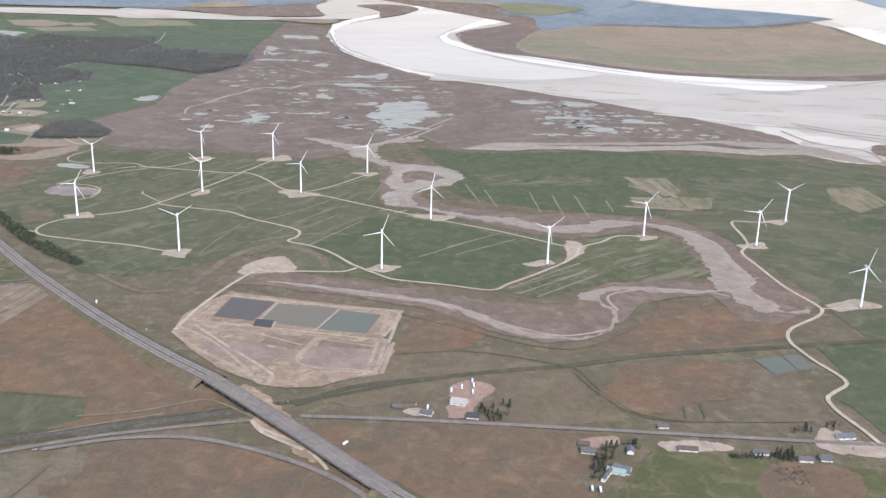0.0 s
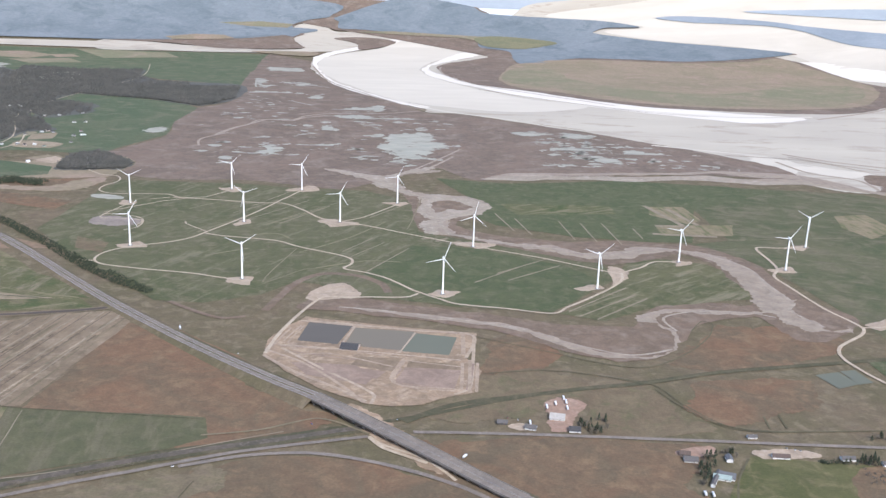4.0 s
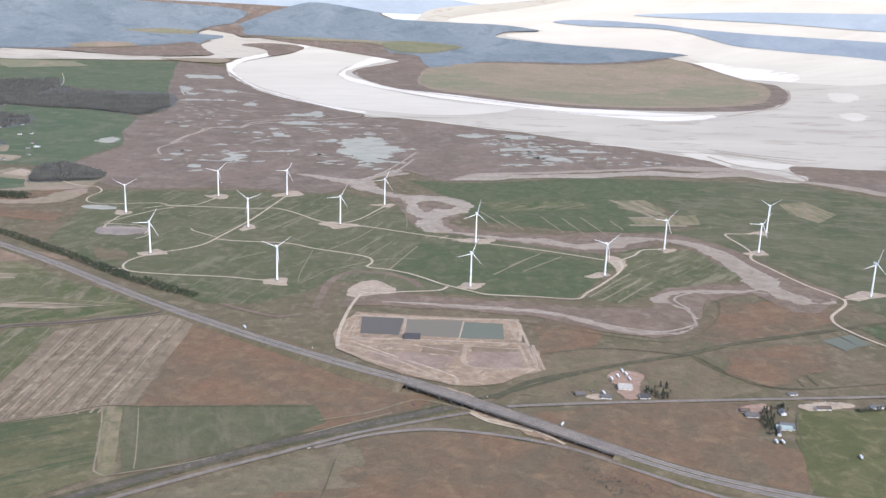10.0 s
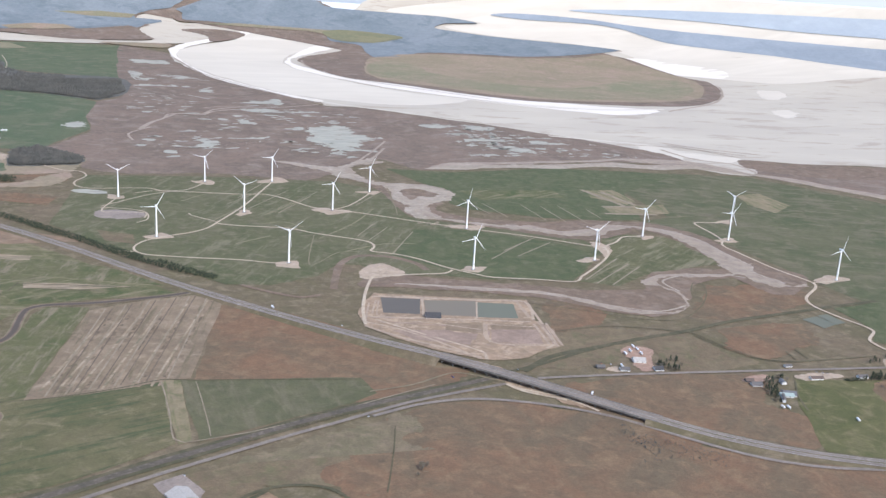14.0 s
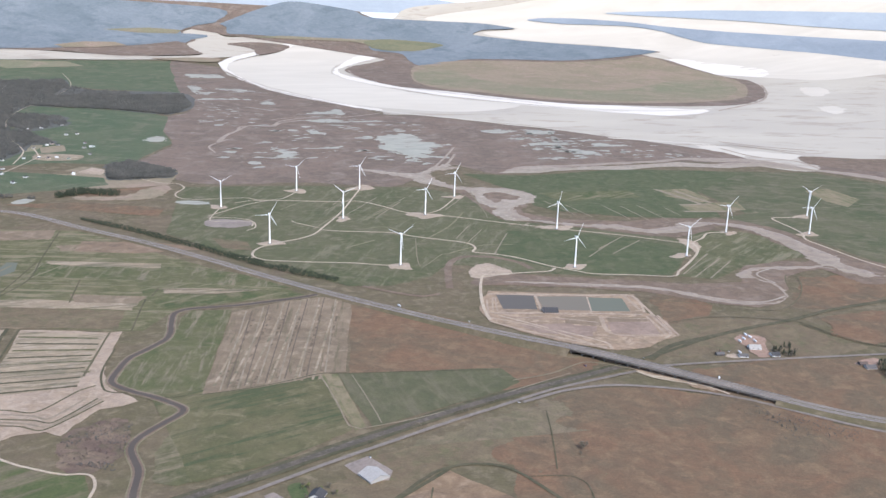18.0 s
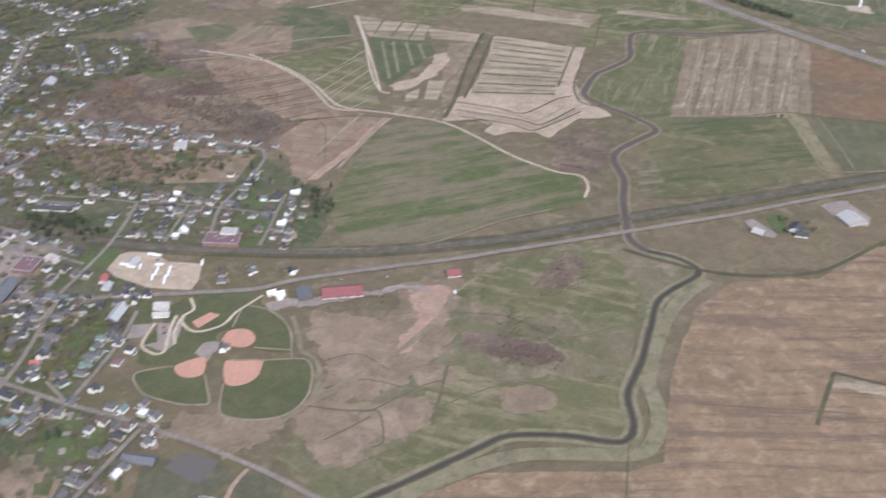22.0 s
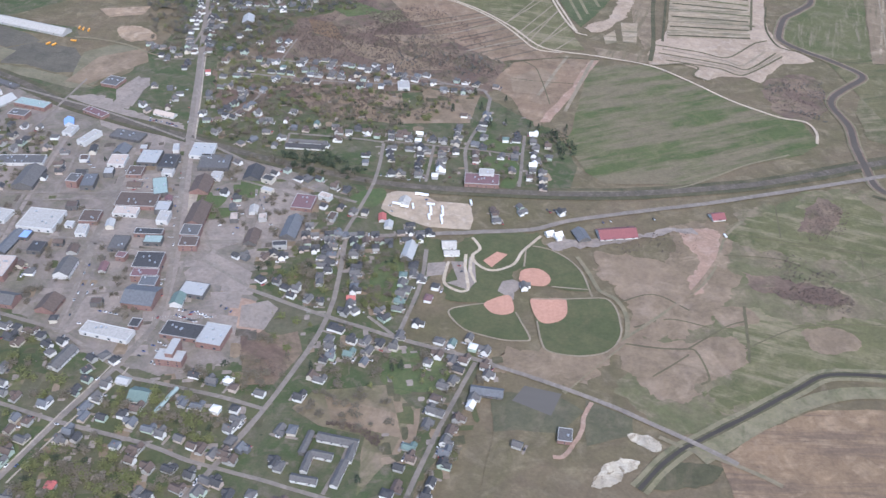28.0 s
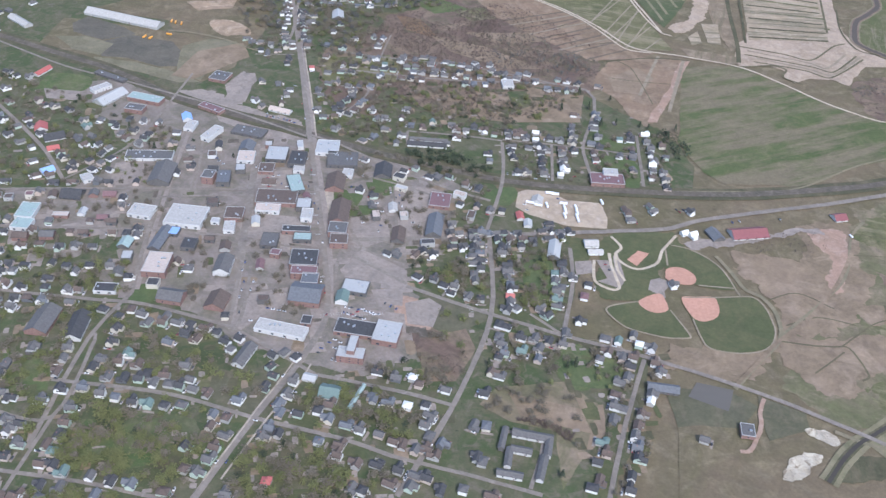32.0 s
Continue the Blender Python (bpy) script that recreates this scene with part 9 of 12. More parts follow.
building("store", -1050.7, 185.2, -81, 5.0, 6.6, 3.8, "brown", "grey", "flat")
building("store", -1127.3, 338.9, -77, 7.3, 6.1, 2.6, "brown", "white", "flat")
building("store", -935.7, 295.2, 83, 9.0, 5.0, 2.6, "brown", "pale", "flat")
building("store", -1118.6, 189.5, -87, 6.9, 7.0, 3.5, "dark", "cream", "flat")
building("garage", -998.8, 282.9, -77, 8.3, 5.3, 3.7, "tan", "grey", "flat")
building("shop", -961.2, 258.0, -166, 8.8, 4.9, 3.7, "dark", "pale", "flat")
building("garage", -1179.2, 277.4, 10, 8.3, 6.2, 2.5, "maroon", "brick", "gable")
building("shop", -986.7, 319.3, -16, 8.4, 4.1, 3.0, "pale", "cream", "flat")
building("shop", -1090.8, 359.2, -78, 5.3, 4.7, 3.3, "pale", "brick", "flat")
building("shop", -1165.8, 245.6, 8, 6.5, 4.2, 4.1, "brown", "grey", "gable")
building("store", -1075.4, 262.6, -78, 7.9, 5.1, 3.7, "pale", "cream", "gable")
building("shop", -1173.5, 250.2, 8, 6.8, 5.0, 2.7, "maroon", "grey", "gable")
building("shop", -989.8, 333.1, -16, 8.3, 6.7, 3.5, "dark", "cream", "flat")
building("garage", -1120.8, 320.0, -83, 6.4, 6.8, 3.3, "dark", "pale", "gable")
building("store", -1200.4, 247.6, 8, 9.8, 4.1, 2.9, "tan", "brick", "flat")
building("shop", -1215.2, 221.2, 8, 9.0, 6.4, 4.0, "brown", "brick", "gable")
building("store", -1068.2, 363.7, -74, 9.3, 4.2, 2.7, "pale", "white", "flat")
building("shop", -1125.8, 350.9, -77, 9.4, 4.6, 3.7, "dark", "cream", "gable")
building("shop", -1101.3, 258.7, 4, 5.4, 5.1, 2.4, "pale", "white", "flat")
building("garage", -1229.2, 265.6, 12, 5.2, 5.2, 3.8, "maroon", "cream", "flat")
building("store", -1078.4, 311.3, 5, 9.7, 6.8, 2.9, "brown", "pale", "gable")
building("store", -1049.3, 297.9, -74, 5.9, 4.4, 2.7, "maroon", "white", "gable")
building("store", -1109.0, 279.1, 13, 7.5, 6.9, 3.4, "brown", "grey", "flat")
building("shop", -1098.9, 238.2, 4, 6.1, 4.0, 3.7, "brown", "grey", "gable")
building("garage", -1102.1, 323.0, -78, 8.5, 6.6, 3.8, "pale", "grey", "flat")
building("store", -1142.9, 211.8, -80, 8.4, 6.3, 3.9, "pale", "grey", "flat")
building("garage", -945.5, 317.7, -18, 8.5, 5.4, 3.7, "tan", "white", "flat")
building("store", -1241.8, 261.3, 12, 5.5, 5.5, 2.8, "brown", "pale", "flat")
building("store", -1087.2, 232.6, -81, 7.5, 6.5, 3.1, "brown", "pale", "gable")
building("store", -1061.2, 218.6, -81, 8.7, 4.6, 2.6, "maroon", "pale", "gable")
building("garage", -980.5, 286.2, -77, 6.1, 5.3, 3.6, "tan", "pale", "flat")
building("store", -1054.4, 230.5, -5, 6.0, 5.6, 3.7, "maroon", "brick", "flat")
building("garage", -1189.5, 275.4, 10, 6.0, 6.1, 3.1, "grey", "brick", "gable")
building("garage", -1199.7, 225.6, 8, 8.8, 6.8, 3.8, "grey", "brick", "gable")
building("store", -1143.3, 197.6, -80, 7.2, 6.0, 2.4, "grey", "pale", "gable")
building("shop", -1215.6, 269.9, 12, 5.4, 7.0, 2.6, "brown", "pale", "gable")

houses("houses of the north-west streets", [(-1383.6, 540.2, 155, "dw"), (-1378.6, 547.5, 155, "gw"), (-1364.9, 566.9, 155, "gw"), (-1369.7, 504.6, 155, "dw"), (-1325.1, 433.0, 155, "dw"), (-1314.3, 426.5, 155, "dw"), (-1304.0, 426.1, 155, "gw"), (-1313.6, 404.6, 138, "gw"), (-1280.3, 390.9, 138, "bw"), (-1272.7, 384.7, 138, "dw"), (-1265.3, 384.1, 138, "gw"), (-1252.5, 381.7, 138, "dw"), (-1277.0, 368.5, 138, "dw"), (-1234.7, 366.8, 138, "gw"), (-1222.9, 371.5, 86, "gw"), (-1212.5, 368.0, 86, "dw"), (-1202.3, 376.8, 86, "dw"), (-1292.7, 357.1, 138, "dw"), (-1278.0, 350.9, 138, "gw"), (-1278.7, 338.0, 138, "dw"), (-1265.9, 330.3, 138, "gw")])
houses("houses round the station", [(-1229.2, 359.1, 138, "tw"), (-1220.1, 347.9, 64, "gw"), (-1209.1, 365.1, 86, "dw"), (-1200.9, 355.4, 86, "gw"), (-1221.5, 335.3, 64, "bw"), (-1211.3, 337.1, 64, "dw"), (-1204.7, 326.2, 64, "dw"), (-1208.3, 313.9, 64, "dw"), (-1228.8, 342.3, 130, "gw"), (-1227.8, 314.4, 130, "dw"), (-1218.7, 308.2, 64, "dw"), (-1246.3, 307.4, 130, "gw"), (-1236.3, 290.2, 130, "bw"), (-1252.8, 280.1, 12, "dw"), (-1190.2, 305.6, 64, "dw"), (-1169.5, 273.3, 10, "dw"), (-1166.6, 265.6, 10, "gw"), (-1147.7, 240.9, 4, "dw"), (-1145.5, 235.0, 100, "gw"), (-1144.1, 310.0, 96, "dw"), (-1145.0, 344.7, 103, "gw"), (-1142.2, 329.3, 103, "bw"), (-1136.7, 318.8, 97, "dw")])
houses("houses of the west blocks", [(-1216.4, 192.8, 0, "gw"), (-1211.5, 185.1, 0, "dw"), (-1209.4, 194.0, 0, "dw"), (-1204.4, 187.5, 0, "gw"), (-1200.0, 193.9, 0, "dw"), (-1185.1, 198.3, 0, "dw"), (-1175.3, 197.1, 0, "dw"), (-1168.0, 192.8, 0, "gw"), (-1162.0, 200.6, 100, "dw"), (-1149.7, 201.6, 100, "gw"), (-1181.1, 184.9, 0, "dw"), (-1178.7, 175.4, 0, "dw"), (-1166.2, 175.5, 0, "gw"), (-1193.9, 172.8, 0, "dw"), (-1191.6, 164.1, 0, "dw"), (-1190.6, 156.4, 0, "gw"), (-1200.5, 159.9, 0, "gw"), (-1211.8, 211.2, 8, "bw"), (-1187.0, 215.6, 8, "dw"), (-1178.2, 217.1, 8, "gw"), (-1167.6, 219.0, 8, "dw"), (-1223.0, 206.3, 8, "dw"), (-1200.6, 216.2, 8, "bw"), (-1135.5, 192.9, 100, "dw")])
houses("houses of the west blocks", [(-1111.9, 212.8, 93, "bw"), (-1102.9, 207.0, 93, "gw")])
houses("houses south of the church", [(-1127.5, 157.4, 78, "dw"), (-1125.6, 147.9, 78, "dw"), (-1124.5, 136.1, 91, "dw"), (-1115.6, 162.0, 168, "gw"), (-1109.9, 155.5, 168, "gw"), (-1101.7, 156.0, 168, "bw"), (-1094.1, 158.3, 168, "gw"), (-1085.5, 157.3, 168, "dw"), (-1086.4, 149.9, 168, "dw"), (-1078.8, 146.4, 168, "bw"), (-1069.3, 152.8, 168, "dw"), (-1062.7, 146.8, 155, "dw"), (-1093.5, 141.5, 168, "ug"), (-1112.0, 129.0, 91, "tw"), (-1124.1, 122.3, 91, "gw"), (-1114.2, 121.8, 179, "bw"), (-1102.9, 121.5, 179, "bw"), (-1078.4, 124.4, 179, "gw"), (-1172.2, 111.4, 179, "gw"), (-1172.4, 104.6, 0, "dw"), (-1143.5, 109.8, 179, "bw"), (-1163.7, 125.8, 91, "gw"), (-1068.6, 167.7, 99, "dw"), (-1076.9, 156.4, 168, "bw")])
houses("houses south of the church", [(-1164.3, 90.8, 0, "gw")])
houses("houses of the south-west corner", [(-1158.4, 88.5, 0, "dw"), (-1141.8, 88.6, 91, "gw"), (-1136.9, 98.0, 91, "dw"), (-1125.0, 100.1, 179, "uw"), (-1114.6, 97.7, 179, "gw"), (-1106.3, 96.2, 179, "uw"), (-1096.2, 93.9, 179, "dw"), (-1088.0, 94.1, 179, "tw"), (-1079.5, 94.3, 168, "dw"), (-1096.2, 116.0, 179, "dw"), (-1072.3, 114.9, 168, "gw"), (-1053.2, 92.0, 168, "ug"), (-1052.4, 84.2, 168, "bw"), (-1086.5, 115.5, 179, "bw"), (-1125.4, 85.4, 91, "gw"), (-1124.4, 75.5, 87, "bw"), (-1124.2, 67.7, 87, "dw"), (-1122.6, 56.5, 87, "tw"), (-1125.2, 48.6, 179, "bw"), (-1112.1, 45.5, 179, "tw"), (-1098.9, 45.0, 175, "gw"), (-1088.2, 43.4, 175, "dw"), (-1078.1, 42.7, 175, "ug"), (-1061.1, 69.3, 75, "dw")])
houses("houses of the south-west corner", [(-1056.7, 55.3, 75, "bw"), (-1062.0, 41.0, 177, "bw"), (-1145.9, 71.6, 0, "dw"), (-1150.0, 66.8, 0, "gw"), (-1144.1, 50.6, 179, "dw"), (-1128.2, 28.3, 79, "bw"), (-1116.8, 28.7, 79, "gw"), (-1134.9, 27.0, 87, "bw")])
houses("houses along the main road north", [(-1136.9, 594.0, 105, "gw"), (-1135.9, 577.0, 105, "gw"), (-1127.9, 565.7, 95, "gw"), (-1124.5, 553.8, 95, "gw"), (-1121.5, 545.7, 95, "gw"), (-1120.8, 536.1, 95, "gw"), (-1117.6, 524.9, 106, "gw"), (-1110.5, 505.6, 10, "dw"), (-1108.9, 494.7, 106, "dw"), (-1154.9, 535.5, 10, "gw"), (-1148.5, 530.7, 10, "gw"), (-1140.6, 529.9, 10, "gw"), (-1130.7, 527.0, 10, "gw"), (-1136.8, 515.3, 10, "dw"), (-1129.7, 510.9, 10, "gw"), (-1115.9, 601.0, 106, "dw"), (-1106.7, 596.2, 106, "gw"), (-1108.3, 578.7, 106, "gw"), (-1105.5, 583.2, 106, "gw"), (-1080.4, 584.5, 106, "dw"), (-1083.1, 537.8, 176, "ug"), (-1083.1, 566.0, 106, "gw"), (-1060.4, 554.6, 176, "gw"), (-1045.6, 563.9, 88, "gw")])
houses("houses along the main road north", [(-1038.2, 543.5, 88, "gw"), (-1079.0, 513.0, 176, "bw"), (-1086.3, 489.3, 106, "rw"), (-1071.8, 484.7, 179, "gw"), (-1073.6, 452.2, 106, "gw"), (-1069.4, 443.2, 106, "gw"), (-1066.8, 419.8, 10, "gw"), (-1067.1, 465.7, 169, "gw"), (-1060.3, 467.0, 169, "gw"), (-1050.3, 463.9, 169, "gw")])
houses("houses along the main road north east", [(-1032.3, 467.5, 169, "ug"), (-1040.9, 519.7, 176, "gw"), (-1042.0, 511.5, 176, "gw"), (-1027.0, 509.1, 179, "tw"), (-1013.2, 525.5, 178, "gw"), (-1002.4, 525.5, 178, "gw"), (-1007.4, 507.6, 179, "gw"), (-1000.3, 509.1, 179, "gw"), (-987.4, 523.0, 178, "gw"), (-983.2, 507.3, 179, "gw"), (-975.9, 506.6, 179, "gw"), (-975.4, 525.6, 178, "gw"), (-1048.7, 418.7, 69, "dw"), (-1041.8, 417.2, 69, "dw"), (-1025.8, 427.8, 69, "gw"), (-1019.3, 415.2, 69, "gw"), (-1012.9, 416.5, 1, "gw"), (-1000.1, 419.0, 1, "bw"), (-975.7, 417.5, 1, "tw"), (-1010.3, 399.2, 95, "gw"), (-1016.9, 386.7, 150, "ug"), (-1024.2, 379.3, 150, "gw"), (-1047.9, 391.9, 159, "gw"), (-998.9, 380.0, 95, "gw")])
houses("houses along the main road north east", [(-997.5, 433.4, 1, "gw"), (-1121.9, 458.2, 106, "gw"), (-1107.1, 455.9, 106, "gw"), (-1095.9, 438.1, 106, "gw"), (-1117.6, 424.3, 157, "gw"), (-1096.9, 423.4, 106, "bw"), (-1095.9, 447.9, 106, "gw"), (-1110.9, 416.1, 157, "gw")])
houses("houses of the long lane", [(-970.3, 523.4, 178, "gw"), (-961.5, 523.0, 178, "gw"), (-948.0, 519.3, 167, "gw"), (-951.1, 527.6, 167, "gw"), (-937.3, 526.1, 167, "gw"), (-934.7, 515.6, 167, "gw"), (-962.9, 506.2, 3, "dw"), (-955.7, 500.2, 3, "gw"), (-944.5, 502.6, 3, "gw"), (-934.7, 498.3, 3, "gw"), (-923.5, 513.7, 167, "gw"), (-911.5, 514.1, 167, "ug"), (-904.4, 516.8, 166, "gw"), (-844.4, 505.7, 166, "gw"), (-942.7, 415.2, 176, "dw"), (-933.8, 411.7, 176, "bw"), (-960.2, 415.2, 1, "gw"), (-961.8, 387.2, 1, "gw")])
houses("houses of the north-east streets", [(-916.6, 413.4, 179, "dw"), (-915.4, 406.6, 179, "gw"), (-908.9, 416.7, 179, "bw"), (-904.5, 414.1, 179, "bw"), (-901.3, 407.8, 179, "gw"), (-895.0, 416.0, 179, "ww"), (-894.7, 404.8, 179, "ww"), (-912.2, 392.8, 93, "gw"), (-913.1, 384.3, 93, "dw"), (-910.7, 376.6, 93, "dw"), (-899.5, 392.8, 179, "gw"), (-929.6, 378.6, 93, "dw"), (-927.7, 367.7, 93, "ug"), (-890.1, 386.4, 91, "dw"), (-889.2, 378.5, 91, "dw"), (-889.8, 370.3, 91, "dw"), (-888.9, 363.5, 91, "dw"), (-874.2, 387.9, 91, "gw"), (-873.3, 380.0, 91, "gw"), (-874.2, 371.8, 91, "gw"), (-873.4, 365.7, 91, "ww"), (-875.4, 357.6, 91, "ww"), (-866.6, 432.6, 88, "gw"), (-866.7, 425.4, 88, "gw")])
houses("houses of the north-east streets", [(-866.8, 416.5, 88, "gw"), (-865.6, 406.4, 179, "gw"), (-864.8, 393.9, 97, "dw"), (-865.1, 451.4, 88, "bw"), (-848.3, 455.0, 88, "ug"), (-846.2, 447.9, 88, "ug"), (-848.7, 440.9, 88, "dw"), (-849.0, 431.8, 88, "gw"), (-847.1, 418.8, 88, "gw"), (-851.8, 407.5, 176, "ug"), (-845.5, 403.7, 176, "dw")])
houses("houses of the school street", [(-809.2, 431.2, 91, "ww"), (-808.8, 418.1, 91, "gw"), (-806.5, 408.3, 91, "gw"), (-807.1, 399.8, 176, "gw"), (-805.6, 391.9, 91, "gw"), (-807.1, 383.5, 91, "ww"), (-806.9, 375.7, 91, "gw"), (-800.7, 374.5, 91, "gw"), (-829.7, 418.1, 91, "tw"), (-797.4, 413.6, 91, "bw"), (-795.8, 397.2, 176, "gw"), (-799.5, 364.7, 91, "gw"), (-799.1, 355.7, 91, "dw"), (-905.8, 355.5, 93, "dw"), (-901.0, 357.2, 93, "gw"), (-933.2, 330.2, 162, "dw"), (-955.2, 340.8, 156, "dw"), (-942.5, 332.1, 162, "bw"), (-944.3, 306.8, 162, "dw"), (-932.7, 306.9, 83, "dw"), (-923.7, 303.7, 83, "gw"), (-915.3, 303.9, 83, "dw"), (-830.6, 320.9, 14, "bw"), (-828.9, 315.7, 14, "bw")])
houses("houses of the school street", [(-827.4, 309.2, 14, "gw"), (-812.5, 327.8, 31, "gw"), (-810.9, 323.2, 31, "gw")])
houses("houses of the east street", [(-948.0, 273.1, 14, "dw"), (-942.0, 272.9, 14, "gw"), (-933.2, 277.0, 14, "dw"), (-926.9, 276.8, 83, "ug"), (-923.1, 276.2, 14, "ug"), (-917.7, 277.2, 14, "gw"), (-912.9, 278.0, 14, "dw"), (-903.7, 279.7, 14, "dw"), (-887.6, 285.1, 14, "dw"), (-882.8, 287.9, 14, "dw"), (-882.8, 294.5, 14, "dw"), (-875.3, 286.1, 14, "gw"), (-869.7, 288.3, 14, "dw"), (-945.4, 258.0, 14, "dw"), (-938.3, 259.2, 14, "dw"), (-931.8, 258.5, 94, "dw"), (-913.3, 263.6, 94, "dw"), (-909.5, 261.2, 94, "gw"), (-900.7, 265.8, 14, "dw"), (-912.9, 255.8, 94, "gw"), (-931.1, 250.2, 94, "gw"), (-930.6, 242.6, 94, "gw"), (-929.0, 231.4, 94, "gw"), (-927.5, 224.9, 94, "gw")])
houses("houses of the east street", [(-908.8, 244.7, 94, "dw"), (-908.4, 237.8, 94, "gw"), (-908.1, 231.0, 94, "gw"), (-906.1, 224.1, 94, "ug"), (-905.9, 220.3, 94, "dw"), (-893.6, 273.3, 14, "dw"), (-932.6, 269.5, 14, "gw"), (-868.1, 238.9, 93, "gw"), (-878.7, 240.0, 93, "tw"), (-878.6, 233.2, 83, "gw")])
houses("houses of the middle street", [(-946.7, 217.2, 161, "dw"), (-939.9, 216.8, 161, "gw"), (-930.7, 209.1, 161, "gw"), (-923.2, 207.7, 94, "dw"), (-905.6, 213.3, 94, "rw"), (-905.3, 208.0, 94, "gw"), (-906.6, 200.0, 164, "dw"), (-901.1, 201.9, 141, "gw"), (-882.6, 198.8, 141, "dw"), (-876.8, 215.4, 83, "tw"), (-877.5, 221.8, 83, "gw"), (-857.7, 232.2, 83, "dw"), (-860.4, 220.8, 83, "mw"), (-864.1, 196.7, 83, "dw"), (-910.9, 186.6, 78, "dw"), (-906.6, 184.8, 164, "dw"), (-910.3, 175.9, 78, "gw"), (-908.3, 169.0, 78, "gw"), (-906.4, 161.8, 78, "ug"), (-909.4, 159.5, 78, "dw"), (-897.5, 176.5, 164, "dw"), (-897.0, 164.7, 78, "tw"), (-889.4, 177.8, 164, "gw"), (-881.4, 176.6, 164, "dw")])
houses("houses of the middle street", [(-886.7, 169.6, 164, "gw"), (-887.4, 160.1, 164, "ug"), (-913.2, 145.3, 78, "bw"), (-908.5, 143.4, 78, "gw"), (-871.7, 185.5, 83, "gw"), (-873.3, 174.5, 167, "gw")])
houses("houses of the south-east street", [(-848.9, 184.1, 167, "gw"), (-841.4, 182.9, 167, "tw"), (-829.5, 181.3, 167, "ww"), (-822.1, 179.6, 162, "gw"), (-832.3, 189.2, 167, "gw"), (-852.7, 165.5, 167, "gw"), (-819.7, 160.3, 75, "gw"), (-842.2, 149.0, 75, "gw"), (-844.8, 139.0, 75, "bw"), (-845.5, 129.6, 75, "gw"), (-841.9, 128.9, 75, "gw"), (-825.6, 141.8, 75, "gw"), (-826.0, 136.6, 75, "ww"), (-915.8, 128.4, 78, "dw"), (-919.5, 105.4, 72, "gw"), (-913.1, 105.6, 177, "ug"), (-913.5, 81.5, 171, "gw"), (-921.6, 62.5, 171, "gw"), (-908.0, 61.0, 169, "bw"), (-853.4, 103.2, 78, "tw"), (-856.0, 89.6, 78, "dw"), (-835.5, 101.8, 78, "ug"), (-835.3, 95.4, 78, "dw"), (-839.3, 82.7, 78, "dw")])
houses("houses of the south-east street", [(-859.1, 72.9, 78, "dw"), (-840.3, 73.6, 78, "dw"), (-936.3, 128.2, 78, "gw"), (-916.4, 84.0, 171, "dw")])
houses("houses of the south streets", [(-974.8, 136.4, 174, "dw"), (-964.1, 132.9, 174, "gw"), (-955.1, 134.3, 169, "ww"), (-973.7, 116.0, 174, "ug"), (-966.0, 114.4, 174, "ug"), (-955.4, 113.1, 169, "ww"), (-943.1, 108.6, 72, "gw"), (-994.1, 97.7, 171, "ug"), (-984.9, 95.3, 171, "ug"), (-977.2, 92.6, 165, "gw"), (-967.0, 91.5, 165, "gw"), (-959.2, 87.7, 165, "bw"), (-954.3, 86.6, 171, "bw"), (-947.4, 83.9, 72, "gw"), (-941.8, 84.7, 72, "bw"), (-941.5, 94.3, 72, "gw"), (-985.3, 74.3, 165, "bw"), (-974.9, 70.5, 165, "bw"), (-965.4, 71.9, 165, "dw"), (-945.4, 67.8, 72, "gw"), (-939.8, 66.8, 72, "dw"), (-947.2, 60.5, 72, "gw"), (-932.3, 60.9, 171, "dw"), (-975.2, 56.2, 72, "gw")])
houses("houses of the south streets", [(-969.5, 54.7, 72, "dw"), (-1015.7, 53.3, 177, "rw"), (-1017.4, 84.2, 171, "dw"), (-1025.3, 81.0, 75, "gw"), (-1010.5, 99.1, 171, "dw"), (-1001.0, 102.6, 171, "dw"), (-996.0, 107.5, 171, "bw"), (-1033.2, 131.2, 150, "dw")])
houses("houses behind the high street", [(-1028.2, 143.4, 150, "gw"), (-1021.1, 140.0, 150, "dw"), (-1033.8, 140.1, 150, "dw"), (-1055.6, 150.4, 155, "dw"), (-1057.7, 140.7, 155, "gw"), (-963.5, 222.7, 149, "dw"), (-953.1, 221.7, 161, "dw"), (-962.5, 248.9, 14, "dw"), (-956.9, 246.9, 14, "dw"), (-967.4, 245.1, 156, "bw"), (-979.6, 243.0, 156, "gw"), (-985.0, 243.2, 156, "dw"), (-987.5, 342.3, 156, "dw"), (-980.1, 347.5, 156, "gw"), (-968.9, 338.2, 156, "dw"), (-963.1, 339.3, 156, "gw"), (-1017.5, 352.2, 150, "gw"), (-1004.2, 295.9, 103, "gw"), (-1004.0, 306.3, 103, "dw"), (-1014.6, 311.5, 164, "dw"), (-947.8, 282.8, 14, "gw"), (-786.1, 298.8, 31, "ww"), (-791.7, 299.8, 31, "ww"), (-785.1, 325.9, 31, "dw")])
houses("houses behind the high street", [(-800.0, 113.1, 75, "gw"), (-804.7, 241.1, 14, "gw")])
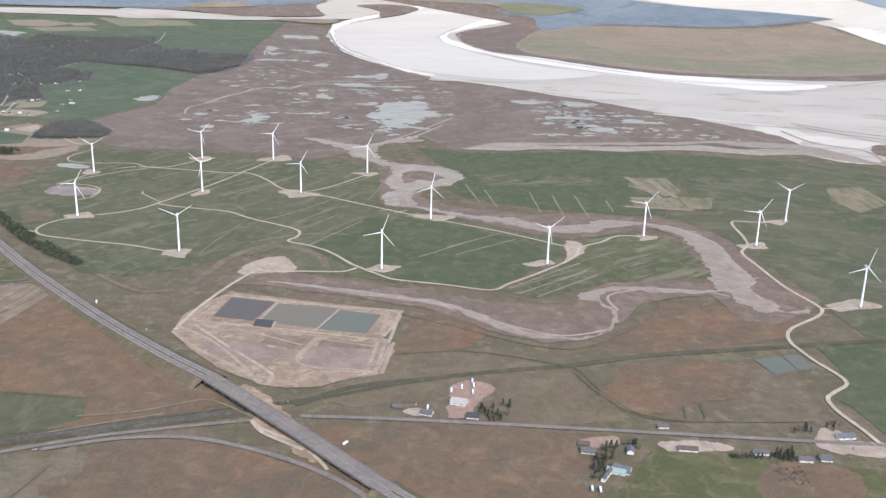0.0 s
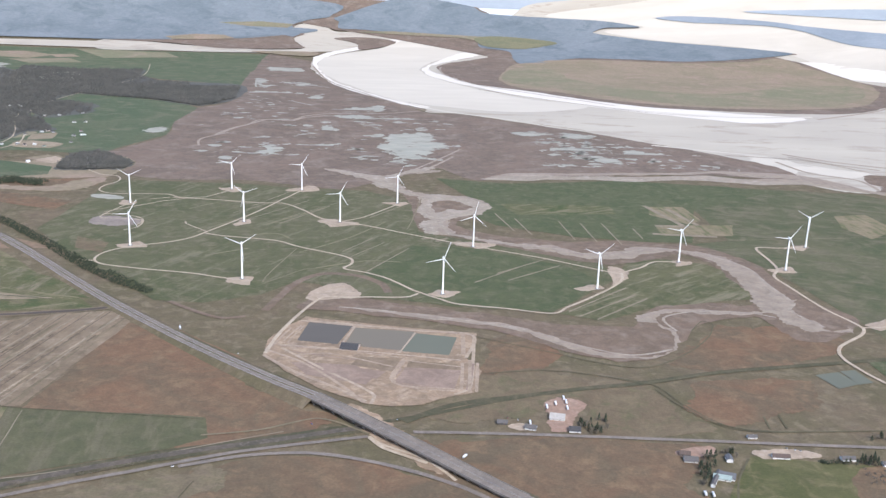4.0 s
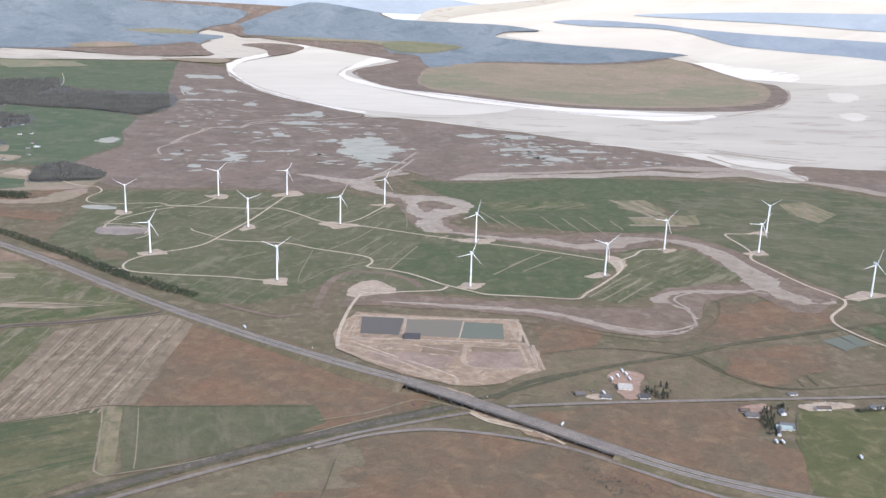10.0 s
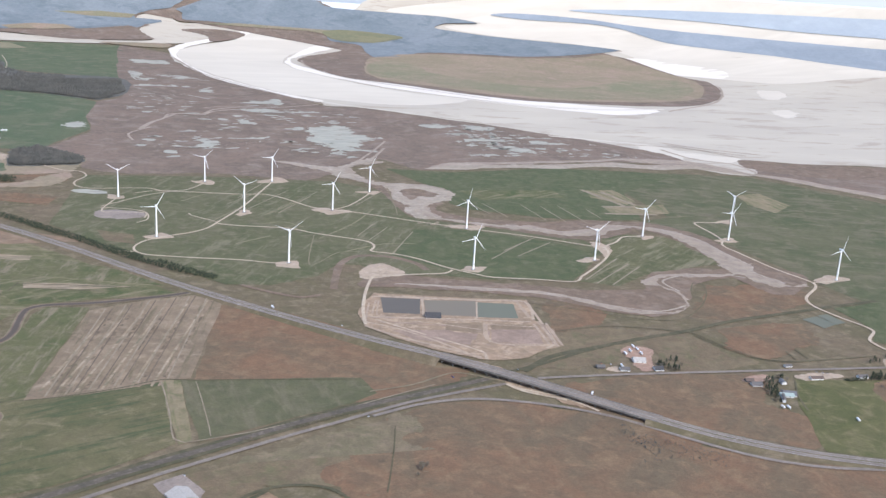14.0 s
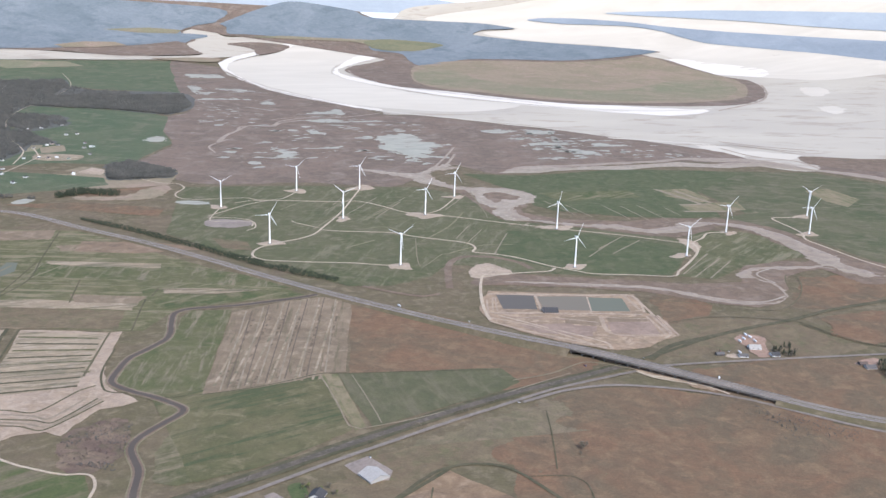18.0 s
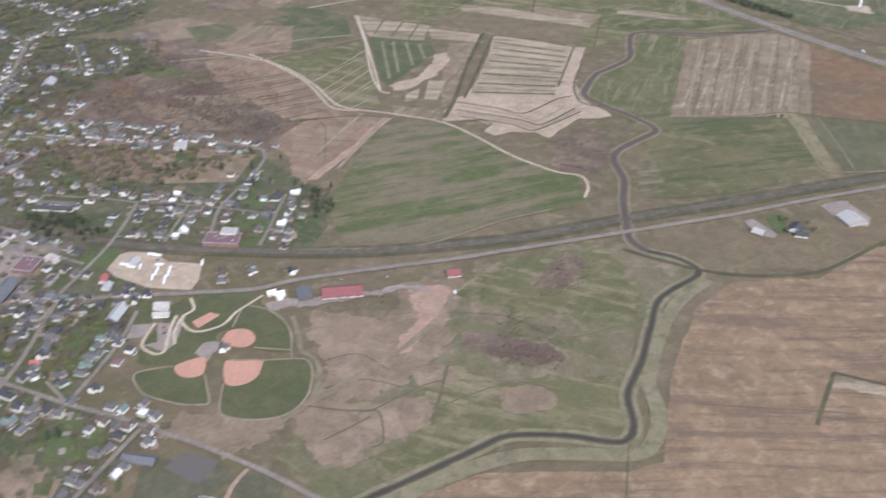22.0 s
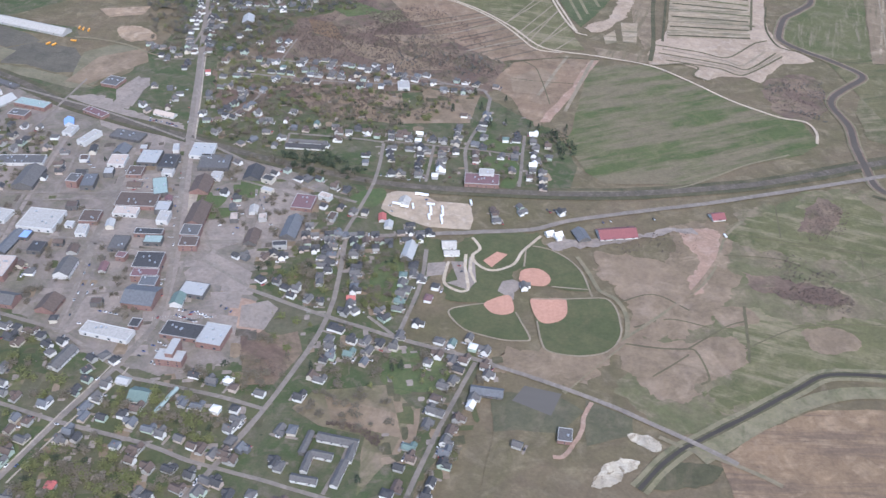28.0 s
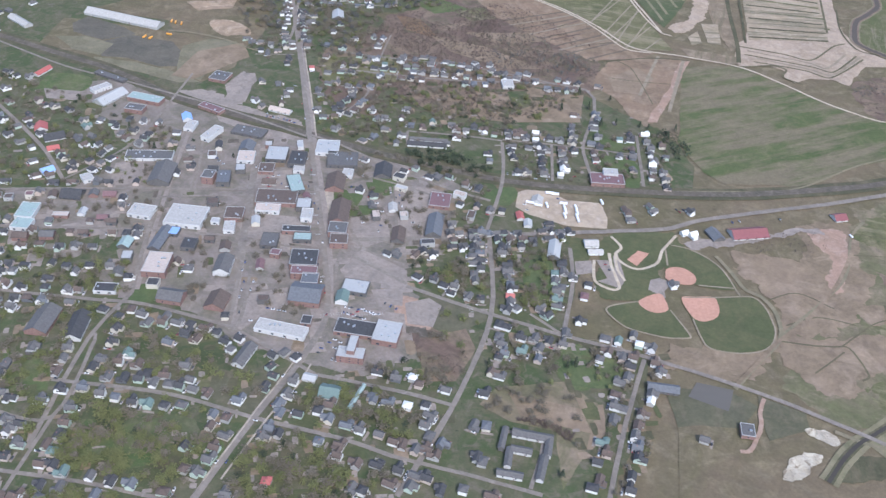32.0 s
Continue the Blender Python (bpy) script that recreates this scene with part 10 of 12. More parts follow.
houses("houses of the coast hamlet", [(-878.8, 1753.1, 57, "gw"), (-851.1, 1708.9, 57, "dw"), (-817.4, 1727.8, 57, "gw"), (-792.4, 1736.5, 57, "ww"), (-775.1, 1722.8, 57, "dw"), (-760.5, 1732.8, 57, "ww"), (-738.2, 1718.5, 57, "gw"), (-832.3, 1584.2, 57, "gw"), (-789.8, 1554.3, 57, "dw"), (-714.8, 1570.1, 57, "ww"), (-860.9, 1553.6, 57, "gw"), (-802.4, 1508.7, 57, "dw"), (-704.9, 1762.7, 57, "gw"), (-892.5, 1680.7, 57, "dw")])
houses("houses of the coast hamlet", [(-1150.1, 1089.1, 57, "gw"), (-1125.0, 1075.4, 57, "dw"), (-1101.3, 1053.7, 57, "gw"), (-1098.1, 1099.0, 57, "dw"), (-1078.4, 972.0, 57, "gw"), (-1057.2, 953.5, 57, "ww"), (-1098.6, 996.1, 57, "dw"), (-1074.6, 1076.7, 57, "gw"), (-1070.6, 1111.6, 57, "gw"), (-1070.9, 1022.5, 57, "dw"), (-998.6, 1094.0, 57, "ww"), (-935.4, 1041.7, 57, "gw")])
houses("houses of the coast hamlet", [(-869.9, 1666.9, 57, "ww"), (-837.3, 1630.8, 57, "gw"), (-833.7, 1531.2, 57, "dw"), (-845.5, 1500.4, 57, "ww"), (-815.5, 1838.4, 57, "gw"), (-775.0, 1873.6, 57, "dw"), (-725.6, 1888.7, 57, "mw"), (-705.5, 1845.8, 57, "ww"), (-835.4, 2097.1, 57, "gw"), (-950.4, 2196.6, 57, "ww"), (-795.8, 2134.7, 57, "gw")])
houses("houses of the coast hamlet", [(-967.4, 2223.7, 57, "ww"), (-984.2, 2214.1, 57, "gw"), (-795.0, 1871.2, 57, "ww"), (-788.9, 1885.1, 57, "dw"), (-773.8, 2001.5, 57, "gw"), (-752.3, 2010.2, 57, "dw"), (-710.8, 1848.4, 57, "ww"), (-722.8, 1834.7, 57, "gw"), (-860.2, 2077.4, 57, "ww")])
houses("houses of the south-west corner", [(-1032.6, 116.1, 73, "dg"), (-1043.8, 79.2, 75, "gg"), (-1046.1, 70.4, 75, "bw"), (-1047.2, 62.8, 75, "gw"), (-1050.5, 54.4, 75, "gw"), (-1115.7, 110.7, 179, "gg"), (-1107.0, 111.0, 179, "dw"), (-1099.0, 110.8, 179, "dg"), (-1090.7, 109.8, 179, "gw"), (-1082.2, 110.1, 179, "gg"), (-1076.4, 109.0, 168, "dw"), (-1071.1, 96.4, 168, "gw"), (-1068.8, 108.3, 168, "gw"), (-1060.6, 106.4, 168, "bg"), (-1046.0, 90.7, 168, "bg"), (-1043.6, 103.6, 168, "uw"), (-1138.9, 162.5, 78, "dw"), (-1144.8, 128.2, 91, "gg"), (-1144.3, 120.0, 91, "gw"), (-1141.9, 59.5, 91, "gw"), (-1228.6, 164.4, 0, "gg"), (-1228.6, 177.5, 0, "dw"), (-1219.4, 177.9, 0, "gw"), (-1211.0, 165.0, 0, "dw")])
houses("houses of the south-west corner", [(-1211.2, 177.2, 0, "gg"), (-1202.5, 176.5, 0, "bw"), (-1185.3, 164.9, 0, "bw"), (-1176.6, 164.2, 0, "uw"), (-1159.6, 165.3, 0, "gw"), (-1159.6, 177.0, 0, "bw"), (-1122.9, 165.3, 2, "bw"), (-1101.7, 162.0, 168, "gg"), (-1154.7, 73.1, 0, "gg"), (-1126.6, 116.0, 91, "dw"), (-1127.6, 60.9, 87, "bg"), (-1141.6, 26.4, 87, "gw"), (-1144.6, 36.7, 179, "dw"), (-1120.0, 36.1, 179, "dw"), (-1118.5, 48.5, 179, "dw"), (-1110.1, 36.5, 179, "gw"), (-1092.4, 34.6, 175, "uw")])
houses("houses of the south streets", [(-1029.7, 124.6, 73, "dw"), (-1018.0, 121.5, 73, "gw"), (-1019.8, 112.5, 73, "gw"), (-1022.5, 105.1, 73, "ug"), (-944.6, 101.2, 72, "gw"), (-957.6, 61.2, 72, "bw"), (-951.3, 129.9, 169, "bw"), (-945.9, 115.1, 169, "dw"), (-1022.7, 86.9, 171, "uw"), (-1020.0, 98.4, 171, "uw"), (-996.3, 82.2, 171, "uw"), (-985.8, 80.6, 165, "bw"), (-1032.8, 43.0, 177, "gw"), (-935.2, 89.9, 72, "uw"), (-954.1, 69.5, 72, "dw"), (-936.7, 81.6, 171, "bg")])
houses("houses of the east street", [(-927.3, 262.8, 94, "gg"), (-927.0, 254.4, 94, "uw"), (-925.9, 246.3, 94, "dg"), (-925.2, 237.3, 94, "dw"), (-941.3, 210.6, 161, "dw"), (-874.2, 251.6, 93, "dw"), (-873.3, 243.3, 93, "gw"), (-874.4, 226.9, 83, "gw"), (-877.2, 208.7, 83, "gw"), (-874.3, 279.8, 14, "dw"), (-882.7, 277.9, 14, "dg"), (-900.1, 274.9, 14, "bw"), (-908.5, 272.1, 14, "bw"), (-916.5, 270.7, 14, "dg"), (-944.8, 264.1, 14, "bg"), (-887.1, 203.1, 141, "gw")])
houses("houses of the south-east street", [(-847.6, 172.2, 167, "bw"), (-839.6, 169.7, 167, "gw"), (-833.6, 170.1, 75, "bw"), (-821.4, 166.7, 75, "bw"), (-835.5, 162.8, 75, "dg"), (-837.8, 153.5, 75, "gg"), (-832.1, 126.3, 75, "bg"), (-846.9, 120.2, 78, "gg"), (-834.3, 117.6, 78, "bw"), (-836.1, 109.9, 78, "gw"), (-851.2, 95.6, 78, "bg"), (-855.3, 78.2, 78, "bw")])
houses("houses along the main road north east", [(-1061.4, 488.4, 179, "gg"), (-1061.5, 501.4, 179, "bg"), (-1052.3, 488.6, 179, "dw"), (-1053.0, 501.1, 179, "dw"), (-1034.7, 500.6, 179, "dw"), (-1026.5, 487.7, 179, "uw"), (-1026.5, 500.9, 179, "dw"), (-1018.5, 500.2, 179, "dw"), (-1009.4, 487.5, 179, "bw"), (-1001.3, 488.2, 179, "dw"), (-1000.9, 500.9, 179, "uw"), (-992.3, 488.4, 179, "bw"), (-992.6, 500.3, 179, "gw"), (-983.8, 499.7, 179, "gg"), (-974.5, 500.3, 179, "gw"), (-966.1, 500.0, 3, "bw"), (-955.9, 488.2, 3, "dw"), (-948.3, 489.2, 3, "uw"), (-938.7, 489.8, 3, "uw"), (-923.0, 503.3, 3, "gw"), (-905.0, 503.8, 3, "bw"), (-896.9, 504.6, 3, "gw"), (-886.9, 492.7, 3, "uw"), (-878.1, 493.0, 3, "dw")])
houses("houses along the main road north east", [(-870.4, 492.6, 3, "gw"), (-1051.2, 521.2, 176, "dg"), (-1034.7, 518.9, 176, "uw"), (-1013.3, 518.0, 178, "gw"), (-995.3, 530.6, 178, "gw"), (-988.3, 517.3, 178, "gw"), (-987.8, 529.7, 178, "gw"), (-954.6, 517.0, 167, "gw"), (-929.5, 510.2, 167, "dg"), (-912.9, 506.7, 167, "gw"), (-877.8, 510.8, 166, "gg"), (-869.3, 509.6, 166, "bw"), (-864.1, 494.3, 166, "bw"), (-860.9, 507.6, 166, "dg"), (-1060.6, 409.4, 10, "gw"), (-1051.9, 411.8, 10, "bg"), (-1054.0, 424.2, 10, "dg"), (-1038.9, 425.0, 69, "bw"), (-1050.5, 430.0, 69, "dg"), (-1035.6, 433.5, 69, "uw"), (-1048.6, 438.1, 69, "dg"), (-1033.9, 441.2, 69, "uw"), (-1044.0, 446.7, 69, "gg"), (-1041.9, 468.9, 169, "bg")])
houses("houses along the main road north east", [(-1044.0, 455.3, 169, "gw"), (-991.3, 409.0, 1, "ug"), (-982.6, 408.5, 1, "bw"), (-955.9, 397.2, 1, "bw"), (-957.3, 408.9, 1, "bg"), (-948.6, 409.7, 1, "gw"), (-926.5, 407.4, 176, "bw"), (-997.8, 391.5, 95, "gw")])
houses("houses of the north-east streets", [(-850.3, 394.0, 97, "bw"), (-849.2, 384.9, 97, "bw"), (-909.2, 408.7, 179, "bg"), (-891.9, 396.3, 179, "dw"), (-883.8, 408.3, 179, "dw"), (-874.7, 396.5, 179, "bg"), (-875.3, 407.8, 179, "gw"), (-830.4, 393.5, 176, "gw"), (-820.6, 405.3, 176, "bg"), (-821.6, 427.1, 91, "dg"), (-821.5, 418.9, 91, "dw"), (-821.1, 393.2, 91, "gw"), (-822.2, 375.3, 91, "gg"), (-808.6, 366.6, 91, "bw"), (-887.5, 391.9, 91, "gw"), (-887.4, 357.2, 91, "gw")])
houses("houses round the station", [(-1301.0, 384.7, 138, "bw"), (-1303.7, 369.2, 138, "gw"), (-1297.8, 363.4, 138, "ug"), (-1275.6, 361.8, 138, "bw"), (-1269.5, 354.4, 138, "dg"), (-1256.4, 343.2, 138, "dw"), (-1255.0, 324.2, 130, "gw"), (-1233.0, 319.5, 130, "bw"), (-1227.0, 291.3, 130, "bw"), (-1217.1, 300.8, 130, "dw"), (-1162.0, 364.4, 96, "gw"), (-1160.9, 347.9, 96, "gg"), (-1221.1, 284.5, 12, "dg"), (-1209.8, 287.4, 10, "bg"), (-1193.6, 289.9, 10, "gg"), (-1185.0, 290.3, 10, "dw"), (-1167.1, 293.6, 10, "dg"), (-1202.6, 304.3, 64, "dw"), (-1199.5, 312.7, 64, "gw"), (-1195.5, 320.6, 64, "dw"), (-1202.2, 333.1, 64, "gw"), (-1183.9, 343.9, 64, "gg"), (-1195.0, 348.0, 64, "bw"), (-1182.1, 351.3, 86, "dw")])
houses("houses round the station", [(-1181.0, 358.7, 86, "dw"), (-1193.2, 359.4, 86, "dw"), (-1179.7, 376.1, 86, "gw"), (-1192.3, 377.0, 86, "gw")])
houses("houses along the main road north", [(-1130.3, 637.4, 106, "dw"), (-1139.4, 625.1, 106, "gw"), (-1134.8, 609.3, 106, "bw"), (-1133.8, 601.2, 106, "gw"), (-1121.5, 603.5, 106, "dw"), (-1131.0, 592.5, 106, "gw"), (-1116.2, 587.8, 106, "gw"), (-1114.4, 579.1, 106, "dg"), (-1111.4, 570.6, 106, "gw"), (-1109.3, 563.4, 106, "bg"), (-1107.8, 554.4, 106, "gw"), (-1113.7, 534.1, 106, "gw"), (-1102.2, 537.4, 106, "uw"), (-1111.8, 526.5, 106, "bw"), (-1099.4, 530.1, 106, "bg"), (-1122.0, 517.2, 10, "gg"), (-1067.1, 533.4, 176, "dw"), (-1037.0, 561.2, 88, "uw"), (-1038.8, 552.4, 88, "bw"), (-1127.6, 576.1, 105, "gw"), (-1129.4, 584.9, 105, "gw"), (-1120.3, 596.0, 105, "dw"), (-1138.7, 618.2, 105, "gg"), (-1079.3, 640.3, 1, "bw")])
houses("houses along the main road north", [(-1087.6, 641.4, 1, "bw"), (-1088.8, 627.9, 1, "gw"), (-1096.4, 640.4, 1, "uw"), (-1096.7, 628.4, 1, "ug"), (-1106.0, 641.4, 1, "dg"), (-1105.8, 627.6, 1, "gg"), (-1113.7, 640.8, 1, "dg"), (-1117.7, 622.0, 78, "gg")])
houses("houses of the northern suburb", [(-1143.8, 687.6, 106, "gg"), (-1152.0, 666.6, 106, "dg"), (-1139.3, 670.4, 106, "gw"), (-1150.4, 659.0, 106, "ug"), (-1134.5, 654.1, 106, "bw"), (-1145.3, 641.1, 106, "bw"), (-1133.0, 644.7, 106, "bw"), (-1142.2, 634.2, 106, "dw"), (-1128.5, 628.2, 106, "bg"), (-1105.3, 546.4, 106, "dw"), (-1156.1, 678.9, 106, "dw"), (-1158.9, 687.4, 106, "gw"), (-1148.1, 698.8, 75, "bg"), (-1159.0, 710.6, 75, "gw"), (-1155.6, 718.8, 75, "uw"), (-1141.9, 723.7, 75, "gg"), (-1153.2, 726.7, 75, "dw"), (-1133.4, 731.5, 24, "gw"), (-1138.3, 741.6, 24, "gw"), (-1130.7, 745.8, 24, "bg"), (-1065.5, 703.9, 112, "bw"), (-1063.4, 696.4, 112, "gw"), (-1050.7, 699.9, 112, "bw"), (-1059.0, 688.2, 112, "uw")])
houses("houses of the northern suburb", [(-1042.0, 675.8, 112, "gw"), (-1050.2, 664.1, 112, "gw"), (-1046.5, 655.7, 112, "ug"), (-1035.1, 660.0, 112, "dw"), (-1036.7, 639.8, 18, "gw"), (-1044.3, 635.9, 18, "dw"), (-1056.0, 645.7, 18, "gw"), (-1063.9, 642.7, 18, "bw"), (-1061.1, 631.0, 18, "uw"), (-1071.5, 629.4, 1, "ug"), (-1167.9, 699.3, 145, "dw"), (-1187.5, 713.5, 178, "gw"), (-1196.2, 726.8, 178, "gw"), (-1196.1, 713.8, 178, "gw"), (-1204.8, 727.2, 178, "gg"), (-1205.6, 714.3, 178, "dw"), (-1213.8, 726.5, 178, "dw"), (-1153.1, 733.5, 91, "gg"), (-1139.7, 759.3, 91, "dw"), (-1153.2, 759.4, 91, "gg"), (-1141.5, 775.3, 55, "gw"), (-1151.1, 782.6, 55, "ug"), (-1135.4, 782.1, 55, "gw"), (-1129.9, 789.0, 55, "dw")])
houses("houses of the northern suburb", [(-1126.6, 795.9, 55, "dw"), (-1135.9, 802.4, 55, "bw"), (-1121.3, 802.5, 55, "dw"), (-1131.3, 809.6, 55, "dw"), (-1115.9, 811.0, 55, "gw"), (-1126.5, 818.2, 55, "dw"), (-1110.8, 816.1, 57, "dg"), (-1107.5, 823.0, 57, "uw"), (-1113.1, 838.3, 57, "bw"), (-1097.4, 836.9, 57, "dw"), (-1108.4, 844.1, 57, "ug"), (-1092.6, 844.1, 57, "ug"), (-1250.5, 821.7, 162, "dg"), (-1243.1, 818.5, 162, "gw"), (-1239.0, 831.3, 162, "gg"), (-1230.9, 828.0, 162, "dg"), (-1218.4, 811.2, 162, "dw"), (-1206.5, 820.4, 162, "dg"), (-1200.4, 804.1, 155, "bw"), (-1194.7, 816.8, 155, "bw"), (-1191.9, 801.1, 155, "gw"), (-1184.7, 798.1, 155, "bg"), (-1175.8, 793.5, 155, "gw"), (-1171.6, 805.2, 155, "gw")])
houses("houses of the northern suburb", [(-1163.4, 801.5, 155, "gw"), (-1161.1, 787.1, 155, "gg"), (-1154.6, 798.1, 155, "dw"), (-1148.2, 794.1, 155, "bw"), (-1111.2, 697.6, 120, "bw"), (-1106.2, 689.4, 120, "gw"), (-1095.5, 695.5, 120, "gg"), (-1102.3, 681.3, 120, "dw"), (-1087.0, 680.4, 120, "uw"), (-1088.8, 659.8, 120, "dw"), (-1077.7, 666.5, 120, "dw"), (-1070.5, 651.3, 120, "gw")])
houses("houses of the west blocks", [(-1255.9, 221.3, 8, "dg"), (-1246.5, 222.2, 8, "gw"), (-1238.4, 223.7, 8, "bw"), (-1240.1, 236.0, 8, "gw"), (-1228.8, 225.1, 8, "dw"), (-1231.9, 237.6, 8, "gw"), (-1211.9, 228.4, 8, "bg"), (-1205.4, 240.6, 8, "gg"), (-1187.0, 230.7, 8, "bg"), (-1179.2, 232.4, 8, "bw"), (-1179.6, 244.3, 8, "bg"), (-1161.0, 234.7, 4, "bw"), (-1152.3, 236.0, 4, "dw"), (-1268.3, 261.6, 12, "uw"), (-1259.3, 262.4, 12, "bw"), (-1252.0, 264.9, 12, "bw"), (-1225.9, 270.7, 12, "gg")])



# ---- vehicles ----
TYRE = as_mesh("wheel", lathe(bmesh.new(), [(0.17, -0.06), (0.17, 0.06)], 10, "y"), plain("tyre_rubber", (0.03, 0.03, 0.03), 0.9), False)
CARS = {n: plain("car_" + n, c, 0.3, 0.2, 0.02) for n, c in (("white", (0.8, 0.8, 0.8)), ("silver", (0.5, 0.51, 0.52)), ("dark", (0.06, 0.06, 0.07)), ("red", (0.35, 0.04, 0.04)), ("blue", (0.07, 0.1, 0.25)), ("amber", (0.75, 0.36, 0.06)))}


def car_body():
    bm = bmesh.new()
    box(bm, -1.1, 1.1, -0.43, 0.43, 0.08, 0.45)
    bmesh.ops.bevel(bm, geom=bm.edges[:], offset=0.09, segments=2, affect="EDGES")
    return bm


def car_cabin():
    bm = bmesh.new()
    box(bm, -0.7, 0.5, -0.38, 0.38, 0.44, 0.74)
    for v in bm.verts:
        if v.co.z > 0.6:
            v.co.x = v.co.x * 0.72 - 0.03
            v.co.y *= 0.86
    return bm


def long_body(l, w, z0, z1):
    bm = bmesh.new()
    box(bm, -l / 2, l / 2, -w / 2, w / 2, z0, z1)
    bmesh.ops.bevel(bm, geom=bm.edges[:], offset=0.08, segments=2, affect="EDGES")
    return bm


def vehicles(kind, rows):
    for x, y, turn in rows:
        rnd = random.Random(int(x * 11 + y * 5))
        tone = rnd.choice(("white", "silver", "dark", "red", "blue", "silver", "white"))
        root = new({"trailer": "box_trailer", "bus": "school_bus"}.get(kind, kind))
        on_deck = y > 380 and x > -905 and min((Vector((x, y)) - Vector((q[0], q[1]))).length for q in LINE) < 9
        z = HIGH_BASE + 0.1 + min(LINE, key=lambda q: (q[0] - x) ** 2 + (q[1] - y) ** 2)[2] if on_deck else 0.73
        root.matrix_basis = pose(x, y, z, 0, 0, turn)
        if kind == "car":
            tagged(root, f"{tone} car on the road or a parking space", "car", "cars of the town")
            body = put("body", cached(("car", tone), lambda: as_mesh("body", car_body(), CARS[tone], False)), root)
            put("cabin", cached("cabin", lambda: as_mesh("cabin", car_cabin(), glass, False)), body, None, "dark glass cabin")
            spots = ((-0.68, 0.4), (-0.68, -0.4), (0.68, 0.4), (0.68, -0.4)) if y > 330 else ()
        elif kind == "bus":
            tagged(root, "amber school bus parked beside the warehouse", "bus", "parked school buses")
            body = put("body", cached("bus", lambda: as_mesh("body", long_body(5.0, 1.25, 0.25, 1.55), CARS["amber"], False)), root)
            spots = ((-1.7, 0.55), (-1.7, -0.55), (1.7, 0.55), (1.7, -0.55))
        elif kind == "boat":
            tagged(root, "white boat on the ground beside the yard", "boat")
            put("hull", cached("hull", lambda: as_mesh("hull", long_body(3.6, 1.2, 0.05, 0.8), CARS["white"], False)), root)
            spots = ()
        else:
            long = 5.6 if kind == "trailer" else 4.6
            tagged(root, "white box trailer parked in the gravel yard" if kind == "trailer" else "white box truck beside the road", kind, "trailers in the yard" if kind == "trailer" else "")
            put("box", cached(("box", kind), lambda: as_mesh("box", long_body(long, 1.3, 0.5, 1.9), CARS["white"], False)), root)
            if kind == "truck":
                put("cab", cached("cab", lambda: as_mesh("cab", long_body(1.0, 1.2, 0.25, 1.35), CARS["silver"], False)), root, pose(long / 2 + 0.6, 0, 0))
            spots = ((-1.8, 0.55), (-1.8, -0.55), (1.6, 0.55), (1.6, -0.55))
        for wx, wy in spots:
            put("wheel", TYRE, root, pose(wx, wy, 0.17))


vehicles("trailer", [(-873.2, 321.4, 1), (-872.4, 315.9, -76), (-872.0, 311.9, -76), (-872.4, 306.4, -76), (-864.6, 317.4, -76), (-863.9, 312.0, -76), (-864.0, 306.6, -76), (-863.3, 302.7, -76), (-883.0, 333.0, 1), (-879.1, 332.3, 1), (-846.4, 327.7, -76), (-890.6, 316.0, 173), (-884.8, 317.1, -76), (-896.5, 318.4, 173)])
vehicles("car", [(-1093.4, 457.1, 16), (-1081.3, 428.1, -74), (-1074.0, 405.4, -74), (-1059.5, 347.4, -74), (-1053.5, 333.1, -74), (-1050.8, 311.4, -74), (-1042.7, 291.8, -74), (-1038.7, 285.7, -74), (-1035.4, 269.8, -74), (-1028.2, 249.0, -74), (-1026.3, 225.6, -77), (-1021.2, 209.6, -77), (-1016.8, 199.5, -77), (-1011.8, 179.6, -99), (-1092.7, 329.7, -78), (-1086.9, 323.2, 12), (-1081.3, 316.8, 12), (-1076.5, 314.0, 95), (-1074.4, 321.7, 12), (-1069.9, 311.5, 95), (-1080.1, 328.2, 12), (-991.7, 188.0, 17), (-988.1, 186.1, 17), (-984.5, 184.2, 17), (-994.5, 185.0, 17), (-997.3, 182.0, 17), (-1000.0, 187.7, -73), (-975.9, 193.3, 71), (-972.3, 191.3, 71), (-979.5, 195.3, 71)])
vehicles("car", [(-1104.2, 407.0, 67), (-1098.8, 403.4, 67), (-1093.9, 401.6, 67), (-1089.3, 400.7, 67), (-1084.6, 399.8, 67), (-985.9, 302.0, -77), (-983.7, 305.9, 13), (-983.6, 299.0, -77), (-993.5, 314.7, -77), (-996.5, 283.2, 13), (-995.7, 290.1, 13), (-1071.3, 220.7, -81), (-1070.8, 212.2, -81), (-1061.3, 202.7, -81), (-1060.9, 194.6, -81), (-1062.0, 173.5, -87), (-1053.7, 167.4, 3), (-1056.3, 152.4, -25), (-1031.2, 92.2, -9), (-1025.8, 104.4, -107), (-1038.1, 63.7, -105), (-1002.9, 159.0, -9), (-1005.5, 156.2, -9), (-999.3, 157.2, -9), (-1001.6, 152.2, -9), (-865.0, 359.5, 7), (-913.7, 354.0, 93), (-893.3, 351.0, 1), (-885.3, 351.8, -89), (-1028.7, 145.3, -30)])
vehicles("car", [(-1016.2, 332.4, 74), (-1021.4, 316.7, 74), (-1003.9, 305.7, 13), (-1000.9, 299.3, 13), (-877.1, 327.7, 1)])
vehicles("car", [(-167.3, 613.6, -75), (-255.4, 548.5, 20), (-397.0, 477.3, -64), (-242.3, 749.1, -73), (-103.6, 622.5, 89)])
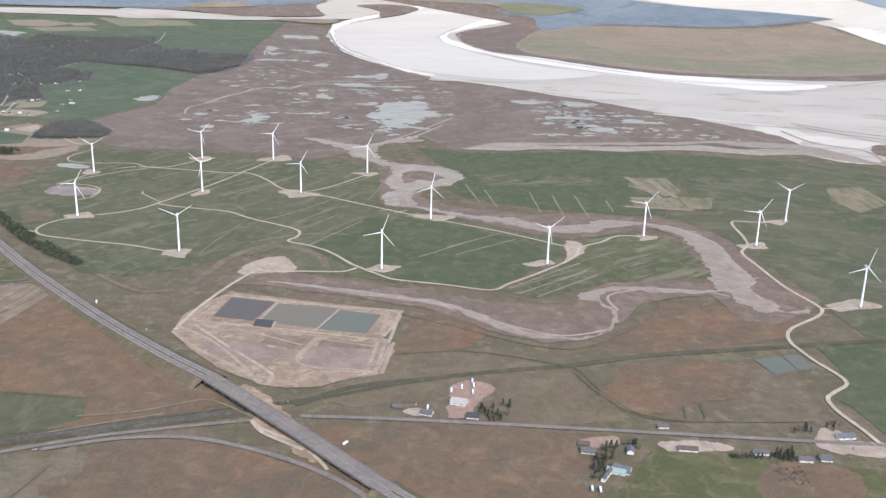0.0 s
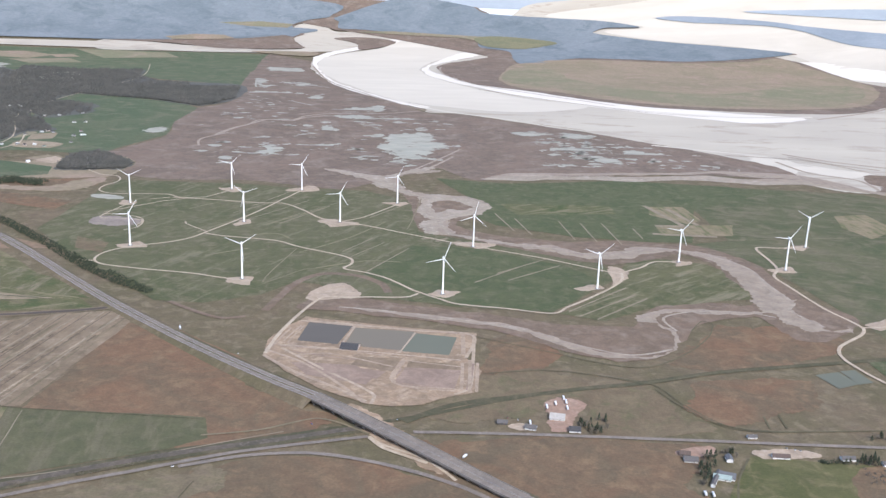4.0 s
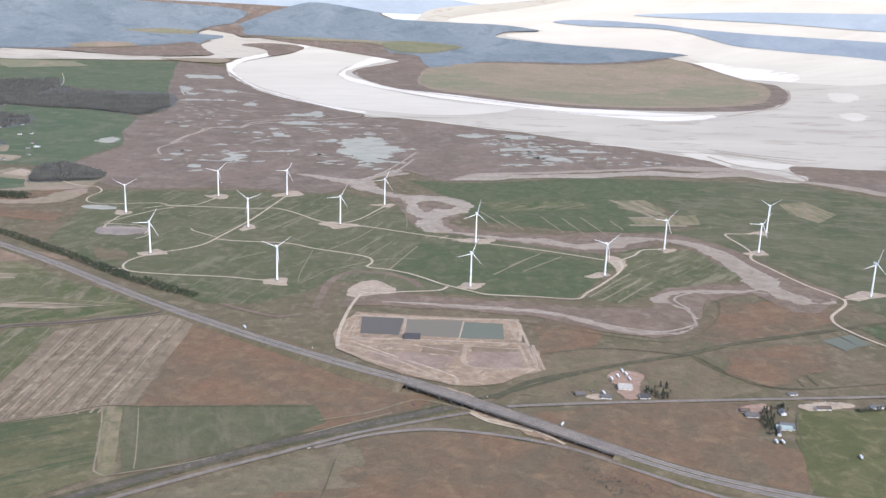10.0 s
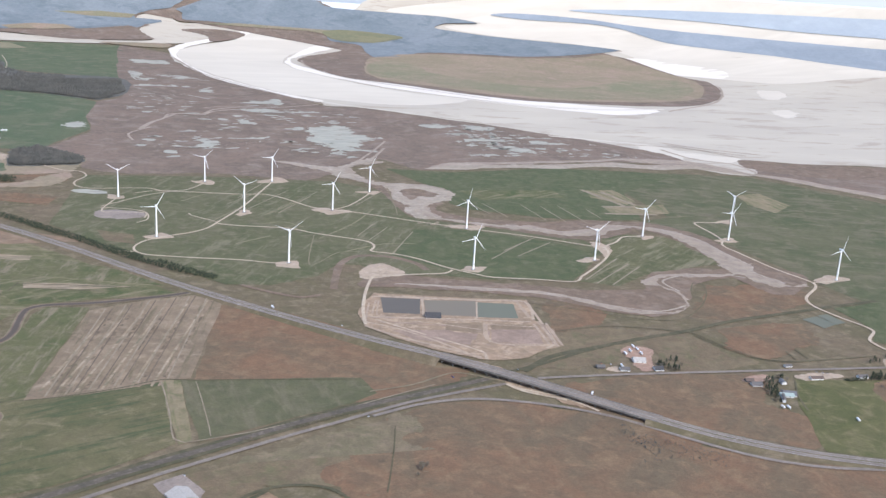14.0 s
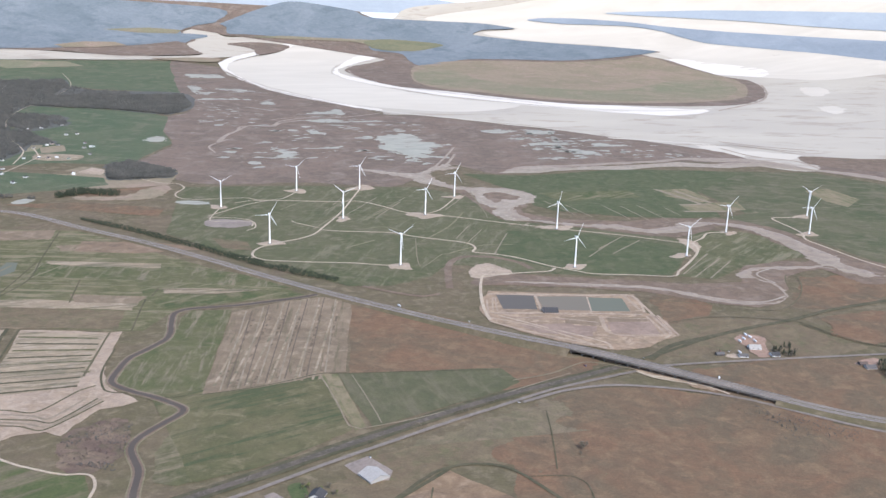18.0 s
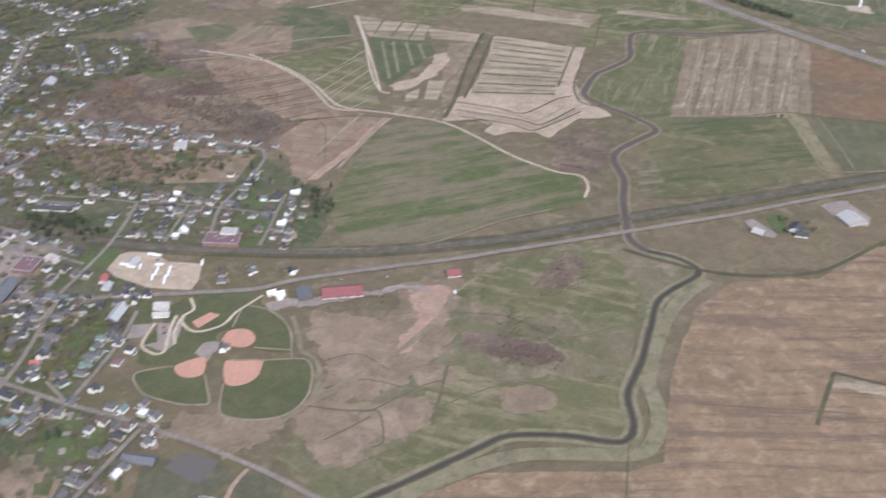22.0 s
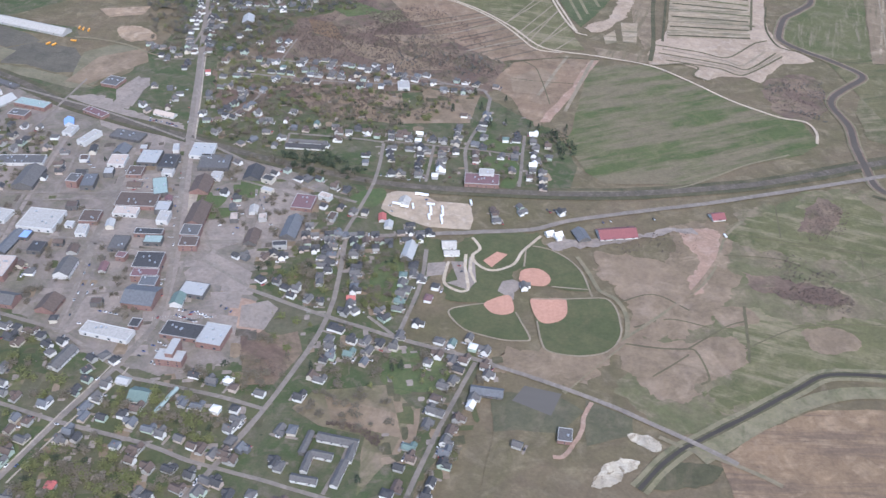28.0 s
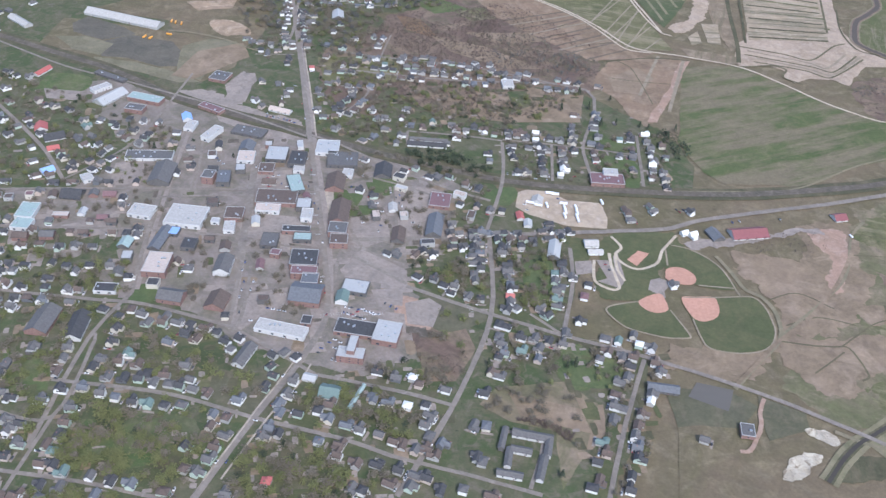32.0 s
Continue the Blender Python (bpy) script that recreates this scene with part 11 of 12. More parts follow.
vehicles("car", [(-167.9, 615.6, -75), (163.9, 600.6, 86), (181.2, 580.7, 86), (186.5, 578.4, 86), (190.0, 576.9, 86), (284.7, 573.4, 86), (277.8, 561.0, 86), (260.2, 561.9, 86)])
vehicles("bus", [(-1230.1, 556.9, 100), (-1225.7, 555.1, 100), (-1219.9, 553.6, 100), (-1242.1, 519.9, 74), (-1236.3, 518.6, 74), (-1223.3, 529.3, 176)])
vehicles("truck", [(-304.5, 808.1, -73), (-56.7, 563.6, 58), (99.7, 514.8, 86), (104.7, 513.9, 86), (151.2, 483.1, 75)])
vehicles("boat", [(-676.5, 317.8, -69)])
vehicles("trailer", [(14.3, 645.7, 87), (22.2, 651.6, 87), (31.2, 654.7, 87), (30.2, 643.8, 87), (30.4, 661.9, 87), (-2.9, 617.4, 87)])
vehicles("car", [(-19.2, 627.2, 87), (-11.3, 623.6, 87), (32.6, 603.9, 87)])
vehicles("car", [(-1002.2, 183.2, -73), (-1000.1, 182.6, -73), (-998.0, 181.9, 17), (-995.9, 181.2, 17), (-993.8, 180.6, 17), (-991.7, 179.9, 17), (-989.6, 179.3, 17), (-1002.5, 188.3, -73), (-998.4, 188.0, 17), (-994.2, 187.1, 17), (-990.1, 186.3, 17), (-986.0, 185.4, 17), (-981.9, 184.6, 17), (-1046.8, 179.7, 3), (-1043.4, 179.3, 3), (-1039.9, 178.9, 3), (-1036.5, 178.4, -9), (-1066.9, 201.7, -81), (-1066.2, 193.7, -81), (-1065.7, 186.9, -81), (-1001.4, 143.0, 84), (-999.1, 142.5, 84), (-1010.1, 147.0, -9), (-1009.0, 150.9, -9), (-1103.1, 402.6, 67), (-1100.3, 402.2, 67), (-1097.5, 401.8, 67), (-1086.7, 399.4, 67), (-1083.4, 398.2, 67), (-1080.5, 397.0, 16)])
vehicles("car", [(-1117.6, 218.4, -87), (-1113.2, 210.5, 3), (-1108.1, 211.4, 3), (-1169.5, 272.7, 100), (-1169.3, 279.6, 100), (-1169.0, 266.0, 100), (-1116.1, 271.9, 11), (-1120.4, 332.4, 13), (-1116.5, 329.3, 13), (-1123.4, 335.8, 13), (-1081.4, 309.4, 95), (-1077.9, 306.5, 5), (-1077.9, 319.6, 12), (-1074.2, 296.5, 95), (-1108.9, 286.8, 13), (-1105.1, 280.6, 103), (-988.8, 308.5, -77), (-987.0, 312.3, -77), (-989.2, 298.0, -77), (-994.3, 273.9, 0), (-994.8, 267.4, -79), (-756.6, 320.1, -68), (-751.5, 322.4, -68), (-722.4, 329.9, -68), (-794.3, 329.0, -59), (-792.2, 326.6, -59), (-789.5, 329.2, -59), (-787.5, 326.1, -59), (-900.3, 316.3, 173), (-898.2, 309.8, 173)])
vehicles("car", [(-846.2, 256.7, 3), (-843.9, 251.2, 3), (-973.6, 280.8, 13), (-969.4, 277.0, -76), (-1006.4, 274.9, 28), (-1065.3, 308.7, 5)])



# ---- drives, parked cars and road markings of the town ----
HOMES = [o for o in scene.objects if o.parent is None and o.name.split(".")[0] in ("house", "cottage", "bungalow")]


def drives_and_cars():
    """A drive beside most houses, and a car on about every second one."""
    rnd = random.Random(77)
    ground, cars = bmesh.new(), bmesh.new()
    for o in HOMES:
        m = o.matrix_basis
        if rnd.random() < 0.25:
            continue
        side, n = rnd.choice((-1, 1)), len(ground.faces)
        at = m @ Vector((side * 4.0, rnd.uniform(-1.5, 1.5), 0))
        a = math.atan2(m[1][0], m[0][0]) + math.pi / 2
        c, d = Vector((math.cos(a), math.sin(a), 0)), Vector((-math.sin(a), math.cos(a), 0))
        z = 0.52 + 0.0004 * (n % 90)
        ring = [Vector((at.x, at.y, z)) + c * u * rnd.uniform(0.85, 1.15) + d * v for u, v in ((-3.2, -0.75), (3.2, -0.8), (3.3, 0.7), (-3.0, 0.85))]
        ground.faces.new([ground.verts.new(p) for p in ring])
        for _ in range(rnd.choice((0, 1, 1, 1, 2))):
            spot = Vector((at.x, at.y, z)) + c * rnd.uniform(-2.4, 2.4) + d * rnd.uniform(-0.1, 0.1)
            tone, first = rnd.choice((0, 0, 0, 1, 1, 2, 3)), len(cars.faces)
            box(cars, -1.1, 1.1, -0.44, 0.44, 0.12, 0.5)
            for f in list(cars.faces)[first:]:
                f.material_index = tone
            second = len(cars.faces)
            box(cars, -0.62, 0.5, -0.38, 0.38, 0.5, 0.78)
            for f in list(cars.faces)[second:]:
                f.material_index = 4
            for v in {v for f in list(cars.faces)[first:] for v in f.verts}:
                p = v.co.copy()
                v.co = spot + c * p.x + d * p.y + Vector((0, 0, p.z))
    ob = finish("drive", ground, lot)
    tagged(ob, "short asphalt and gravel drives beside the houses", "drives", kind="stuff")
    ob = finish("parked_cars", cars, CARS["white"])
    for mat in (CARS["silver"], CARS["dark"], CARS["red"], glass):
        ob.data.materials.append(mat)
    tagged(ob, "cars parked on the drives between the houses", "parked cars", kind="stuff")


drives_and_cars()


def bars(name, x, y, turn, count, gap, long, wide, label, z=0.78):
    """Painted bars on the asphalt, side by side."""
    bm = bmesh.new()
    m = pose(x, y, z, 0, 0, turn)
    for k in range(count):
        u = (k - (count - 1) / 2) * gap
        bm.faces.new([bm.verts.new(m @ Vector(p)) for p in ((u - wide / 2, -long / 2, 0), (u + wide / 2, -long / 2, 0), (u + wide / 2, long / 2, 0), (u - wide / 2, long / 2, 0))])
    tagged(finish(name, bm, PAINT["pale"]), label, "road marking", kind="structure")


bars("crosswalk", -1046, 303, 15, 5, 0.75, 1.6, 0.32, "worn white crossing bars over the main street")
bars("crosswalk", -1039, 278, 15, 5, 0.75, 1.6, 0.32, "worn white crossing bars over the main street")
bars("crosswalk", -1033, 257, 15, 5, 0.75, 1.6, 0.32, "worn white crossing bars over the main street")
bars("crosswalk", -1022, 214, 15, 5, 0.75, 1.6, 0.32, "worn white crossing bars over the main street")
bars("crosswalk", -1051, 327, 15, 5, 0.75, 1.6, 0.32, "worn white crossing bars over the main street")
bars("parking_lines", -1007, 181, 17, 12, 1.5, 2.6, 0.16, "faded white lines of the parking bays")
bars("parking_lines", -989, 183, 17, 14, 1.5, 2.6, 0.16, "faded white lines of the parking bays")
bars("parking_lines", -930, 201, -60, 8, 1.5, 2.6, 0.16, "faded white lines of the parking bays")
bars("parking_lines", -1036, 195, 17, 10, 1.5, 2.6, 0.16, "faded white lines of the parking bays")


# ---- trees, hedges and woods ----
def crown_mesh(seed, height, spread, n, size, cone=False):
    rnd = random.Random(seed)
    verts, faces = [], []
    lobes = [(rnd.uniform(-0.45, 0.45) * spread, rnd.uniform(-0.45, 0.45) * spread, rnd.uniform(0.5, 0.85) * height, rnd.uniform(0.35, 0.6) * spread) for _ in range(6)]
    for _ in range(n):
        if cone:
            u = rnd.random() ** 0.7
            r, a = spread * (1 - u) * rnd.uniform(0.55, 1.05) + 0.05, rnd.uniform(0, 6.283)
            c = Vector((r * math.cos(a), r * math.sin(a), height * (0.12 + 0.88 * u)))
        else:
            lx, ly, lz, lr = rnd.choice(lobes)
            d = Vector((rnd.gauss(0, 1), rnd.gauss(0, 1), rnd.gauss(0, 1))).normalized() * lr * rnd.uniform(0.5, 1.0)
            c = Vector((lx, ly, lz)) + Vector((d.x, d.y, d.z * 0.8))
        m = Euler((rnd.uniform(-0.7, 0.7), rnd.uniform(-0.7, 0.7), rnd.uniform(0, 6))).to_matrix()
        s, k = size * rnd.uniform(0.6, 1.3), len(verts)
        for p in ((-1, -0.6, 0.1), (0.9, -0.8, -0.1), (1, 0.7, 0.15), (-0.7, 0.9, -0.1), (0, 0, 0.5)):
            verts.append(c + m @ (Vector(p) * s))
        faces += [(k, k + 1, k + 4), (k + 1, k + 2, k + 4), (k + 2, k + 3, k + 4), (k + 3, k, k + 4)]
    me = bpy.data.meshes.new("crown")
    me.from_pydata(verts, [], faces)
    return me


def trunk_mesh(seed, height, limbs=5):
    rnd = random.Random(seed)
    bm = bmesh.new()
    lathe(bm, [(0.2, 0), (0.15, height * 0.35), (0.08, height * 0.75)], 7)
    for _ in range(limbs):
        a, z = rnd.uniform(0, 6.28), height * rnd.uniform(0.3, 0.55)
        tip = Vector((math.cos(a), math.sin(a), 1.1)) * height * 0.27
        side = Vector((-math.sin(a), math.cos(a), 0)) * 0.06
        b = Vector((0, 0, z))
        v = [bm.verts.new(p) for p in (b + side, b - side, b + Vector((0, 0, 0.14)), b + tip)]
        for f in ((0, 1, 3), (1, 2, 3), (2, 0, 3)):
            bm.faces.new([v[k] for k in f])
    return bm


TREES = []
for k, (h, s, n, size, mat, cone) in enumerate(((4.6, 2.0, 90, 0.26, twigs, False), (5.4, 2.4, 110, 0.27, twigs, False), (4.0, 1.9, 90, 0.27, buds, False),
                                                (5.0, 2.3, 120, 0.27, buds, False), (5.2, 1.3, 100, 0.34, needles, True), (6.2, 1.5, 120, 0.36, needles, True))):
    crown = crown_mesh(40 + k, h, s, n, size, cone)
    crown.materials.append(mat)
    TREES.append((crown, as_mesh("trunk", trunk_mesh(60 + k, h), bark, False), ("bare grey-brown tree", "bare grey-brown tree", "tree in pale green bud", "tree in pale green bud", "dark green spruce", "dark green spruce")[k]))


def tree(x, y, kind, size, turn, group):
    crown, trunk, words = TREES[kind]
    root = new("tree")
    root.matrix_basis = pose(x, y, 0.3, 0, 0, turn) @ Matrix.Diagonal((size, size, size, 1))
    tagged(root, words + " standing among the houses" if group == "trees of the town" else words + " on open ground", "tree", group)
    put("trunk", trunk, root)
    put("crown", crown, root)


TAKEN = [(o.matrix_basis.translation.x, o.matrix_basis.translation.y, 4.6 if o.name.split(".")[0] in ("house", "cottage", "bungalow") else 7.5) for o in scene.objects
         if o.parent is None and o.name.split(".")[0] in ("house", "cottage", "bungalow", "shop", "hall", "brick_block", "apartment", "warehouse", "school", "market", "motel", "hotel", "chapel", "terrace", "farmhouse")]


PAVED = {(int((x + dx) // 4), int((y + dy) // 4)) for (x, y), w in LANES for dx in (-2, 0, 2) for dy in (-2, 0, 2)}


def free(x, y, r=0.0):
    if (int(x // 4), int(y // 4)) in PAVED:
        return False
    return all((x - a) ** 2 + (y - b) ** 2 > (c + r) ** 2 for a, b, c in TAKEN)


def scatter(outline, count, kinds, seed, group, lo=0.8, hi=1.25):
    """Single trees strewn over an outline, clear of the houses."""
    rnd = random.Random(seed)
    xs, ys = [p[0] for p in outline], [p[1] for p in outline]
    made = tries = 0
    while made < count and tries < count * 40:
        tries += 1
        x, y = rnd.uniform(min(xs), max(xs)), rnd.uniform(min(ys), max(ys))
        if within(x, y, outline) and free(x, y):
            tree(x, y, rnd.choice(kinds), rnd.uniform(lo, hi), rnd.uniform(0, 360), group)
            TAKEN.append((x, y, 1.6))
            made += 1


def thicket(name, outline, count, height, material, seed, label, category="woodland", edge=1.0, blobs=7, wide=0.5, leaf=0.42):
    """Woodland or brush that nobody could count: tufts of small leaf clumps over an outline, as one piece of stuff."""
    rnd = random.Random(seed)
    verts, faces = [], []
    xs, ys = [p[0] for p in outline], [p[1] for p in outline]
    made = tries = 0
    while made < count and tries < count * 12:
        tries += 1
        x, y = rnd.uniform(min(xs), max(xs)), rnd.uniform(min(ys), max(ys))
        if not within(x, y, outline) or noise.noise((x * 0.02, y * 0.02, seed)) < -0.45 + 0.2 * edge or not free(x, y, -0.4):
            continue
        made += 1
        h = height * rnd.uniform(0.6, 1.2)
        for b in range(blobs):
            u = (b + rnd.random()) / blobs
            c = Vector((x + rnd.gauss(0, 0.22) * h * wide * 2, y + rnd.gauss(0, 0.22) * h * wide * 2, 0.4 + h * (0.15 + 0.8 * u)))
            m = Euler((rnd.uniform(-0.7, 0.7), rnd.uniform(-0.7, 0.7), rnd.uniform(0, 6))).to_matrix()
            s, k = h * wide * leaf * rnd.uniform(0.6, 1.2) * (1.15 - 0.6 * u), len(verts)
            for p in ((-1, -0.7, 0), (1, -0.7, 0.1), (0.1, 1.1, 0), (0, 0, 0.9)):
                verts.append(c + m @ (Vector(p) * s))
            faces += [(k, k + 1, k + 3), (k + 1, k + 2, k + 3), (k + 2, k, k + 3)]
    me = bpy.data.meshes.new(name)
    me.from_pydata(verts, [], faces)
    me.materials.append(material)
    return tagged(new(name, me), label, category, kind="stuff")


thicket("woodland", [(-1273, 3099), (-1054, 3050), (-903, 3099), (-869, 2935), (-891, 2563), (-934, 2302), (-892, 2062), (-839, 2024), (-827, 1839), (-853, 1721), (-969, 1681)], 6500, 7.0, woodtops, 11, "dark bare woodland along the coast", "woodland", 0.0, 6, 0.75)
thicket("woodland", [(-903, 2661), (-783, 2701), (-625, 2689), (-537, 2711), (-514, 2473), (-546, 2345), (-574, 2306), (-689, 2397), (-834, 2443), (-911, 2485)], 5000, 7.0, woodtops, 12, "dense dark woodland belt beside the marsh", "woodland", 0.0, 6, 0.75)
thicket("woodland", [(-666, 1643), (-632, 1684), (-547, 1589), (-547, 1538), (-597, 1524), (-654, 1521)], 1500, 6.0, woodtops, 13, "dark copse between the fields and the marsh", "woodland", 0.0, 6, 0.7)
thicket("woodland", [(-927, 2254), (-818, 2288), (-785, 2148), (-855, 2057), (-901, 2119)], 700, 6.0, woodtops, 14, "bare wood among small fields")
thicket("tree_belt", [(-728, 1414), (-687, 1451), (-629, 1419), (-631, 1390), (-683, 1409), (-720, 1381)], 300, 6.0, needles, 15, "dark conifer belt beside a field", "tree belt")
thicket("tree_belt", [(-862, 1431), (-807, 1411), (-751, 1384), (-783, 1369), (-855, 1389)], 260, 6.0, woodtops, 16, "dark trees beside the field road", "tree belt")
thicket("hedge", [(-676, 1257), (-605, 1196), (-529, 1109), (-447, 1013), (-385, 951), (-353, 915), (-357, 905), (-394, 932), (-456, 994), (-529, 1086), (-604, 1171), (-670, 1237)], 2600, 2.8, needles, 17, "dark evergreen hedge along the highway bank", "hedge", 0.0)
thicket("brush", [(-1034, 624), (-950, 658), (-873, 559), (-843, 543), (-854, 508), (-920, 493), (-962, 435), (-1041, 424), (-1059, 475), (-1048, 521), (-1046, 569)], 2600, 1.7, brushwood, 18, "brown leafless brush on rough ground", "brush")
thicket("brush", [(-621, 551), (-588, 581), (-569, 565), (-575, 512), (-597, 492), (-619, 510)], 260, 1.4, brushwood, 19, "brown leafless brush beside the creek", "brush")
thicket("brush", [(-909, 136), (-873, 141), (-861, 122), (-870, 101), (-877, 108), (-902, 114)], 260, 1.5, brushwood, 20, "brown leafless brush in a vacant lot", "brush")
thicket("brush", [(-963, 173), (-922, 187), (-923, 156), (-933, 128), (-954, 151)], 150, 1.2, brushwood, 21, "scrubby trees behind the car park", "brush")
thicket("tree_belt", [(-992, 375), (-957, 380), (-930, 357), (-933, 347), (-963, 362), (-990, 365)], 60, 5.0, needles, 22, "dark spruces behind the motel", "tree belt")
thicket("brush", [(-625, 349), (-603, 374), (-588, 362), (-596, 334), (-621, 318)], 300, 1.2, brushwood, 23, "low bare brush on the meadow", "brush")
thicket("brush", [(-657, 265), (-621, 271), (-605, 261), (-611, 247), (-643, 251)], 300, 1.2, brushwood, 24, "low bare brush on the meadow", "brush")
thicket("brush", [(-356, 526), (-339, 533), (-287, 551), (-268, 560), (-288, 546), (-348, 521)], 220, 1.2, twigs, 25, "bare brush on the railway bank", "brush")
thicket("brush", [(-80, 514), (-52, 491), (-12, 475), (-16, 431), (-46, 445), (-74, 485)], 160, 1.4, twigs, 26, "scattered bushes on the moor", "brush")
scatter([(-1217, 144), (-1091, 137), (-1045, 110), (-1005, 121), (-985, 146), (-932, 112), (-937, 52), (-1136, 18), (-1168, 48)], 15, (0, 1, 2, 3), 31, "trees of the town")
scatter([(-1084, 502), (-1010, 529), (-873, 417), (-921, 343), (-998, 376), (-1062, 398)], 10, (0, 1, 3, 4), 32, "trees of the town")
scatter([(-968, 266), (-873, 283), (-873, 188), (-913, 196), (-961, 209)], 10, (0, 1, 2, 3), 33, "trees of the town")
scatter([(-1353, 403), (-1104, 356), (-1072, 236), (-1227, 163)], 10, (0, 1, 2, 4), 34, "trees of the town")
scatter([(-918, 176), (-832, 165), (-848, 71), (-873, 68), (-879, 111), (-918, 130)], 13, (0, 1, 2, 5), 35, "trees of the town")
scatter([(-901, 487), (-835, 491), (-777, 437), (-782, 386), (-807, 422), (-847, 414)], 11, (4, 5, 5), 36, "trees of the town")
scatter([(35, 622), (55, 619), (55, 602), (34, 601)], 16, (0, 1, 4), 37, "trees by the farms")
scatter([(107, 564), (118, 572), (109, 529), (101, 522)], 14, (0, 4, 5), 38, "trees by the farms")
scatter([(217, 562), (242, 566), (242, 555), (212, 557)], 14, (4, 5), 39, "trees by the farms")
scatter([(249, 594), (278, 611), (298, 607), (266, 590)], 12, (4, 0), 40, "trees by the farms")
scatter([(129, 573), (140, 577), (139, 565), (129, 559)], 8, (0, 4), 41, "trees by the farms")
scatter([(-457, 447), (-431, 455), (-428, 426), (-454, 415)], 10, (0, 1, 2), 42, "trees by the farms")
scatter([(-236, 466), (-229, 465), (-232, 450), (-240, 451)], 5, (0, 1), 43, "trees by the farms")
thicket("garden_trees", [(-1255, 204), (-1204, 210), (-1139, 206), (-1123, 171), (-1063, 152), (-1047, 131), (-1031, 116), (-1035, 95), (-1048, 40), (-1165, 19)], 130, 4.6, twigs, 50, "leafless garden trees between the south-western houses", "shrubs", -1.0, 76, 0.66, 0.2)
thicket("garden_trees", [(-1255, 204), (-1204, 210), (-1139, 206), (-1123, 171), (-1063, 152), (-1047, 131), (-1031, 116), (-1035, 95), (-1048, 40), (-1165, 19)], 190, 4.3, buds, 51, "budding garden trees between the south-western houses", "shrubs", -1.0, 76, 0.66, 0.2)
thicket("garden_trees", [(-1006, 125), (-984, 142), (-960, 150), (-932, 116), (-938, 87), (-952, 49), (-1039, 36), (-1027, 88)], 78, 4.6, twigs, 52, "leafless garden trees of the southern streets", "shrubs", -1.0, 76, 0.66, 0.2)
thicket("garden_trees", [(-1006, 125), (-984, 142), (-960, 150), (-932, 116), (-938, 87), (-952, 49), (-1039, 36), (-1027, 88)], 47, 4.3, buds, 53, "budding garden trees of the southern streets", "shrubs", -1.0, 76, 0.66, 0.2)
thicket("garden_trees", [(-1140, 69), (-1102, 72), (-1079, 50), (-1053, 47), (-1061, 38), (-1138, 24), (-1140, 53)], 51, 4.1, buds, 54, "budding orchard trees round a green back lot", "shrubs", -1.0, 76, 0.66, 0.2)
thicket("garden_trees", [(-1115, 89), (-1072, 89), (-1061, 71), (-1074, 69), (-1081, 79), (-1104, 68)], 10, 4.8, twigs, 55, "bare orchard trees round a green back lot", "shrubs", -1.0, 76, 0.66, 0.2)
thicket("garden_trees", [(-968, 266), (-925, 274), (-869, 284), (-870, 188), (-913, 196), (-954, 211), (-971, 230)], 65, 4.1, twigs, 56, "bare garden trees along the eastern streets", "shrubs", -1.0, 76, 0.66, 0.2)
thicket("garden_trees", [(-968, 266), (-925, 274), (-869, 284), (-870, 188), (-913, 196), (-954, 211), (-971, 230)], 31, 4.1, buds, 57, "budding trees along the eastern streets", "shrubs", -1.0, 76, 0.66, 0.2)
thicket("garden_trees", [(-964, 168), (-946, 178), (-922, 187), (-924, 151), (-933, 124), (-945, 130), (-960, 146)], 9, 4.1, twigs, 58, "brown trees on the vacant block", "shrubs", -1.0, 76, 0.66, 0.2)
thicket("garden_trees", [(-949, 190), (-919, 193), (-923, 156), (-943, 167)], 5, 4.1, buds, 59, "budding trees on the vacant block", "shrubs", -1.0, 76, 0.66, 0.2)
thicket("garden_trees", [(-916, 191), (-873, 183), (-809, 174), (-839, 72), (-862, 69), (-845, 150), (-873, 164), (-876, 145), (-913, 140)], 47, 3.7, twigs, 60, "bare trees of the south-eastern blocks", "shrubs", -1.0, 76, 0.66, 0.2)
thicket("garden_trees", [(-913, 140), (-873, 141), (-861, 130), (-867, 113), (-879, 111), (-902, 114), (-921, 122)], 28, 3.5, twigs, 61, "leafless thicket behind the apartments", "shrubs", -1.0, 76, 0.66, 0.2)
thicket("garden_trees", [(-1086, 513), (-1011, 534), (-921, 514), (-854, 492), (-920, 408), (-998, 374), (-1060, 389)], 218, 3.7, twigs, 62, "bare trees of the northern gardens", "shrubs", -1.0, 76, 0.66, 0.2)
thicket("garden_trees", [(-1086, 513), (-1011, 534), (-921, 514), (-854, 492), (-920, 408), (-998, 374), (-1060, 389)], 123, 3.7, buds, 63, "budding trees of the northern gardens", "shrubs", -1.0, 76, 0.66, 0.2)
thicket("garden_trees", [(-921, 421), (-788, 440), (-795, 360), (-917, 348)], 69, 3.5, twigs, 64, "bare trees of the north-eastern streets", "shrubs", -1.0, 76, 0.66, 0.2)
thicket("garden_trees", [(-1187, 620), (-1148, 642), (-1115, 507), (-1140, 491)], 49, 3.7, twigs, 65, "bare trees of the northern lanes", "shrubs", -1.0, 76, 0.66, 0.2)
thicket("garden_trees", [(-1138, 674), (-1066, 690), (-1031, 572), (-1035, 529), (-1096, 511)], 159, 4, twigs, 66, "bare trees of the northern lanes", "shrubs", -1.0, 76, 0.66, 0.2)
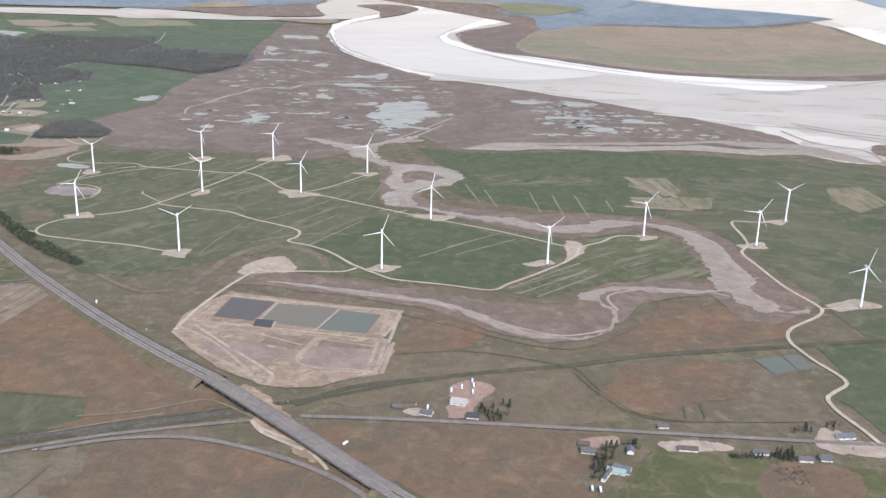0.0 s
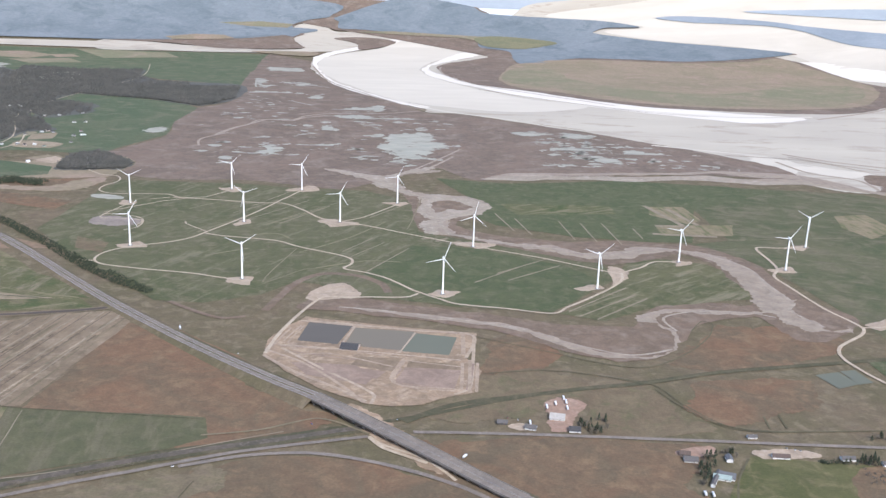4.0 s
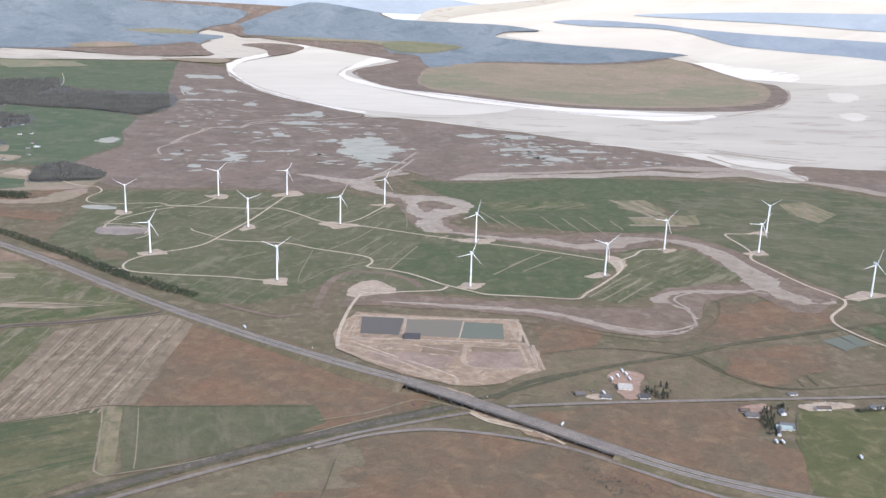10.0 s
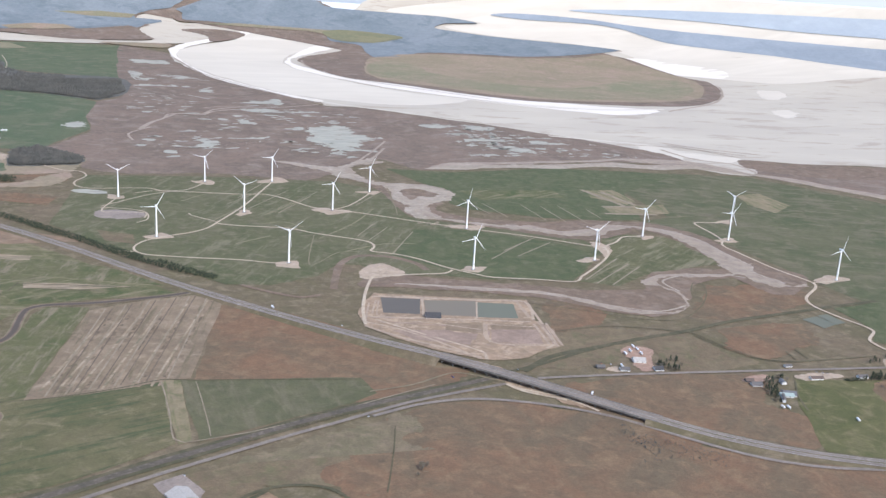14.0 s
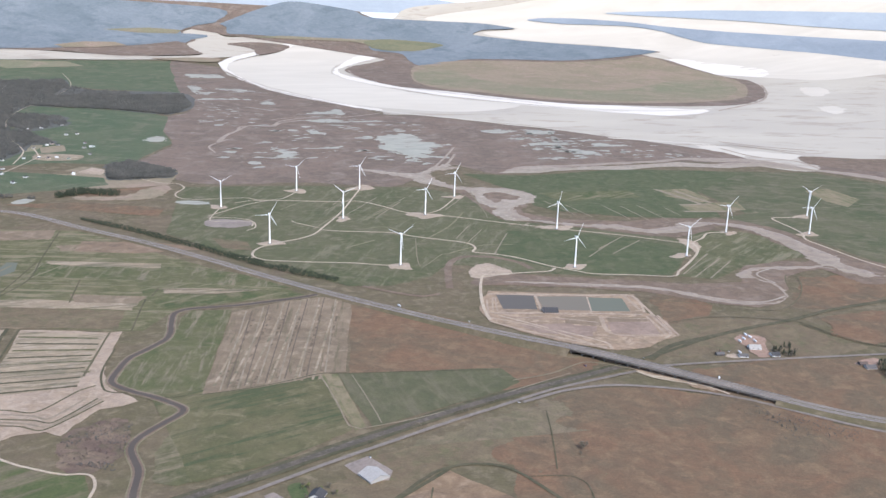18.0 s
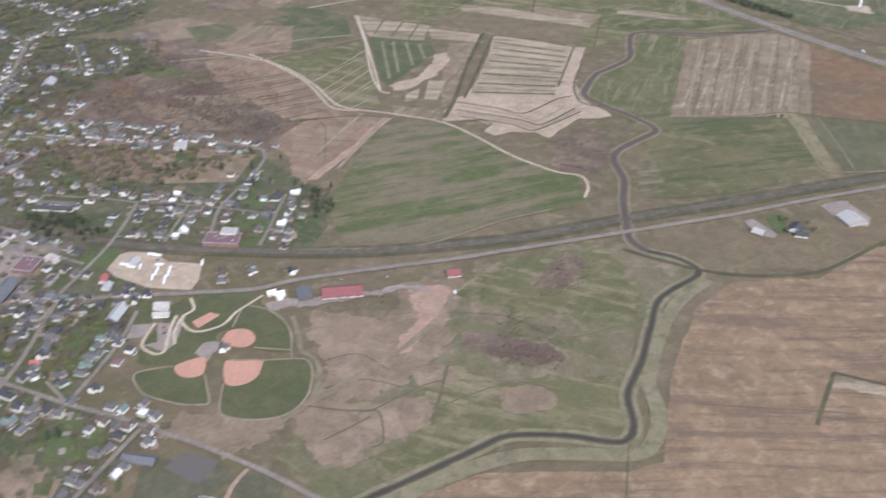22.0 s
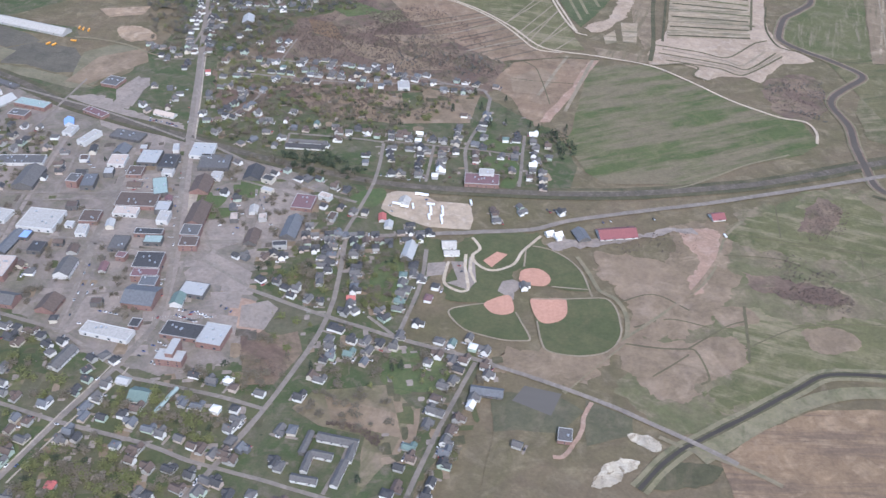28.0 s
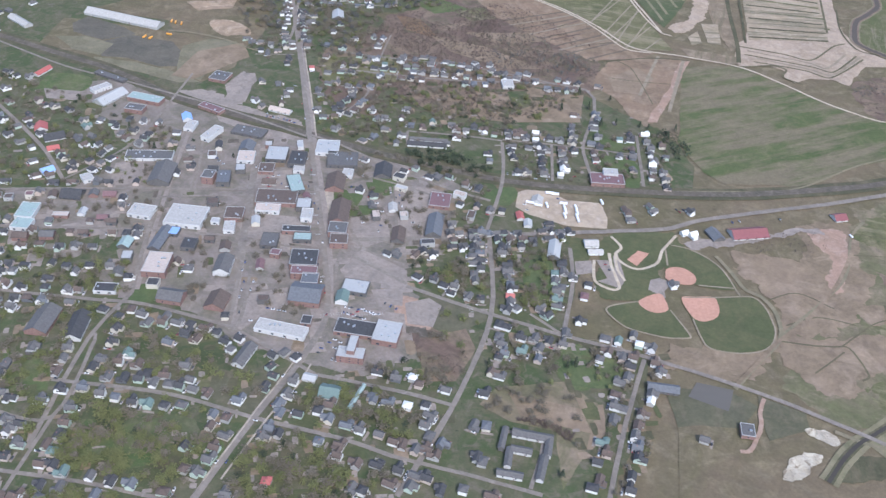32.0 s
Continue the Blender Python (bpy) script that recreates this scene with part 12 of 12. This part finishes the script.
thicket("garden_trees", [(-1389, 449), (-1253, 409), (-1156, 371), (-1151, 294), (-1216, 283), (-1259, 275), (-1302, 290)], 163, 3.7, twigs, 67, "bare trees by the railway streets", "shrubs", -1.0, 76, 0.66, 0.2)
thicket("garden_trees", [(-1389, 449), (-1253, 409), (-1156, 371), (-1151, 294), (-1216, 283), (-1259, 275), (-1302, 290)], 83, 3.7, buds, 68, "budding trees by the railway streets", "shrubs", -1.0, 76, 0.66, 0.2)
thicket("garden_trees", [(-1248, 270), (-1149, 287), (-1088, 298), (-1017, 179), (-1050, 154), (-1103, 175), (-1133, 191), (-1227, 209)], 94, 3.5, twigs, 69, "bare street trees between the shops", "shrubs", -1.0, 76, 0.66, 0.2)
thicket("garden_trees", [(-1043, 343), (-987, 354), (-925, 335), (-921, 278), (-974, 259), (-1017, 251)], 65, 3.7, twigs, 70, "bare street trees behind the high street", "shrubs", -1.0, 76, 0.66, 0.2)
thicket("garden_trees", [(-1038, 362), (-988, 365), (-930, 353), (-917, 345), (-929, 342), (-995, 354), (-1037, 356)], 23, 3.5, twigs, 72, "bare trees along the railway cutting", "shrubs", -1.0, 76, 0.66, 0.2)
thicket("garden_trees", [(-989, 371), (-931, 368), (-920, 359), (-937, 339), (-970, 349), (-990, 359)], 17, 4.4, needles, 73, "dark spruces along the railway cutting", "shrubs", -1.0, 76, 0.66, 0.2)
thicket("tree_belt", [(-802, 439), (-784, 436), (-776, 418), (-779, 394), (-786, 397), (-790, 415), (-801, 417)], 34, 4.5, needles, 74, "dark spruces at the end of the street", "tree belt", -1.0)
thicket("brush", [(-1104, 595), (-1034, 624), (-950, 658), (-925, 596), (-843, 537), (-851, 508), (-921, 514), (-981, 529), (-1025, 531), (-1076, 562)], 1250, 1.6, brushwood, 75, "purple-brown leafless brush on rough ground", "brush", 1.6, 8)
thicket("brush", [(-1021, 499), (-967, 494), (-920, 493), (-873, 488), (-891, 450), (-935, 427), (-989, 439), (-1019, 457)], 582, 1.8, brushwood, 76, "purple-brown leafless brush behind the lane", "brush", 1.6, 8)
scatter([(34, 624), (61, 626), (52, 606), (28, 606)], 8, (4, 5), 80, "trees by the farms")
scatter([(123, 573), (127, 566), (105, 528), (99, 529)], 9, (4, 5), 81, "trees by the farms")
thicket("brush", [(-76, 512), (-55, 506), (-40, 470), (-52, 450), (-65, 483), (-79, 495)], 90, 1.6, woodtops, 82, "dark bushes on the moor", "brush")
thicket("brush", [(-30, 478), (6, 445), (-10, 426), (-50, 437), (-75, 441)], 110, 1.5, woodtops, 83, "dark bushes on the moor", "brush")
thicket("brush", [(-621, 551), (-569, 565), (-571, 488), (-593, 497), (-615, 510)], 141, 1.8, woodtops, 84, "dark bushes by the creek", "brush")
thicket("woodland", [(-1016, 946), (-985, 995), (-942, 938), (-960, 899), (-1000, 898)], 176, 4.5, woodtops, 85, "bare wood beside the northern fields", "woodland")
thicket("woodland", [(-952, 583), (-918, 603), (-856, 565), (-824, 555), (-853, 537), (-920, 550)], 108, 3.6, twigs, 86, "bare wood behind the lane", "woodland")
thicket("garden_trees", [(-1235, 1135), (-1080, 1138), (-1008, 1059), (-1040, 934), (-1136, 909)], 526, 4.2, woodtops, 87, "dark trees of the hamlet", "shrubs")
thicket("garden_trees", [(-1255, 204), (-1204, 210), (-1139, 206), (-1123, 171), (-1063, 152), (-1047, 131), (-1031, 116), (-1035, 95), (-1048, 40), (-1165, 19)], 45, 3, needles, 90, "dark green garden conifers and hedges", "shrubs", -1.0, 76, 0.66, 0.2)
thicket("garden_trees", [(-1006, 125), (-984, 142), (-960, 150), (-932, 116), (-938, 87), (-952, 49), (-1039, 36), (-1027, 88)], 16, 3, needles, 91, "dark green garden conifers and hedges", "shrubs", -1.0, 76, 0.66, 0.2)
thicket("garden_trees", [(-968, 266), (-925, 274), (-869, 284), (-870, 188), (-913, 196), (-954, 211), (-971, 230)], 15, 3, needles, 92, "dark green garden conifers and hedges", "shrubs", -1.0, 76, 0.66, 0.2)
thicket("garden_trees", [(-1086, 513), (-1011, 534), (-921, 514), (-854, 492), (-920, 408), (-998, 374), (-1060, 389)], 50, 2.8, needles, 93, "dark green garden conifers and hedges", "shrubs", -1.0, 76, 0.66, 0.2)
thicket("garden_trees", [(-1389, 449), (-1253, 409), (-1156, 371), (-1088, 298), (-1149, 287), (-1216, 283), (-1259, 275), (-1302, 290)], 44, 2.8, needles, 94, "dark green garden conifers and hedges", "shrubs", -1.0, 76, 0.66, 0.2)
thicket("woodland", [(-2010, 3195), (-1441, 3136), (-1239, 2930), (-1155, 2899), (-923, 3003), (-778, 2796), (-690, 2775), (-595, 2328), (-740, 2444), (-932, 2525), (-973, 2287), (-1025, 2211), (-1354, 2130)], 5000, 7.0, woodtops, 100, "dark bare woodland behind the marsh", "woodland", 0.0, 6, 0.75)
thicket("woodland", [(-993, 2267), (-979, 2337), (-854, 2311), (-821, 2127), (-886, 2108)], 700, 6.0, woodtops, 101, "dark copse among the coast fields", "woodland", 0.0, 6, 0.7)
thicket("woodland", [(-916, 2026), (-859, 2043), (-783, 1899), (-830, 1883)], 300, 6.0, woodtops, 102, "dark copse by the country road", "woodland", 0.0, 6, 0.7)
thicket("hedge", [(196, 562), (219, 562), (220, 558), (196, 557)], 60, 2.2, needles, 103, "dark garden hedge by the farm road", "hedge", -1.0)
thicket("brush", [(225, 555), (243, 548), (239, 523), (219, 530)], 70, 1.8, woodtops, 104, "dark bushes behind the farm road", "brush")
thicket("garden_trees", [(-1347, 889), (-1104, 886), (-1070, 784), (-1121, 722), (-1025, 725), (-988, 653), (-1068, 609), (-1047, 541), (-1133, 525)], 537, 4.2, twigs, 110, "bare garden trees of the northern suburb", "shrubs", -1.0, 76, 0.66, 0.2)
thicket("garden_trees", [(-1347, 889), (-1104, 886), (-1070, 784), (-1121, 722), (-1025, 725), (-988, 653), (-1068, 609), (-1047, 541), (-1133, 525)], 384, 4.4, woodtops, 111, "dark garden trees of the northern suburb", "shrubs", -1.0, 76, 0.66, 0.2)
thicket("garden_trees", [(-1347, 889), (-1104, 886), (-1070, 784), (-1121, 722), (-1025, 725), (-988, 653), (-1068, 609), (-1047, 541), (-1133, 525)], 289, 4, buds, 112, "budding garden trees of the northern suburb", "shrubs", -1.0, 76, 0.66, 0.2)
thicket("brush", [(-1031, 686), (-948, 703), (-914, 669), (-849, 590), (-854, 534), (-968, 530), (-1028, 535), (-1060, 580), (-980, 629)], 1330, 1.6, brushwood, 113, "purple-brown leafless brush on the heath", "brush", 1.6, 8)
thicket("woodland", [(-938, 560), (-869, 569), (-845, 537), (-877, 511), (-924, 521)], 74, 3.6, woodtops, 114, "bare grey trees on the heath", "woodland", 1.4, 9, 0.5, 0.34)
thicket("brush", [(-670, 298), (-642, 306), (-611, 290), (-612, 257), (-642, 257), (-665, 264)], 144, 1.4, brushwood, 115, "purple-brown brush on the wet meadow", "brush", 1.6, 8)
thicket("brush", [(-755, 301), (-728, 312), (-678, 328), (-674, 315), (-711, 290), (-745, 278)], 72, 1.4, brushwood, 116, "purple-brown brush beside the market", "brush", 1.6, 8)
thicket("garden_trees", [(-1165, 110), (-1060, 110), (-1040, 60), (-1060, 25), (-1150, 20)], 42, 5.6, buds, 120, "tall budding trees over the back lots", "shrubs", -1.0, 130, 0.7, 0.16)
thicket("garden_trees", [(-1255, 204), (-1139, 206), (-1063, 152), (-1031, 110), (-1048, 20), (-1165, 19)], 20, 5.2, twigs, 121, "tall bare trees between the houses", "shrubs", -1.0, 120, 0.7, 0.16)
thicket("garden_trees", [(-1006, 125), (-960, 150), (-932, 116), (-952, 49), (-1039, 36)], 26, 5.0, buds, 122, "tall budding trees of the southern streets", "shrubs", -1.0, 120, 0.7, 0.16)
thicket("garden_trees", [(-964, 168), (-922, 187), (-924, 151), (-945, 130)], 5, 4.2, twigs, 123, "tall brown trees on the vacant block", "shrubs", -1.0, 120, 0.7, 0.16)
thicket("garden_trees", [(-1222, 1268), (-1134, 1297), (-1032, 1267), (-922, 1148), (-925, 1061), (-1002, 1025), (-1066, 967), (-1095, 940)], 90, 4.2, woodtops, 124, "dark trees round the northern hamlet", "shrubs", -1.0, 40, 0.66, 0.24)
